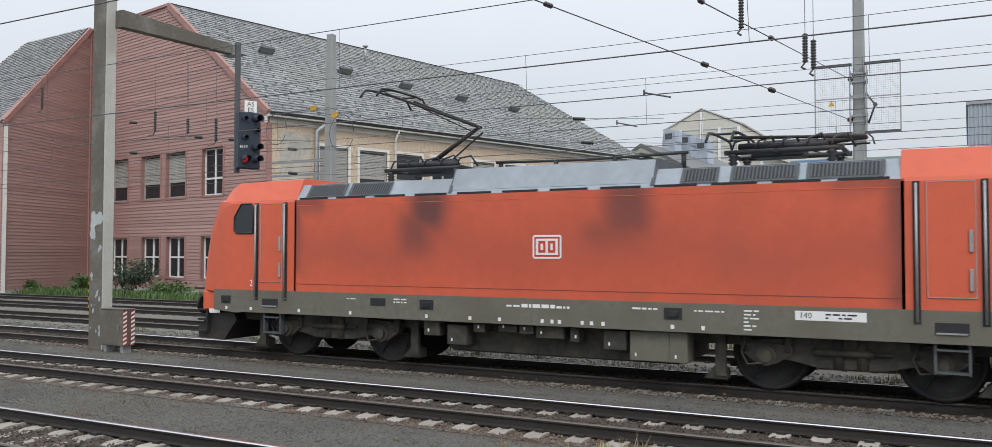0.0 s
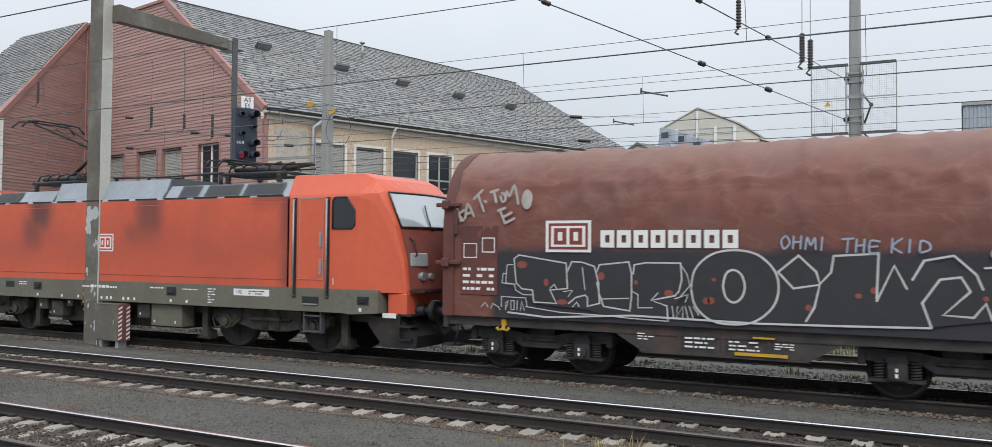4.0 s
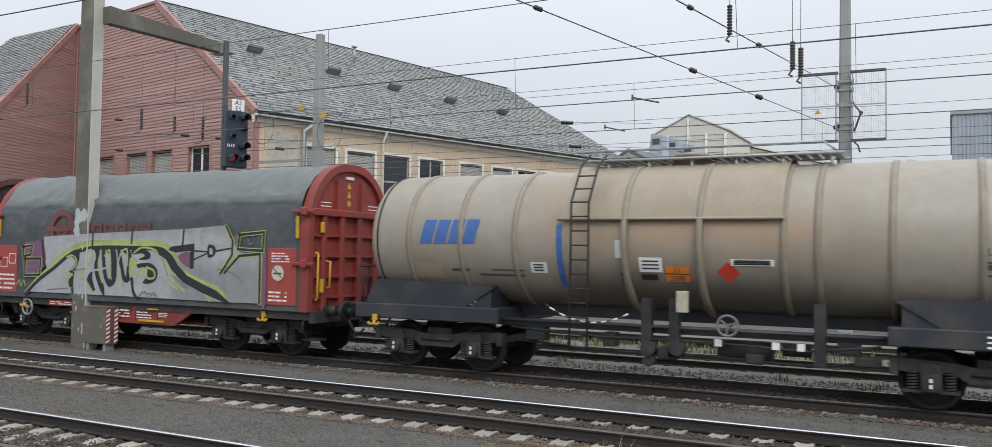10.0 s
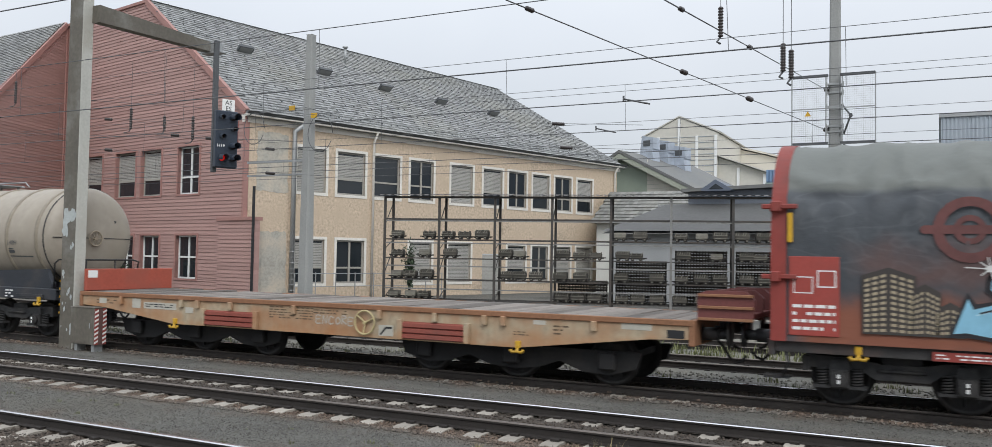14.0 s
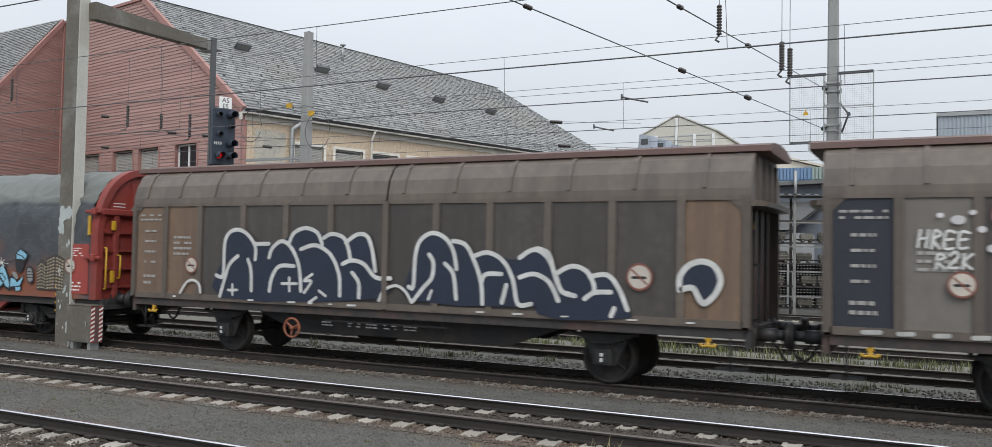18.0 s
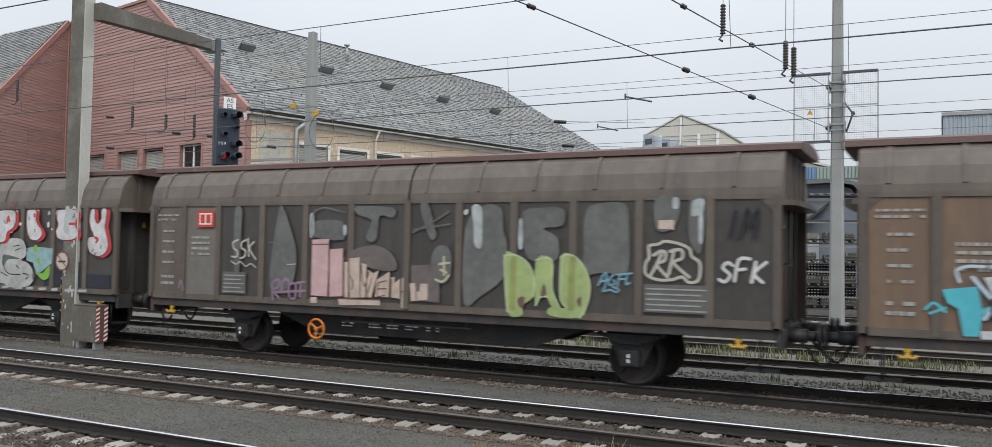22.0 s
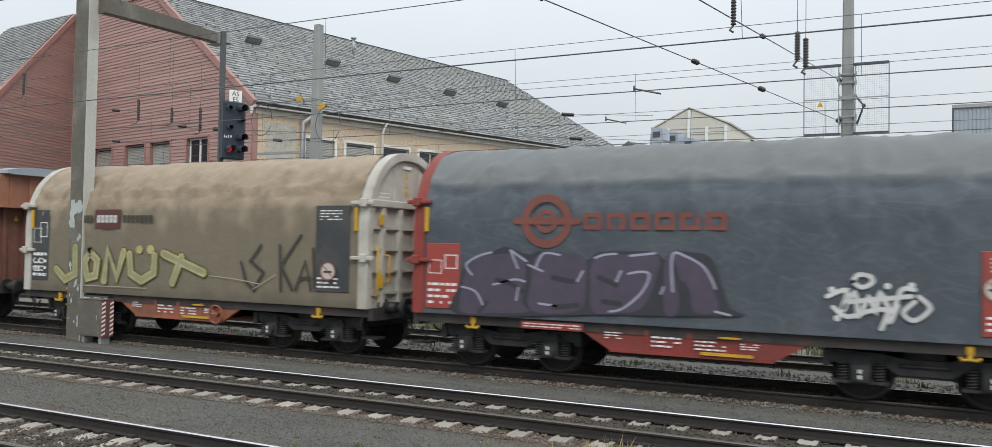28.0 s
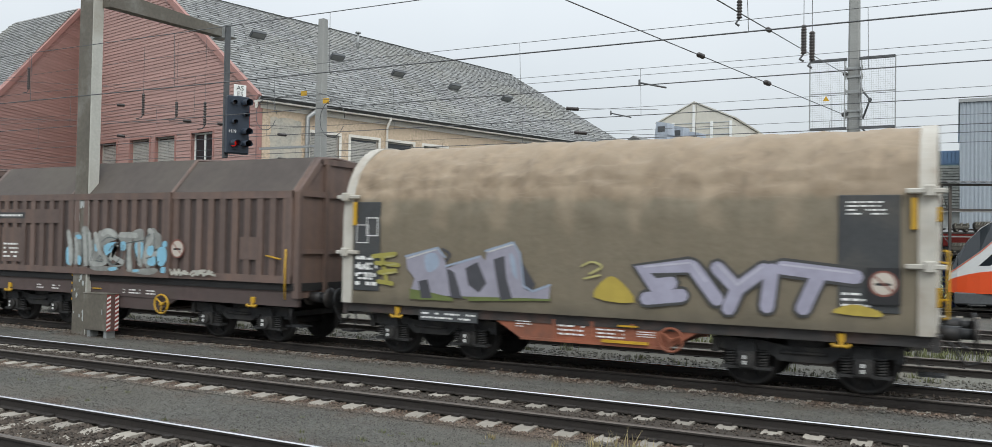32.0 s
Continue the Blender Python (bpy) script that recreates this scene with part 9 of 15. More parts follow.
    # cabs: a wedge that narrows to the front
    for s in (-1, 1):
        secs = []
        for x, hw, ztop, rnd in ((6.0, 1.485, 3.95, 0.32), (7.9, 1.485, 3.93, 0.34), (8.2, 1.46, 3.80, 0.34), (8.42, 1.42, 3.56, 0.30), (8.8, 1.34, 2.85, 0.26), (9.0, 1.28, 2.12, 0.2), (9.08, 1.25, 1.42, 0.15)):
            zz = max(ztop - rnd * 1.4, 1.44)
            zm = min(3.42, zz)
            secs.append([(s * x, -hw, 1.42), (s * x, -hw, zm), (s * x, -hw + 0.02, min(3.48, ztop - 0.03)), (s * x, -hw + rnd * 0.75, ztop - 0.02), (s * x, -hw + rnd + 0.05, ztop), *[(s * x, q, ztop) for q in (-0.8, -0.55, -0.3, 0.0, 0.3, 0.55, 0.8)], (s * x, hw - rnd - 0.05, ztop), (s * x, hw - rnd * 0.75, ztop - 0.02), (s * x, hw - 0.02, min(3.48, ztop - 0.03)), (s * x, hw, zm), (s * x, hw, 1.42)])
        b = bmesh.new()
        rows = loft(b, secs, smooth=False)
        b.faces.new(rows[-1])
        b.faces.new(rows[0][::-1])
        for v in b.verts:
            v.co.x = s * bow(abs(v.co.x), v.co.y)
        bmesh.ops.recalc_face_normals(b, faces=b.faces)
        cab = part("cab", b, CAB_RED, t, "orange-red raked driver's cab")
        b = bmesh.new()
        across = [k / 8 - 1 for k in range(17)]
        loft(b, [[(s * (bow(x, w * q) + 0.035), w * q, z) for q in across] for x, w, z in ((8.44, 1.16, 3.51), (8.83, 1.2, 2.78))], smooth=True)
        bmesh.ops.recalc_face_normals(b, faces=b.faces)
        screen = part("windscreen", b, WINDSCREEN, cab)
        b = bmesh.new()
        for yy in (-0.5, 0.5):
            pipe(b, [(s * (bow(8.86, yy) + 0.07), yy, 2.70), (s * (bow(8.70, yy) + 0.07), yy + 0.06, 3.03), (s * (bow(8.58, yy + 0.15) + 0.07), yy + 0.15, 3.26)], 0.016)
        part("wiper", b, SIGN_BLACK, screen)
        b = bmesh.new()
        low, high = [[(s * (bow(x, w * q) + 0.04), w * q, z) for q in across] for x, w, z in ((8.83, 1.2, 2.78), (8.44, 1.16, 3.51))]
        pipe(b, low + high[::-1] + low[:1], 0.022)
        part("screen_gasket", b, SIGN_BLACK, screen)
        b = bmesh.new()
        face = [(8.845, 2.72), (9.018, 2.12), (9.092, 1.50)]
        loft(b, [[(s * (bow(x, 1.2 * q) + 0.02), 1.2 * q, z) for q in across] for x, z in face], smooth=True)
        bmesh.ops.recalc_face_normals(b, faces=b.faces)
        panel_ = part("nose_panel", b, NOSE_DULL, cab, "grimy dark red nose panel")
        b = bmesh.new()
        box(b, min(s * 9.2, s * 9.325), max(s * 9.2, s * 9.325), -0.2, 0.2, 2.02, 2.26)
        part("emblem", b, WHITE, panel_)
        for yy in (-0.92, 0.92):
            b = bmesh.new()
            rod(b, (s * (bow(9.03, yy) - 0.04), yy, 1.76), (s * (bow(9.03, yy) + 0.12), yy, 1.76), 0.09, 14)
            part("head_lamp", b, GLASS_PALE, panel_)
            b = bmesh.new()
            rod(b, (s * (bow(9.03, yy * 0.78) - 0.04), yy * 0.78, 1.76), (s * (bow(9.03, yy * 0.78) + 0.12), yy * 0.78, 1.76), 0.07, 14)
            part("tail_lamp", b, GLASS_PALE, panel_)
        b = bmesh.new()
        out = [(7.25, 2.75), (7.25, 3.34), (7.32, 3.41), (7.62, 3.41), (7.83, 3.12), (7.83, 2.82), (7.76, 2.75)]
        for yy in (-1, 1):
            b = bmesh.new()
            b.faces.new([b.verts.new((s * p, yy * 1.492, q)) for p, q in out])
            win = part("side_window", b, GLASS, cab)
            b = bmesh.new()
            pipe(b, [(s * p, yy * 1.492, q) for p, q in out + out[:1]], 0.022, 6)
            part("window_gasket", b, SIGN_BLACK, win)
        # nose band, head lamps, rails and the front beam
        b = bmesh.new()
        box(b, min(s * 8.55, s * 9.02), max(s * 8.55, s * 9.02), -1.30, 1.30, 0.95, 1.42, 0.03)
        part("front_beam", b, CAB_RED, cab)
        for yy in (-0.95, 0.95):
            b = bmesh.new()
            box(b, -0.05, 0.06, -0.2, 0.2, -0.14, 0.14, 0.02)
            part("head_lamp", b, GALV, cab, at=pose(s * (bow(9.0, yy) + 0.03), yy, 2.1, 0, -s * 6, -s * 32 * (1 if yy < 0 else -1)))
        b = bmesh.new()
        box(b, min(s * 8.9, s * 9.4), max(s * 8.9, s * 9.4), -1.2, 1.2, 1.44, 1.48)
        part("front_step", b, BLACK_STEEL, cab)
        b = bmesh.new()
        for yy in (-1.05, 1.05):
            pipe(b, [(s * (bow(8.88, yy) + 0.01), yy, 2.55), (s * (bow(8.88, yy) + 0.14), yy, 2.5), (s * (bow(9.0, yy) + 0.1), yy, 2.2), (s * (bow(9.0, yy) + 0.01), yy, 2.15)], 0.018)
        part("grab_rail", b, RUST_RAIL, cab)
        b = bmesh.new()
        prism(b, [(s * 8.0, 0.75), (s * 8.4, 0.28), (s * 9.2, 0.30), (s * 9.25, 0.55), (s * 8.8, 0.9), (s * 8.1, 0.92)], -1.22, 1.22, "y")
        part("snow_plough", b, BLACK_STEEL, cab)
        b = bmesh.new()
        for zz in (0.45, 0.72, 0.95):
            box(b, min(s * 8.85, s * 9.15), max(s * 8.85, s * 9.15), -1.32, -1.02, zz, zz + 0.04)
        box(b, min(s * 8.83, s * 8.87), max(s * 8.83, s * 8.87), -1.32, -1.02, 0.45, 1.0)
        part("shunter_step", b, BLACK_STEEL, cab)
        b = bmesh.new()
        prism(b, [(-0.25, 0), (0.25, 0), (0.2, 0.07), (-0.2, 0.07)], -0.2, 0.2, "y")
        part("horn_cover", b, SIGN_BLACK, cab, at=pose(s * 7.2, 0, 3.95))
        # cab door with its bright hand rails
        door = bmesh.new()
        x0, x1 = (6.35, 7.0) if s > 0 else (-7.03, -6.39)
        box(door, x0, x1, -1.497, -1.48, 1.66, 3.40, 0.006)
        d = part("cab_door", door, CAB_RED, cab)
        b = bmesh.new()
        for a0, a1, c0, c1 in ((x0, x0, 1.66, 3.4), (x1, x1, 1.66, 3.4), (x0, x1, 1.66, 1.66), (x0, x1, 3.4, 3.4)):
            rod(b, (a0, -1.495, c0), (a1, -1.495, c1), 0.009, 5)
        for q in (2.5, 1.92):
            box(b, x1 - 0.09, x1 - 0.035, -1.53, -1.497, q - 0.16, q + 0.17, 0.008)
        part("door_seal", b, GALV, cab)
        for xr in ((6.21, 7.12) if s > 0 else (-7.145, -6.30)):
            b = bmesh.new()
            box(b, xr - 0.05, xr + 0.05, -1.494, -1.47, 1.25, 3.42)
            rod(b, (xr, -1.54, 1.3), (xr, -1.54, 3.38), 0.02, 8, mi=1)
            for q in (1.3, 3.38):
                rod(b, (xr, -1.54, q), (xr, -1.47, q), 0.018, 6, mi=1)
            part("hand_rail", b, (BLACK_STEEL, GALV), t, "bright vertical cab hand rail in a dark recess")
        # steps in and below the skirt
        xs_ = (6.44, 6.9) if s > 0 else (-6.97, -6.5)
        b = bmesh.new()
        box(b, xs_[0], xs_[1], -1.496, -1.48, 1.11, 1.29, 0.004)
        box(b, xs_[0] + 0.02, xs_[1] - 0.02, -1.52, -1.48, 1.115, 1.14, mi=1)
        part("step_recess", b, (SIGN_BLACK, GALV), t)
        b = bmesh.new()
        for xx in xs_:
            box(b, xx - 0.02, xx + 0.02, -1.42, -1.3, 0.5, 1.0)
        for q in (0.52, 0.86):
            box(b, xs_[0], xs_[1], -1.46, -1.26, q, q + 0.03)
        part("step", b, DARK_GREY, t)
        b = bmesh.new()
        xx = s * 8.07
        box(b, xx - 0.15, xx + 0.15, -1.496, -1.48, 1.15, 1.33)
        box(b, xx - 0.09, xx + 0.08, -1.52, -1.49, 1.19, 1.3, 0.01, mi=1)
        part("jack_socket", b, (SIGN_BLACK, BLACK_STEEL), t)
    for xx in (-2.6, 2.43):
        b = bmesh.new()
        box(b, xx - 0.16, xx + 0.16, -1.499, -1.48, 1.18, 1.38)
        box(b, xx - 0.09, xx + 0.09, -1.525, -1.49, 1.22, 1.33, 0.01, mi=1)
        part("jack_socket", b, (SIGN_BLACK, BLACK_STEEL), t)
    # writing and marks
    b = bmesh.new()
    patch(b, [(-0.25, 2.24), (-0.22, 2.21), (0.31, 2.21), (0.34, 2.24), (0.34, 2.62), (0.31, 2.65), (-0.22, 2.65), (-0.25, 2.62)], -1.490, 0)
    patch(b, [(-0.215, 2.245), (0.305, 2.245), (0.305, 2.615), (-0.215, 2.615)], -1.493, 1)
    patch(b, [(-0.18, 2.28), (0.27, 2.28), (0.27, 2.58), (-0.18, 2.58)], -1.496, 0)
    for x0 in (-0.13, 0.07):
        patch(b, [(x0, 2.32), (x0 + 0.15, 2.32), (x0 + 0.15, 2.54), (x0, 2.54)], -1.499, 1)
        patch(b, [(x0 + 0.05, 2.37), (x0 + 0.1, 2.37), (x0 + 0.1, 2.49), (x0 + 0.05, 2.49)], -1.502, 0)
    part("emblem", b, (SIGN_WHITE, SIGN_RED), t, "white emblem plate with red rim and blocks")
    rng = random.Random(5)
    b = bmesh.new()
    bars(b, -0.8, -0.5, 1.28, 1.36, -1.492, 1, rng)
    bars(b, -0.48, 0.22, 1.25, 1.41, -1.492, 1, rng, fill=1)
    bars(b, 0.24, 0.5, 1.27, 1.37, -1.492, 1, rng)
    bars(b, 3.63, 3.87, 1.03, 1.4, -1.492, 6, rng)
    bars(b, 1.7, 2.17, 1.31, 1.39, -1.492, 1, rng)
    bars(b, 2.8, 3.3, 1.31, 1.37, -1.492, 1, rng)
    bars(b, -3.4, -3.0, 1.28, 1.4, -1.492, 2, rng)
    bars(b, -4.6, -4.3, 1.33, 1.37, -1.492, 1, rng)
    for xx in (-8.05, -7.3, -5.9, -4.5, -2.6, -1.6, -0.95, -0.05, 0.15, 0.3, 0.75, 0.93, 1.15, 2.42, 2.95, 8.0):
        box(b, xx - 0.03, xx + 0.03, -1.496, -1.491, 1.02, 1.09)
    add_word(b, "2", 0.2, facing(-7.3, -1.492, 1.62))
    add_word(b, "1", 0.2, facing(7.28, -1.492, 1.62))
    scattered("white_lettering", b, SIGN_WHITE, t)
    b = bmesh.new()
    plate(b, 4.44, 5.5, 1.25, 1.4, -1.49)
    plate(b, 8.44, 8.78, 0.9, 1.0, -1.31)
    plate(b, -8.78, -8.44, 0.9, 1.0, -1.31)
    bars(b, 4.9, 5.45, 1.27, 1.38, -1.497, 2, rng, 1)
    add_word(b, "140", 0.13, facing(4.6, -1.4985, 1.325), 1)
    part("data_plate", b, (SIGN_WHITE, SIGN_BLACK), t)
    b = bmesh.new()
    plate(b, -3.98, -3.6, 1.22, 1.38, -1.49)
    part("builder_plate", b, SIGN_BLACK, t)
    # running gear
    b = bmesh.new()
    box(b, -8.3, 8.3, -0.9, 0.9, 0.75, 0.98)
    box(b, -2.3, 2.4, -1.0, 1.0, 0.35, 0.95, 0.03)
    part("underframe", b, LOCO_DARK, t)
    for x0, x1, z0, z1 in ((1.6, 2.32, 0.42, 0.95), (2.32, 2.64, 0.42, 0.95), (1.1, 1.53, 0.58, 0.93), (-0.25, 0.32, 0.72, 0.96), (-0.6, -0.3, 0.78, 0.95), (-1.05, -0.65, 0.8, 0.95), (-1.6, -1.35, 0.77, 0.95), (-2.75, -2.38, 0.66, 0.96), (0.45, 0.62, 0.68, 0.95), (-2.2, -1.75, 0.5, 0.9)):
        b = bmesh.new()
        box(b, x0, x1, -1.36, -0.95, z0, z1, 0.015)
        box(b, x0 + 0.1, x0 + 0.13, -1.366, -1.36, z0 + 0.08, z0 + 0.14, mi=1)
        part("equipment_box", b, (SKIRT if z0 < 0.5 else LOCO_DARK, SIGN_WHITE), t)
    for s in (-1, 1):
        def frame_mesh(b):
            for q in (-1, 1):
                prism(b, [(-1.75, 0.85), (-1.7, 0.62), (-0.9, 0.55), (-0.5, 0.46), (0.5, 0.46), (0.9, 0.55), (1.7, 0.62), (1.75, 0.85), (0.6, 0.93), (-0.6, 0.93)], q * 0.98, q * 1.1, "y")
                rod(b, (-0.55, q * 1.16, 0.72), (0.35, q * 1.16, 0.72), 0.06, 10)
                rod(b, (0.35, q * 1.16, 0.72), (0.62, q * 1.16, 0.72), 0.03, 8)
                for xx in (-0.18, 0.18):
                    rod(b, (xx, q * 1.08, 0.45), (xx, q * 1.08, 0.96), 0.09, 12)
                for xx in (-2.08, 2.08):
                    box(b, xx - 0.09, xx + 0.09, q * 1.02, q * 1.1, 0.22, 0.95)
                    prism(b, [(xx - 0.3, 0.16), (xx + 0.1, 0.16), (xx + 0.1, 0.34), (xx - 0.1, 0.4)], q * 0.8, q * 1.05, "y")
            box(b, -0.6, 0.6, -1.0, 1.0, 0.5, 0.85)

        def box_mesh(b):
            rod(b, (0, -0.16, 0), (0, 0.1, 0), 0.17, 18)
            rod(b, (0, -0.22, 0), (0, -0.16, 0), 0.11, 14)
            prism(b, [(-0.42, 0.16), (-0.42, 0.05), (-0.15, -0.14), (0.15, -0.14), (0.42, 0.05), (0.42, 0.16), (0.15, 0.2), (-0.15, 0.2)], -0.1, 0.02, "y")
            for xx in (-0.34, 0.34):
                rod(b, (xx, -0.04, 0.05), (xx, -0.04, 0.34), 0.08, 10)
            pipe(b, [(-0.3, -0.14, 0.3), (-0.4, -0.16, 0.05), (-0.3, -0.17, -0.16), (-0.05, -0.2, -0.12)], 0.02, 6)
        g = put("bogie", shared("loco_bogie", frame_mesh, LOCO_DARK), t, pose(s * 5.22, 0, 0))
        for a in (-1.3, 1.3):
            wheelset(g, a, 0.625)
            for q in (-1, 1):
                put("axle_box", shared("loco_axle_box", box_mesh, LOCO_DARK), g, pose(a, q * 1.06, 0.625, 0, 0, 0 if q < 0 else 180))
    buffers(t, 9.45, z=1.06, length=0.6)
    # pantographs: one raised at the far end, one folded
    for x, up in ((-3.4, True), (4.0, False)):
        d = 1 if x < 0 else -1
        b = bmesh.new()
        for yy in (-0.55, 0.55):
            rod(b, (x - 0.9, yy, 4.1), (x + 1.1, yy, 4.1), 0.045, 8)
            for xx in (x - 0.75, x + 0.9):
                lathe(b, [(0.05, 0), (0.09, 0.03), (0.05, 0.06), (0.09, 0.09), (0.05, 0.12), (0.09, 0.15), (0.05, 0.18), (0.09, 0.21), (0.05, 0.26)], pose(xx, yy, 3.82), 10)
        for xx in (x - 0.85, x, x + 1.05):
            rod(b, (xx, -0.6, 4.1), (xx, 0.6, 4.1), 0.04, 8)
        box(b, x - 0.5, x + 0.4, -0.3, 0.3, 4.02, 4.2, 0.03)
        rod(b, (x - 0.3, 0, 4.25), (x + 0.6, 0, 4.25), 0.1, 10)
        base = part("pantograph_base", b, BLACK_STEEL, t)
        b = bmesh.new()
        k, h, w = ((x - 0.2, 4.2), (x + 1.15, 5.0), (x - 1.05, 5.85)) if up else ((x + 0.2, 4.22), (x + 1.4, 4.32), (x - 0.9, 4.42))
        rod(b, (k[0], 0, k[1]), (h[0], 0, h[1]), 0.055, 10, 0.04)
        rod(b, (k[0] + 0.4, 0.12, k[1]), (h[0] + 0.04, 0.1, h[1] - 0.1), 0.018, 6)
        for yy in (-0.1, 0.1):
            rod(b, (h[0], yy, h[1]), (w[0] + 0.15, yy * 5.5, w[1] - 0.05), 0.028, 8)
        rod(b, (h[0] - 0.1, 0, h[1] - 0.12), (w[0] + 0.3, 0, w[1] - 0.12), 0.014, 6)
        part("pantograph_arm", b, RUST_RAIL, base, "dark red-brown jointed arm")
        b = bmesh.new()
        for xx in (w[0] - 0.22, w[0] + 0.22):
            pts = [(xx, -0.98, w[1] - 0.16), (xx, -0.8, w[1] + 0.02), (xx, -0.5, w[1] + 0.05), (xx, 0.5, w[1] + 0.05), (xx, 0.8, w[1] + 0.02), (xx, 0.98, w[1] - 0.16)]
            pipe(b, pts, 0.026, 6)
        for yy in (-0.5, 0.5):
            rod(b, (w[0] - 0.22, yy, w[1] + 0.03), (w[0] + 0.22, yy, w[1] + 0.03), 0.022, 6)
        part("contact_strip", b, BLACK_STEEL, base)
        b = bmesh.new()
        for i in range(5):
            xx = x - 0.8 + 0.42 * i
            pipe(b, [(xx, -0.5, 4.12), (xx + 0.06, -0.45, 4.3), (xx + 0.24, -0.3, 4.36 + 0.03 * (i % 2)), (xx + 0.36, -0.2, 4.14)], 0.022, 6)
        rod(b, (x - 0.7, -0.35, 4.22), (x + 0.8, -0.3, 4.2), 0.06, 8)
        part("base_linkage", b, BLACK_STEEL, base)
    b = bmesh.new()
    pipe(b, [(-2.0, 0.3, 4.25), (0, 0.35, 4.22), (2.2, 0.3, 4.25)], 0.03)
    for xx in (-1.9, -0.6, 0.7, 2.1):
        rod(b, (xx, 0.33, 3.9), (xx, 0.33, 4.24), 0.05, 8)
    part("roof_cable", b, BLACK_STEEL, t)
    VEHICLES.append((t, c))


locomotive(-6.9)


# -- coil wagons with telescoping tarpaulin hoods --
END_RED = surface("wagon_red_mat", (0.26, 0.042, 0.032), 0.6, vary=0.2, grain=7, stain=0.9, dirt=(0.09, 0.035, 0.03), dirt_amount=0.4, bump=0.1)
END_BROWN = surface("wagon_brown_mat", (0.14, 0.045, 0.036), 0.7, vary=0.3, grain=7, stain=0.9, dirt=(0.04, 0.03, 0.03), dirt_amount=0.5, bump=0.1)
END_WHITE = surface("wagon_white_mat", (0.52, 0.50, 0.45), 0.6, vary=0.18, grain=7, stain=0.9, dirt=(0.20, 0.15, 0.10), dirt_amount=0.45, bump=0.1)
SOLE_RUST = surface("rusty_orange_mat", (0.33, 0.11, 0.06), 0.75, vary=0.25, grain=7, stain=1.2, dirt=(0.10, 0.06, 0.045), dirt_amount=0.5, bump=0.15)
SOLE_DARK = surface("dark_sole_mat", (0.048, 0.045, 0.044), 0.7, 0.1, vary=0.3, grain=7, stain=1.5, dirt=(0.11, 0.06, 0.045), dirt_amount=0.4, bump=0.1)


def tarp(name, base, **k):
    m = surface(name, base, 0.62, vary=k.get("vary", 0.14), grain=4, stain=0.8, dirt=k.get("dirt"), dirt_amount=k.get("amount", 0.4), bump=0.35, bump_scale=9, streak=k.get("streak", False))
    n, l = m.node_tree.nodes, m.node_tree.links
    b = n["Principled BSDF"]
    before = b.inputs["Base Color"].links[0].from_socket
    # light catching the creases, mixed into the cloth colour as pale lines
    tc, warp, crease_light = n.new("ShaderNodeTexCoord"), n.new("ShaderNodeMapping"), n.new("ShaderNodeTexNoise")
    warp.inputs["Scale"].default_value, warp.inputs["Rotation"].default_value = (0.7, 0.7, 1.6), (0, 0.35, 0)
    crease_light.inputs["Scale"].default_value, crease_light.inputs["Detail"].default_value, crease_light.inputs["Distortion"].default_value = 1.3, 2.0, 0.6
    off, span = n.new("ShaderNodeMath"), n.new("ShaderNodeMapRange")
    off.operation = "ABSOLUTE"
    sub = n.new("ShaderNodeMath")
    sub.operation = "SUBTRACT"
    sub.inputs[1].default_value = 0.5
    span.inputs[1].default_value, span.inputs[2].default_value, span.inputs[3].default_value, span.inputs[4].default_value = 0.0, 0.03, 0.28, 0.0
    mix = n.new("ShaderNodeMix")
    mix.data_type = "RGBA"
    mix.inputs[7].default_value = (*(min(c * 1.9 + 0.02, c + 0.07) for c in base), 1)
    l.new(tc.outputs["Object"], warp.inputs["Vector"])
    l.new(warp.outputs[0], crease_light.inputs["Vector"])
    l.new(crease_light.outputs[0], sub.inputs[0])
    l.new(sub.outputs[0], off.inputs[0])
    l.new(off.outputs[0], span.inputs[0])
    l.new(span.outputs[0], mix.inputs[0])
    l.new(before, mix.inputs[6])
    l.new(mix.outputs[2], b.inputs["Base Color"])
    return m


def hood_outline(grow=0.0, n=48):
    """Upright sides that round over into an arched top: y, z pairs from the near foot to the far one."""
    hw, z_side, top = 1.45 + grow, 2.62, 4.30 + grow
    pts = [(-hw, 1.04), (-hw, 1.6), (-hw, 2.2)]
    for i in range(n + 1):
        a = math.pi * i / n
        pts.append((-hw * math.copysign(abs(math.cos(a)) ** 0.86, math.cos(a)), z_side + (top - z_side) * math.sin(a) ** 0.92))
    pts += [(hw, 2.2), (hw, 1.6), (hw, 1.04)]
    return pts


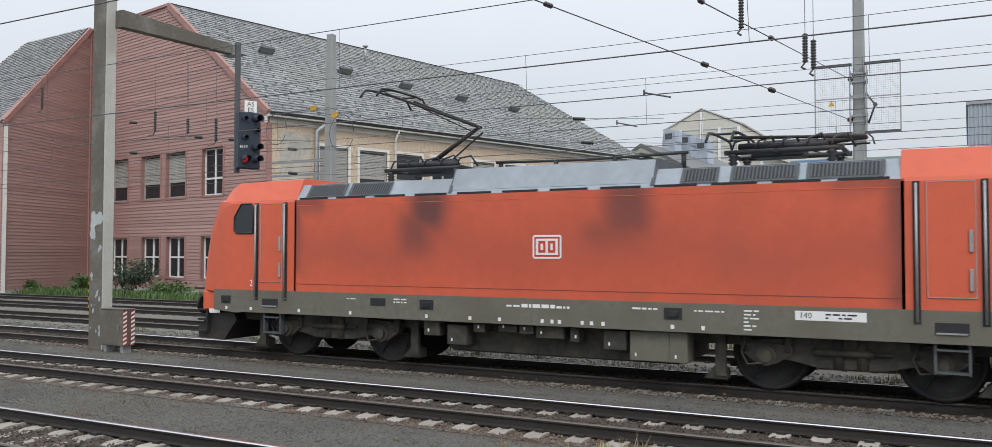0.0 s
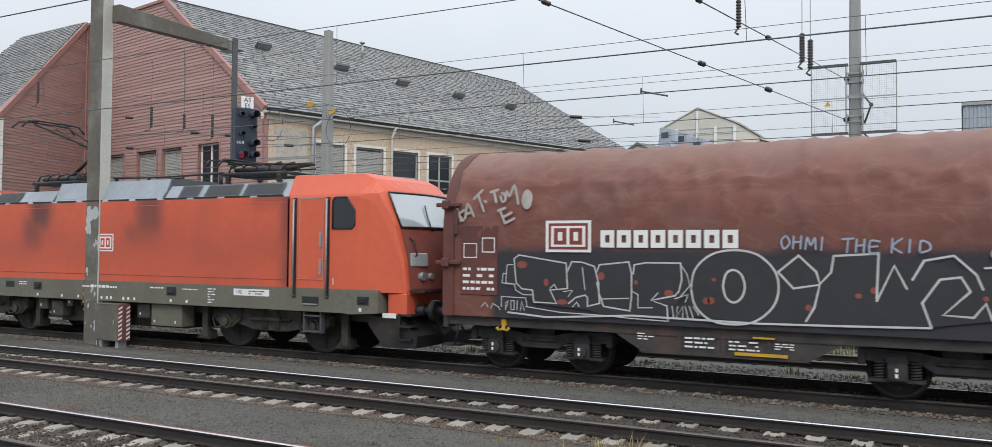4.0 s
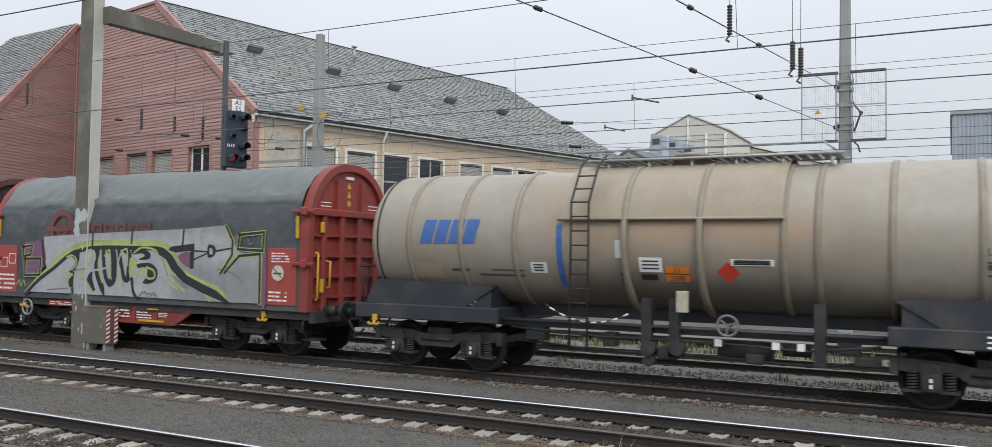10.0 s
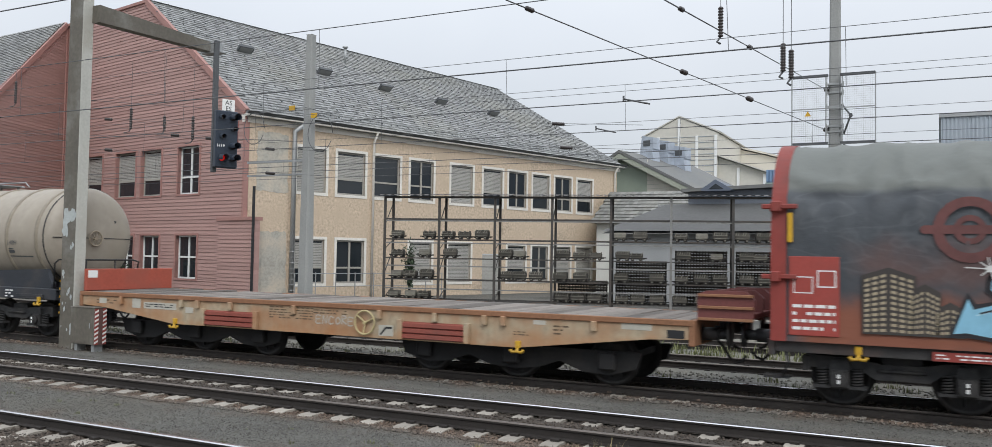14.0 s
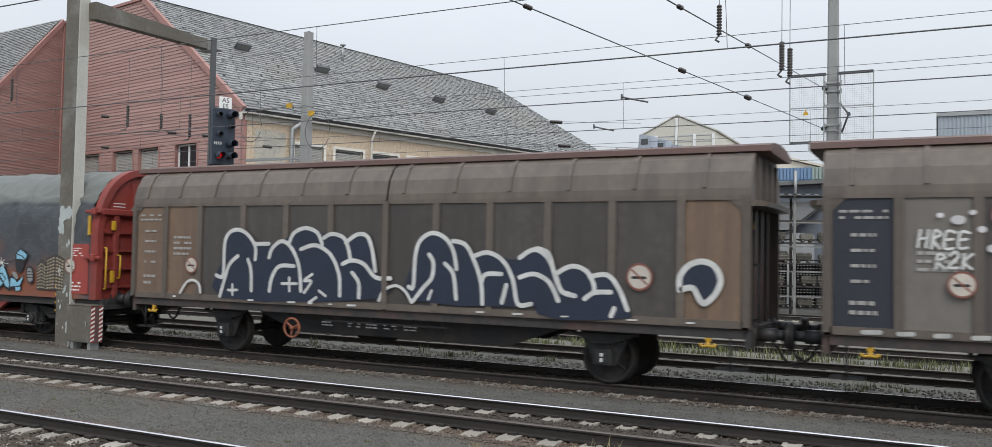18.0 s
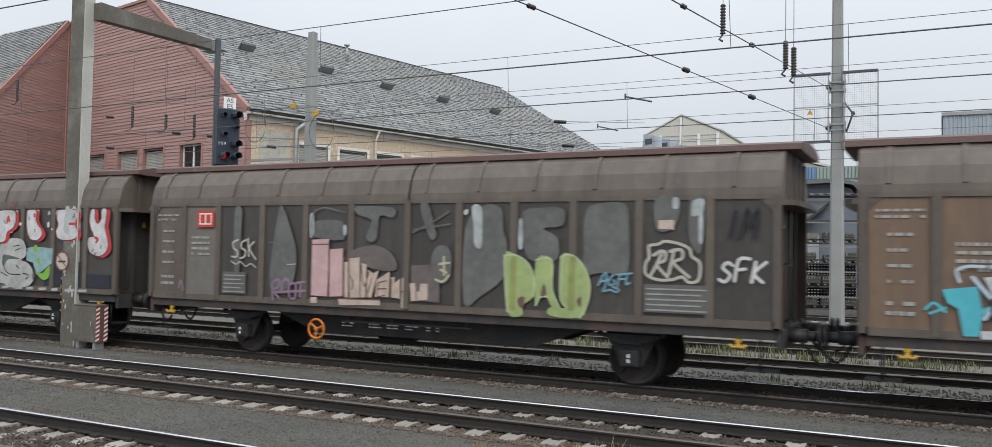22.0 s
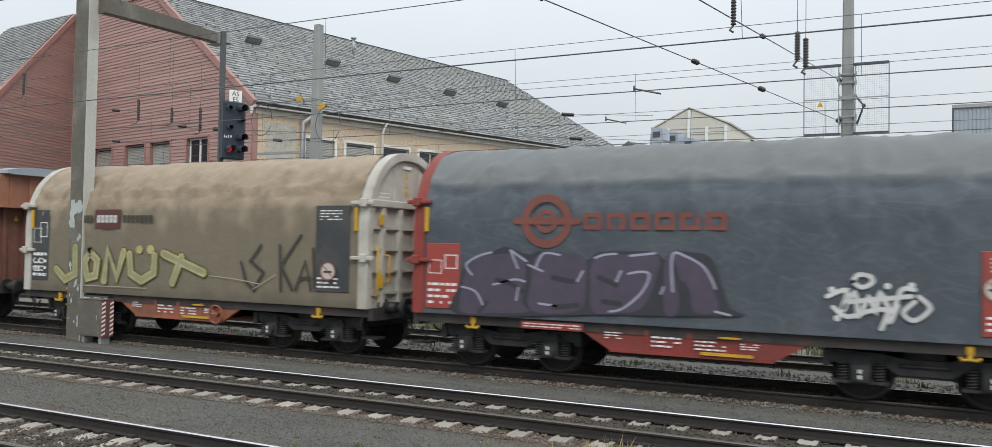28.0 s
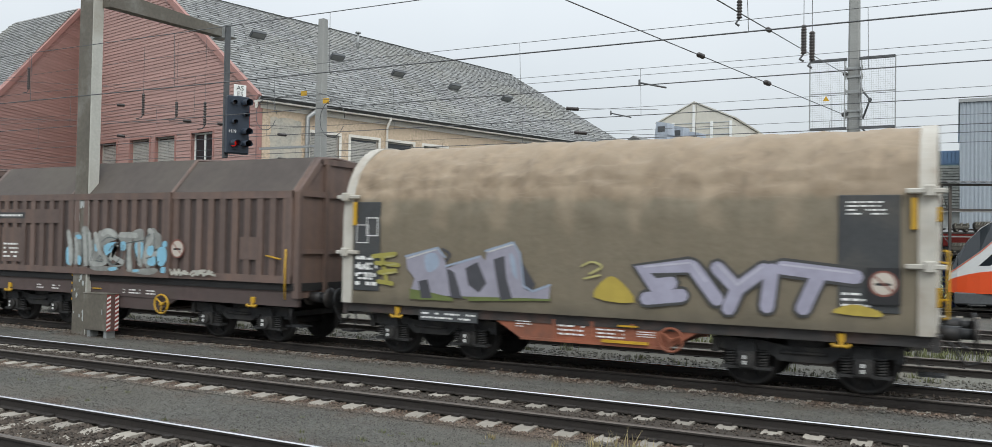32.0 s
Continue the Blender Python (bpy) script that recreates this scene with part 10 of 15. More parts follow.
def coil_wagon(c, name, label, cloth, end_mat, sole_mat, well_mat, frame_dark, plates, seed, extras):
    t = thing(name, label, "freight wagon", group="freight wagons")
    # tarpaulin: hoops show through, the cloth sags between them
    b = bmesh.new()
    secs = []
    n = 150
    for i in range(n + 1):
        x = -5.22 + 10.44 * i / n
        hoop = abs(((x + 5.22) / 1.305) % 1.0 - 0.5) * 2
        rise = 0.05 * (hoop ** 5) - 0.018
        row = []
        for y, z in hood_outline():
            k = min(1.0, max(0.0, (z - 2.3) / 1.2))
            w = 0.035 * noise.noise((x * 0.9 + seed * 7, y * 0.8, z * 1.4)) + 0.025 * noise.noise((x * 2.9, y * 1.2 + seed, z * 1.8))
            low = max(0.0, 1 - (z - 1.04) / 0.25) * 0.012 * math.sin(x * 9 + seed)
            crease = 0.06 * (1 - abs(noise.noise((x * 1.1 + z * 0.7 + seed * 3, y * 0.35, z * 1.1 - x * 0.5)))) ** 7 + 0.06 * (1 - abs(noise.noise((x * 2.6 - z + seed, y * 0.6, z * 2.2)))) ** 6
            # slack swags hang between the hoops where the roof turns into the side; slanting pulls run to the corners
            sway = ((x + 5.22) / 1.305) % 1.0
            line = 3.50 + 0.13 * (2 * sway - 1) ** 2 + 0.05 * noise.noise((x * 1.7 + seed, 0.3, 0.0))
            swag = (1 - (2 * sway - 1) ** 4) * (0.055 * math.exp(-((z - line) / 0.05) ** 2) - 0.03 * math.exp(-((z - line + 0.11) / 0.06) ** 2))
            pull = max(0.0, abs(x) - 3.3) * 0.02 * math.exp(-((abs((z - 1.5) - (abs(x) - 3.2) * 0.85) - 0.12) / 0.06) ** 2)
            crease += (swag + pull) * 1.3
            g = rise * k + w * (0.12 + 0.75 * k) + low + crease * (0.25 + 0.75 * k)
            row.append((x, y * (1 + g * 0.5), z + g * (0.5 if z > 2.6 else 0.05)))
        secs.append(row)
    loft(b, secs)
    bmesh.ops.recalc_face_normals(b, faces=b.faces)
    part("tarpaulin", b, cloth, t, smooth=True)
    # end walls: arched frame, ribs and doors
    rib_mat = extras.get("rib", end_mat)
    outer, inner = hood_outline(0.045), hood_outline(-0.12)
    for s in (-1, 1):
        b = bmesh.new()
        x0, x1, x2 = s * 5.22, s * 5.46, s * 5.36
        loft(b, [[(x0, y, z) for y, z in outer], [(x1, y, z) for y, z in outer], [(x1, y, z) for y, z in inner], [(x2, y, z) for y, z in inner]], smooth=False)
        b.faces.new([b.verts.new((x2, y, z)) for y, z in inner])
        b.faces.new([b.verts.new((x0, y, z)) for y, z in outer])
        bmesh.ops.recalc_face_normals(b, faces=b.faces)
        wall = part("end_wall", b, end_mat, t)
        b = bmesh.new()
        prism(b, [(y * 0.985, z) for y, z in inner], *sorted((s * 5.362, s * 5.368)))
        part("end_panel", b, rib_mat, wall)
        b = bmesh.new()
        lo, hi = sorted((x2, s * 5.5))
        box(b, lo, hi, -1.4, 1.4, 3.12, 3.28, 0.02)
        part("end_beam", b, rib_mat, wall)
        for yy in (-0.95, -0.32, 0.32, 0.95):
            b = bmesh.new()
            box(b, lo, hi - 0.02, yy - 0.07, yy + 0.07, 1.05, 3.12, 0.015)
            part("end_rib", b, rib_mat, wall)
        for q in (1.35, 1.8, 2.25, 2.7):
            b = bmesh.new()
            box(b, lo, hi - 0.05, -1.3, 1.3, q - 0.03, q + 0.03)
            part("cross_rib", b, rib_mat, wall)
        for yy in (-0.45, 0.45):
            b = bmesh.new()
            box(b, lo, hi - 0.06, yy - 0.05, yy + 0.05, 3.28, 3.95)
            part("upper_rib", b, rib_mat, wall)
        if s > 0:
            b = bmesh.new()
            tri = [(0, 0.1), (-0.09, -0.06), (0.09, -0.06)]
            for zz, mi in ((3.85, 0), (3.64, 0)):
                v = [b.verts.new((5.372, p * 0.8, zz + q)) for p, q in tri]
                b.faces.new(v)
            v = [b.verts.new((5.372, 0.07 * math.cos(i / 2), 3.45 + 0.07 * math.sin(i / 2))) for i in range(12)]
            b.faces.new(v)
            part("warning_mark", b, YELLOW, wall)
            b = bmesh.new()
            box(b, 5.36, 5.40, -0.14, 0.14, 4.0, 4.06)
            for yy in (-1.0, 0.75):
                for k in range(2):
                    box(b, 5.365, 5.37, yy, yy + 0.36, 3.42 - 0.08 * k, 3.44 - 0.08 * k)
            scattered("white_lettering", b, SIGN_WHITE, wall)
            b = bmesh.new()
            pipe(b, [(5.55, -1.36, 1.3), (5.62, -1.36, 1.32), (5.62, -1.36, 2.3), (5.55, -1.36, 2.32)], 0.022)
            pipe(b, [(5.5, -0.95, 1.55), (5.62, -0.95, 1.58), (5.62, -0.95, 2.12), (5.5, -0.95, 2.14)], 0.022)
            part("grab_rail", b, extras.get("rail", YELLOW), wall, "bent end grab rail")
            b = bmesh.new()
            box(b, 5.46, 5.52, -1.12, -1.02, 1.45, 1.75, 0.01)
            box(b, 5.46, 5.52, -1.12, -1.02, 2.75, 2.98, 0.01)
            part("lock_lever", b, extras.get("rail", YELLOW), wall)
        # clamps at the corners
        for zz in (3.2, 2.07):
            b = bmesh.new()
            box(b, min(s * 5.05, s * 5.6), max(s * 5.05, s * 5.6), -1.56, -1.47, zz - 0.04, zz + 0.04, 0.015)
            box(b, min(s * 5.3, s * 5.45), max(s * 5.3, s * 5.45), -1.6, -1.47, zz - 0.09, zz + 0.09, 0.02)
            part("clamp", b, end_mat, wall)
        b = bmesh.new()
        box(b, min(s * 5.12, s * 5.2), max(s * 5.12, s * 5.2), -1.53, -1.48, 2.62, 3.1, 0.01)
        part("lever", b, extras.get("rail", YELLOW), wall)
    # underframe
    b = bmesh.new()
    box(b, -5.53, 5.53, -1.22, 1.22, 0.95, 1.045)
    part("floor", b, frame_dark, t)
    for s in (-1, 1):
        b = bmesh.new()
        box(b, -5.39, 5.39, s * 1.3 - 0.06, s * 1.3 + 0.06, 0.86, 1.05)
        part("sole_bar", b, frame_dark, t)
        b = bmesh.new()
        box(b, min(s * 5.4, s * 5.52), max(s * 5.4, s * 5.52), -1.36, 1.36, 0.8, 1.05)
        part("head_stock", b, frame_dark, t)
    b = bmesh.new()
    for y in (-1.34, 1.25):
        prism(b, [(-2.1, 0.96), (-1.42, 0.56), (1.38, 0.56), (2.06, 0.96)], y, y + 0.09, "y")
        box(b, -1.42, 1.38, y - 0.03, y + 0.12, 0.54, 0.59)
        for xx in (-0.75, 0.0, 0.75):
            box(b, xx - 0.03, xx + 0.03, y - 0.025, y + 0.1, 0.59, 0.95)
    box(b, -1.4, 1.4, -1.25, 1.25, 0.58, 0.64)
    well = part("well_frame", b, well_mat, t)
    rngm = random.Random(seed + 5)
    b = bmesh.new()
    for x0, x1, z0, z1 in ((-1.5, -1.2, 0.76, 0.9), (-0.65, -0.15, 0.66, 0.88), (0.1, 0.6, 0.66, 0.85), (0.85, 1.15, 0.72, 0.84)):
        bars(b, x0, x1, z0, z1, -1.372, 3, rngm)
    scattered("frame_lettering", b, SIGN_WHITE, well)
    b = bmesh.new()
    box(b, 0.2, 1.05, -1.41, -1.37, 0.6, 0.65)
    box(b, 0.5, 0.85, -1.41, -1.37, 0.89, 0.92)
    part("foot_bar", b, YELLOW, well)
    if plates.get("long"):
        b = bmesh.new()
        x0, x1, z0, z1 = plates["long"]
        plate(b, x0, x1, z0, z1, -1.42)
        bars(b, x0 + 0.05, x1 - 0.05, z0 + 0.02, z1 - 0.02, -1.427, 2, rngm, 1)
        part("data_plate", b, (plates["long_mat"], SIGN_WHITE), t)
        b = t.children[-1]
    for s in (-1, 1):
        bogie(t, s * 3.55)
        b = bmesh.new()
        box(b, min(s * 5.2, s * 5.6), max(s * 5.2, s * 5.6), -1.3, -1.0, 0.42, 0.46)
        pipe(b, [(s * 5.3, -1.3, 0.44), (s * 5.2, -1.33, 0.7), (s * 5.25, -1.33, 0.9)], 0.02)
        part("shunter_step", b, BLACK_STEEL, t)
        tow_hook(t, s * 4.55 + (0.4 if s < 0 else -0.4), -1.38, 0.93)
    buffers(t, 6.02, mat=extras.get("buffer", BLACK_STEEL))
    # side plates at the two ends of the tarpaulin
    for key in ("left", "right"):
        if key in plates:
            x0, x1, z0, z1, pm = plates[key]
            b = bmesh.new()
            box(b, x0, x1, -1.478, -1.44, z0, z1, 0.008)
            sp = part("side_plate", b, pm, t, extras.get("plate_label", ""))
            b = bmesh.new()
            if key == "left":
                bars(b, x0 + 0.06, x1 - 0.06, z0 + 0.06, z0 + (z1 - z0) * 0.42, -1.479, 4, rngm)
                stroke(b, [(x0 + 0.08, z0 + 0.54 * (z1 - z0)), (x0 + 0.36, z0 + 0.54 * (z1 - z0)), (x0 + 0.36, z0 + 0.74 * (z1 - z0)), (x0 + 0.08, z0 + 0.74 * (z1 - z0))], 0.016, -1.482, closed=True)
                stroke(b, [(x1 - 0.32, z0 + 0.62 * (z1 - z0)), (x1 - 0.06, z0 + 0.62 * (z1 - z0)), (x1 - 0.06, z0 + 0.82 * (z1 - z0)), (x1 - 0.32, z0 + 0.82 * (z1 - z0))], 0.02, -1.482, closed=True)
            else:
                bars(b, x0 + 0.12, x1 - 0.2, z1 - 0.32, z1 - 0.08, -1.479, 4, rngm)
                bars(b, x0 + 0.06, x1 - 0.25, z0 + 0.06, z0 + 0.32, -1.479, 3, rngm)
            scattered("plate_lettering", b, SIGN_WHITE, sp)
    for draw in extras.get("draw", ()):
        draw(t)
    VEHICLES.append((t, c))
    return t


SIDE_Y = -1.478


def block_word(b, x0, x1, z0, z1, n, y, mi=0, gap=0.18, slant=0.0):
    """A trade name as plain blocks of its size and colour."""
    w, k = (x1 - x0) / n, (z1 - z0) * 0.29
    for i in range(n):
        a, e = x0 + w * i + k / 2, x0 + w * (i + 1 - gap) - k / 2
        stroke(b, [(a, z0 + k / 2), (e, z0 + k / 2), (e + slant, z1 - k / 2), (a + slant, z1 - k / 2)], k, y, mi, closed=True)


def ring_mark(b, cx, cz, r, y, mi=0):
    pts = [(cx + r * math.cos(i * math.pi / 14), cz + r * math.sin(i * math.pi / 14)) for i in range(28)]
    stroke(b, pts, r * 0.34, y, mi, closed=True)
    stroke(b, [(cx - r * 1.45, cz), (cx + r * 1.45, cz)], r * 0.3, y - 0.002, mi)
    pts = [(cx + r * 0.42 * math.cos(i * math.pi / 8), cz + r * 0.42 * math.sin(i * math.pi / 8)) for i in range(16)]
    stroke(b, pts, r * 0.2, y, mi, closed=True)


def leasing_mark(mat):
    def draw(t):
        b = bmesh.new()
        ring_mark(b, -2.62, 2.83, 0.42, SIDE_Y - 0.004)
        block_word(b, -1.9, 0.72, 2.68, 2.98, 6, SIDE_Y - 0.004, gap=0.2)
        scattered("trade_mark", b, mat, t, "faded red ring and block trade mark")
    return draw


def first_wagon_art(t):
    b = bmesh.new()
    y = SIDE_Y - 0.004
    patch(b, [(-3.24, 2.29), (-2.34, 2.29), (-2.34, 2.87), (-3.24, 2.87)], y, 0)
    patch(b, [(-3.18, 2.34), (-2.4, 2.34), (-2.4, 2.82), (-3.18, 2.82)], y - 0.003, 1)
    patch(b, [(-3.13, 2.39), (-2.45, 2.39), (-2.45, 2.77), (-3.13, 2.77)], y - 0.006, 0)
    for x0 in (-3.07, -2.76):
        patch(b, [(x0, 2.43), (x0 + 0.25, 2.43), (x0 + 0.25, 2.73), (x0, 2.73)], y - 0.009, 1)
        patch(b, [(x0 + 0.08, 2.5), (x0 + 0.17, 2.5), (x0 + 0.17, 2.66), (x0 + 0.08, 2.66)], y - 0.012, 0)
    block_word(b, -2.16, 0.33, 2.38, 2.69, 8, y, 0, 0.16)
    scattered("trade_mark", b, (SIGN_WHITE, paint("brand_red", (0.22, 0.04, 0.03))), t, "white emblem with a row of white blocks")

    graffito(t, [outline_word_0, outline_word_1], (paint("washed_black", (0.028, 0.028, 0.032)), paint("outline_white", (0.50, 0.50, 0.49)), paint("orange_red", (0.24, 0.065, 0.045)), paint("chalk_grey", (0.40, 0.37, 0.34), 0.55, 0.3)), "black letters outlined in white spray paint", SIDE_Y - 0.01)
    b = bmesh.new()
    for w, x, z in (("OHMI", 1.3, 2.47), ("THE", 2.15, 2.42), ("KID", 2.85, 2.42)):
        tag(b, SIDE_Y - 0.022, 0, 0.03, w, x - 0.09 * len(w), x + 0.1 * len(w), z - 0.1, z + 0.1, 5)
    scattered("graffiti", b, P_GREYBLUE, t, "thin grey-blue sprayed words")
    b = bmesh.new()
    no = (4.52, 2.55)
    disc(b, no[0] + 0.06, no[1], 0.19, -1.482, 1)
    stroke(b, [(no[0] - 0.05, no[1] - 0.03), (no[0] + 0.18, no[1] - 0.03)], 0.06, -1.485, 0)
    stroke(b, [(no[0] - 0.08, no[1] + 0.12), (no[0] + 0.2, no[1] - 0.12)], 0.03, -1.487, 0)
    add_word(b, "TU", 0.42, facing(4.66, -1.483, 2.1, 0, 0.8, 1.0), 1)
    for z in (1.62, 1.68, 1.74):
        box(b, 4.45, 4.75, -1.484, -1.48, z, z + 0.02, mi=1)
    part("side_sign", b, (SIGN_BLACK, SIGN_WHITE), t)


def second_wagon_art(t):
    graffito(t, [silver_word_0, silver_word_1, silver_word_2, silver_word_3], (P_SILVER, P_GREEN, P_BLACK, paint("magenta", (0.17, 0.08, 0.14)), paint("drip_grey", (0.16, 0.165, 0.17)), paint("acid_glow", (0.33, 0.36, 0.14), 0.6, 0.3)), "silver panel with black letters edged in neon green", SIDE_Y - 0.01)
    hand_wheel(t, -4.0, 0.78, 0.2, GALV)
    no_hump_sign(t, 4.62, 1.86, 0.2, -1.482)


def fifth_wagon_art(t):
    def towers(b, y):
        # lit windows of painted towers: two faces that meet at a ridge
        for x, half, top in ((-3.72, 0.36, 2.22), (-3.22, 0.2, 1.98), (-2.88, 0.2, 1.72), (3.4, 0.17, 1.98), (3.92, 0.33, 2.12)):
            rows = int((top - 1.25) / 0.085)
            patch(b, [(x - half - 0.01, 1.22), (x + half + 0.01, 1.22), (x + half + 0.02, top - 0.1), (x, top + 0.03), (x - half - 0.02, top - 0.1)], y, 4)
            for r in range(rows):
                z = 1.27 + 0.085 * r
                rise = 0.02 + 0.1 * r / rows
                for s in (-1, 1):
                    for u0, u1 in ((0.1, 0.32), (0.42, 0.64), (0.74, 0.94)):
                        a, c = x + s * half * u0, x + s * half * u1
                        za, zc = z - rise * u0, z - rise * u1
                        patch(b, [(a, za), (c, zc), (c, zc + 0.042), (a, za + 0.042)], y - 0.0015, 3)

    graffito(t, [towers, spiky_word_0, spiky_word_1, spiky_word_2, spiky_figure], (P_SKY, P_BLACK, paint("pale_blue", (0.38, 0.58, 0.68)), paint("lit_window", (0.36, 0.30, 0.20)), paint("tower_black", (0.045, 0.038, 0.034)), P_WHITE, paint("ash_grey", (0.24, 0.24, 0.235))), "pale blue jagged letters edged in black", SIDE_Y - 0.008)
    no_hump_sign(t, 4.48, 1.85, 0.2, -1.482)


def tan_art(first):
    def draw(t):
        if first:
            graffito(t, [yellow_word_0, yellow_word_1, yellow_word_2], (P_YELLOW, paint("olive", (0.10, 0.09, 0.03)), paint("chrome", (0.30, 0.28, 0.19)), paint("chalk_line", (0.36, 0.32, 0.25))), "pale yellow and chrome sprayed letters", SIDE_Y - 0.008)
            graffito(t, [black_scrawl_0], (paint("worn_black", (0.05, 0.046, 0.038)),), "black sprayed scrawl", SIDE_Y - 0.008)
            no_hump_sign(t, 4.47, 1.78, 0.2, SIDE_Y - 0.03)
            b = bmesh.new()
            patch(b, [(-2.8, 2.63), (-1.88, 2.63), (-1.88, 3.1), (-2.8, 3.1)], SIDE_Y - 0.006, 0)
            block_word(b, -2.72, -1.98, 2.78, 2.96, 5, SIDE_Y - 0.009, 1)
            block_word(b, -3.36, -2.86, 2.78, 2.96, 4, SIDE_Y - 0.006, 2)
            block_word(b, -1.8, -0.75, 2.78, 2.96, 7, SIDE_Y - 0.006, 2)
            scattered("trade_mark", b, (paint("maroon", (0.10, 0.035, 0.03)), P_WHITE, paint("dark_olive", (0.055, 0.05, 0.035))), t, "dark trade mark blocks on a maroon field")
            hand_wheel(t, 1.25, 0.72, 0.2, SOLE_RUST)
        else:
            graffito(t, [lilac_word_0, lilac_word_1, lilac_word_2], (paint("dull_lilac", (0.30, 0.29, 0.35)), P_GREYBLUE, P_WHITE, paint("moss", (0.13, 0.16, 0.05)), paint("ink_navy", (0.06, 0.06, 0.07)), paint("mustard", (0.33, 0.30, 0.07))), "lilac grey sprayed letters over green", SIDE_Y - 0.008)
            graffito(t, [lilac_block_0, lilac_block_1, lilac_block_2], (P_LILAC, paint("worn_dark", (0.055, 0.055, 0.055)), paint("pale_lilac", (0.46, 0.45, 0.52)), paint("ochre", (0.42, 0.32, 0.06)), P_YELLOW), "lilac grey letters edged in black with yellow splashes", SIDE_Y - 0.008)
            no_hump_sign(t, 4.75, 1.8, 0.2, SIDE_Y - 0.03, (0.24, 0.24, 0.32, 0.24))
            hand_wheel(t, 1.45, 0.72, 0.2, SOLE_RUST)
        b = bmesh.new()
        rng = random.Random(3)
        bars(b, -5.05, -4.7, 1.5, 2.0, SIDE_Y - 0.03, 5, rng)
        scattered("white_lettering", b, SIGN_WHITE, t)
    return draw


def twelfth_art(t):
    graffito(t, [pale_strokes_0, pale_strokes_1], (P_PLUM, P_LILAC, paint("shadow_plum", (0.036, 0.036, 0.044))), "dark plum sprayed letters with pale highlight strokes", SIDE_Y - 0.008)

    def scrawl(b, y):
        ink(b, y, 0, 0.07, (2.56, 1.9), (2.64, 2.01), (2.81, 1.99), (2.83, 1.89), (2.69, 1.82), (2.56, 1.9))
        ink(b, y, 0, 0.07, (2.19, 1.66), (2.48, 1.77), (2.4, 1.42), (2.59, 1.74), (2.65, 1.37), (2.79, 1.68), (2.89, 1.44), (2.95, 1.75), (3.11, 1.47), (3.24, 1.8), (3.42, 1.81))
        ink(b, y, 0, 0.07, (3.48, 1.71), (3.63, 1.54), (3.42, 1.35), (3.27, 1.46), (3.42, 1.63))
        ink(b, y, 0, 0.07, (2.28, 1.5), (2.49, 1.36), (2.85, 1.48), (3.05, 1.47), (2.97, 1.2))
        ink(b, y, 0, 0.07, (2.49, 1.59), (3.38, 1.71))
        ink(b, y, 0, 0.07, (3.09, 1.31), (3.19, 1.56))
        for x, z in ((2.34, 1.33), (2.26, 1.77), (3.38, 1.87), (3.05, 1.85)):
            disc(b, x, z, 0.05, y, 0)
    graffito(t, [scrawl], (P_WHITE,), "white sprayed scrawl", SIDE_Y - 0.008)
    no_hump_sign(t, 4.5, 1.85, 0.2, -1.482)


CLOTH_RED = tarp("red_tarp_mat", (0.172, 0.060, 0.043), dirt=(0.12, 0.06, 0.048), amount=0.45)
patch_on(CLOTH_RED, (0.020, 0.024, 0.034), [(-4.4, 5.6, 0.6, 2.38, 0.95)], soft=0.14, ragged=0.16, noise_scale=1.2)
patch_on(CLOTH_RED, (0.24, 0.145, 0.115), [(-6, 6, 3.85, 5, 0.6)], soft=0.4, ragged=0.3)
# grey and slate hoods: the top's sheen is put into the cloth colour
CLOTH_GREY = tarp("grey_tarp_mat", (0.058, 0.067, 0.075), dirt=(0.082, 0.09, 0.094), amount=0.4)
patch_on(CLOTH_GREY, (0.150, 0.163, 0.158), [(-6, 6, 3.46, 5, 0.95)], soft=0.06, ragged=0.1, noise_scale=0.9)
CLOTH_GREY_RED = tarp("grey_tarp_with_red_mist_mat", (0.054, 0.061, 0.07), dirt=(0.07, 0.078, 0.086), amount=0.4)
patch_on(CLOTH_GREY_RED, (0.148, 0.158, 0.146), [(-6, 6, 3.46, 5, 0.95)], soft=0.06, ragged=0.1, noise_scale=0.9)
patch_on(CLOTH_GREY_RED, (0.23, 0.078, 0.042), [(-5, 5, 0.8, 1.72, 0.95), (2.2, 4.4, 1.0, 1.95, 0.5), (-4.2, -1.9, 2.0, 2.5, 0.3), (1.0, 1.7, 1.9, 2.5, 0.35)], soft=0.3, ragged=0.45)
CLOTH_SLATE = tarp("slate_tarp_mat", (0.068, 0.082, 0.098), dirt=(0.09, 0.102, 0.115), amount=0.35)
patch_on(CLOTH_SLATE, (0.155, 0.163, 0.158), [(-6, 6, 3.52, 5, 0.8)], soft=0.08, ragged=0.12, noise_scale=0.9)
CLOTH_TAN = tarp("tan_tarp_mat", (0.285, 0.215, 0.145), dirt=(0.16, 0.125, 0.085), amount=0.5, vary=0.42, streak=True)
# tan cloth: paler crown and pleats, darker lower side and foot
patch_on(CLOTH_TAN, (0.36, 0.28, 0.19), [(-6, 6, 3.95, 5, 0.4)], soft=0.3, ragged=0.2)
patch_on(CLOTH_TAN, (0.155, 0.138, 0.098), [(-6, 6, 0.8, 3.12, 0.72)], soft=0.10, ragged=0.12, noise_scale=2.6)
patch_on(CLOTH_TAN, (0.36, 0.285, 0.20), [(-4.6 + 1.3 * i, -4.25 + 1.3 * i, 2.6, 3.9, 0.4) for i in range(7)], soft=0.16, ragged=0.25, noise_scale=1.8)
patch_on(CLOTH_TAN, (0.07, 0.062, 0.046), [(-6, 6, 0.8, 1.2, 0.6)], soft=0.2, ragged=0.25)
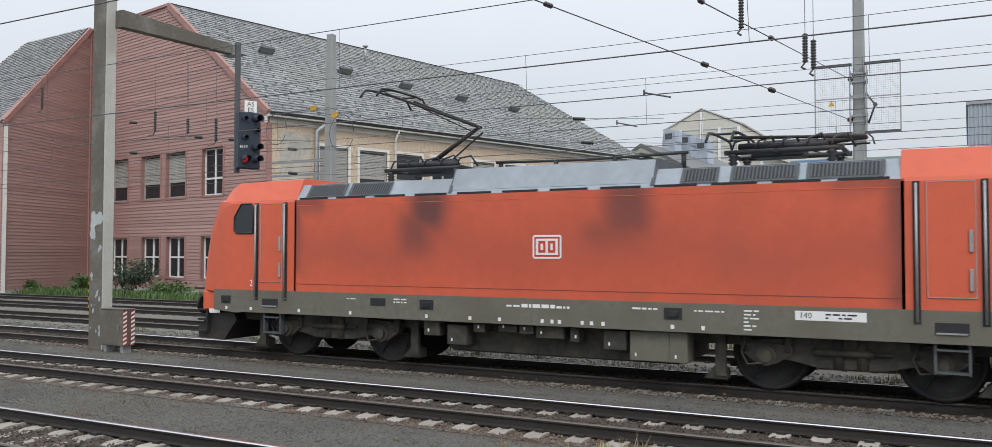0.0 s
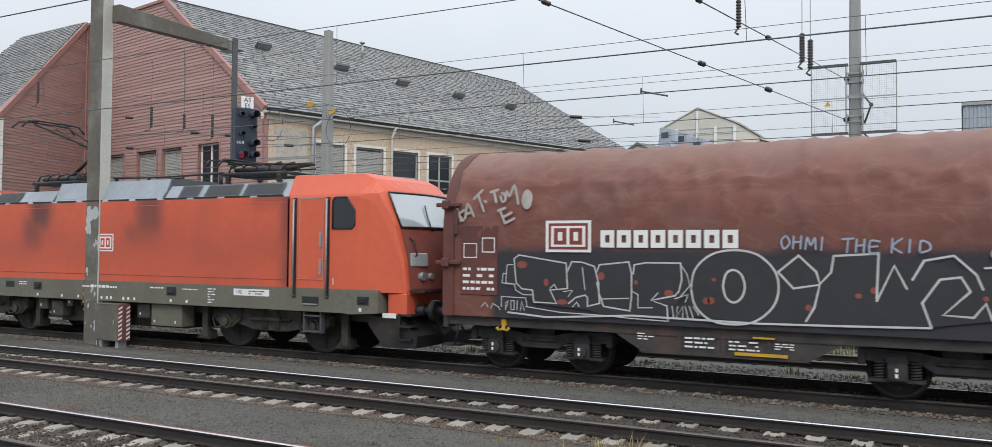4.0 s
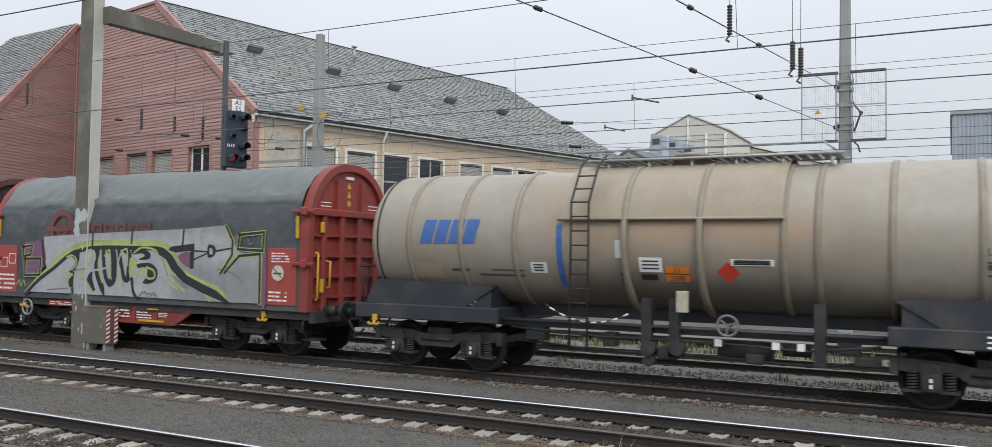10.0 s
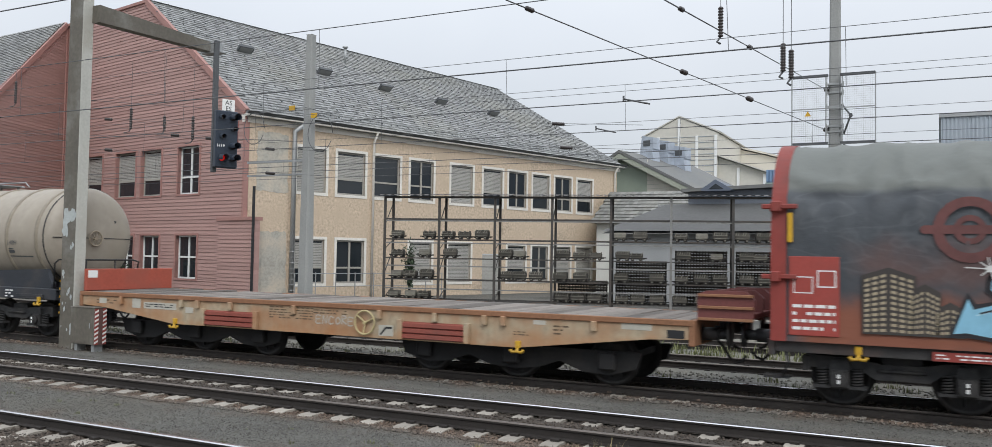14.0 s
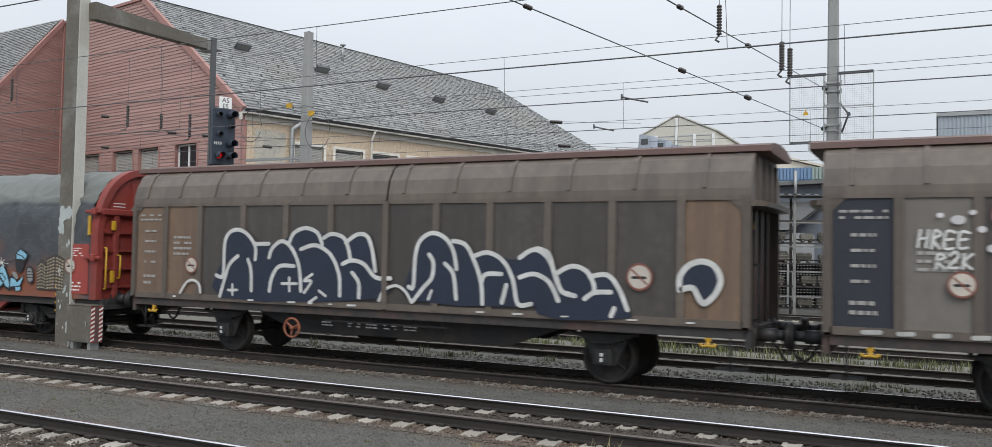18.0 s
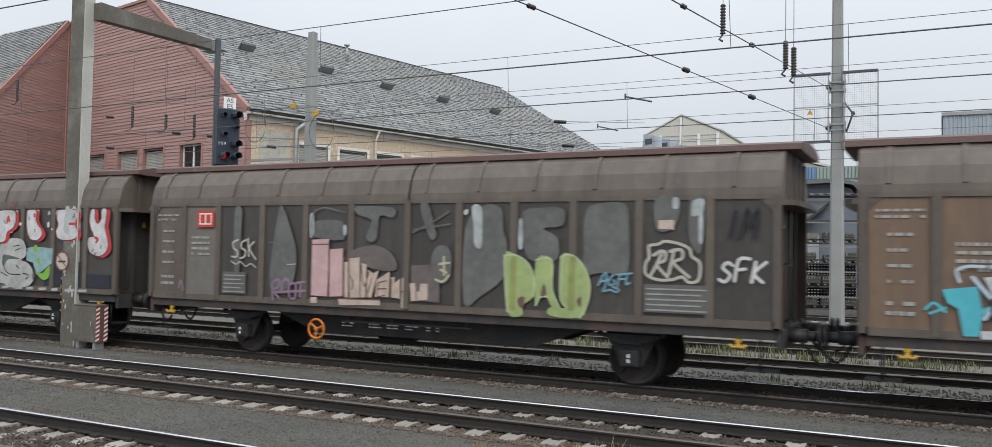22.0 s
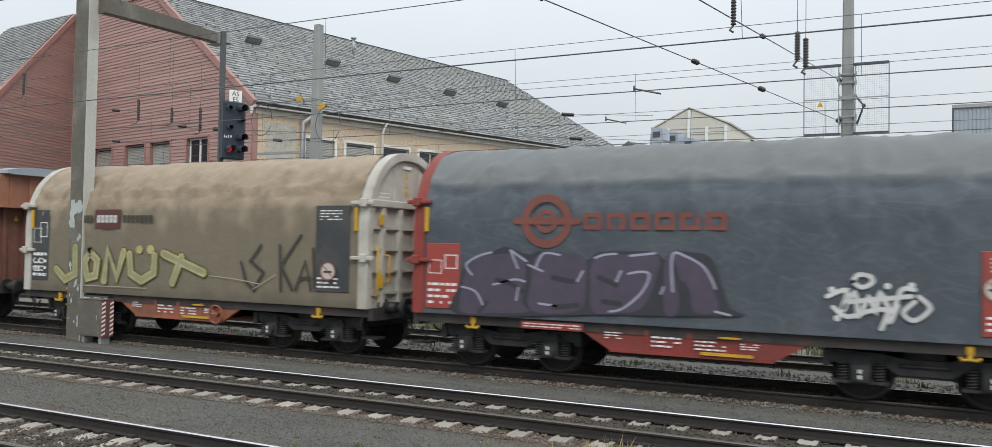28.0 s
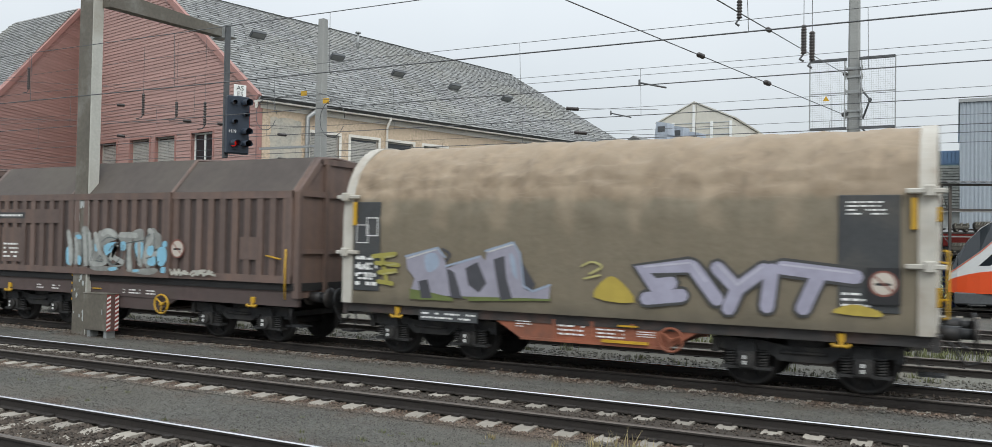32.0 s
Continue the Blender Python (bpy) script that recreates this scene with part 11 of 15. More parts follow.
PLATE_DARK = surface("dark_panel_mat", (0.05, 0.053, 0.056), 0.6, vary=0.2, dirt=(0.10, 0.09, 0.075), bump=0.08)
PLATE_RED = surface("red_panel_mat", (0.33, 0.055, 0.042), 0.55, vary=0.15, dirt=(0.14, 0.05, 0.04), dirt_amount=0.3, bump=0.05)

grey_plates = {"left": (-5.18, -4.42, 1.14, 2.4, PLATE_RED), "right": (4.3, 5.12, 1.16, 2.4, PLATE_RED), "long": (-3.12, -1.9, 0.86, 1.0), "long_mat": END_RED}
# first wagon: end panel and ribs darker than the end frame
coil_wagon(8.57, "coil_wagon", "red-brown tarpaulin coil wagon with dark graffiti band", CLOTH_RED, END_BROWN, SOLE_DARK, SOLE_DARK, SOLE_DARK,
           {"left": (-5.07, -4.26, 1.45, 2.79, END_BROWN), "right": (4.37, 5.08, 1.48, 2.74, PLATE_RED)}, 1, {"draw": (first_wagon_art,), "rail": END_BROWN, "rib": surface("dark_end_mat", (0.042, 0.030, 0.027), 0.7, vary=0.25, dirt=(0.07, 0.045, 0.036), bump=0.08)})
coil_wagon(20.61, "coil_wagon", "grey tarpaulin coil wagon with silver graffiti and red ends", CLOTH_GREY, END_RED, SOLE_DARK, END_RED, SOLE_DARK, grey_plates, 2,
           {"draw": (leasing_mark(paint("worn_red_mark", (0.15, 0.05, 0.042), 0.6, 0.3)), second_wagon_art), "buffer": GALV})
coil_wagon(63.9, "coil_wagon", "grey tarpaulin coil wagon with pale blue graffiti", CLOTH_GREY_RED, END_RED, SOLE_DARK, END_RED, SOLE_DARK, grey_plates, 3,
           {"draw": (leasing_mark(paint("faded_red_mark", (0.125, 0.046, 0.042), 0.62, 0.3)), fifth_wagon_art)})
tan_plates = {"left": (-5.2, -4.55, 1.3, 3.1, PLATE_DARK), "right": (4.1, 4.98, 1.35, 3.15, PLATE_DARK), "long": (-3.6, -2.3, 0.78, 0.98), "long_mat": DARK_GREY}
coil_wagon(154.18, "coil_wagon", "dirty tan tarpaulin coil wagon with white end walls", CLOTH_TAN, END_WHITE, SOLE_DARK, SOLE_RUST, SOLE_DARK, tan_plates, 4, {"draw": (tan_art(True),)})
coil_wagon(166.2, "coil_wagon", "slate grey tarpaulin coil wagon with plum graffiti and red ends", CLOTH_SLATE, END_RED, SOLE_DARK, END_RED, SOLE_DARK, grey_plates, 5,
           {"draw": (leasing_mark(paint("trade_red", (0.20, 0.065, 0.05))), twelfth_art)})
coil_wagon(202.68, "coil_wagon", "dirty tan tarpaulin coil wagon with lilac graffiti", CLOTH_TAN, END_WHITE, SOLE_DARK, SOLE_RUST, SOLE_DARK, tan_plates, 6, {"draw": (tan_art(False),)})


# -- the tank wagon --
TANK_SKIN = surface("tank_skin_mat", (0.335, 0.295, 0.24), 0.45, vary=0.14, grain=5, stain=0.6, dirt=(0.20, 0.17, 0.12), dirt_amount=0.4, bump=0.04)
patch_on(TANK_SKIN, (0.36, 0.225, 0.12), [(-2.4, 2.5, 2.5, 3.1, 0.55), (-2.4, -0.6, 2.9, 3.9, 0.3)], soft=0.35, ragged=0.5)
# sooty lower middle, and the barrel's underside shade put into the colour
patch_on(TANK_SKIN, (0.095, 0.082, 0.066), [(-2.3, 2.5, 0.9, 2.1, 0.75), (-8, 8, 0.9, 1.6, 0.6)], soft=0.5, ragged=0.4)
TANK_BAND = surface("tank_strap_mat", (0.27, 0.235, 0.18), 0.5, 0.0, vary=0.25, grain=8, stain=1.5, dirt=(0.16, 0.13, 0.09), dirt_amount=0.4, bump=0.05)
TANK_SHIELD = surface("tank_shield_mat", (0.33, 0.275, 0.20), 0.45, vary=0.15, dirt=(0.19, 0.15, 0.10), bump=0.05)
TANK_BLUE = surface("tank_saddle_mat", (0.024, 0.028, 0.036), 0.55, vary=0.25, dirt=(0.09, 0.075, 0.06), dirt_amount=0.35, bump=0.08)

GREY_WHEEL = surface("grey_wheel_mat", (0.16, 0.16, 0.155), 0.6, vary=0.2)


def on_tank(b, x, z, out, r=1.33, zc=2.66):
    y = -math.sqrt(max(0.01, (r + out) ** 2 - (z - zc) ** 2))
    return (x, y, z)


def tank_patch(b, x0, x1, z0, z1, out, mi=0):
    n = 5
    lo = [b.verts.new(on_tank(b, x0, z0 + (z1 - z0) * i / n, out)) for i in range(n + 1)]
    hi = [b.verts.new(on_tank(b, x1, z0 + (z1 - z0) * i / n, out)) for i in range(n + 1)]
    for i in range(n):
        b.faces.new((lo[i], hi[i], hi[i + 1], lo[i + 1])).material_index = mi


def tank_wagon(c):
    t = thing("tank_wagon", "beige bogie tank wagon with sooty lower middle, underside shade in its colour", "freight wagon", group="freight wagons")
    turn = pose(0, 0, 2.66, 0, 90, 0)
    b = bmesh.new()
    prof = [(0.02, -6.62), (0.5, -6.60), (0.9, -6.54), (1.18, -6.45), (1.29, -6.34), (1.33, -6.24), (1.33, 6.24), (1.29, 6.34), (1.18, 6.45), (0.9, 6.54), (0.5, 6.60), (0.02, 6.62)]
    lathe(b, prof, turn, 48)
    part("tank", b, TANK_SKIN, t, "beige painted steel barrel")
    for x in (-5.45, -4.24, -3.06, -0.86, 0.48, 1.85, 2.38, 3.48, 4.71, 5.92):
        b = bmesh.new()
        r = 1.42 if -2.1 < x < 1.8 else 1.33
        lathe(b, [(r, x - 0.055), (r + 0.03, x - 0.045), (r + 0.03, x + 0.045), (r, x + 0.055)], turn, 48)
        part("band", b, TANK_BAND, t, "tarnished beige metal strap")
    for s in (-1, 1):
        b = bmesh.new()
        lathe(b, [(1.33, s * 6.21 - 0.02), (1.345, s * 6.21 - 0.015), (1.345, s * 6.21 + 0.015), (1.33, s * 6.21 + 0.02)], turn, 48)
        part("rim_seam", b, BOGIE, t)
        b = bmesh.new()
        for y0, y1 in ((-1.24, -0.2), (0.2, 1.24)):
            pipe(b, [(s * (6.625 - 0.16 * (yy / 1.2) ** 2), yy, 2.63) for yy in [y0 + (y1 - y0) * i / 6 for i in range(7)]], 0.012, 5)
        part("end_seam", b, BOGIE, t)
    b = bmesh.new()
    ring(b, (6.66, -0.1, 2.62), (1, 0, 0), 0.2, 0.02)
    rod(b, (6.6, -0.1, 2.62), (6.68, -0.1, 2.62), 0.05, 10)
    for i in range(4):
        a = math.pi / 4 * i
        rod(b, (6.66, -0.1 - 0.2 * math.cos(a), 2.62 - 0.2 * math.sin(a)), (6.66, -0.1 + 0.2 * math.cos(a), 2.62 + 0.2 * math.sin(a)), 0.012, 5)
    part("end_hatch", b, TANK_SHIELD, t)
    b = bmesh.new()
    for i in range(9):
        if i not in (2, 5):
            yy = -0.55 + 0.14 * i
            box(b, 6.56, 6.60 - 0.05 * abs(yy), yy - 0.035, yy + 0.035, 3.05, 3.12)
    part("number_letters", b, SIGN_BLACK, t)
    b = bmesh.new()
    secs = []
    for x in (-2.1, 1.85):
        secs.append([(x, -1.42 * math.cos(a), 2.66 + 1.42 * math.sin(a)) for a in [radians(14 + 152 * i / 24) for i in range(25)]])
    loft(b, secs)
    for s in (-1, 1):
        rod(b, (-2.15, s * 1.385, 3.0), (1.88, s * 1.385, 3.0), 0.028, 8)
    part("sun_shield", b, TANK_SHIELD, t, "brownish sun shield over the barrel")
    # walkway, rails and dome
    b = bmesh.new()
    for y in (-0.5, 0.5):
        rod(b, (-2.0, y, 4.14), (2.7, y, 4.14), 0.025)
    for x in (-1.5, -0.7, 0.1, 0.9, 1.7, 2.5):
        for y in (-0.45, 0.45):
            rod(b, (x, y, 3.85), (x, y, 4.14), 0.03)
    walkway = part("walkway", b, GALV, t)
    for i in range(24):
        b = bmesh.new()
        box(b, -1.9 + 0.19 * i, -1.9 + 0.19 * i + 0.15, -0.5, 0.5, 4.142, 4.17)
        part("plank", b, GALV, walkway)
    b = bmesh.new()
    for y in (-0.75, 0.75):
        pipe(b, [(-1.9, y, 4.05), (-1.9, y, 4.3), (2.4, y, 4.3), (2.6, y, 4.15)], 0.018)
    part("walkway_rail", b, GALV, walkway)
    b = bmesh.new()
    lathe(b, [(0.35, 3.9), (0.35, 4.2), (0.38, 4.2), (0.38, 4.25), (0.1, 4.3)], None, 20)
    rod(b, (0.8, 0, 3.9), (0.8, 0, 4.25), 0.12, 12)
    part("manhole", b, TANK_SHIELD, t)
    b = bmesh.new()
    for x in (-1.82, -1.48):
        pipe(b, [(x, -0.6, 4.25), (x, -1.05, 4.0), (x, -1.52, 3.3), (x, -1.54, 0.62)], 0.022)
    for i in range(11):
        z = 0.7 + 0.26 * i
        rod(b, (-1.82, -1.53, z), (-1.48, -1.53, z), 0.014)
    for z, y in ((3.55, -1.38), (3.8, -1.2)):
        rod(b, (-1.82, y, z), (-1.48, y, z), 0.014)
    part("ladder", b, BOGIE, t)
    b = bmesh.new()
    tank_patch(b, -2.2, -2.08, 1.75, 2.9, 0.008)
    part("blue_streak", b, P_GATX, t)
    b = bmesh.new()
    for i in range(4):
        x0 = -5.18 + 0.325 * i
        n = 4
        lo = [b.verts.new(on_tank(b, x0 + 0.03 * j, 2.54 + 0.47 * j / n, 0.01)) for j in range(n + 1)]
        hi = [b.verts.new(on_tank(b, x0 + 0.27 + 0.03 * j, 2.54 + 0.47 * j / n, 0.01)) for j in range(n + 1)]
        for j in range(n):
            b.faces.new((lo[j], hi[j], hi[j + 1], lo[j + 1]))
    scattered("trade_mark", b, P_GATX, t, "row of blue blocks")
    for x0, x1, z0, z1, m, nm in ((-0.62, -0.2, 2.06, 2.32, SIGN_WHITE, "label_plate"), (-0.15, 0.27, 1.9, 2.17, ORANGE, "hazard_plate"), (0.99, 1.7, 2.2, 2.31, SIGN_WHITE, "content_plate"), (-2.75, -2.42, 2.0, 2.2, SIGN_WHITE, "label_plate"), (-1.05, -0.82, 2.3, 2.62, P_WHITE, "label_plate"), (-0.6, -0.3, 1.92, 2.02, SIGN_BLACK, "label_plate"), (-5.35, -4.7, 1.85, 2.15, TANK_SHIELD, "data_panel"), (-0.98, -0.8, 1.78, 2.05, SIGN_BLACK, "label_plate")):
        b = bmesh.new()
        tank_patch(b, x0, x1, z0, z1, 0.012)
        pl = part(nm, b, m, t)
        if m is SIGN_WHITE:
            b = bmesh.new()
            for k in range(3):
                zz = z0 + (z1 - z0) * (0.25 + 0.25 * k)
                tank_patch(b, x0 + 0.05, x1 - 0.06, zz - 0.012, zz + 0.012, 0.016)
            part("lettering", b, SIGN_BLACK, pl)
        if m is ORANGE:
            b = bmesh.new()
            add_word(b, "33", 0.13, facing(0.06, -1.275, 2.1))
            add_word(b, "2398", 0.13, facing(0.06, -1.18, 1.955))
            tank_patch(b, -0.15, 0.27, 2.03, 2.045, 0.016)
            part("lettering", b, SIGN_BLACK, pl)
    b = bmesh.new()
    v = [b.verts.new(on_tank(b, x, z, 0.014)) for x, z in ((0.94, 1.9), (1.14, 2.08), (0.94, 2.26), (0.74, 2.08))]
    b.faces.new(v)
    part("hazard_diamond", b, SIGN_RED, t, "red hazard diamond")
    b = bmesh.new()
    v = [b.verts.new(on_tank(b, x, z, 0.018)) for x, z in ((-0.98, 1.95), (-0.8, 1.95), (-0.89, 2.03))]
    b.faces.new(v)
    v = [b.verts.new(on_tank(b, -0.89 + 0.07 * math.cos(i / 2), 1.84 + 0.05 * math.sin(i / 2), 0.018)) for i in range(12)]
    b.faces.new(v)
    part("warning_mark", b, ORANGE, t)
    # saddles and frame
    for s in (-1, 1):
        b = bmesh.new()
        x0, x1 = sorted((s * 3.0, s * 6.1))
        prism(b, [(-1.2, 1.3), (1.2, 1.3), (1.2, 1.72), (0.9, 1.72), (0.6, 1.5), (-0.6, 1.5), (-0.9, 1.72), (-1.2, 1.72)], min(s * 3.6, s * 5.9), max(s * 3.6, s * 5.9))
        prism(b, [(s * 4.15, 1.3), (s * 3.5, 1.70), (s * 6.25, 1.80), (s * 6.5, 1.42), (s * 6.5, 1.3)], -1.24, -1.12, "y")
        part("saddle", b, TANK_BLUE, t, "dark blue-grey barrel saddle")
        b = bmesh.new()
        box(b, min(s * 3.4, s * 6.75), max(s * 3.4, s * 6.75), -1.32, 1.32, 1.0, 1.3, 0.02)
        part("bolster", b, TANK_BLUE, t)
        bogie(t, s * 4.9)
        b = bmesh.new()
        pipe(b, [(s * 6.6, -1.25, 1.3), (s * 6.6, -1.25, 1.95), (s * 6.75, -1.25, 2.05), (s * 6.95, -0.6, 2.05), (s * 6.95, 0.9, 2.05), (s * 6.75, 1.25, 2.0), (s * 6.6, 1.25, 1.3)], 0.022)
        pipe(b, [(s * 6.95, -0.6, 1.3), (s * 6.95, -0.6, 2.05)], 0.022)
        pipe(b, [(s * 6.95, 0.3, 1.3), (s * 6.95, 0.3, 2.05)], 0.022)
        scattered("end_rail", b, BLACK_STEEL, t)
        b = bmesh.new()
        box(b, min(s * 6.2, s * 6.95), max(s * 6.2, s * 6.95), -1.3, 1.3, 1.26, 1.3)
        part("end_platform", b, BLACK_STEEL, t)
        tow_hook(t, s * 6.2, -1.38, 1.0, ORANGE)
    b = bmesh.new()
    box(b, -3.6, 3.6, -0.22, 0.22, 1.14, 1.36)
    part("centre_sill", b, TANK_BLUE, t)
    for y in (-1.15, 1.15):
        b = bmesh.new()
        rod(b, (-3.5, y, 1.1), (3.5, y, 1.1), 0.035, 8)
        part("brake_pipe", b, TANK_BLUE, t)
    b = bmesh.new()
    for x in (-0.5, 0.0, 2.4):
        box(b, x - 0.09, x + 0.09, -1.2, -1.05, 0.6, 1.6)
    rod(b, (0.7, -0.8, 0.75), (1.6, -0.8, 0.75), 0.17, 16)
    rod(b, (1.75, -0.7, 0.78), (2.2, -0.7, 0.78), 0.1, 12)
    box(b, -0.3, 0.05, -1.2, -0.95, 0.55, 0.75, 0.01)
    scattered("brake_gear", b, BOGIE, t)
    for x0, x1, z0, z1 in ((-2.9, -2.5, 0.72, 0.98), (-1.35, -1.1, 0.7, 0.95), (1.2, 1.5, 0.55, 0.72), (2.65, 3.0, 0.8, 1.02), (2.9, 3.3, 0.62, 0.78)):
        b = bmesh.new()
        box(b, x0, x1, -1.1, -0.85, z0, z1, 0.02)
        part("valve_box", b, BLACK_STEEL, t)
    b = bmesh.new()
    box(b, -3.6, 3.6, -1.06, -0.98, 0.98, 1.08)
    part("side_longeron", b, BLACK_STEEL, t)
    for y, z in ((-0.92, 0.6), (-1.1, 0.86)):
        b = bmesh.new()
        pipe(b, [(-3.2, y, z + 0.1), (-1.4, y, z), (0.6, y, z + 0.02), (2.2, y, z - 0.04), (3.3, y, z + 0.1)], 0.022, 6)
        part("brake_rod", b, BOGIE, t)
    for x in (0.75, 1.7, 2.1):
        b = bmesh.new()
        box(b, x - 0.06, x + 0.06, -1.13, -1.1, 0.82, 0.94)
        part("tag_plate", b, SIGN_WHITE, t)
    b = bmesh.new()
    rod(b, (-0.45, -1.3, 0.72), (-0.45, -1.05, 0.72), 0.13, 14)
    rod(b, (0.08, -1.35, 0.75), (0.08, -1.05, 0.75), 0.12, 14)
    rod(b, (-0.45, -1.25, 0.5), (-0.45, -1.05, 0.5), 0.1, 14)
    scattered("outlet_valve", b, BOGIE, t)
    b = bmesh.new()
    box(b, 0.08, 0.28, -1.36, -1.26, 1.38, 1.75, 0.01)
    part("meter_box", b, surface("meter_box_mat", (0.40, 0.36, 0.27), 0.6), t)
    hand_wheel(t, 0.98, 1.2, 0.17, GREY_WHEEL, -1.45)
    sag = [(-2.35 + 0.1 * i, -1.44, 1.14 + 0.3 * ((i - 9.0) / 9.0) ** 2) for i in range(17)]
    rope = None
    for k in range(2):
        b = bmesh.new()
        for i in range(16):
            if k == 0 or i % 2:
                pipe(b, sag[i:i + 2], 0.014 + 0.002 * k, 6)
        if k:
            part("white_mark", b, SIGN_WHITE, rope)
        else:
            rope = part("rope", b, surface("rope_mat", (0.05, 0.048, 0.045), 0.9, vary=0.4, grain=40), t, "striped black and white rope slung below the barrel")
    b = bmesh.new()
    box(b, 5.2, 6.3, -1.36, -1.33, 1.02, 1.14)
    for i in range(9):
        rod(b, (5.25 + 0.125 * i, -1.34, 1.08), (5.25 + 0.125 * i, -1.375, 1.08), 0.018, 6)
    part("stripe_board", b, TANK_BLUE, t)
    rng = random.Random(2)
    b = bmesh.new()
    bars(b, -5.85, -3.85, 1.36, 1.6, -1.208, 2, rng, 0, 0.7)
    bars(b, 4.75, 5.1, 1.02, 1.25, -1.328, 3, rng)
    plate(b, -4.4, -4.02, 1.34, 1.58, -1.2)
    scattered("white_lettering", b, SIGN_WHITE, t)
    b = bmesh.new()
    add_word(b, "L4BH", 0.17, facing(4.95, -1.335, 2.47))
    for x0, x1, z0, z1 in ((4.7, 5.0, 2.2, 2.28), (4.7, 4.95, 2.3, 2.33), (4.7, 5.7, 2.1, 2.13), (-5.3, -4.75, 2.0, 2.06), (-4.5, -4.1, 2.0, 2.05), (-3.9, -2.9, 1.92, 1.96), (-3.6, -2.9, 2.02, 2.05)):
        tank_patch(b, x0, x1, z0, z1, 0.01)
    scattered("dark_lettering", b, DARK_GREY, t)
    buffers(t, 7.35, z=1.06, length=0.6)
    VEHICLES.append((t, c))


tank_wagon(33.95)

# -- the flat wagon --
FLAT_PAINT = surface("faded_cream_rust_mat", (0.43, 0.355, 0.245), 0.7, vary=0.34, grain=7, stain=0.8, dirt=(0.27, 0.12, 0.05), dirt_amount=0.5, bump=0.2, bump_scale=20, streak=True)
patch_on(FLAT_PAINT, (0.40, 0.20, 0.085), [(-8, 8, 0.5, 0.70, 0.6), (4.2, 8, 0.6, 0.92, 0.5), (-7.6, -4.2, 0.6, 0.95, 0.5)], soft=0.12, ragged=0.3, noise_scale=2.5)
patch_on(FLAT_PAINT, (0.34, 0.125, 0.035), [(-7.6, -5.0, 0.8, 1.3, 0.45), (-2.2, 0.9, 0.6, 1.1, 0.55), (3.2, 8.0, 0.55, 0.75, 0.4), (-8, 8, 1.22, 1.4, 0.7)], soft=0.25, ragged=0.5)
RUST_EDGE = surface("rust_edge_mat", (0.26, 0.125, 0.065), 0.8, vary=0.3, dirt=(0.20, 0.10, 0.05), bump=0.15)
PLANK = surface("weathered_plank_mat", (0.18, 0.16, 0.142), 0.9, vary=0.25, grain=12, stain=2.0, dirt=(0.12, 0.10, 0.085), bump=0.3, per_piece=0.5)
STAKE_RED = surface("stake_red_mat", (0.27, 0.07, 0.05), 0.7, vary=0.2, dirt=(0.14, 0.06, 0.05), bump=0.1)


FLAP_RED = surface("folded_board_mat", (0.15, 0.045, 0.04), 0.65, vary=0.25, dirt=(0.09, 0.04, 0.035), bump=0.1)


# sooty gear, with the shade under the wagons put into its near-black
SHADED_SOOT = surface("shaded_soot_mat", (0.012, 0.012, 0.013), 0.85, vary=0.3, dirt=(0.03, 0.026, 0.022), dirt_amount=0.3, bump=0.2)


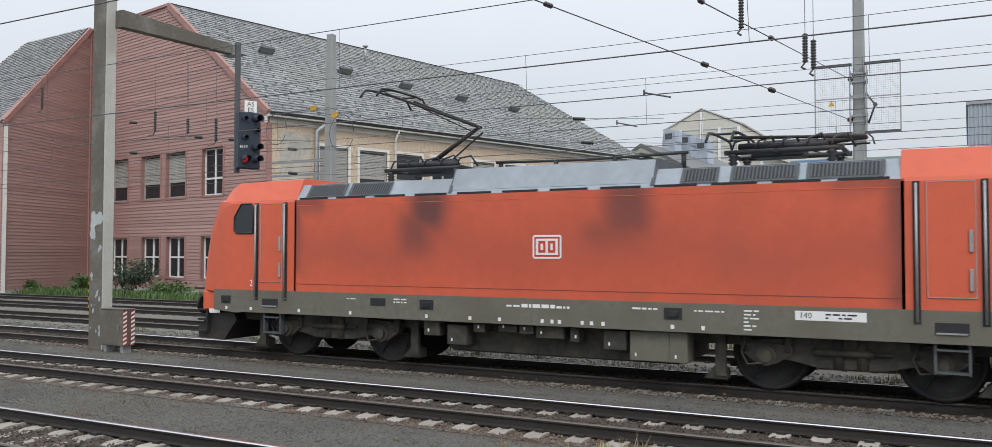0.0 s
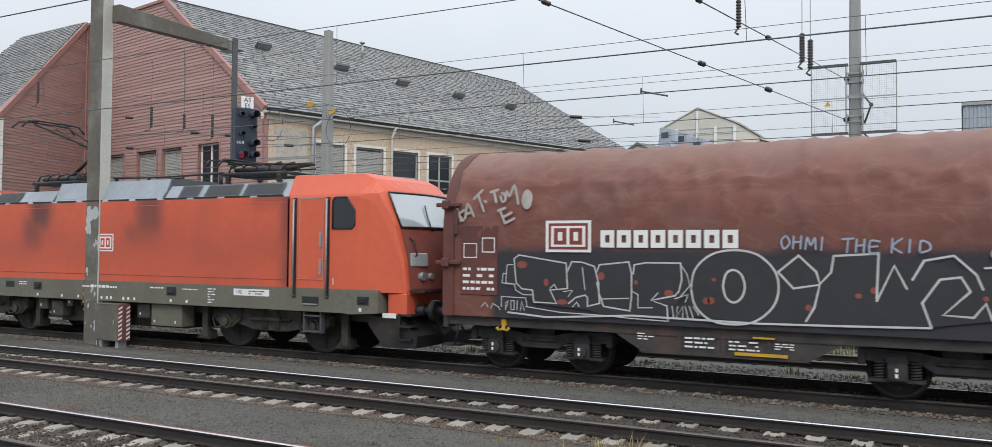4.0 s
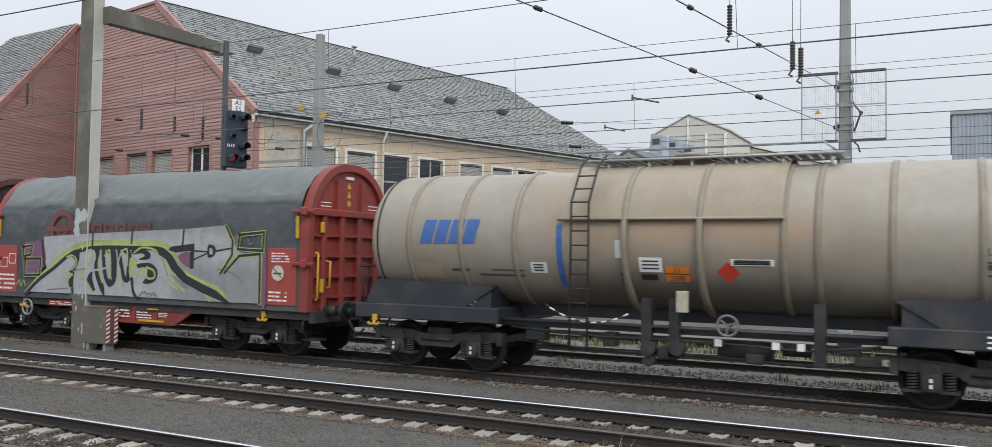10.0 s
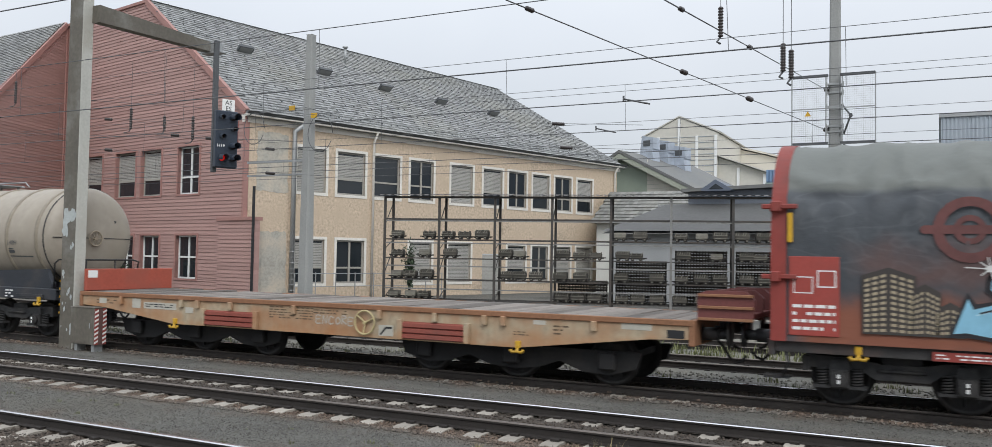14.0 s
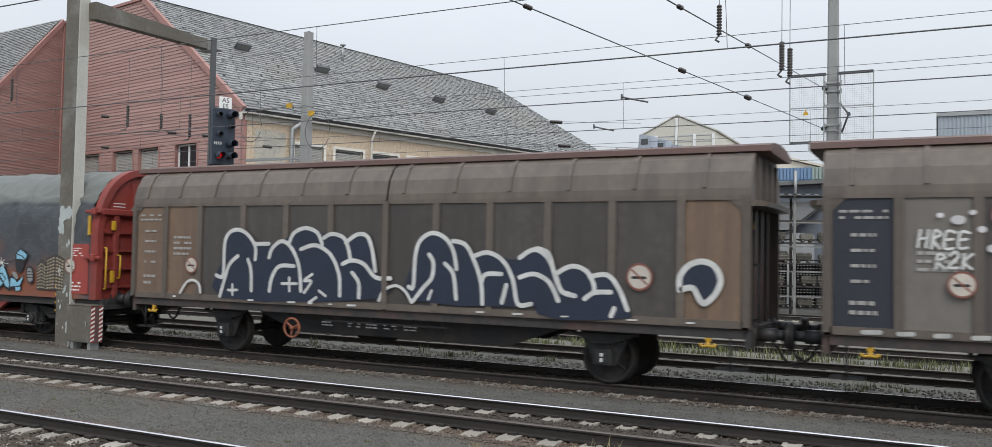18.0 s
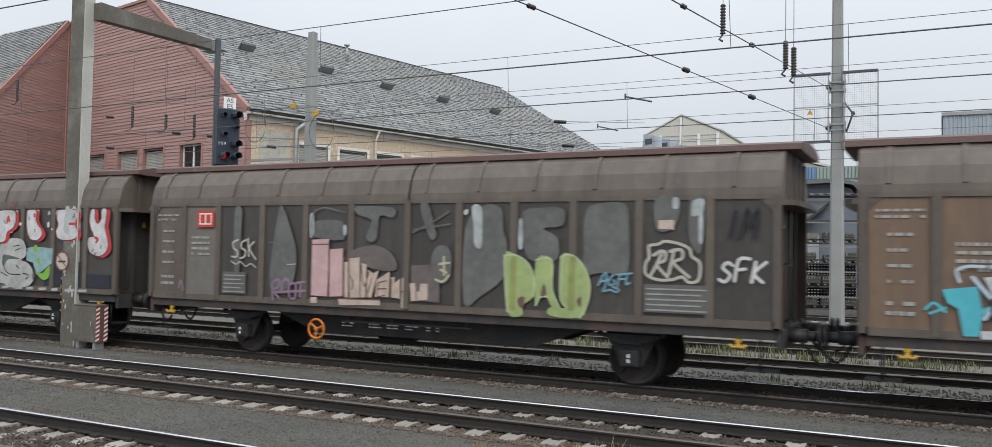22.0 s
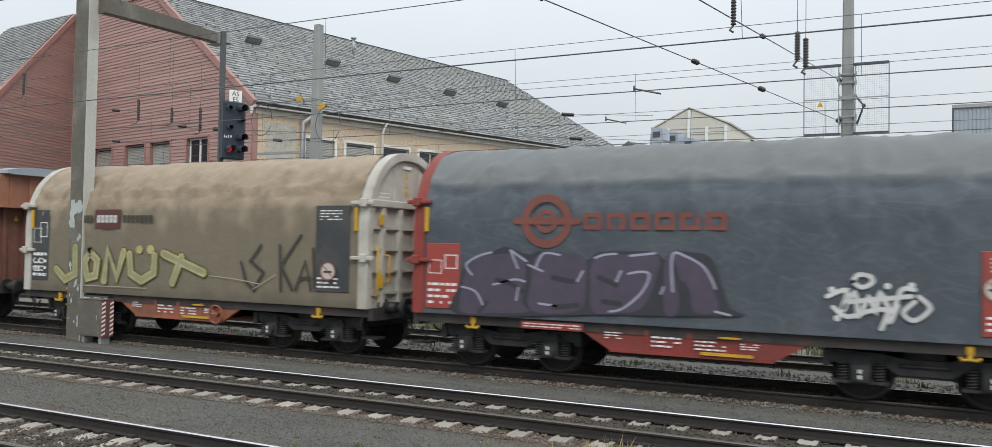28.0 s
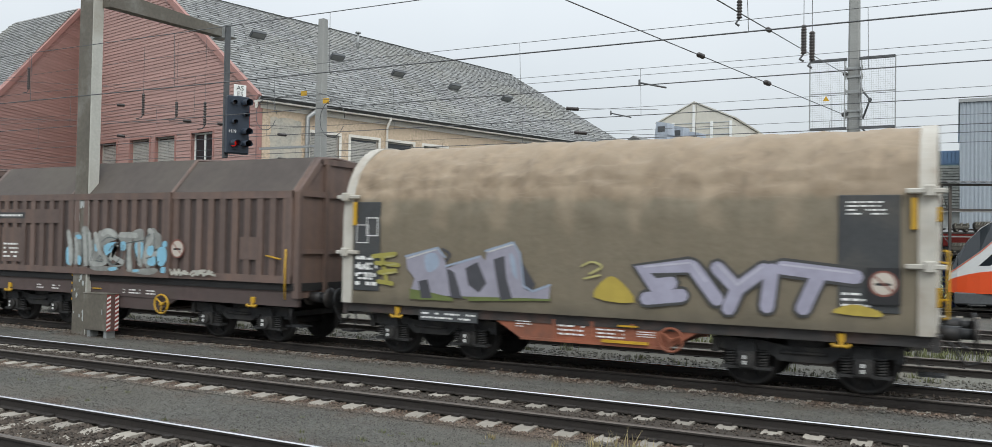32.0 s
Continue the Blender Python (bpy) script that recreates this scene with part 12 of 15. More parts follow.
def flat_wagon(c):
    t = thing("flat_wagon", "rust-stained cream six-axle flat wagon with plank deck", "freight wagon", group="freight wagons")
    b = bmesh.new()
    out = [(-7.62, 0.96), (-6.9, 0.93), (-4.5, 0.63), (4.36, 0.63), (6.9, 0.93), (7.62, 0.96), (7.62, 1.2), (-7.62, 1.2)]
    for y in (-1.42, 1.34):
        prism(b, out, y, y + 0.08, "y")
    part("side_sill", b, FLAT_PAINT, t, "fish-bellied cream side sill with rust")
    b = bmesh.new()
    for y in (-1.46, 1.36):
        box(b, -7.65, 7.65, y, y + 0.1, 1.19, 1.29, 0.01)
    for x in (-7.7, 7.6):
        box(b, x, x + 0.1, -1.45, 1.45, 0.85, 1.29, 0.01)
    part("deck_edge", b, RUST_EDGE, t)
    b = bmesh.new()
    box(b, -7.5, 7.5, -1.3, 1.3, 1.0, 1.2)
    box(b, -3.0, 3.0, -0.4, 0.4, 0.55, 1.0)
    part("underframe", b, SHADED_SOOT, t)

    def plank_mesh(b):
        box(b, -0.145, 0.145, -1.36, 1.36, 0, 0.055, 0.008)
    me = shared("deck_plank", plank_mesh, PLANK)
    rng = random.Random(11)
    for i in range(50):
        put("plank", me, t, pose(-7.42 + i * 0.303, rng.uniform(-0.01, 0.01), 1.235 + rng.uniform(-0.006, 0.01), rng.uniform(-0.4, 0.4), rng.uniform(-1.2, 1.2), rng.uniform(-0.5, 0.5)))
    b = bmesh.new()
    box(b, -7.68, -7.58, -1.36, 1.36, 1.29, 1.84, 0.015)
    e = part("end_board", b, surface("end_board_mat", (0.36, 0.075, 0.045), 0.65, vary=0.18, dirt=(0.20, 0.07, 0.05), bump=0.08), t, "red steel end board")
    b = bmesh.new()
    box(b, -7.58, -7.57, -1.32, -1.05, 1.62, 1.8)
    part("label_plate", b, SIGN_WHITE, e)
    # lowered end board over the buffers
    b = bmesh.new()
    box(b, 7.72, 8.62, -1.24, 1.24, 1.33, 1.42, 0.01)
    flap = part("folded_end_board", b, FLAP_RED, t, "dark red steel end board folded outward")
    for yy in (-1.28, -0.45, 0.45, 1.2):
        b = bmesh.new()
        prism(b, [(7.70, 1.29), (8.62, 1.29), (8.66, 1.66), (8.5, 1.8), (7.86, 1.8), (7.70, 1.74)], yy, yy + 0.07, "y")
        part("board_rib", b, FLAP_RED, flap)
    for zz in (1.32, 1.52, 1.72):
        b = bmesh.new()
        box(b, 7.72, 8.64, -1.33, -1.28, zz - 0.025, zz + 0.025, 0.008)
        part("edge_strip", b, RUST_EDGE, flap)
    b = bmesh.new()
    box(b, 7.22, 7.52, -1.428, -1.418, 0.97, 1.11)
    part("pocket", b, SIGN_BLACK, t)
    for x0, x1 in ((-3.44, -1.99), (1.87, 3.28)):
        b = bmesh.new()
        for k in range(3):
            prism(b, [(-1.50, 0.68 + 0.11 * k), (-1.44, 0.66 + 0.11 * k), (-1.44, 0.77 + 0.11 * k), (-1.50, 0.75 + 0.11 * k)], x0, x1)
        box(b, x0, x1, -1.445, -1.42, 0.66, 1.0)
        st = part("stake_rack", b, STAKE_RED, t, "stacked dull red steel stakes")
        for xx in (x0 - 0.1, x1):
            b = bmesh.new()
            box(b, xx, xx + 0.11, -1.53, -1.42, 0.64, 1.03, 0.01)
            part("stake_bracket", b, FLAT_PAINT, st)
    hand_wheel(t, 0.96, 0.93, 0.24, surface("cream_wheel_mat", (0.46, 0.38, 0.20), 0.6), -1.48)
    rng = random.Random(4)
    b = bmesh.new()
    for x0, x1, z0, z1, n in ((-7.1, -6.4, 1.0, 1.13, 2), (-1.6, -0.4, 0.9, 1.18, 5), (-0.4, 0.5, 1.04, 1.16, 2), (4.3, 4.6, 0.85, 0.95, 2), (5.1, 5.4, 0.9, 1.1, 3)):
        bars(b, x0, x1, z0, z1, -1.421, n, rng)
    scattered("dark_lettering", b, surface("faded_letter_mat", (0.13, 0.09, 0.055), 0.8), t)
    plates_ = []
    for x0, x1, z0, z1 in ((-5.46, -4.4, 0.95, 1.1), (1.27, 1.62, 0.68, 0.9), (-4.1, -3.86, 0.9, 1.03), (-7.0, -6.75, 1.02, 1.15), (-5.85, -5.57, 0.95, 1.17), (4.7, 4.95, 1.08, 1.16), (6.4, 6.95, 1.08, 1.19)):
        b = bmesh.new()
        plate(b, x0, x1, z0, z1, -1.42)
        plates_.append(part("white_plate", b, paint("dirty_white_plate", (0.46, 0.44, 0.38)), t))
    b = bmesh.new()
    stroke(b, [(1.33, 0.72), (1.45, 0.85), (1.58, 0.85)], 0.04, -1.43)
    part("arrow", b, SIGN_BLACK, plates_[1])
    b = bmesh.new()
    bars(b, -5.4, -4.5, 0.98, 1.08, -1.427, 2, rng)
    part("lettering", b, SIGN_BLACK, plates_[0])
    b = bmesh.new()
    tag(b, -1.43, 0, 0.026, "ENCORE", -0.32, 0.66, 0.86, 1.02, 3)
    scattered("graffiti", b, paint("worn_chalk", (0.44, 0.40, 0.34)), t, "worn white sprayed word")
    for x in (-6.2, -4.2, -3.7, -2.7, -0.9, 1.3, 2.6, 3.7, 5.9, 4.1):
        b = bmesh.new()
        box(b, x - 0.05, x + 0.05, -1.5, -1.42, 1.02, 1.2, 0.01)
        part("lashing_bracket", b, FLAT_PAINT, t)
    for s in (-1, 1):
        tow_hook(t, s * 4.4, -1.44, 0.68)
        bg = put("bogie", shared("six_axle_bogie", lambda b: [prism(b, [(-2.55, 0.64), (-2.45, 0.34), (-1.93, 0.2), (-1.4, 0.24), (-0.97, 0.4), (-0.5, 0.24), (0, 0.2), (0.5, 0.24), (0.97, 0.4), (1.4, 0.24), (1.93, 0.2), (2.45, 0.34), (2.55, 0.64)][::-1], q * 0.9, q * 1.02, "y") for q in (-1, 1)] + [box(b, -2.3, 2.3, -0.9, 0.9, 0.5, 0.62)] + [box(b, a - 0.16, a + 0.16, q * 1.02, q * 1.16, 0.3, 0.62, 0.03) for a in (-1.93, 0, 1.93) for q in (-1, 1)], SHADED_SOOT), t, pose(s * 4.1, 0, 0))
        for a in (-1.93, 0.0, 1.93):
            wheelset(bg, a, 0.46)
    buffers(t, 8.2, z=1.04, length=0.55)
    VEHICLES.append((t, c))


flat_wagon(49.5)

# -- sliding-wall vans --
VAN_BROWN = surface("van_brown_mat", (0.142, 0.115, 0.095), 0.40, vary=0.24, grain=6, stain=0.9, dirt=(0.05, 0.042, 0.036), dirt_amount=0.5, bump=0.08, streak=True)
VAN_PANEL = surface("van_panel_mat", (0.076, 0.068, 0.062), 0.36, vary=0.3, grain=6, stain=1.1, dirt=(0.035, 0.031, 0.029), dirt_amount=0.5, bump=0.08, streak=True, per_piece=0.12)
VAN_RUST = surface("van_rust_mat", (0.19, 0.125, 0.084), 0.55, vary=0.24, grain=5, stain=1.0, dirt=(0.075, 0.054, 0.042), dirt_amount=0.45, bump=0.06, streak=True)
VAN_RED = surface("van_red_mat", (0.325, 0.145, 0.092), 0.5, vary=0.2, grain=5, stain=1.0, dirt=(0.17, 0.066, 0.045), dirt_amount=0.45, bump=0.06, streak=True)
VAN_RED_PANEL = surface("van_red_panel_mat", (0.20, 0.094, 0.068), 0.5, vary=0.26, grain=5, stain=1.1, dirt=(0.115, 0.05, 0.04), dirt_amount=0.45, bump=0.06, streak=True)
VAN_NAVY = surface("van_navy_mat", (0.022, 0.026, 0.036), 0.55, vary=0.2, bump=0.05)
VAN_STONE = surface("van_stone_grey_mat", (0.17, 0.155, 0.135), 0.55, vary=0.18, grain=5, stain=0.7, dirt=(0.10, 0.088, 0.076), dirt_amount=0.4, bump=0.06)
VAN_ROOF = surface("van_roof_mat", (0.115, 0.065, 0.055), 0.6, vary=0.2, dirt=(0.10, 0.075, 0.06), bump=0.06)
OCHRE = surface("ochre_wheel_mat", (0.40, 0.23, 0.06), 0.6, vary=0.3)
RIBS = (-7.15, -6.1, -5.03, -3.74, -2.54, -1.34, 0.03, 1.21, 2.39, 3.58, 4.81, 6.04, 7.15)


def sliding_van(c, label, body, panel, roof_mat, ends, art, wheel_x, wheel_mat=OCHRE):
    t = thing("sliding_wall_van", label, "freight wagon", group="freight wagons")
    Y = -1.44
    upper = [(-1.44, 3.36), (-1.43, 3.5), (-1.36, 3.78), (-1.22, 4.02), (-1.02, 4.16)]
    for side, x0, x1 in (("a", -7.18, 0.02), ("b", 0.06, 7.18)):
        b = bmesh.new()
        loft(b, [[(x0, y, z) for y, z in upper], [(x1, y, z) for y, z in upper]])
        for f in b.faces:
            f.smooth = False
        box(b, x0, x1, -1.46, -1.36, 3.30, 3.38)
        box(b, x0, x1, -1.46, -1.36, 1.17, 1.30)
        wall = part("sliding_wall", b, body, t)
        inside = [i for i in range(len(RIBS) - 1) if x0 - 0.1 <= RIBS[i] and RIBS[i + 1] <= x1 + 0.1]
        for i in inside:
            a, e = RIBS[i], RIBS[i + 1]
            b = bmesh.new()
            m = ends.get(i, panel)
            box(b, a, e, -1.43, -1.39, 1.28, 3.31)
            if i == 0:
                prism(b, [(a, 3.31), (a, 3.0), (a + 0.3, 3.31)], -1.45, -1.43, "y", mi=1)
            if i == 11:
                prism(b, [(e, 3.31), (e - 0.3, 3.31), (e, 3.0)], -1.45, -1.43, "y", mi=1)
            part("panel", b, (m, body), wall)
        for i in inside + [inside[-1] + 1]:
            a = RIBS[i]
            b = bmesh.new()
            box(b, max(x0, a - 0.07), min(x1, a + 0.07), -1.475, -1.42, 1.2, 3.34)
            part("rib", b, body, wall)
        for i in inside:
            for a in (RIBS[i] + 0.35, RIBS[i] + 0.62):
                b = bmesh.new()
                loft(b, [[(a, y - 0.02, z + 0.015) for y, z in upper[1:]], [(a + 0.07, y - 0.02, z + 0.015) for y, z in upper[1:]]], smooth=False)
                loft(b, [[(a, y - 0.02, z + 0.015) for y, z in upper[1:]], [(a, y, z) for y, z in upper[1:]]], smooth=False)
                loft(b, [[(a + 0.07, y, z) for y, z in upper[1:]], [(a + 0.07, y - 0.02, z + 0.015) for y, z in upper[1:]]], smooth=False)
                part("roof_rib", b, body, wall)
                if body is not VAN_RED:
                    break
    b = bmesh.new()
    loft(b, [[(x, -y, z) for y, z in upper] + [(x, 1.44, 1.2)] for x in (-7.18, 7.18)], smooth=False)
    part("far_wall", b, body, t)
    b = bmesh.new()
    box(b, -0.02, 0.1, -1.49, -1.42, 1.2, 3.34)
    part("lock_post", b, body, t)
    b = bmesh.new()
    prism(b, [(-1.12, 4.14), (-1.10, 4.24), (-0.7, 4.32), (0, 4.35), (0.7, 4.32), (1.10, 4.24), (1.12, 4.14), (0.9, 4.12), (-0.9, 4.12)], -7.45, 7.45)
    part("roof", b, roof_mat, t)
    for s in (-1, 1):
        b = bmesh.new()
        x = s * 7.0
        lo, hi = sorted((x, s * 6.9))
        prism(b, [(-1.4, 1.15), (1.4, 1.15), (1.4, 3.4), (1.1, 4.12), (-1.1, 4.12), (-1.4, 3.4)], lo, hi)
        w = part("end_wall", b, panel, t)
        for yy in (-0.9, -0.3, 0.3, 0.9):
            b = bmesh.new()
            box(b, *sorted((x, s * 7.08)), yy - 0.06, yy + 0.06, 1.15, 3.5)
            part("end_rib", b, panel, w)
        b = bmesh.new()
        lo, hi = sorted((s * 7.0, s * 7.2))
        prism(b, [(-1.45, 3.29), (-1.43, 3.5), (-1.36, 3.76), (-1.2, 4.03), (-1.02, 4.15), (1.02, 4.15), (1.2, 4.03), (1.36, 3.76), (1.43, 3.5), (1.45, 3.29)], lo, hi)
        for yy in (-0.85, -0.28, 0.28, 0.85):
            lo, hi = sorted((s * 7.2, s * 7.25))
            box(b, lo, hi, yy - 0.05, yy + 0.05, 3.31, 4.05)
        prism(b, [(s * 7.0, -1.47), (s * 7.28, -1.44), (s * 7.42, -1.2), (s * 7.46, 0), (s * 7.42, 1.2), (s * 7.28, 1.44), (s * 7.0, 1.47)][::s], 3.20, 3.29, "z")
        part("end_hood", b, body, w)
        b = bmesh.new()
        lo, hi = sorted((s * 7.05, s * 7.2))
        for yy in (-1.46, 1.40):
            box(b, lo, hi, yy, yy + 0.06, 1.17, 3.3)
        part("corner_post", b, body, w)
        if s > 0:
            b = bmesh.new()
            v = [b.verts.new((7.09, p * 0.8 - 0.6, 2.9 + q)) for p, q in ((0, 0.1), (-0.09, -0.06), (0.09, -0.06))]
            b.faces.new(v)
            part("warning_mark", b, YELLOW, w)
            b = bmesh.new()
            pipe(b, [(7.2, -1.2, 1.3), (7.3, -1.2, 1.35), (7.3, -1.2, 2.2), (7.2, -1.2, 2.25)], 0.02)
            part("grab_rail", b, BLACK_STEEL, w)
        tow_hook(t, s * 6.5, -1.36, 0.98)
        b = bmesh.new()
        lo, hi = sorted((s * 6.6, s * 7.1))
        box(b, lo, hi, -1.3, -1.0, 0.46, 0.5)
        pipe(b, [(s * 6.85, -1.3, 0.48), (s * 6.85, -1.3, 1.0)], 0.02)
        part("shunter_step", b, BLACK_STEEL, t)
    b = bmesh.new()
    box(b, -7.09, 7.09, -1.27, 1.27, 1.08, 1.165)
    part("floor", b, SOLE_DARK, t)
    for s in (-1, 1):
        b = bmesh.new()
        box(b, -7.09, 7.09, s * 1.34 - 0.06, s * 1.34 + 0.06, 1.0, 1.17)
        part("sole_bar", b, SOLE_DARK, t)
        b = bmesh.new()
        lo, hi = sorted((s * 7.1, s * 7.2))
        box(b, lo, hi, -1.38, 1.38, 0.85, 1.17)
        part("head_stock", b, SOLE_DARK, t)
    b = bmesh.new()
    for y in (-0.95, 0.87):
        prism(b, [(-4.0, 1.08), (-2.6, 0.58), (2.6, 0.58), (4.0, 1.08)], y, y + 0.08, "y")
    rod(b, (-1.2, -0.5, 0.62), (-0.3, -0.5, 0.62), 0.16, 14)
    part("under_truss", b, BLACK_STEEL, t)
    b = bmesh.new()
    box(b, -1.6, 1.4, -1.3, -1.26, 0.86, 0.89)
    for x in (-1.5, -0.4, 0.6, 1.3):
        box(b, x - 0.02, x + 0.02, -1.3, -1.26, 0.86, 1.05)
    part("brake_rod", b, BOGIE, t)
    rng = random.Random(int(c))
    b = bmesh.new()
    for x in (-1.9, -1.2, -0.75, -0.3, 0.2):
        bars(b, x, x + 0.3, 0.72, 0.84, -0.955, 2, rng)
    scattered("frame_lettering", b, SIGN_WHITE, t)
    for s in (-1, 1):
        def guard(b):
            prism(b, [(-0.55, 1.08), (-0.2, 0.36), (0.2, 0.36), (0.55, 1.08)], -1.0, -0.96, "y")

        def spring(b):
            for k in range(5):
                half = 0.62 - 0.1 * k
                box(b, -half, half, -0.06, 0.06, 0.90 - 0.035 * k, 0.9345 - 0.035 * k)
            for xx in (-0.58, 0.58):
                box(b, xx - 0.04, xx + 0.04, -0.05, 0.05, 0.9345, 1.05)

        def axle_box(b):
            box(b, -0.17, 0.17, -0.1, 0.1, 0.36, 0.66, 0.02)
            rod(b, (0, -0.14, 0.5), (0, 0.1, 0.5), 0.11, 14)
        g = put("axle_guard", shared("van_axle_guard", guard, BOGIE), t, pose(s * 4.55, 0, 0))
        put("axle_guard", shared("van_axle_guard", guard, BOGIE), t, pose(s * 4.55, 0, 0, 0, 0, 180))
        for q in (0, 180):
            put("leaf_spring", shared("van_leaf_spring", spring, BOGIE), g, pose(0, 1.06 if q else -1.06, 0, 0, 0, q))
            put("axle_box", shared("van_axle_box", axle_box, BOGIE), g, pose(0, 1.06 if q else -1.06, 0, 0, 0, q))
        wheelset(g, 0, 0.5)
        b = bmesh.new()
        for q in (0.44, 0.53):
            box(b, s * 4.55 - 0.02, s * 4.55 + 0.02, -1.206, -1.2, q, q + 0.06)
        part("white_mark", b, SIGN_WHITE, t)
    hand_wheel(t, wheel_x, 0.69, 0.2, wheel_mat, -1.42)
    buffers(t, 7.75, z=1.06, length=0.58)
    b = bmesh.new()
    bars(b, -6.95, -6.25, 2.95, 3.15, Y - 0.003, 2, rng)
    for k in range(4):
        bars(b, -6.78, -6.42, 1.95 + 0.24 * k, 2.07 + 0.24 * k, Y - 0.003, 1, rng)
    bars(b, -5.85, -5.3, 2.15, 2.65, Y - 0.003, 4, rng)
    bars(b, -6.8, -6.4, 1.45, 1.75, Y - 0.003, 2, rng)
    scattered("white_lettering", b, paint("worn_lettering", (0.34, 0.33, 0.31)), t)
    art(t, -1.478)
    VEHICLES.append((t, c))
    return t


def van_one(t, y):
    def dashes(b, y):
        rng_ = random.Random(6)
        for i in range(24):
            x = -6.3 + i * 0.54 + rng_.uniform(-0.2, 0.2)
            if rng_.random() < 0.5:
                stroke(b, [(x, 1.23), (x + rng_.uniform(0.06, 0.2), 1.235)], rng_.uniform(0.025, 0.05), y, 1)
    graffito(t, [navy_word_0, navy_word_1, dashes], (P_NAVY, P_WHITE), "navy letters with thick white outlines", y)
    no_hump_sign(t, -5.23, 1.96, 0.19, y - 0.004)
    no_hump_sign(t, 5.33, 1.98, 0.24, y - 0.004)


def van_two(t, y):
    forms = {"S": ((0.12, 1), (0.78, 1), (0.85, 0.78), (0.6, 0.72), (0.48, 0.62), (0.65, 0.55), (0.88, 0.58), (1, 0.4), (0.95, 0.15), (0.7, 0.02), (0.35, 0.03), (0.15, 0.2), (0.13, 0.42), (0.02, 0.65), (0.05, 0.9)),
             "P": ((0.05, 1), (0.85, 1), (1, 0.8), (0.92, 0.5), (0.7, 0.38), (0.55, 0.3), (0.5, 0.08), (0.3, 0), (0.05, 0.05), (0.02, 0.3), (0.12, 0.5), (0.08, 0.75)),
             "I": ((0.1, 1), (0.6, 1), (0.6, 0.7), (0.75, 0.5), (0.95, 0.35), (0.98, 0.15), (0.7, 0), (0.3, 0.05), (0.12, 0.3), (0.05, 0.7)),
             "C": ((0.05, 1), (0.8, 1), (0.97, 0.8), (0.85, 0.55), (1, 0.25), (0.85, 0.05), (0.4, 0), (0.1, 0.08), (0, 0.3), (0.1, 0.5), (0.02, 0.75)),
             "Y": ((0.12, 1), (0.28, 1), (0.32, 0.8), (0.45, 0.7), (0.6, 0.8), (0.62, 1), (0.84, 1), (0.84, 0.8), (0.8, 0.62), (0.96, 0.28), (0.88, 0.1), (0.55, 0), (0.15, 0.07), (0, 0.25), (0.05, 0.4), (0.28, 0.43), (0.12, 0.6), (0.05, 0.8))}
    hollows = {"S": ((0.2, 0.27), (0.36, 0.36), (0.5, 0.3)), "P": ((0.55, 0.62), (0.6, 0.8), (0.68, 0.66)), "C": ((0.45, 0.52), (0.7, 0.54), (0.96, 0.52)), "Y": ((0.34, 0.4), (0.48, 0.36), (0.4, 0.3)), "I": ((0.5, 0.86), (0.52, 0.84), (0.5, 0.8))}
    sway = random.Random(17)
    spots = []
    for i, ch in enumerate("SPICYSPICY"):
        wide = RIBS[i + 3] - RIBS[i + 2]
        spots.append((ch, RIBS[i + 2] + 0.12 + sway.uniform(0, 0.05), RIBS[i + 2] + (0.68 if ch == "I" else 0.8) * wide, 2.43 - (0.36 if ch == "Y" else 0.0) + sway.uniform(-0.06, 0.05)))

    def big(dx, dz, mi, line=False):
        def draw(b, y):
            for ch, x0, x1, z0 in spots:
                pts = [(x0 + (x1 - x0) * u + dx, z0 + (3.26 - z0) * v + dz) for u, v in forms[ch]]
                if line:
                    ink(b, y, mi, 0.022, *(pts + pts[:1]))
                    ink(b, y, 1, 0.07, *[(x0 + (x1 - x0) * u, z0 + (3.26 - z0) * v) for u, v in hollows[ch]])
                else:
                    spray(b, y, mi, *pts)
        return draw

    def specks(b, y):
        for ch, x0, x1, z0 in spots:
            for k in range(3):
                xx, zz = sway.uniform(x0, x1), sway.uniform(z0, 3.2)
                ink(b, y, 5, 0.03, (xx, zz), (xx + sway.uniform(-0.04, 0.04), zz - 0.07))
        for i in range(26):
            stroke(b, [(-6.6 + i * 0.5, 1.23), (-6.4 + i * 0.5 + sway.uniform(-0.1, 0.1), 1.24)], 0.07, y, 4)
    graffito(t, [bone_shapes_0, bone_shapes_1, big(0.12, -0.03, 1), big(0.0, 0.0, 0), big(0.0, 0.0, 7, True), specks], (paint("patchy_white", (0.56, 0.55, 0.55), 0.6, 0.3), P_RED, paint("washed_teal", (0.24, 0.37, 0.38), 0.6, 0.35), P_LEAF, paint("bone", (0.42, 0.42, 0.40), 0.6, 0.3), P_BLACK, paint("drab_green", (0.09, 0.12, 0.09)), paint("dark_red_line", (0.16, 0.03, 0.035))), "white letters edged in red over pale bubble shapes", y)
    rng = random.Random(31)
    for x0, x1, z1 in ((4.5, 6.0, 1.95), (-4.5, -3.6, 1.62), (6.1, 6.95, 1.65)):
        b = bmesh.new()
        plate(b, x0, x1, 1.32, z1, y + 0.03)
        part("repaint_patch", b, VAN_NAVY, t)
    no_hump_sign(t, 5.25, 1.96, 0.25, y - 0.02)
    no_hump_sign(t, -5.25, 2.0, 0.2, y - 0.02)
    b = bmesh.new()
    tag(b, y, 0, 0.04, "HREE", -5.85, -5.15, 2.55, 2.8, 3, 0.15)
    tag(b, y, 0, 0.04, "R2K", -5.6, -5.1, 2.25, 2.48, 4, 0.1)
    scattered("graffiti", b, P_WHITE, t, "white scrawled tag")


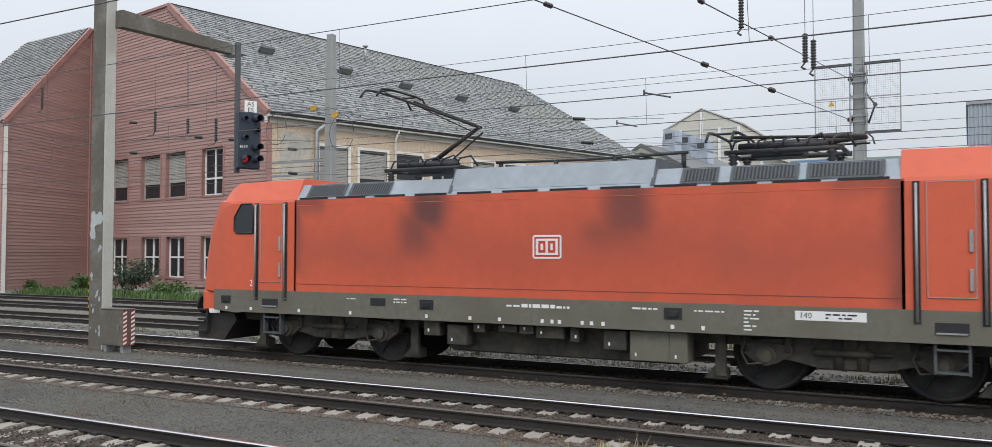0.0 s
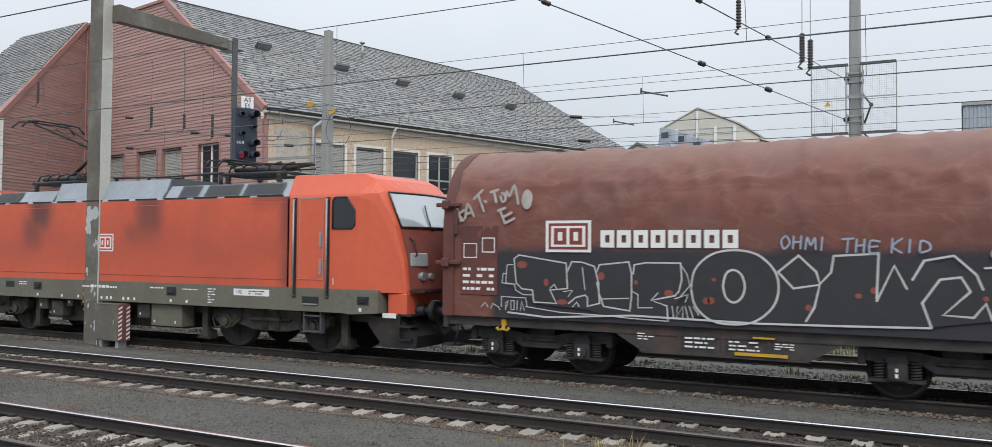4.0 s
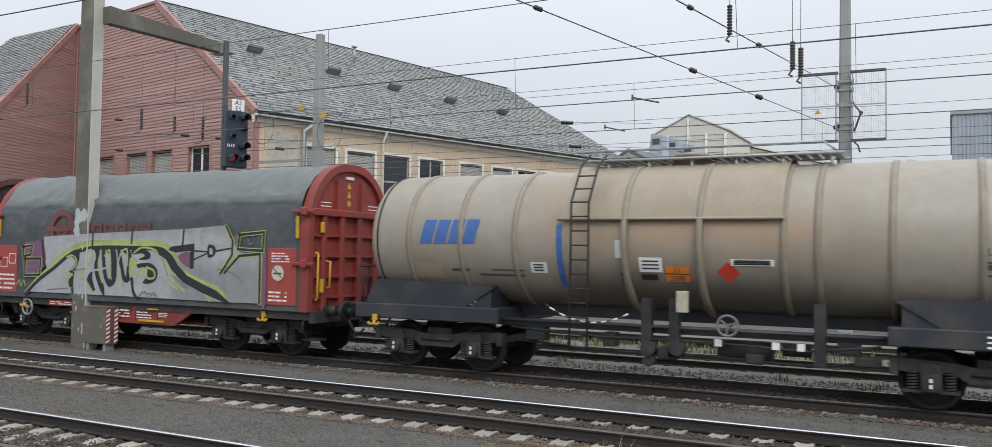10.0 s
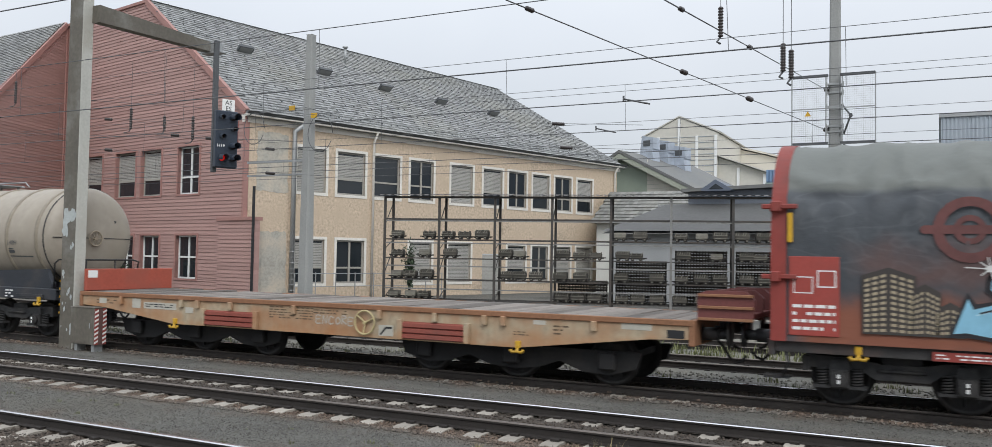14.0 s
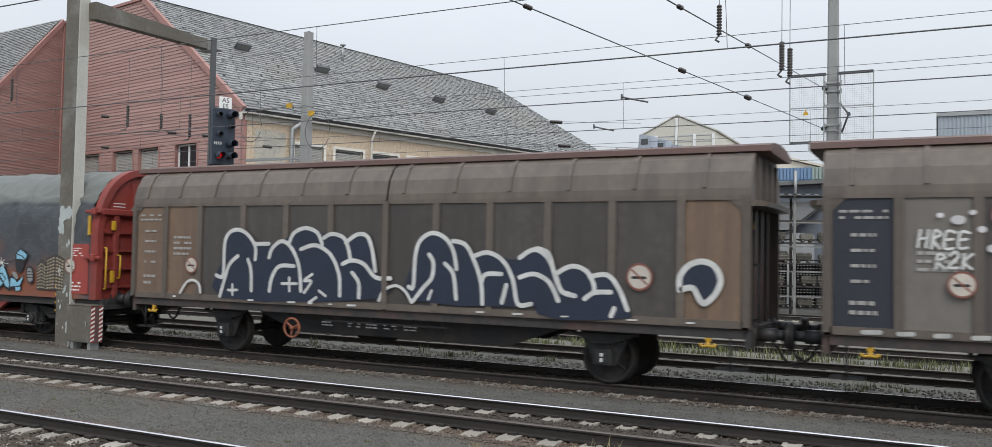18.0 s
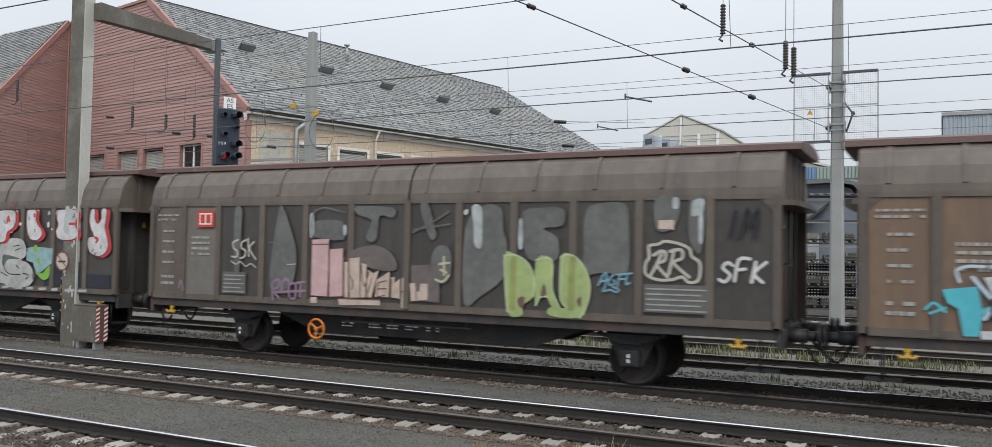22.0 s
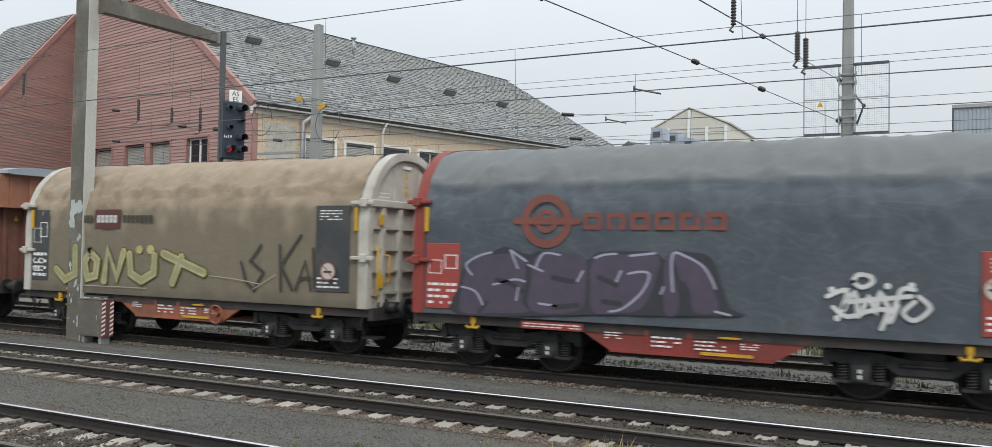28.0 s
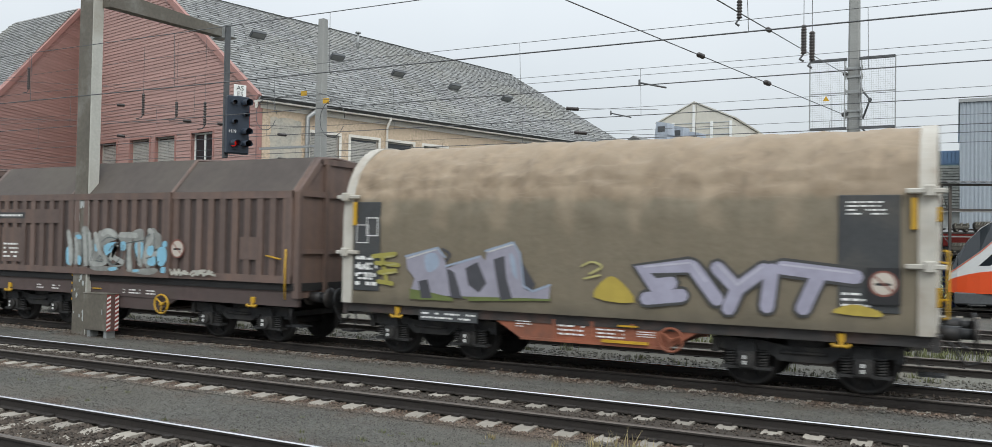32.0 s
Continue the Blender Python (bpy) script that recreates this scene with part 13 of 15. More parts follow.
def van_three(t, y):
    b = bmesh.new()
    patch(b, [(-5.67, 2.82), (-5.15, 2.82), (-5.15, 3.2), (-5.67, 3.2)], y, 1)
    patch(b, [(-5.6, 2.88), (-5.22, 2.88), (-5.22, 3.14), (-5.6, 3.14)], y - 0.003, 0)
    for x0 in (-5.57, -5.39):
        patch(b, [(x0, 2.91), (x0 + 0.14, 2.91), (x0 + 0.14, 3.11), (x0, 3.11)], y - 0.006, 1)
    part("emblem", b, (SIGN_WHITE, SIGN_RED), t, "small red and white emblem")

    graffito(t, [ghost_word_0, ghost_word_1, ghost_word_2], (P_PINK, paint("ghost_grey", (0.128, 0.128, 0.122), 0.5, 0.3), paint("pale_ghost", (0.40, 0.43, 0.43), 0.5, 0.35), paint("peach", (0.52, 0.41, 0.34), 0.6, 0.25), paint("dull_mauve", (0.135, 0.115, 0.106), 0.5, 0.25), paint("rose_brown", (0.15, 0.085, 0.075)), paint("pale_yellow_line", (0.48, 0.46, 0.30)), paint("cream_line", (0.46, 0.44, 0.38)), paint("dim_lilac", (0.26, 0.17, 0.24)), paint("pale_lime", (0.34, 0.42, 0.17), 0.55, 0.2), paint("olive_lime", (0.27, 0.30, 0.10), 0.55, 0.2), paint("whitish_lime", (0.44, 0.52, 0.32)), paint("dim_sky", (0.16, 0.32, 0.40))), "faded grey letters, a pink block and pale green letters", y)
    b = bmesh.new()
    tag(b, y - 0.012, 0, 0.055, "SFK", 6.2, 6.95, 1.95, 2.3, 4, 0.2)
    tag(b, y - 0.012, 2, 0.06, "IM", 6.25, 6.85, 2.65, 3.1, 6, 0.2)
    scattered("graffiti", b, (P_WHITE, P_SKY, P_BLACK), t, "small white and black scrawls")
    for x0, x1, z0 in ((4.95, 6.0, 1.4), (-4.8, -4.2, 1.38)):
        b = bmesh.new()
        plate(b, x0 - 0.04, x1 + 0.04, z0 - 0.03, z0 + 0.45, y - 0.001, 0, 0.004)
        panel_ = part("notice_panel", b, paint("notice_grey", (0.12, 0.115, 0.11)), t, "grey notice panel with pale lines")
        for k in range(5):
            b = bmesh.new()
            box(b, x0, x1 - 0.1 * (k % 2), y - 0.012, y - 0.006, z0 + 0.09 * k, z0 + 0.025 + 0.09 * k)
            part("line", b, paint("stripe_grey", (0.30, 0.31, 0.28)), panel_)


def van_four(t, y):
    graffito(t, [chalk_word_0, chalk_word_1, chalk_word_2], (paint("chalk", (0.52, 0.53, 0.53), 0.6, 0.3), paint("ice_blue", (0.42, 0.52, 0.58)), P_TEAL, paint("patchy_tan", (0.50, 0.38, 0.27), 0.6, 0.22), P_BLACK, paint("light_blue", (0.30, 0.37, 0.54)), paint("pale_cream", (0.62, 0.60, 0.56)), paint("brick_streak", (0.27, 0.10, 0.08))), "chalky white and tan letters edged in blue", y)
    for x0, x1, z0, z1 in ((-4.68, -3.73, 1.35, 2.26), (-2.45, -1.78, 1.32, 1.8), (4.87, 6.0, 1.32, 2.25), (-5.4, -5.0, 1.5, 1.8)):
        b = bmesh.new()
        plate(b, x0, x1, z0, z1, y + 0.012, 0, 0.03)
        part("repaint_patch", b, VAN_NAVY, t)
    no_hump_sign(t, -4.2, 1.8, 0.24, y - 0.025)
    no_hump_sign(t, 5.34, 1.82, 0.24, y - 0.025)
    b = bmesh.new()
    tag(b, y - 0.02, 0, 0.045, "RDK", 5.2, 5.75, 2.3, 2.52, 2, 0.15)
    scattered("graffiti", b, paint("thin_white", (0.27, 0.27, 0.26)), t, "small white tag")


def van_five(t, y):
    b = bmesh.new()
    stroke(b, [(-5.79, 2.44), (-5.02, 2.44), (-5.02, 2.92), (-5.79, 2.92)], 0.06, y, 0, True)
    for x0 in (-5.68, -5.38):
        patch(b, [(x0, 2.52), (x0 + 0.24, 2.52), (x0 + 0.24, 2.84), (x0, 2.84)], y, 0)
    block_word(b, -4.56, -2.3, 2.42, 2.88, 5, y, 0, 0.25)
    scattered("trade_mark", b, paint("old_white", (0.42, 0.36, 0.30)), t, "worn white emblem and blocks")

    graffito(t, [blue_word_0, blue_word_1, blue_word_2, blue_word_3], (paint("grey_white", (0.50, 0.51, 0.52), 0.6, 0.2), P_BLUE, paint("olive_green", (0.10, 0.12, 0.055), 0.6, 0.4), paint("pale_teal", (0.34, 0.42, 0.43), 0.6, 0.25), P_SKY, P_TEAL, paint("salmon_mist", (0.33, 0.13, 0.09), 0.6, 0.3), paint("faded_blue", (0.09, 0.16, 0.36), 0.6, 0.3), paint("bottle_green", (0.03, 0.10, 0.05)), paint("flesh_cream", (0.42, 0.30, 0.22), 0.6, 0.25)), "grey-white block edged in blue and olive letters", y)
    b = bmesh.new()
    tag(b, y - 0.01, 0, 0.05, "SLEEPY", -4.75, -3.65, 1.93, 2.22, 8, 0.2)
    tag(b, y - 0.01, 0, 0.05, "UDK", 6.1, 6.95, 2.9, 3.22, 9, 0.15)
    tag(b, y - 0.01, 0, 0.04, "3020", 6.15, 6.85, 2.58, 2.8, 10, 0.1)
    scattered("graffiti", b, P_WHITE, t, "white sprayed words")
    b = bmesh.new()
    plate(b, 4.84, 5.8, 1.25, 2.06, y + 0.012, 0, 0.03)
    part("repaint_patch", b, VAN_RED_PANEL, t)
    no_hump_sign(t, 5.29, 1.76, 0.24, y - 0.025)
    no_hump_sign(t, -4.35, 1.75, 0.18, y - 0.01)


sliding_van(77.72, "dark brown sliding-wall van with navy and white graffiti", VAN_BROWN, VAN_PANEL, VAN_ROOF, {0: VAN_RUST, 1: VAN_RUST, 11: VAN_RUST}, van_one, -2.33, SOLE_RUST)
sliding_van(93.22, "dark brown sliding-wall van with white and red graffiti", VAN_BROWN, VAN_PANEL, VAN_ROOF, {0: VAN_NAVY, 1: VAN_STONE}, van_two, 2.31)
sliding_van(108.72, "dark brown sliding-wall van with faded grey, pink and green graffiti", VAN_BROWN, VAN_PANEL, VAN_ROOF, {0: VAN_BROWN, 1: VAN_STONE}, van_three, -2.22, ORANGE)
sliding_van(124.25, "brown sliding-wall van with chalky white and tan graffiti", VAN_BROWN, VAN_PANEL, VAN_ROOF, {0: VAN_RUST, 1: VAN_RUST, 11: VAN_RUST}, van_four, -2.19)
sliding_van(139.86, "rusty red sliding-wall van with blue and white graffiti", VAN_RED, VAN_RED_PANEL, ROOF_GREY, {}, van_five, -2.2, BLACK_STEEL)

# -- steel-hooded coil wagons --
HOOD_BROWN = surface("hood_brown_mat", (0.135, 0.096, 0.083), 0.55, vary=0.16, grain=6, stain=0.9, dirt=(0.185, 0.115, 0.085), dirt_amount=0.42, bump=0.08, per_piece=0.16, streak=True)
# roof slopes: darkened in colour to offset the sky's brightness on them
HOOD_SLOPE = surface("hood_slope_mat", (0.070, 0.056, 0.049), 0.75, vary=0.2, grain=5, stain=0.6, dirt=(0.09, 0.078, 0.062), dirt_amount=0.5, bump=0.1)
# rib recesses: the shade between the ribs is put into a darker brown
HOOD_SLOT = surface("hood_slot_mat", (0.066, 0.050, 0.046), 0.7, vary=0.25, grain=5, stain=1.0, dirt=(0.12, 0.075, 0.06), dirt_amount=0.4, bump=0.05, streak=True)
HOOD_FRAME = surface("hood_frame_mat", (0.088, 0.062, 0.058), 0.65, vary=0.25, grain=6, stain=0.9, dirt=(0.055, 0.046, 0.042), dirt_amount=0.5, bump=0.1)


def hood_wagon(c, label, art, wheel_x):
    t = thing("steel_hood_wagon", label, "freight wagon", group="freight wagons")
    for k, (x0, x1, g) in enumerate(((-5.42, -1.66, 0.0), (-1.74, 1.78, 0.05), (1.70, 5.42, 0.0))):
        b = bmesh.new()
        o = [(-1.42 - g, 1.36), (-1.42 - g, 3.34), (-0.72, 4.12 + g), (0, 4.17 + g), (0.72, 4.12 + g), (1.42 + g, 3.34), (1.42 + g, 1.36)]
        n = 12
        loft(b, [[(x0 + (x1 - x0) * i / n, y, z + (0.012 if i % 2 else 0) * (z > 4)) for y, z in o] for i in range(n + 1)], smooth=False)
        b.faces.new([b.verts.new((x0, y, z)) for y, z in o][::-1])
        b.faces.new([b.verts.new((x1, y, z)) for y, z in o])
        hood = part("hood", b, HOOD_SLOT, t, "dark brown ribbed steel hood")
        b = bmesh.new()
        yy = -1.42 - g
        box(b, x0, x1, yy - 0.05, yy + 0.01, 3.2, 3.36)
        box(b, x0, x1, yy - 0.05, yy + 0.01, 1.36, 1.52)
        for xx in (x0, x1 - 0.1):
            box(b, xx, xx + 0.1, yy - 0.052, yy + 0.01, 1.36, 3.36)
        part("hood_rim", b, HOOD_BROWN, hood)
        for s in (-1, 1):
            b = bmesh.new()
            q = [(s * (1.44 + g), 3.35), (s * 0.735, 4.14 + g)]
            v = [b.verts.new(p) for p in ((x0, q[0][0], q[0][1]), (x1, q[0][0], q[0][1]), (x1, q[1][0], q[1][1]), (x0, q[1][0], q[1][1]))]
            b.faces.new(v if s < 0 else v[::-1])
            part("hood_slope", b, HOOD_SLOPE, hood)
        m = 10
        for i in range(m):
            xx = x0 + 0.22 + (x1 - x0 - 0.4) * i / (m - 1)
            b = bmesh.new()
            box(b, xx - 0.085, xx + 0.085, yy - 0.045, yy + 0.01, 1.5, 3.22)
            part("rib", b, HOOD_BROWN, hood)
        for xx in (x0, x1):
            b = bmesh.new()
            for p, q in zip(o[1:], o[2:5] + [o[5]]):
                rod(b, (xx, p[0], p[1]), (xx, q[0], q[1]), 0.04, 6)
            part("hood_edge", b, HOOD_BROWN, hood)
    for s in (-1, 1):
        b = bmesh.new()
        lo, hi = sorted((s * 5.42, s * 5.52))
        prism(b, [(-1.42, 1.05), (1.42, 1.05), (1.42, 3.34), (0.72, 4.12), (-0.72, 4.12), (-1.42, 3.34)], lo, hi)
        w = part("end_wall", b, HOOD_BROWN, t)
        for yy in (-1.38, -0.5, 0.5, 1.38):
            b = bmesh.new()
            lo, hi = sorted((s * 5.5, s * 5.6))
            box(b, lo, hi, yy - 0.06, yy + 0.06, 1.05, 3.34 if abs(yy) > 1 else 4.0)
            part("end_rib", b, HOOD_BROWN, w)
        lo, hi = sorted((s * 5.5, s * 5.57))
        for p, q in (((-1.42, 3.34), (-0.72, 4.12)), ((-0.72, 4.12), (0.72, 4.12)), ((0.72, 4.12), (1.42, 3.34))):
            b = bmesh.new()
            d = Vector((q[0] - p[0], q[1] - p[1])).normalized()
            nx, nz = d.y * 0.13, -d.x * 0.13
            prism(b, [p, q, (q[0] + nx, q[1] + nz), (p[0] + nx, p[1] + nz)], lo, hi)
            part("gable_frame", b, HOOD_BROWN, w)
        b = bmesh.new()
        lo, hi = sorted((s * 5.5, s * 5.58))
        box(b, lo, hi, -1.4, 1.4, 3.25, 3.38)
        box(b, lo, hi, -1.4, 1.4, 2.0, 2.1)
        part("end_beam", b, HOOD_BROWN, w)
        b = bmesh.new()
        pipe(b, [(s * 5.3, -1.5, 1.02), (s * 5.3, -1.52, 1.6), (s * 5.3, -1.5, 2.1)] if s > 0 else [(-5.45, -1.5, 1.0), (-5.5, -1.5, 1.7), (-5.4, -1.5, 1.8)], 0.02)
        pipe(b, [(s * 4.75, -1.5, 1.95), (s * 5.15, -1.5, 1.88)], 0.02)
        part("lock_lever", b, YELLOW, t, "yellow locking lever")
        bogie(t, s * 3.58)
        tow_hook(t, s * 4.3, -1.4, 0.95)
        b = bmesh.new()
        lo, hi = sorted((s * 5.2, s * 5.65))
        box(b, lo, hi, -1.3, -1.0, 0.42, 0.46)
        pipe(b, [(s * 5.3, -1.3, 0.44), (s * 5.3, -1.3, 0.9)], 0.02)
        part("shunter_step", b, BLACK_STEEL, t)
    # near-black edge stands for the shaded gap between hoods and frame
    b = bmesh.new()
    box(b, -5.55, 5.55, -1.42, 1.42, 1.20, 1.37)
    part("floor", b, SHADED_SOOT, t)
    for s in (-1, 1):
        b = bmesh.new()
        box(b, -5.55, 5.55, s * 1.33 - 0.05, s * 1.33 + 0.05, 0.86, 1.2)
        part("sole_bar", b, HOOD_FRAME, t)
    b = bmesh.new()
    for y in (-1.36, 1.28):
        prism(b, [(-2.1, 0.96), (-1.42, 0.58), (1.38, 0.58), (2.06, 0.96)], y, y + 0.08, "y")
    box(b, -1.4, 1.4, -1.3, 1.3, 0.58, 0.64)
    well = part("well_frame", b, HOOD_FRAME, t)
    b = bmesh.new()
    box(b, -1.3, -0.45, -1.41, -1.36, 0.6, 0.65)
    box(b, -1.0, -0.7, -1.41, -1.37, 1.0, 1.03)
    part("foot_bar", b, YELLOW, well)
    rng = random.Random(int(c))
    b = bmesh.new()
    for x in (-1.4, 0.1, 0.4, 0.9, -3.2, -2.6):
        bars(b, x, x + 0.3, 0.92, 1.06, -1.383, 2, rng)
    scattered("frame_lettering", b, SIGN_WHITE, well)
    b = bmesh.new()
    plate(b, -5.05, -3.66, 2.74, 2.9, -1.47, 2)
    bars(b, -5.0, -3.75, 2.76, 2.88, -1.478, 1, rng, 0, 1)
    plate(b, -4.6, -3.66, 1.6, 2.5, -1.468, 1)
    bars(b, -4.52, -3.9, 1.68, 2.12, -1.475, 4, rng)
    plate(b, -5.2, -2.25, 2.62, 2.98, -1.466, 1)
    part("data_plate", b, (SIGN_WHITE, HOOD_BROWN, PLATE_DARK), t)
    b = bmesh.new()
    plate(b, 3.95, 4.5, 1.85, 2.35, -1.468)
    part("repair_plate", b, HOOD_BROWN, t)
    hand_wheel(t, wheel_x, 0.74, 0.22, YELLOW, -1.44)
    buffers(t, 6.05, z=1.06)
    art(t)
    VEHICLES.append((t, c))


def hood_one(t):
    no_hump_sign(t, -2.36, 2.1, 0.19, -1.50, (0.22, 0.22, 0.36, 0.22))


def hood_two(t):
    no_hump_sign(t, 2.04, 2.05, 0.22, -1.50)

    graffito(t, [hazy_word_0, hazy_word_1, hazy_word_2], (P_SKY, paint("hazy_grey", (0.235, 0.24, 0.225), 0.7, 0.35), paint("hazy_white", (0.34, 0.35, 0.33), 0.7, 0.3), paint("slate_line", (0.105, 0.12, 0.12)), paint("cream_scrawl", (0.42, 0.41, 0.36), 0.7, 0.3)), "hazy white and pale blue sprayed letters", -1.525)


hood_wagon(178.3, "dark brown ribbed steel-hood coil wagon", hood_one, -1.7)
hood_wagon(190.4, "dark brown ribbed steel-hood coil wagon with pale graffiti", hood_two, 1.48)

# ---- signal post, masts and wires ----
STRIPE_RED = surface("stripe_red_mat", (0.28, 0.06, 0.05), 0.6, vary=0.15)
post = thing("signal_post", "tall weathered grey steel post with cross arm", "post", pose(-19.51, 14.72, -0.2))
bm = bmesh.new()
box(bm, -0.26, 0.26, -0.12, 0.12, 0.0, 9.2, 0.012)
part("mast", bm, POST_STEEL, post, "paint-worn grey box-section mast")
# right side of the post: light from the right put into its pale colour
bm = bmesh.new()
box(bm, 0.262, 0.30, -0.14, 0.14, 0.0, 9.2)
part("edge_flange", bm, surface("lit_flange_mat", (0.47, 0.465, 0.42), 0.55, vary=0.15, dirt=(0.30, 0.27, 0.22), bump=0.1), post)
bm = bmesh.new()
prism(bm, [(0.1, 8.28), (4.1, 8.36), (4.1, 8.62), (0.1, 8.72)], 0.3, 0.58)
part("arm", bm, POST_STEEL, post, "tapered brown-grey cross arm")
bm = bmesh.new()
box(bm, 0.2, 0.78, 3.85, 4.15, 8.3, 8.64, 0.02)
box(bm, 0.74, 1.1, 3.7, 3.95, 8.25, 8.3, 0.01)
part("arm_head", bm, GALV, post)
for i in range(2):
    bm = bmesh.new()
    x = -0.275 if i == 0 else 0.33
    for k in range(9):
        box(bm, x - 0.008, x + 0.008, -0.13, 0.1, 1.1 + 0.1 * k - (0 if i else 0.2), 1.15 + 0.1 * k - (0 if i else 0.2), mi=k % 2)
    if i == 0:
        part("warning_stripe", bm, (YELLOW, SIGN_BLACK), post)
    else:
        bm.free()
rng = random.Random(4)
CHIP = surface("old_paint_mat", (0.42, 0.45, 0.44), 0.7, vary=0.2)
for k in range(26):
    z, x = rng.uniform(0.4, 3.6), rng.uniform(-0.2, 0.2)
    h = rng.uniform(0.02, 0.09) * (2.5 if z > 2.8 else 1)
    patch_pts = [(x + h * 0.6 * math.cos(a) * rng.uniform(0.6, 1.2), z + h * math.sin(a) * rng.uniform(0.6, 1.2)) for a in [i * 1.05 for i in range(6)]]
    bm = bmesh.new()
    bm.faces.new([bm.verts.new((p, -0.1225 - 0.0004 * k, q)) for p, q in patch_pts])
    part("paint_chip", bm, CHIP, post, "flaked pale paint")

cabinet = thing("trackside_cabinet", "weathered grey steel trackside cabinet with red-white stripes", "cabinet", pose(-18.55, 14.52, -0.2))
bm = bmesh.new()
box(bm, -0.46, 0.40, -0.17, 0.17, 0.22, 1.1, 0.012)
part("body", bm, POST_STEEL, cabinet)
bm = bmesh.new()
box(bm, -0.47, 0.42, -0.18, 0.18, 1.1, 1.125, 0.006)
part("lid", bm, POST_STEEL, cabinet)
bm = bmesh.new()
box(bm, -0.40, 0.34, -0.178, -0.17, 0.27, 1.06)
door_ = part("door", bm, POST_STEEL, cabinet)
bm = bmesh.new()
rod(bm, (0.28, -0.21, 0.62), (0.28, -0.21, 0.74), 0.012, 6)
part("handle", bm, GALV, door_)
# the cabinet's right side face, its shade put into the dark maroon
bm = bmesh.new()
box(bm, 0.40, 0.406, -0.06, 0.06, 0.22, 1.1)
part("side_cover", bm, surface("maroon_steel_mat", (0.13, 0.07, 0.06), 0.6, vary=0.2), cabinet, "maroon side face with shade in its colour")
for x in (-0.3, 0.3):
    bm = bmesh.new()
    box(bm, x - 0.05, x + 0.05, -0.12, 0.12, 0, 0.22)
    part("foot", bm, GALV, cabinet)
for y in (-0.115, 0.115):
    bm = bmesh.new()
    for k in range(8):
        z = 0.24 + 0.105 * k
        f = bm.faces.new([bm.verts.new(q) for q in ((0.411, y - 0.055, z), (0.411, y + 0.055, z + 0.05), (0.411, y + 0.055, z + 0.10), (0.411, y - 0.055, z + 0.05))])
    box(bm, 0.40, 0.408, y - 0.055, y + 0.055, 0.22, 1.1, mi=1)
    part("warning_stripe", bm, (SIGN_WHITE, STRIPE_RED), cabinet)

signal = thing("railway_signal", "dark blue-grey hooded railway signal hanging from the arm", "signal", pose(-18.13, 18.45, 4.6, 0, 0, 65))
SIGNAL_BLUE = surface("signal_housing_mat", (0.022, 0.032, 0.05), 0.5, vary=0.15, bump=0.05)
bm = bmesh.new()
box(bm, -0.33, -0.19, 0.13, 0.25, -0.02, 3.75, 0.01)
part("hanger", bm, DARK_GREY, signal)
bm = bmesh.new()
box(bm, -0.32, 0.32, -0.12, 0.12, 0.1, 1.73, 0.03)
part("housing", bm, SIGNAL_BLUE, signal)
bm = bmesh.new()
box(bm, 0.30, 0.42, 0.12, 0.15, 0.85, 1.5)
part("back_plate", bm, STRIPE_RED, signal)
LENS = glass_mat("signal_lens_mat", (0.03, 0.02, 0.02), 0.1)
RED_LENS = glow_mat("red_lens_mat", (0.7, 0.02, 0.015), 0.35)
for x, z, q in ((-0.16, 1.54, 0.16), (0.16, 1.54, 0.4), (0.18, 1.22, 0.2), (-0.14, 0.99, 0.18), (0.16, 0.72, 0.42), (0.16, 0.38, 0.42), (-0.14, 0.38, 0.36)):
    r = 0.105 if q > 0.3 else 0.075
    bm = bmesh.new()
    secs = [[(x + r * k * math.cos(a), yy, z + r * k * math.sin(a) + drop) for a in [radians(-35 + 250 * i / 14) for i in range(15)]] for yy, drop, k in ((-0.12, 0, 1.0), (-0.12 - q, -0.02, 1.0), (-0.12 - q, -0.02, 0.93), (-0.12, 0, 0.93))]
    loft(bm, secs)
    hood_ = part("hood", bm, SIGNAL_BLUE, signal)
    bm = bmesh.new()
    rod(bm, (x, -0.14, z), (x, -0.115, z), r * 0.85, 16)
    part("lens", bm, RED_LENS if (x, z) == (-0.14, 0.38) else LENS, hood_)
bm = bmesh.new()
box(bm, -0.14, 0.22, -0.07, -0.05, 1.68, 2.06, 0.004)
sgn = part("name_plate", bm, SIGN_WHITE, signal)
bm = bmesh.new()
add_word(bm, "AS", 0.19, facing(0.04, -0.074, 1.96))
add_word(bm, "ES", 0.19, facing(0.04, -0.074, 1.79))
part("lettering", bm, SIGN_BLACK, sgn)
bm = bmesh.new()
add_word(bm, "H19", 0.13, facing(-0.17, -0.125, 0.72))
part("number_letters", bm, SIGN_WHITE, signal)


def catenary_mast(x, y, top, w0, w1, name, label):
    m = thing(name, label, "mast", pose(x, y, -0.2))
    b = bmesh.new()
    n = 8
    loft(b, [[(w / 2 * sx, w / 2 * sy, z) for sx, sy in ((-0.7, -1), (0.7, -1), (1, -0.7), (1, 0.7), (0.7, 1), (-0.7, 1), (-1, 0.7), (-1, -0.7))] for w, z in [(w0 + (w1 - w0) * i / n, top * i / n) for i in range(n + 1)]], smooth=False, closed=True)
    b.faces.new([b.verts.new((w1 / 2 * sx, w1 / 2 * sy, top)) for sx, sy in ((-1, -1), (1, -1), (1, 1), (-1, 1))])
    part("shaft", b, MAST_CONCRETE, m, "tapered grey concrete shaft")
    return m


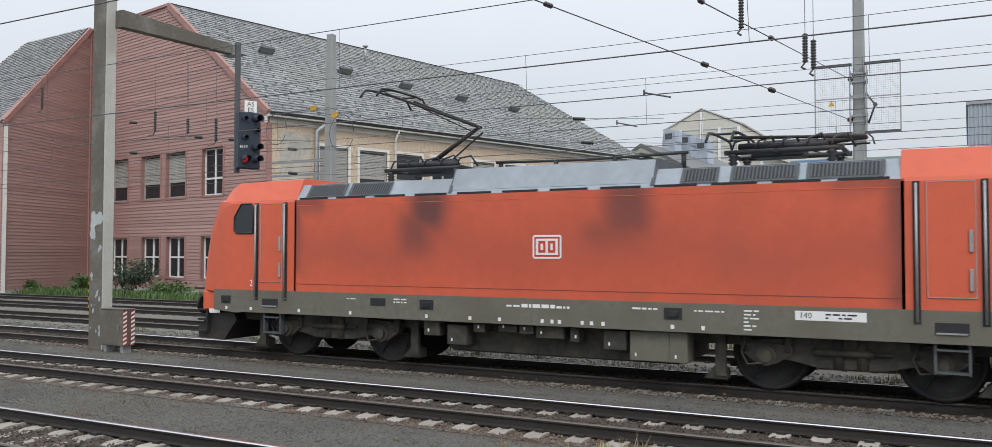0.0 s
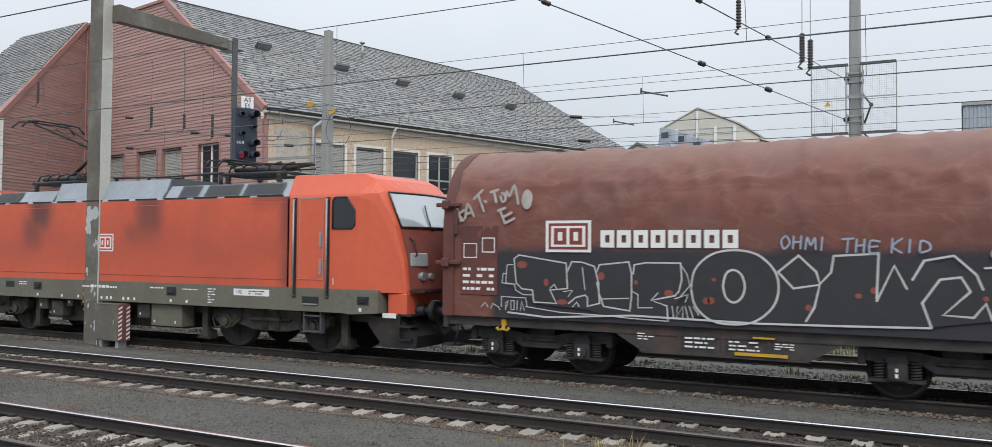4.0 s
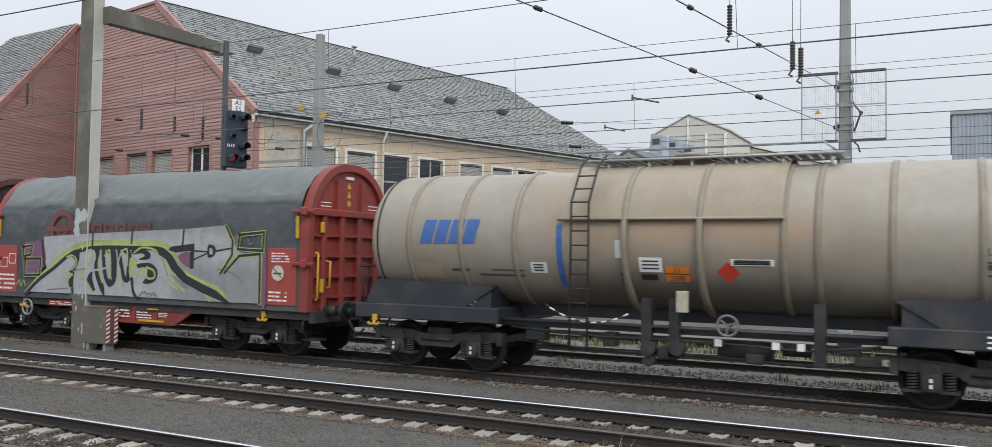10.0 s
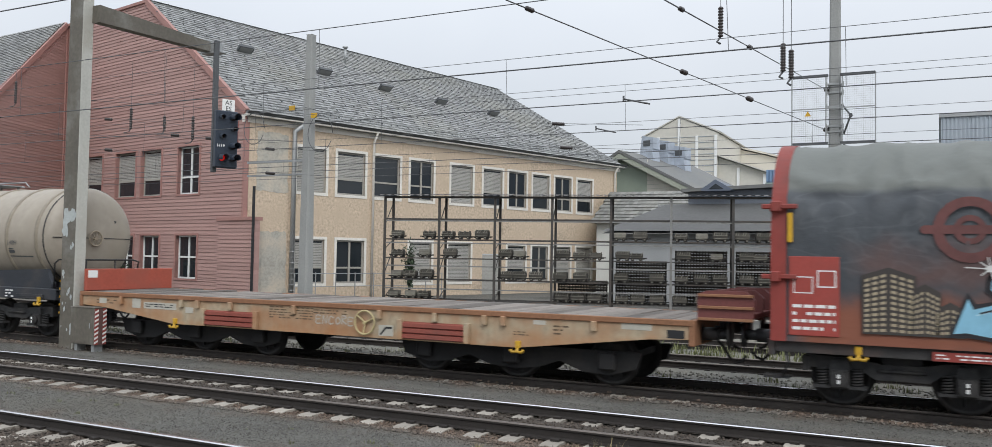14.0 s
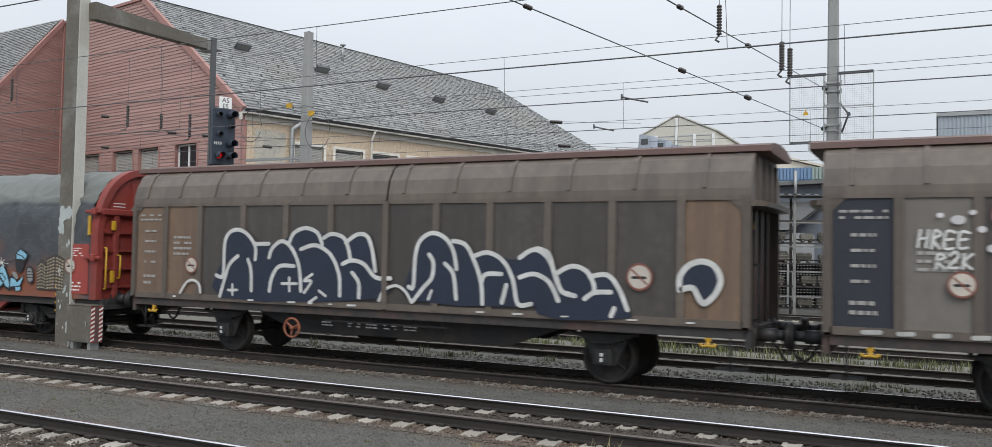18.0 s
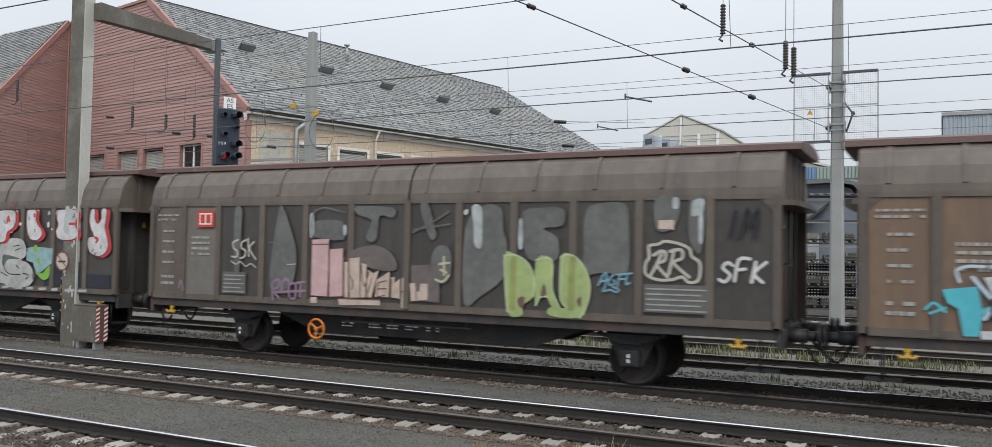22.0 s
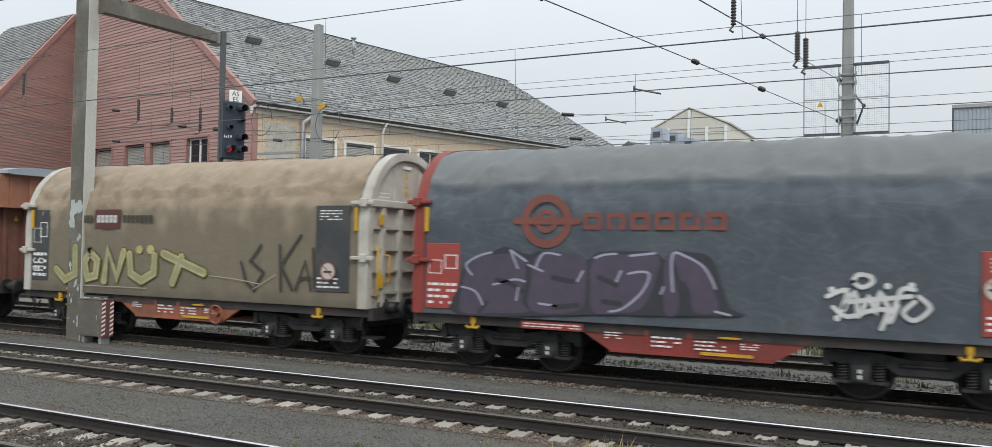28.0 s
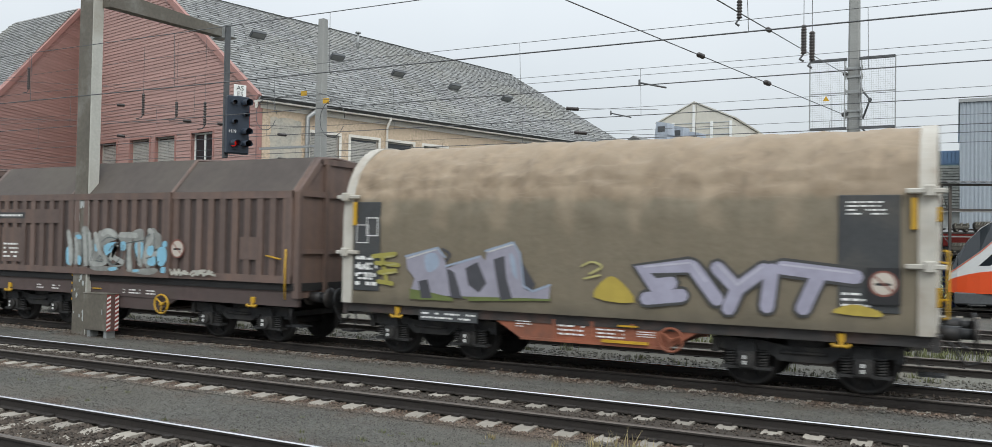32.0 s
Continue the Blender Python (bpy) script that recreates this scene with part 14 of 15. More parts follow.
mast_a = catenary_mast(-18.53, 22.6, 9.75, 0.42, 0.25, "catenary_mast", "tapered grey concrete catenary mast behind the train")
mast_b = catenary_mast(-3.33, 33.0, 16.0, 0.50, 0.29, "catenary_mast", "tapered grey concrete catenary mast with guard mesh")
for z in (6.95, 7.15, 7.85, 8.35, 8.65):
    bm = bmesh.new()
    w = 0.235
    box(bm, -w, w, -w, w, z + 0.2 - 0.035, z + 0.2 + 0.035, 0.01)
    for x in (-w - 0.06, w + 0.02):
        box(bm, x, x + 0.05, -w - 0.05, -w + 0.06, z + 0.12, z + 0.28)
    part("clamp_band", bm, GALV, mast_b)
for z, w in ((6.73, 0.045), (9.15, 0.045)):
    for x0, x1 in ((-1.40, -0.2), (0.2, 1.34)):
        bm = bmesh.new()
        box(bm, x0, x1, -0.40, -0.30, z - w, z + w)
        part("guard_bar", bm, DARK_GREY, mast_b)
bm = bmesh.new()
for x in (-1.43, 1.35):
    box(bm, x - 0.018, x + 0.018, -0.37, -0.33, 6.7, 9.18)
for x in (-0.27, 0.27):
    box(bm, x - 0.018, x + 0.018, -0.37, -0.33, 6.7, 9.18)
box(bm, -1.42, 1.34, -0.365, -0.335, 7.96, 8.0)
guard = part("guard_frame", bm, GALV, mast_b)
bm = bmesh.new()
for i in range(38):
    x = -1.4 + 2.73 * i / 37
    box(bm, x - 0.0022, x + 0.0022, -0.352, -0.348, 6.75, 9.13)
for i in range(32):
    z = 6.78 + 2.33 * i / 31
    box(bm, -1.4, 1.33, -0.352, -0.348, z - 0.0022, z + 0.0022)
part("wire_mesh", bm, GALV, guard)
bm = bmesh.new()
pipe(bm, [(0.25, -0.3, 8.1), (0.55, -0.4, 7.68), (0.32, -0.3, 7.05)], 0.035)
rod(bm, (0.55, -0.46, 7.68), (0.55, -0.34, 7.68), 0.07, 8)
pipe(bm, [(0.25, -0.3, 6.75), (0.45, -0.4, 6.55), (0.52, -0.4, 6.3)], 0.03)
part("stay_bracket", bm, DARK_GREY, mast_b)
bm = bmesh.new()
v = [bm.verts.new((-0.88 + p, -0.375, 7.72 + q)) for p, q in ((-0.11, 0), (0.11, 0), (0, 0.19))]
bm.faces.new(v)
part("warning_sign", bm, YELLOW, mast_b)
for x, z in ((-0.5, 7.3), (0.42, 7.0)):
    bm = bmesh.new()
    box(bm, x - 0.12, x + 0.12, -0.3, -0.27, z - 0.08, z + 0.08)
    box(bm, min(x, 0), max(x, 0), -0.28, -0.24, z - 0.015, z + 0.015, mi=1)
    part("tag", bm, (YELLOW, GALV), mast_a, "yellow tag")
bm = bmesh.new()
for x0, z0, r in ((-2.1, 6.7, 0.45), (0.7, 6.4, 0.5)):
    pipe(bm, [(x0 + r * math.cos(i * 0.45), -0.3, z0 + 1.2 * r * math.sin(i * 0.45)) for i in range(14)], 0.012, 5)
pipe(bm, [(-2.3, -0.3, 7.2), (0, -0.25, 7.3), (1.2, -0.3, 7.0)], 0.01, 5)
part("cable_loop", bm, WIRE, mast_a)
bm = bmesh.new()
box(bm, -2.6, -0.2, -0.05, 0.05, 5.55, 5.62)
box(bm, -2.6, -0.2, -0.05, 0.05, 5.1, 5.16)
part("cross_arm", bm, GALV, mast_a)

wires = thing("overhead_wires", "thin dark catenary and contact wires over the tracks", "overhead wires", pose(0, 0, 0), kind="structure")
LINES = [("contact_wire", 7.233, 5.48, 0.009), ("messenger_wire", 11.806, 6.17, 0.010), ("contact_wire", 11.806, 5.15, 0.011), ("messenger_wire", 16.087, 6.42, 0.008), ("contact_wire", 16.087, 5.37, 0.011),
         ("messenger_wire", 20.45, 6.62, 0.008), ("feeder_wire", 20.45, 6.46, 0.008), ("contact_wire", 20.45, 5.48, 0.011), ("messenger_wire", 24.75, 6.40, 0.009), ("contact_wire", 24.75, 5.48, 0.012),
         ("messenger_wire", 28.9, 6.30, 0.010), ("contact_wire", 28.9, 5.78, 0.012), ("feeder_wire", 28.9, 5.49, 0.012)]
for nm, y, z, r in LINES:
    bm = bmesh.new()
    rod(bm, (-300, y, z), (120, y, z), r * (0.95 if nm == "contact_wire" else 0.75), 6)
    part(nm, bm, WIRE, wires)
rng = random.Random(21)
for y, z0, z1 in ((11.806, 5.15, 6.17), (16.087, 5.37, 6.42), (20.45, 5.48, 6.62), (24.75, 5.48, 6.40), (28.9, 5.78, 6.30)):
    for k in range(7):
        x = -34 + 5.2 * k + rng.uniform(-1.5, 1.5)
        bm = bmesh.new()
        rod(bm, (x, y, z0), (x + rng.uniform(-0.05, 0.05), y, z1), 0.005, 5)
        part("dropper", bm, WIRE, wires)


def insulator(a, b, r=0.055, name="insulator", n=7):
    """A ribbed insulator in a wire."""
    a, b = Vector(a), Vector(b)
    bm_ = bmesh.new()
    m_ = Matrix.Translation(a) @ (b - a).to_track_quat("Z", "Y").to_matrix().to_4x4()
    h = (b - a).length
    prof = [(r * 0.35, 0)]
    for i in range(n):
        prof += [(r, h * (i + 0.2) / n), (r * 0.9, h * (i + 0.55) / n), (r * 0.55, h * (i + 0.9) / n)]
    prof.append((r * 0.3, h))
    lathe(bm_, prof, m_, 10)
    part(name, bm_, INSUL, wires)


for a, b, spots, size in (((-3.62, 33.0, 7.05), (-6.05, 12.0, 6.33), (0.0, 0.42, 0.647, 0.965), 0.095), ((-3.62, 33.0, 8.50), (-3.52, 12.0, 6.03), (0.0, 0.69, 0.952), 0.085), ((-6.05, 12.0, 6.33), (-8.6, 8.0, 7.2), (), 0), ((-3.52, 12.0, 6.03), (-5.0, 6.0, 6.33), (), 0)):
    a, b = Vector(a), Vector(b)
    bm = bmesh.new()
    rod(bm, a, b, 0.011, 6)
    part("span_wire", bm, WIRE, wires)
    d = (b - a).normalized()
    for s in spots:
        p = a.lerp(b, s)
        k = size * (1 - 0.55 * s)
        insulator(p - d * k * 2.6, p + d * k * 2.6, k, n=3)
for x, z0, z1 in ((-3.37, 6.17, 6.7), (-2.33, 5.48, 5.96), (-2.2, 5.36, 5.84)):
    insulator((x, 15.0, z0), (x, 15.0, z1), 0.05, n=10)
    bm = bmesh.new()
    rod(bm, (x, 15, z1), (x, 15, 9.2), 0.006, 5)
    pipe(bm, [(x, 15, z0), (x - 0.06, 15, z0 - 0.08), (x, 15, z0 - 0.12)], 0.02, 5)
    part("hanger_wire", bm, WIRE, wires)
bm = bmesh.new()
rod(bm, (-1.9, 15.0, 9.2), (-3.5, 15.0, 9.15), 0.01, 6)
rod(bm, (-3.5, 15.0, 9.15), (-19.3, 14.72, 8.9), 0.01, 6)
part("span_wire", bm, WIRE, wires)
bm = bmesh.new()
rod(bm, (-40, 22, 9.2), (-18.53, 22.55, 6.9), 0.008, 6)
rod(bm, (-40, 22, 7.4), (-18.53, 22.55, 6.0), 0.008, 6)
rod(bm, (-40, 22, 8.6), (-18.53, 22.55, 9.0), 0.008, 6)
part("span_wire", bm, WIRE, wires)
for x, z0, z1 in ((-32.9, 8.11, 9.0), (-26.25, 6.74, 7.51), (-24.54, 6.59, 7.11), (-23.15, 6.2, 7.03), (-28.67, 7.3, 7.95)):
    insulator((x, 22, z0), (x, 22, z1), 0.06, n=9)
    bm = bmesh.new()
    rod(bm, (x, 22, z1), (x, 22, 9.25 if x > -30 else 9.4), 0.006, 5)
    pipe(bm, [(x, 22, z0), (x - 0.1, 22, z0 - 0.1), (x - 0.35, 22, z0 - 0.12)], 0.018, 5)
    part("hanger_wire", bm, WIRE, wires)
for x, z in ((-27.43, 7.16), (-23.99, 6.4), (-22.32, 6.21), (-27.38, 6.02), (-19.63, 5.73), (-19.6, 4.93), (-9.36, 6.0), (-9.11, 5.33)):
    insulator((x - 0.18, 22, z + 0.02), (x + 0.18, 22, z - 0.02), 0.055)
    bm = bmesh.new()
    rod(bm, (x - 2.6, 22, z + 0.2), (x + 2.4, 22, z - 0.16), 0.006, 5)
    part("stay_wire", bm, WIRE, wires)
for x, y, z in ((-5.2, 16.087, 5.45), (-7.4, 20.45, 5.6)):
    bm = bmesh.new()
    pipe(bm, [(x - 0.28, y, z - 0.03), (x + 0.25, y, z - 0.16)], 0.018, 6)
    rod(bm, (x - 0.28, y, z - 0.08), (x - 0.28, y, z + 0.03), 0.02, 6)
    part("registration_arm", bm, WIRE, wires)

# ---- storage rack with spare parts ----
RACK_STEEL = surface("rack_steel_mat", (0.07, 0.066, 0.062), 0.6, 0.3, vary=0.25, dirt=(0.12, 0.085, 0.06), bump=0.1)
RACK_BEAM = surface("rack_beam_mat", (0.27, 0.27, 0.26), 0.6, 0.3, vary=0.3, stain=3.0, dirt=(0.10, 0.08, 0.06), dirt_amount=0.5, bump=0.05)
rack = thing("storage_rack", "long dark steel storage rack with corrugated top", "storage rack", pose(-24.4, 35.71, -0.2, 0, 0, 15.5))
BAY = 2.77
SHELVES = (0.40, 1.38, 2.42, 3.34, 4.34)
EDGES = (0.93, 2.04, 3.16, 4.24)
for i in range(12):
    for y in (0.0, 1.3):
        bm = bmesh.new()
        box(bm, i * BAY - 0.055, i * BAY + 0.055, y - 0.055, y + 0.055, 0, 5.4)
        part("post", bm, RACK_STEEL if i not in (7, 5) or y else RACK_BEAM, rack)
    if i % 1 == 0:
        bm = bmesh.new()
        for k in range(4):
            rod(bm, (i * BAY, 0, 0.4 + 1.2 * k), (i * BAY, 1.3, 1.6 + 1.2 * k if k % 2 else 0.9 + 1.2 * k), 0.025, 5)
        part("brace", bm, RACK_STEEL, rack)
for z in SHELVES:
    for y in (0.1, 0.55, 1.3):
        bm = bmesh.new()
        box(bm, 0, 11 * BAY, y - 0.035, y + 0.035, z - 0.055, z)
        part("shelf_rail", bm, RACK_STEEL, rack)
for z in EDGES:
    bm = bmesh.new()
    box(bm, 0, 11 * BAY, -0.03, 0.03, z - 0.05, z + 0.01)
    part("beam", bm, RACK_BEAM, rack)
bm = bmesh.new()
n = 330
rows_ = []
for i in range(n + 1):
    x = -0.3 + (11 * BAY + 0.6) * i / n
    zz = 5.5 + 0.022 * (1 if i % 4 < 2 else -1)
    rows_.append([(x, -0.35, zz - 0.04), (x, 1.7, zz + 0.12)])
loft(bm, rows_, smooth=False)
part("corrugated_top", bm, RACK_STEEL, rack)
bm = bmesh.new()
box(bm, 0, 11 * BAY, -0.05, 0.05, 5.32, 5.42)
part("top_beam", bm, RACK_STEEL, rack)
SPARE = surface("spare_part_mat", (0.075, 0.069, 0.058), 0.8, 0.1, vary=0.3, grain=9, stain=3.0, dirt=(0.05, 0.042, 0.034), dirt_amount=0.5, bump=0.3, per_piece=0.45)
SPARE_PALE = surface("spare_lid_mat", (0.20, 0.19, 0.16), 0.75, 0.1, vary=0.3, grain=9, stain=3.0, dirt=(0.10, 0.085, 0.06), dirt_amount=0.5, bump=0.2, per_piece=0.5)
SPARE_DARK = surface("spare_base_mat", (0.028, 0.025, 0.022), 0.7, 0.2, vary=0.3, bump=0.2)


def spare_unit(name, label, kind_, half, tall, ribs, base_):
    """A ribbed brake unit on its two-roller carriage."""
    t = thing(name, label, "machine part", group=kind_)
    b = bmesh.new()
    prism(b, [(-half * 0.84, 0.13), (half * 0.84, 0.13), (half, 0.2), (half, tall - 0.06), (half * 0.92, tall), (-half * 0.92, tall), (-half, tall - 0.06), (-half, 0.2)], -0.2, 0.2, "y")
    house = part("housing", b, base_, t)
    b = bmesh.new()
    box(b, -half * 0.94, half * 0.94, -0.215, -0.2, tall - 0.12, tall - 0.095)
    box(b, -half * 0.94, half * 0.94, -0.215, -0.2, 0.17, 0.19)
    part("rim", b, SPARE_PALE, house)
    for k in range(ribs):
        x = -half * 0.8 + half * 1.6 * k / max(1, ribs - 1)
        b = bmesh.new()
        prism(b, [(x - 0.045, tall - 0.1), (x - 0.005, tall - 0.1), (x + 0.05, tall + 0.045), (x + 0.01, tall + 0.045)], -0.23, 0.18, "y")
        part("rib", b, SPARE_PALE, house)
    b = bmesh.new()
    box(b, -half - 0.07, half + 0.07, -0.16, 0.16, 0.08, 0.13)
    rod(b, (-half - 0.18, 0, 0.13), (half + 0.18, 0, 0.13), 0.03, 6)
    carriage = part("carriage", b, SPARE_DARK, t)
    for x in (-half * 0.62, half * 0.62):
        b = bmesh.new()
        rod(b, (x, -0.25, 0.08), (x, 0.25, 0.08), 0.08, 10)
        part("roller", b, SPARE_DARK, carriage)
        b = bmesh.new()
        box(b, x - 0.035, x + 0.035, -0.262, -0.25, 0.05, 0.11)
        part("bearing_cap", b, SPARE_PALE, carriage)
    return t


to_rack = pose(-24.4, 35.71, -0.2, 0, 0, 15.5)
kinds = [spare_unit("brake_unit", "grey-green ribbed brake unit on a rack shelf", "brake units on the rack", 0.33, 0.42, 6, SPARE),
         spare_unit("brake_cylinder", "worn olive brake cylinder housing on a rack shelf", "brake cylinders on the rack", 0.27, 0.40, 0, SPARE_PALE),
         spare_unit("brake_caliper", "dark worn caliper housing on a rack shelf", "brake calipers on the rack", 0.30, 0.36, 3, SPARE)]
rng = random.Random(77)
first = set()
for i in range(11):
    for k, z in enumerate(SHELVES[:4]):
        if i in (1, 2) and k == 0 or (i == 2 and k == 3) or (i == 1 and k == 1):
            continue
        for j, q in enumerate((0.52, 1.3, 2.1)):
            if (i, k) in ((1, 2), (3, 3)) and j:
                continue
            if rng.random() < (0.90 if i > 2 else 0.82):
                w = rng.choices((0, 1, 2), (6, 1, 2) if i > 1 else (2, 4, 2))[0]
                m = to_rack @ pose(i * BAY + q + rng.uniform(-0.12, 0.12), 0.3 + rng.uniform(-0.03, 0.03), z, 0, 0, rng.uniform(-5, 5))
                if w in first:
                    copy_thing(kinds[w], m)
                else:
                    kinds[w].matrix_basis = m
                    first.add(w)


def spring_bundle():
    t = thing("leaf_spring_stack", "stack of dark ribbed steel springs on the rack", "machine part", group="spring stacks on the rack")
    for k in range(4):
        b = bmesh.new()
        rod(b, (-1.2, 0.02 * k, 0.07 + 0.13 * k), (1.2, 0.02 * k, 0.07 + 0.13 * k), 0.05, 8)
        for i in range(18):
            ring(b, (-1.15 + 0.135 * i, 0.02 * k, 0.07 + 0.13 * k), (1, 0.3, 0), 0.064, 0.026, 8, 4)
        part("spring", b, SPARE if k % 2 else SPARE_DARK, t)
    return t


bundle = spring_bundle()
bundle.matrix_basis = to_rack @ pose(4 * BAY + 1.38, 1.0, SHELVES[1])
for i in range(3, 11):
    for k in (0, 1, 2):
        if k == 0 or (k == 1 and i > 3) or (k == 2 and i in (5, 6)):
            for y, up in ((1.0, 0.0), (0.95, 0.53)) if k < 2 else ((1.0, 0.0),):
                if (i, k, up) != (4, 1, 0.0):
                    copy_thing(bundle, to_rack @ pose(i * BAY + 1.38, y, SHELVES[k] + up))

# ---- buildings and roofs beyond ----
CLAD_CREAM = surface("cream_cladding_mat", (0.575, 0.55, 0.485), 0.7, vary=0.08, grain=3, stain=0.1, bump=0.05)
CLAD_GREY = surface("grey_cladding_mat", (0.36, 0.40, 0.44), 0.5, 0.2, vary=0.08, grain=3, stain=0.2, bump=0.03)
CLAD_BLUE = surface("blue_cladding_mat", (0.17, 0.27, 0.42), 0.5, vary=0.1, bump=0.03)
CLAD_GREEN = surface("green_cladding_mat", (0.30, 0.37, 0.34), 0.6, vary=0.1, bump=0.03)
ROOF_FAR = surface("grey_sheet_roof_mat", (0.155, 0.158, 0.155), 0.7, vary=0.15, grain=3, stain=0.3, dirt=(0.16, 0.155, 0.135), bump=0.05)
SHED_BLUE = surface("shed_wall_mat", (0.17, 0.19, 0.225), 0.7, vary=0.12, bump=0.05)
TILE_FAR = surface("green_grey_tile_mat", (0.175, 0.18, 0.16), 0.8, vary=0.15, dirt=(0.15, 0.15, 0.13), island=0.2, bump=0.1)

clad = thing("clad_hall", "tall blue-grey hall clad in corrugated metal", "building", pose(0, 67, -0.2))
bm = bmesh.new()
out = []
for i in range(120):
    x = 0.06 + 0.25 * i
    out += [(x, 0.0), (x + 0.10, 0.0), (x + 0.13, -0.05), (x + 0.22, -0.05)]
loft(bm, [[(x, y, 0) for x, y in out], [(x, y, 12.65) for x, y in out]], smooth=False)
box(bm, 0.06, 30, 0.02, 25, 0, 12.6)
part("wall", bm, CLAD_GREY, clad)
bm = bmesh.new()
box(bm, -0.05, 30.2, -0.15, 25.1, 12.62, 12.85)
part("roof_edge", bm, GALV, clad)

church = thing("factory_hall", "pale cream panelled factory hall with pitched roof", "building", pose(0, 110, -0.2))
bm = bmesh.new()
prism(bm, [(-34.7, 0), (-25.0, 0), (-25.0, 18.7), (-29.9, 20.9), (-34.7, 18.5)], 0, 60, "y")
prism(bm, [(-25.0, 0), (-19.1, 0), (-19.1, 13.5), (-25.0, 15.6)], 0.6, 60, "y")
part("wall", bm, CLAD_CREAM, church)
bm = bmesh.new()
for x in (-34.5, -32.6, -29.9, -27.6, -25.2):
    box(bm, x - 0.16, x + 0.16, -0.2, 0.05, 0, 18.4 if x != -29.9 else 20.6)
for x in (-22.5, -19.3):
    box(bm, x - 0.16, x + 0.16, 0.4, 0.65, 0, 14.2 if x < -20 else 13.3)
scattered("pilaster", bm, SIGN_WHITE, church)
bm = bmesh.new()
for k in range(24):
    box(bm, -34.6, -25.1, -0.06, 0.02, 1.0 + 0.75 * k, 1.06 + 0.75 * k)
part("panel_joint", bm, CLAD_GREY, church)
bm = bmesh.new()
for q in (((-34.9, 18.42), (-29.9, 20.95), (-29.9, 21.1), (-35.0, 18.55)), ((-29.9, 20.95), (-24.8, 18.7), (-24.7, 18.85), (-29.9, 21.1)), ((-25.0, 15.7), (-18.7, 13.4), (-18.6, 13.52), (-25.0, 15.85))):
    prism(bm, list(q), -0.15, 60, "y")
part("roof", bm, surface("pale_sheet_roof_mat", (0.53, 0.51, 0.46), 0.7, vary=0.1, stain=0.2), church)
bm = bmesh.new()
prism(bm, [(-25, 18.6), (-24.8, 18.3), (-8.3, 13.7), (-8.2, 14.0)], 14, 60, "y")
prism(bm, [(-25, 0), (-8.3, 0), (-8.3, 13.6), (-25, 18.2)], 14.5, 60, "y")
part("side_aisle", bm, surface("beige_cladding_mat", (0.60, 0.565, 0.49), 0.7, vary=0.12, stain=0.2), church)

band = thing("blue_roof_hall", "low hall with blue and grey-green corrugated band", "building", pose(0, 84, -0.2))
bm = bmesh.new()
box(bm, -14.6, 0.3, 0, 20, 0, 9.9)
part("wall", bm, CLAD_GREEN, band)
for x0, x1, mm in ((-14.5, -10.2, CLAD_BLUE), (-10.2, -1.4, CLAD_GREEN), (-1.4, 0.2, CLAD_BLUE)):
    bm = bmesh.new()
    k = int((x1 - x0) / 0.3)
    for i in range(k):
        box(bm, x0 + 0.3 * i, x0 + 0.3 * i + 0.2, -0.12, 0.05, 10.0, 11.1)
    box(bm, x0, x1, 0, 20, 9.9, 11.1)
    part("roof_band", bm, mm, band)
bm = bmesh.new()
lathe(bm, [(0.7, 11.0), (0.75, 11.5), (0.3, 11.75)], pose(-3.2, 3, 0), 12)
part("roof_vent", bm, GALV, band)

tiles = thing("tiled_roof_house", "long low house with green-grey tiled roof and white wall", "building", pose(0, 72, -0.2))
bm = bmesh.new()
box(bm, -8.0, 0.2, 0.3, 8, 0, 5.9)
part("wall", bm, PALE_WALL, tiles)
me = slates(((-8.5, -0.2, 5.6), (0.3, -0.2, 5.6), (0.3, 4.0, 9.1), (-8.5, 4.0, 9.1)), 26, 15, 0.05)
me.materials.clear()
me.materials.append(TILE_FAR)
o = new("tiled_roofing", me)
o.parent = tiles
tagged(o, "green-grey roof tiles", kind="stuff")
bm = bmesh.new()
prism(bm, [(-0.2, 5.5), (4.0, 9.0), (8.2, 5.5)], -8.5, 0.3)
part("roof", bm, TILE_FAR, tiles)

green = thing("gabled_house", "green gabled house with grey sheet roof and three vents", "building", pose(-24.4, 72, -0.2, 0, 0, -13))
GREEN_WALL = surface("pale_green_wall_mat", (0.31, 0.36, 0.29), 0.8, vary=0.1)
bm = bmesh.new()
prism(bm, [(-6, 0), (9.3, 0), (9.3, 6.9), (0, 11.5), (-6, 8.0)], 0, 12, "y")
part("wall", bm, GREEN_WALL, green)
bm = bmesh.new()
for k in range(14):
    zz = 6.0 + 0.36 * k
    xr = min(9.0, (11.4 - zz) * 2.0)
    if zz < 11.0:
        box(bm, max(2.3, 2.3), max(2.35, xr), -0.05, 0.0, zz, zz + 0.33)
part("cladding", bm, CLAD_CREAM, green, "cream boards in the gable")
bm = bmesh.new()
prism(bm, [(0, 11.9), (9.9, 7.0), (9.9, 6.75), (0, 11.62), (-6.4, 8.1), (-6.4, 8.4)], -0.9, 11.6, "y")
part("roof", bm, ROOF_FAR, green)
bm = bmesh.new()
prism(bm, [(0, 11.6), (9.7, 6.8), (9.7, 6.35), (0, 11.15), (-6.2, 7.6), (-6.2, 8.1)], -0.86, -0.74, "y")
part("verge_board", bm, surface("verge_mat", (0.36, 0.38, 0.31), 0.8, vary=0.1), green)
VENT = surface("vent_mat", (0.42, 0.46, 0.52), 0.45, 0.3)
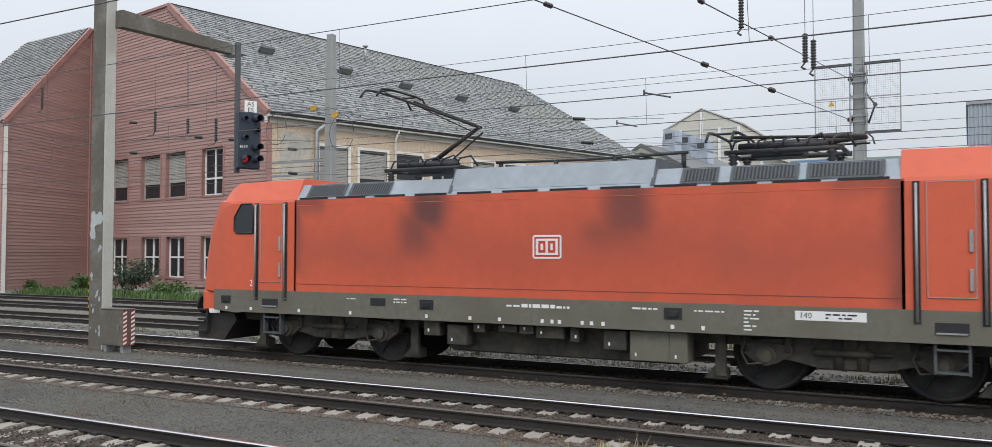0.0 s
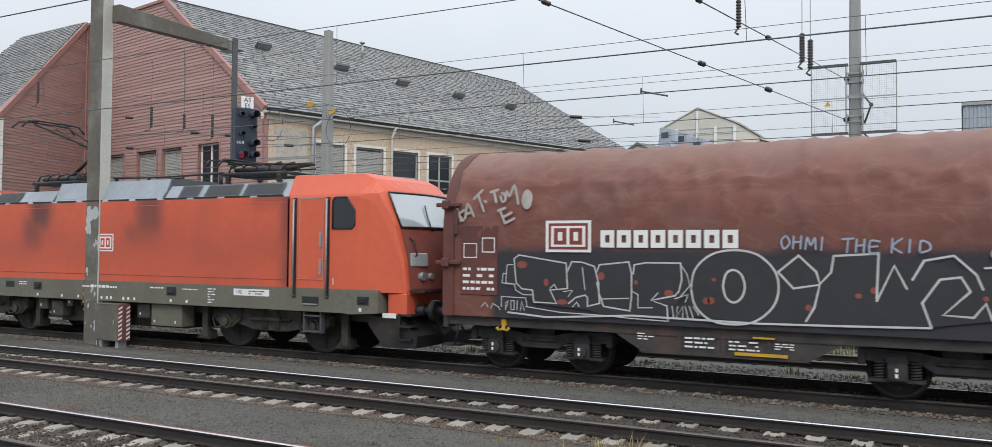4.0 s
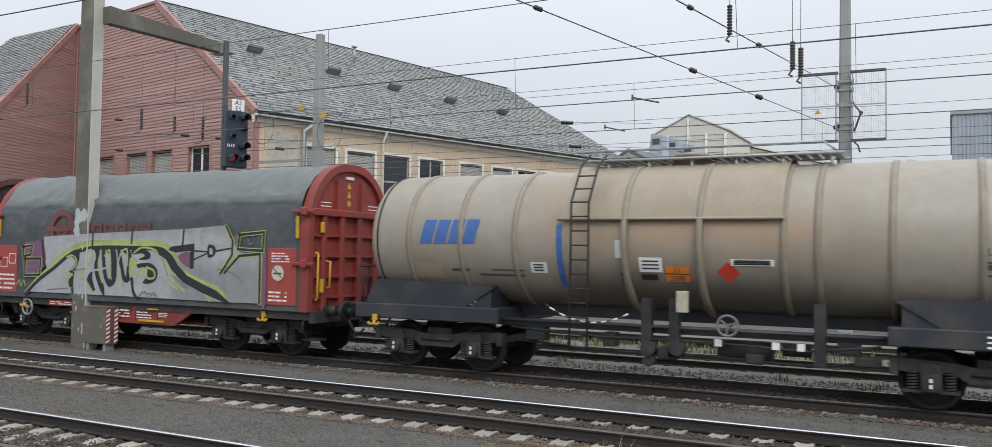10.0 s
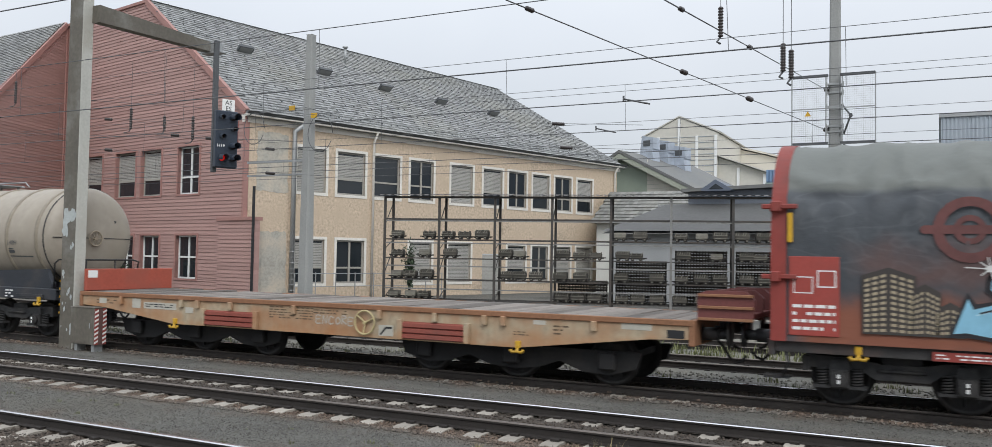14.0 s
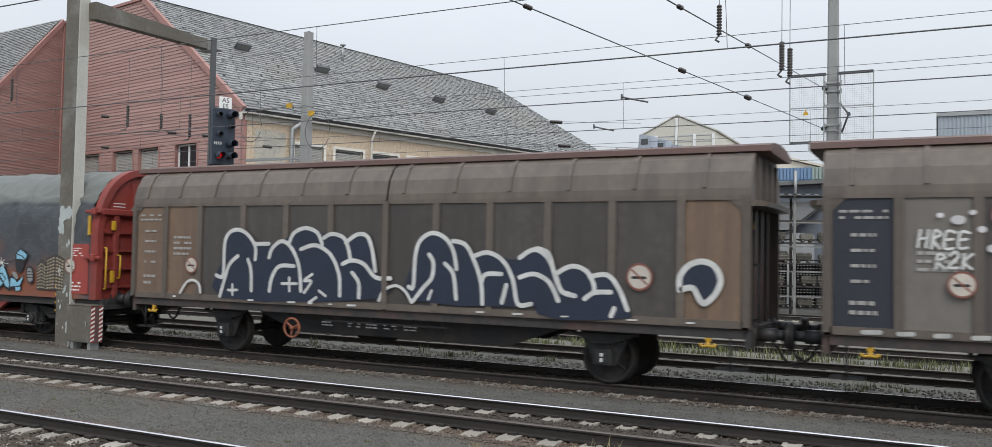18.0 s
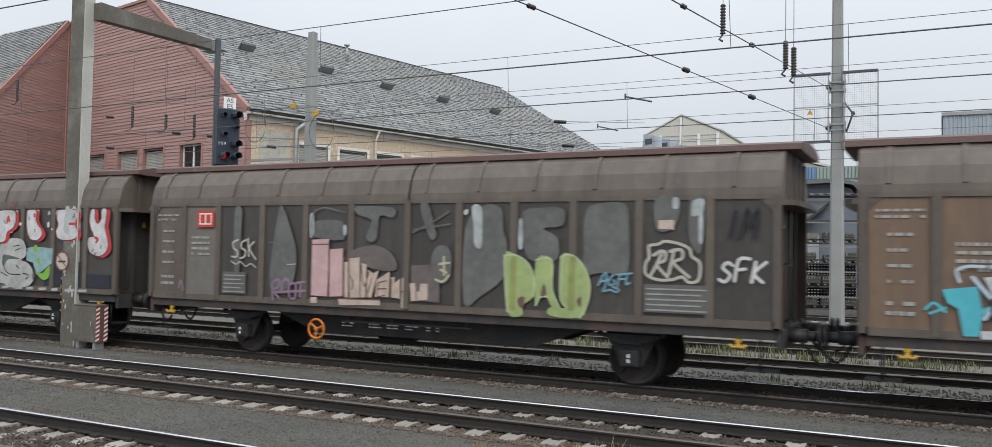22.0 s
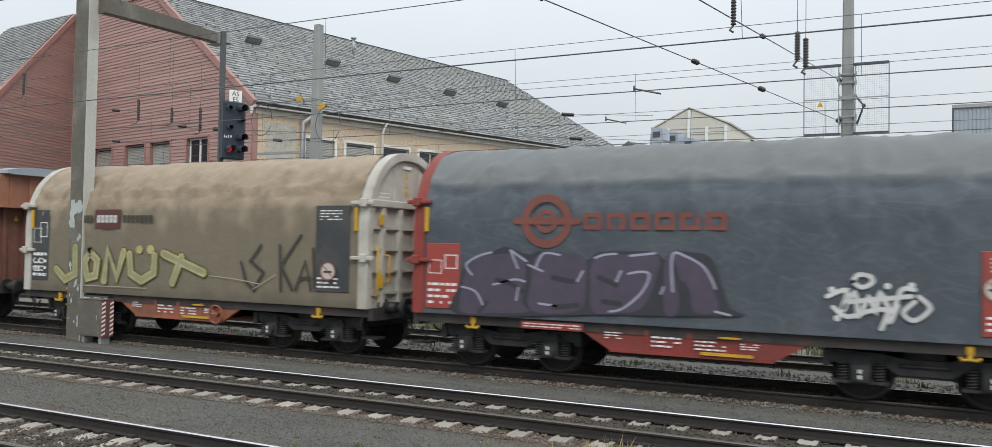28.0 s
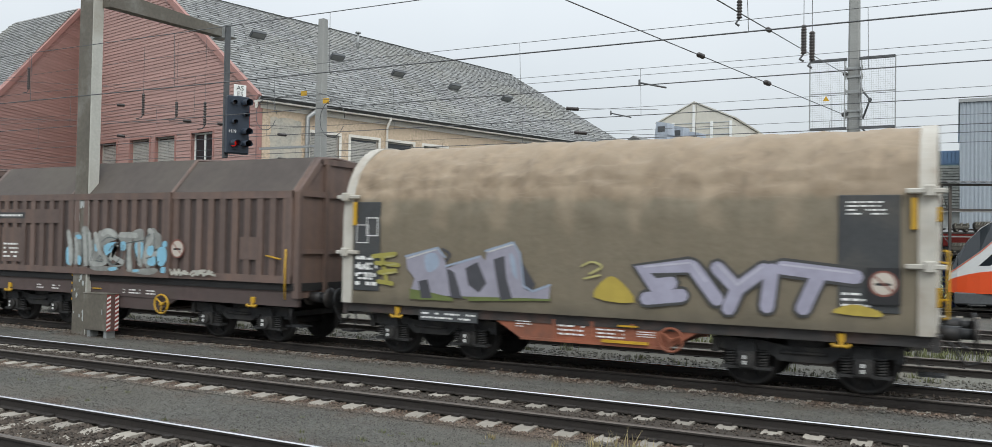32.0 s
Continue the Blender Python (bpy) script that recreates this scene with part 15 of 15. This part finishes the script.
for x, y, z in ((0.7, 3.2, 11.3), (0.9, 5.6, 11.2), (2.0, 6.6, 10.7)):
    bm = bmesh.new()
    prism(bm, [(x - 0.75, z - 0.6), (x + 0.75, z - 0.6), (x + 0.55, z + 0.9), (x + 0.65, z + 1.0), (x + 0.6, z + 2.0), (x - 0.5, z + 2.2), (x - 0.65, z + 1.0)], y - 0.6, y + 0.6, "y")
    part("roof_vent", bm, VENT, green)
    bm = bmesh.new()
    box(bm, x - 0.35, x + 0.35, y - 0.63, y - 0.6, z + 1.25, z + 1.75)
    part("vent_grille", bm, DARK_GREY, green)

low = thing("low_tiled_house", "low house with pale weathered tile roof and skylight", "building", pose(0, 60, -0.2))
bm = bmesh.new()
box(bm, -22.5, -14.5, 0.3, 7.5, 0, 5.3)
part("wall", bm, PALE_WALL, low)
me = slates(((-22.8, -0.3, 5.2), (-14.2, -0.3, 5.2), (-14.2, 3.9, 7.65), (-22.8, 3.9, 7.65)), 26, 9, 0.06)
me.materials.clear()
me.materials.append(surface("pale_tile_mat", (0.215, 0.215, 0.20), 0.85, vary=0.2, grain=5, stain=0.5, dirt=(0.22, 0.21, 0.18), island=0.25, bump=0.1))
o = new("tiled_roofing", me)
o.parent = low
tagged(o, "pale grey-beige roof tiles", kind="stuff")
bm = bmesh.new()
prism(bm, [(-0.3, 5.1), (3.9, 7.55), (8.0, 5.1)], -22.8, -14.2)
part("roof", bm, TILE_FAR, low)
bm = bmesh.new()
box(bm, -18.1, -17.3, 1.0, 1.6, 6.0, 6.45)
part("skylight", bm, GALV, low)

SHED_WALL = surface("shed_render_mat", (0.36, 0.37, 0.375), 0.9, vary=0.15, stain=0.6, bump=0.2)
shed = thing("grey_shed", "low blue-grey shed with pitched sheet roof", "building", pose(0, 52, -0.2))
bm = bmesh.new()
prism(bm, [(-13.6, 0), (-3.6, 0), (-3.6, 5.4), (-4.6, 6.6), (-5.8, 6.85), (-13.6, 6.6)], 0.2, 12, "y")
part("wall", bm, SHED_BLUE, shed)
bm = bmesh.new()
prism(bm, [(-5.2, 6.9), (-4.4, 6.75), (-2.7, 4.9), (-2.7, 5.15), (-4.3, 6.95), (-5.2, 7.1)], -0.4, 12, "y")
prism(bm, [(-13.9, 6.6), (-5.2, 6.9), (-5.2, 7.1), (-13.9, 6.8)], -0.4, 12, "y")
part("roof", bm, ROOF_FAR, shed)
bm = bmesh.new()
v = [bm.verts.new(p) for p in ((-17.2, -5.0, 4.1), (-6.9, -5.0, 4.1), (-5.6, 0.2, 5.9), (-15.0, 0.2, 5.9))]
bm.faces.new(v)
v = [bm.verts.new(p) for p in ((-17.2, -5.0, 3.95), (-6.9, -5.0, 3.95), (-5.6, 0.2, 5.75), (-15.0, 0.2, 5.75))]
bm.faces.new(v[::-1])
part("lean_to_roof", bm, surface("dark_sheet_roof_mat", (0.088, 0.088, 0.086), 0.75, vary=0.2, grain=5, stain=0.4, bump=0.1), shed)
bm = bmesh.new()
box(bm, -16.8, -6.2, -4.4, 0.1, 0, 3.95)
part("lean_to_wall", bm, SHED_WALL, shed)
bm = bmesh.new()
prism(bm, [(-12.6, 6.62), (-10.9, 6.62), (-10.8, 6.7), (-11.8, 7.3), (-12.7, 6.7)], -0.6, 3, "y")
dormer = part("dormer", bm, surface("dormer_mat", (0.11, 0.13, 0.17), 0.6, vary=0.15), shed)
bm = bmesh.new()
prism(bm, [(-12.2, 6.72), (-11.3, 6.72), (-11.78, 7.05)], -0.62, -0.6, "y")
part("dormer_window", bm, GLASS, dormer)
bm = bmesh.new()
rod(bm, (-7.15, -0.6, 5.9), (-7.15, -0.6, 7.6), 0.09, 8)
part("flue", bm, GALV, shed)
bm = bmesh.new()
box(bm, -3.6, 3.0, 1.0, 5, 0, 3.7)
part("annex", bm, SHED_WALL, shed)

van = thing("red_trailer", "dull red covered trailer parked behind the rack", "trailer", pose(-0.1, 45.6, -0.2))
bm = bmesh.new()
box(bm, -0.85, 2.4, -0.95, 0.95, 2.72, 3.34, 0.04)
part("top_cover", bm, surface("trailer_red_mat", (0.30, 0.035, 0.028), 0.5, vary=0.15, bump=0.03), van, "dull red cover")
bm = bmesh.new()
box(bm, -0.85, 2.4, -0.9, 0.9, 0.7, 2.72, 0.02)
part("body", bm, DARK_GREY, van)
for x in (0.2, 1.4):
    bm = bmesh.new()
    rod(bm, (x, -0.92, 0.35), (x, 0.92, 0.35), 0.35, 14)
    part("wheel", bm, SIGN_BLACK, van)
sheet = thing("blue_tarpaulin", "crumpled blue tarpaulin over a stack behind the rack", "tarpaulin", pose(-1.1, 44.6, -0.2))
bm = bmesh.new()
secs = [[(-0.95 + 0.19 * i, -0.4 + 0.2 * j, (2.1 - 0.25 * abs(j - 2) * 0.6 + 0.12 * noise.noise((i * 0.7, j * 0.9, 2))) if 0 < j < 4 and 0 < i < 10 else 0.0) for i in range(11)] for j in range(5)]
loft(bm, secs, smooth=False)
part("sheet", bm, surface("blue_sheet_mat", (0.03, 0.07, 0.28), 0.5, vary=0.2), sheet)

# ---- the parked railcar ----
RAILCAR_WHITE = surface("railcar_white_mat", (0.66, 0.67, 0.67), 0.3, vary=0.05, bump=0.0)
RAILCAR_RED = surface("railcar_red_mat", (0.72, 0.09, 0.025), 0.3, vary=0.05, bump=0.0)
railcar = thing("railcar", "parked red and white railcar with raked black nose", "railcar", pose(0, 38.75, 0))
# stations of the raked nose: x, upper edge of the red, foot and head of the glazed shoulder, half width
NOSE = [(-0.38, 1.16, 1.36, 1.44, 0.80), (-0.30, 1.24, 1.50, 1.82, 0.90), (-0.09, 1.33, 1.66, 2.14, 1.05), (0.24, 1.44, 1.93, 2.70, 1.18), (0.67, 1.54, 2.28, 3.18, 1.30), (1.1, 1.60, 2.70, 3.48, 1.37), (1.7, 1.64, 3.12, 3.70, 1.42), (2.6, 1.66, 3.42, 3.86, 1.45), (14.0, 1.66, 3.46, 3.9, 1.45)]


def nose_width(x):
    for p, q in zip(NOSE, NOSE[1:]):
        if x <= q[0]:
            return p[4] + (q[4] - p[4]) * (x - p[0]) / (q[0] - p[0])
    return 1.45


bm = bmesh.new()
rows_ = loft(bm, [[(x, -h, 0.74), (x, -h, w), (x, -h * 0.78, g), (x, h * 0.78, g), (x, h, w), (x, h, 0.74)] for x, r, w, g, h in NOSE], smooth=False)
bm.faces.new(rows_[0][::-1])
part("body", bm, RAILCAR_WHITE, railcar)
for sy in (-1, 1):
    bm = bmesh.new()
    loft(bm, [[(x - 0.012, sy * (h + 0.012), 0.74), (x - 0.012, sy * (h + 0.012), r)] for x, r, w, g, h in NOSE], smooth=False)
    part("lower_band", bm, RAILCAR_RED, railcar, "glossy orange-red lower band")
    bm = bmesh.new()
    loft(bm, [[(x - 0.01, sy * (h * 0.99 + 0.012), w + 0.05), (x - 0.01, sy * (h * 0.79 + 0.012), g - 0.02)] for x, r, w, g, h in NOSE[1:8]], smooth=False)
    part("windscreen", bm, GLASS, railcar, "dark wrap-round windscreen")
    bm = bmesh.new()
    loft(bm, [[(x - 0.012, sy * (h + 0.014), w - 0.012), (x - 0.012, sy * (h + 0.014), w + 0.022)] for x, r, w, g, h in NOSE[1:8]], smooth=False)
    part("red_line", bm, RAILCAR_RED, railcar)
    bm = bmesh.new()
    bm.faces.new([bm.verts.new((x, sy * (nose_width(x) + 0.02), z)) for x, z in ((0.62, 1.78), (1.7, 1.80), (6.0, 1.80), (6.0, 2.85), (2.2, 2.85), (1.55, 2.58), (1.1, 2.28))])
    part("side_window", bm, GLASS, railcar)
    bm = bmesh.new()
    bm.faces.new([bm.verts.new((x, sy * (nose_width(x) + 0.02), z)) for x, z in ((-0.34, 1.42), (-0.12, 1.46), (-0.08, 1.58), (-0.3, 1.50))])
    part("head_lamp", bm, SIGN_WHITE, railcar)
bm = bmesh.new()
loft(bm, [[(x - 0.012, -h * 0.78, g + 0.012), (x - 0.012, h * 0.78, g + 0.012)] for x, r, w, g, h in NOSE[1:7]], smooth=False)
part("windscreen", bm, GLASS, railcar, "dark raked windscreen")
bm = bmesh.new()
loft(bm, [[(x, -h * 0.8, g + 0.02), (x, 0, g + 0.1), (x, h * 0.8, g + 0.02)] for x, r, w, g, h in NOSE[6:]], smooth=False)
part("roof", bm, DARK_GREY, railcar)
bm = bmesh.new()
pipe(bm, [(-0.2, -0.85, 1.75), (0.3, -0.95, 2.6), (0.75, -1.0, 3.15)], 0.018, 5)
part("wiper", bm, BLACK_STEEL, railcar)
bm = bmesh.new()
box(bm, -0.2, 14, -1.3, 1.3, 0.32, 0.76, 0.04)
part("skirt", bm, DARK_GREY, railcar)
bm = bmesh.new()
for x in (1.8, 3.7):
    rod(bm, (x, -0.8, 0.4), (x, 0.8, 0.4), 0.4, 18)
part("wheelset", bm, BOGIE, railcar)
track("track_7", 38.75, False, (-1, 0), "dull siding rails under the parked railcar")

# ---- fence, weeds and shrubs ----
fence = thing("pipe_railing", "low grey pipe railing along the workshop", "railing", pose(-32.57, 34.57, -0.2, 0, 0, 72.3))
for i in range(9):
    bm = bmesh.new()
    rod(bm, (2.2 + 1.3 * i, -1.6, 0), (2.2 + 1.3 * i, -1.6, 1.5), 0.03, 6)
    part("post", bm, GALV, fence)
for z in (0.75, 1.45):
    bm = bmesh.new()
    rod(bm, (2.2, -1.6, z), (12.6, -1.6, z), 0.025, 6)
    part("rail", bm, GALV, fence)


def blades(name, spots, n, height, spread, mat, label, seed, width=0.012, cat="grass"):
    """Tufts of upright blades around spots (x, y)."""
    rng_ = random.Random(seed)
    vs, fs = [], []
    for _ in range(n):
        x, y, s = rng_.choice(spots)
        x, y = x + rng_.gauss(0, spread * s), y + rng_.gauss(0, spread * 0.5 * s)
        h, a = height * rng_.uniform(0.4, 1.0) * s, rng_.uniform(0, 6.3)
        lean = rng_.uniform(0.05, 0.5) * h
        dx, dy = math.cos(a), math.sin(a)
        w = width * rng_.uniform(0.7, 1.4)
        base_ = len(vs)
        vs += [(x - dy * w, y + dx * w, GROUND_Z - 0.01), (x + dy * w, y - dx * w, GROUND_Z - 0.01), (x + dx * lean * 0.4 + dy * w * 0.7, y + dy * lean * 0.4 - dx * w * 0.7, GROUND_Z + h * 0.6), (x + dx * lean * 0.4 - dy * w * 0.7, y + dy * lean * 0.4 + dx * w * 0.7, GROUND_Z + h * 0.6), (x + dx * lean, y + dy * lean, GROUND_Z + h)]
        fs += [[base_, base_ + 1, base_ + 2, base_ + 3], [base_ + 3, base_ + 2, base_ + 4]]
    me_ = bpy.data.meshes.new(name)
    me_.from_pydata(vs, [], fs)
    me_.materials.append(mat)
    tagged(new(name, me_), label, cat, kind="stuff")


rng = random.Random(14)
blades("verge_grass", [(rng.uniform(-62, -33), rng.uniform(31.0, 34.6), 1.0) for _ in range(150)], 9000, 0.5, 0.4, LEAF, "green weeds and grass below the workshop wall", 1, 0.03)
blades("siding_grass", [(rng.uniform(-16, 3), rng.uniform(21.8, 24.0), rng.uniform(0.5, 1.0)) for _ in range(110)], 3800, 0.36, 0.3, GRASS, "yellow-green grass tufts between the sidings", 2, 0.014)
blades("track_weeds", [(rng.uniform(-24, 0), rng.choice((18.4, 17.7, 18.9)), rng.uniform(0.3, 0.8)) for _ in range(60)], 1500, 0.35, 0.15, GRASS, "sparse weeds beside the rails", 3, 0.010)
blades("dry_weeds", [(-3.6, 9.9, 1.0), (-3.35, 9.95, 0.8), (-3.9, 10.0, 0.6), (-3.1, 9.85, 0.5), (-2.9, 10.05, 0.6), (-4.4, 10.0, 0.35), (-5.3, 10.0, 0.3)], 260, 0.42, 0.10, DRY, "dry straw-coloured weeds beside the sleepers", 4, 0.007)
blades("moss_tufts", [(rng.uniform(-22, -1), rng.uniform(8.4, 10.2), rng.uniform(0.15, 0.4)) for _ in range(60)], 1200, 0.2, 0.12, GRASS, "thin low grass in the trackside grit", 5, 0.006)


def shrub(x, y, w, h, n, mat, label, seed, leaf=0.12, name="shrub"):
    t = thing(name, label, "shrub", pose(x, y, -0.2))
    rng_ = random.Random(seed)
    b = bmesh.new()
    tips = []
    for i in range(14):
        a, r = rng_.uniform(0, 6.3), rng_.uniform(0.2, 1) * w / 2
        tip = Vector((r * math.cos(a), r * math.sin(a) * 0.7, h * rng_.uniform(0.5, 1.0)))
        mid = tip * 0.5 + Vector((0, 0, 0.1 * h))
        rod(b, (0, 0, 0), mid, 0.025, 5, 0.015)
        rod(b, mid, tip, 0.015, 5, 0.006)
        tips += [mid, tip, (mid + tip) / 2]
    part("stem", b, RUST_RAIL, t)
    vs, fs = [], []
    for _ in range(n):
        p = rng_.choice(tips) + Vector((rng_.gauss(0, w * 0.11), rng_.gauss(0, w * 0.11), rng_.gauss(0, h * 0.10)))
        if p.z < 0.03:
            continue
        q = Euler((rng_.uniform(-1, 1), rng_.uniform(-1, 1), rng_.uniform(0, 6.3))).to_matrix()
        s = leaf * rng_.uniform(0.6, 1.3)
        base_ = len(vs)
        vs += [tuple(p + q @ Vector(v_)) for v_ in ((-s, 0, 0), (0, -s * 0.35, 0.1 * s), (s, 0, 0), (0, s * 0.35, 0.1 * s))]
        fs.append([base_, base_ + 1, base_ + 2, base_ + 3])
    me_ = bpy.data.meshes.new("foliage")
    me_.from_pydata(vs, [], fs)
    me_.materials.append(mat)
    o_ = new("foliage", me_)
    o_.parent = t
    tagged(o_, kind="stuff")


PALE_LEAF = surface("pale_leaf_mat", (0.21, 0.26, 0.16), 0.6, vary=0.3, island=0.5, bump=0)
DUSK_LEAF = surface("dusky_leaf_mat", (0.06, 0.085, 0.05), 0.7, vary=0.3, island=0.5, bump=0)
shrub(-1.45, 36.2, 1.6, 1.75, 2200, PALE_LEAF, "pale green bush beside the storage rack", 3, 0.10)
shrub(-43.0, 34.4, 3.0, 1.9, 1800, DUSK_LEAF, "dusky green bush below the workshop windows", 5, 0.12)
shrub(-46.5, 34.2, 2.2, 1.0, 900, LEAF, "low green weeds below the workshop windows", 6, 0.13)
shrub(-39.5, 34.2, 2.6, 0.8, 900, LEAF, "low green weeds below the workshop windows", 7, 0.13)
shrub(-50.0, 32.5, 2.0, 0.8, 700, LEAF, "low green weeds below the wing wall", 8, 0.13)
shrub(-27.3, 42.6, 0.9, 3.0, 700, DUSK_LEAF, "climbing plant on the cream wall", 9, 0.13)


# ---- what moves ----
def motions():
    """The train draws away to the left, gathering speed; its wheels roll."""
    for th, c in VEHICLES:
        walk(th, [(t, pose(c + run(t), TRACK_Y, 0)) for t in range(33)])
    for r in {q[2] for q in WHEELSETS}:
        stops, last = [0], 0.0
        for f in range(1, 961):
            if abs(math.degrees(run(min((f + 1) / 30, 32.0)) / r) - last) > 78 or f == 960:
                last = math.degrees(run(f / 30) / r)
                stops.append(f)
        for ob, x, q in WHEELSETS:
            if q == r:
                walk(ob, [(f / 30, pose(x, 0, r, 0, math.degrees(run(f / 30) / r), 0)) for f in stops])


motions()
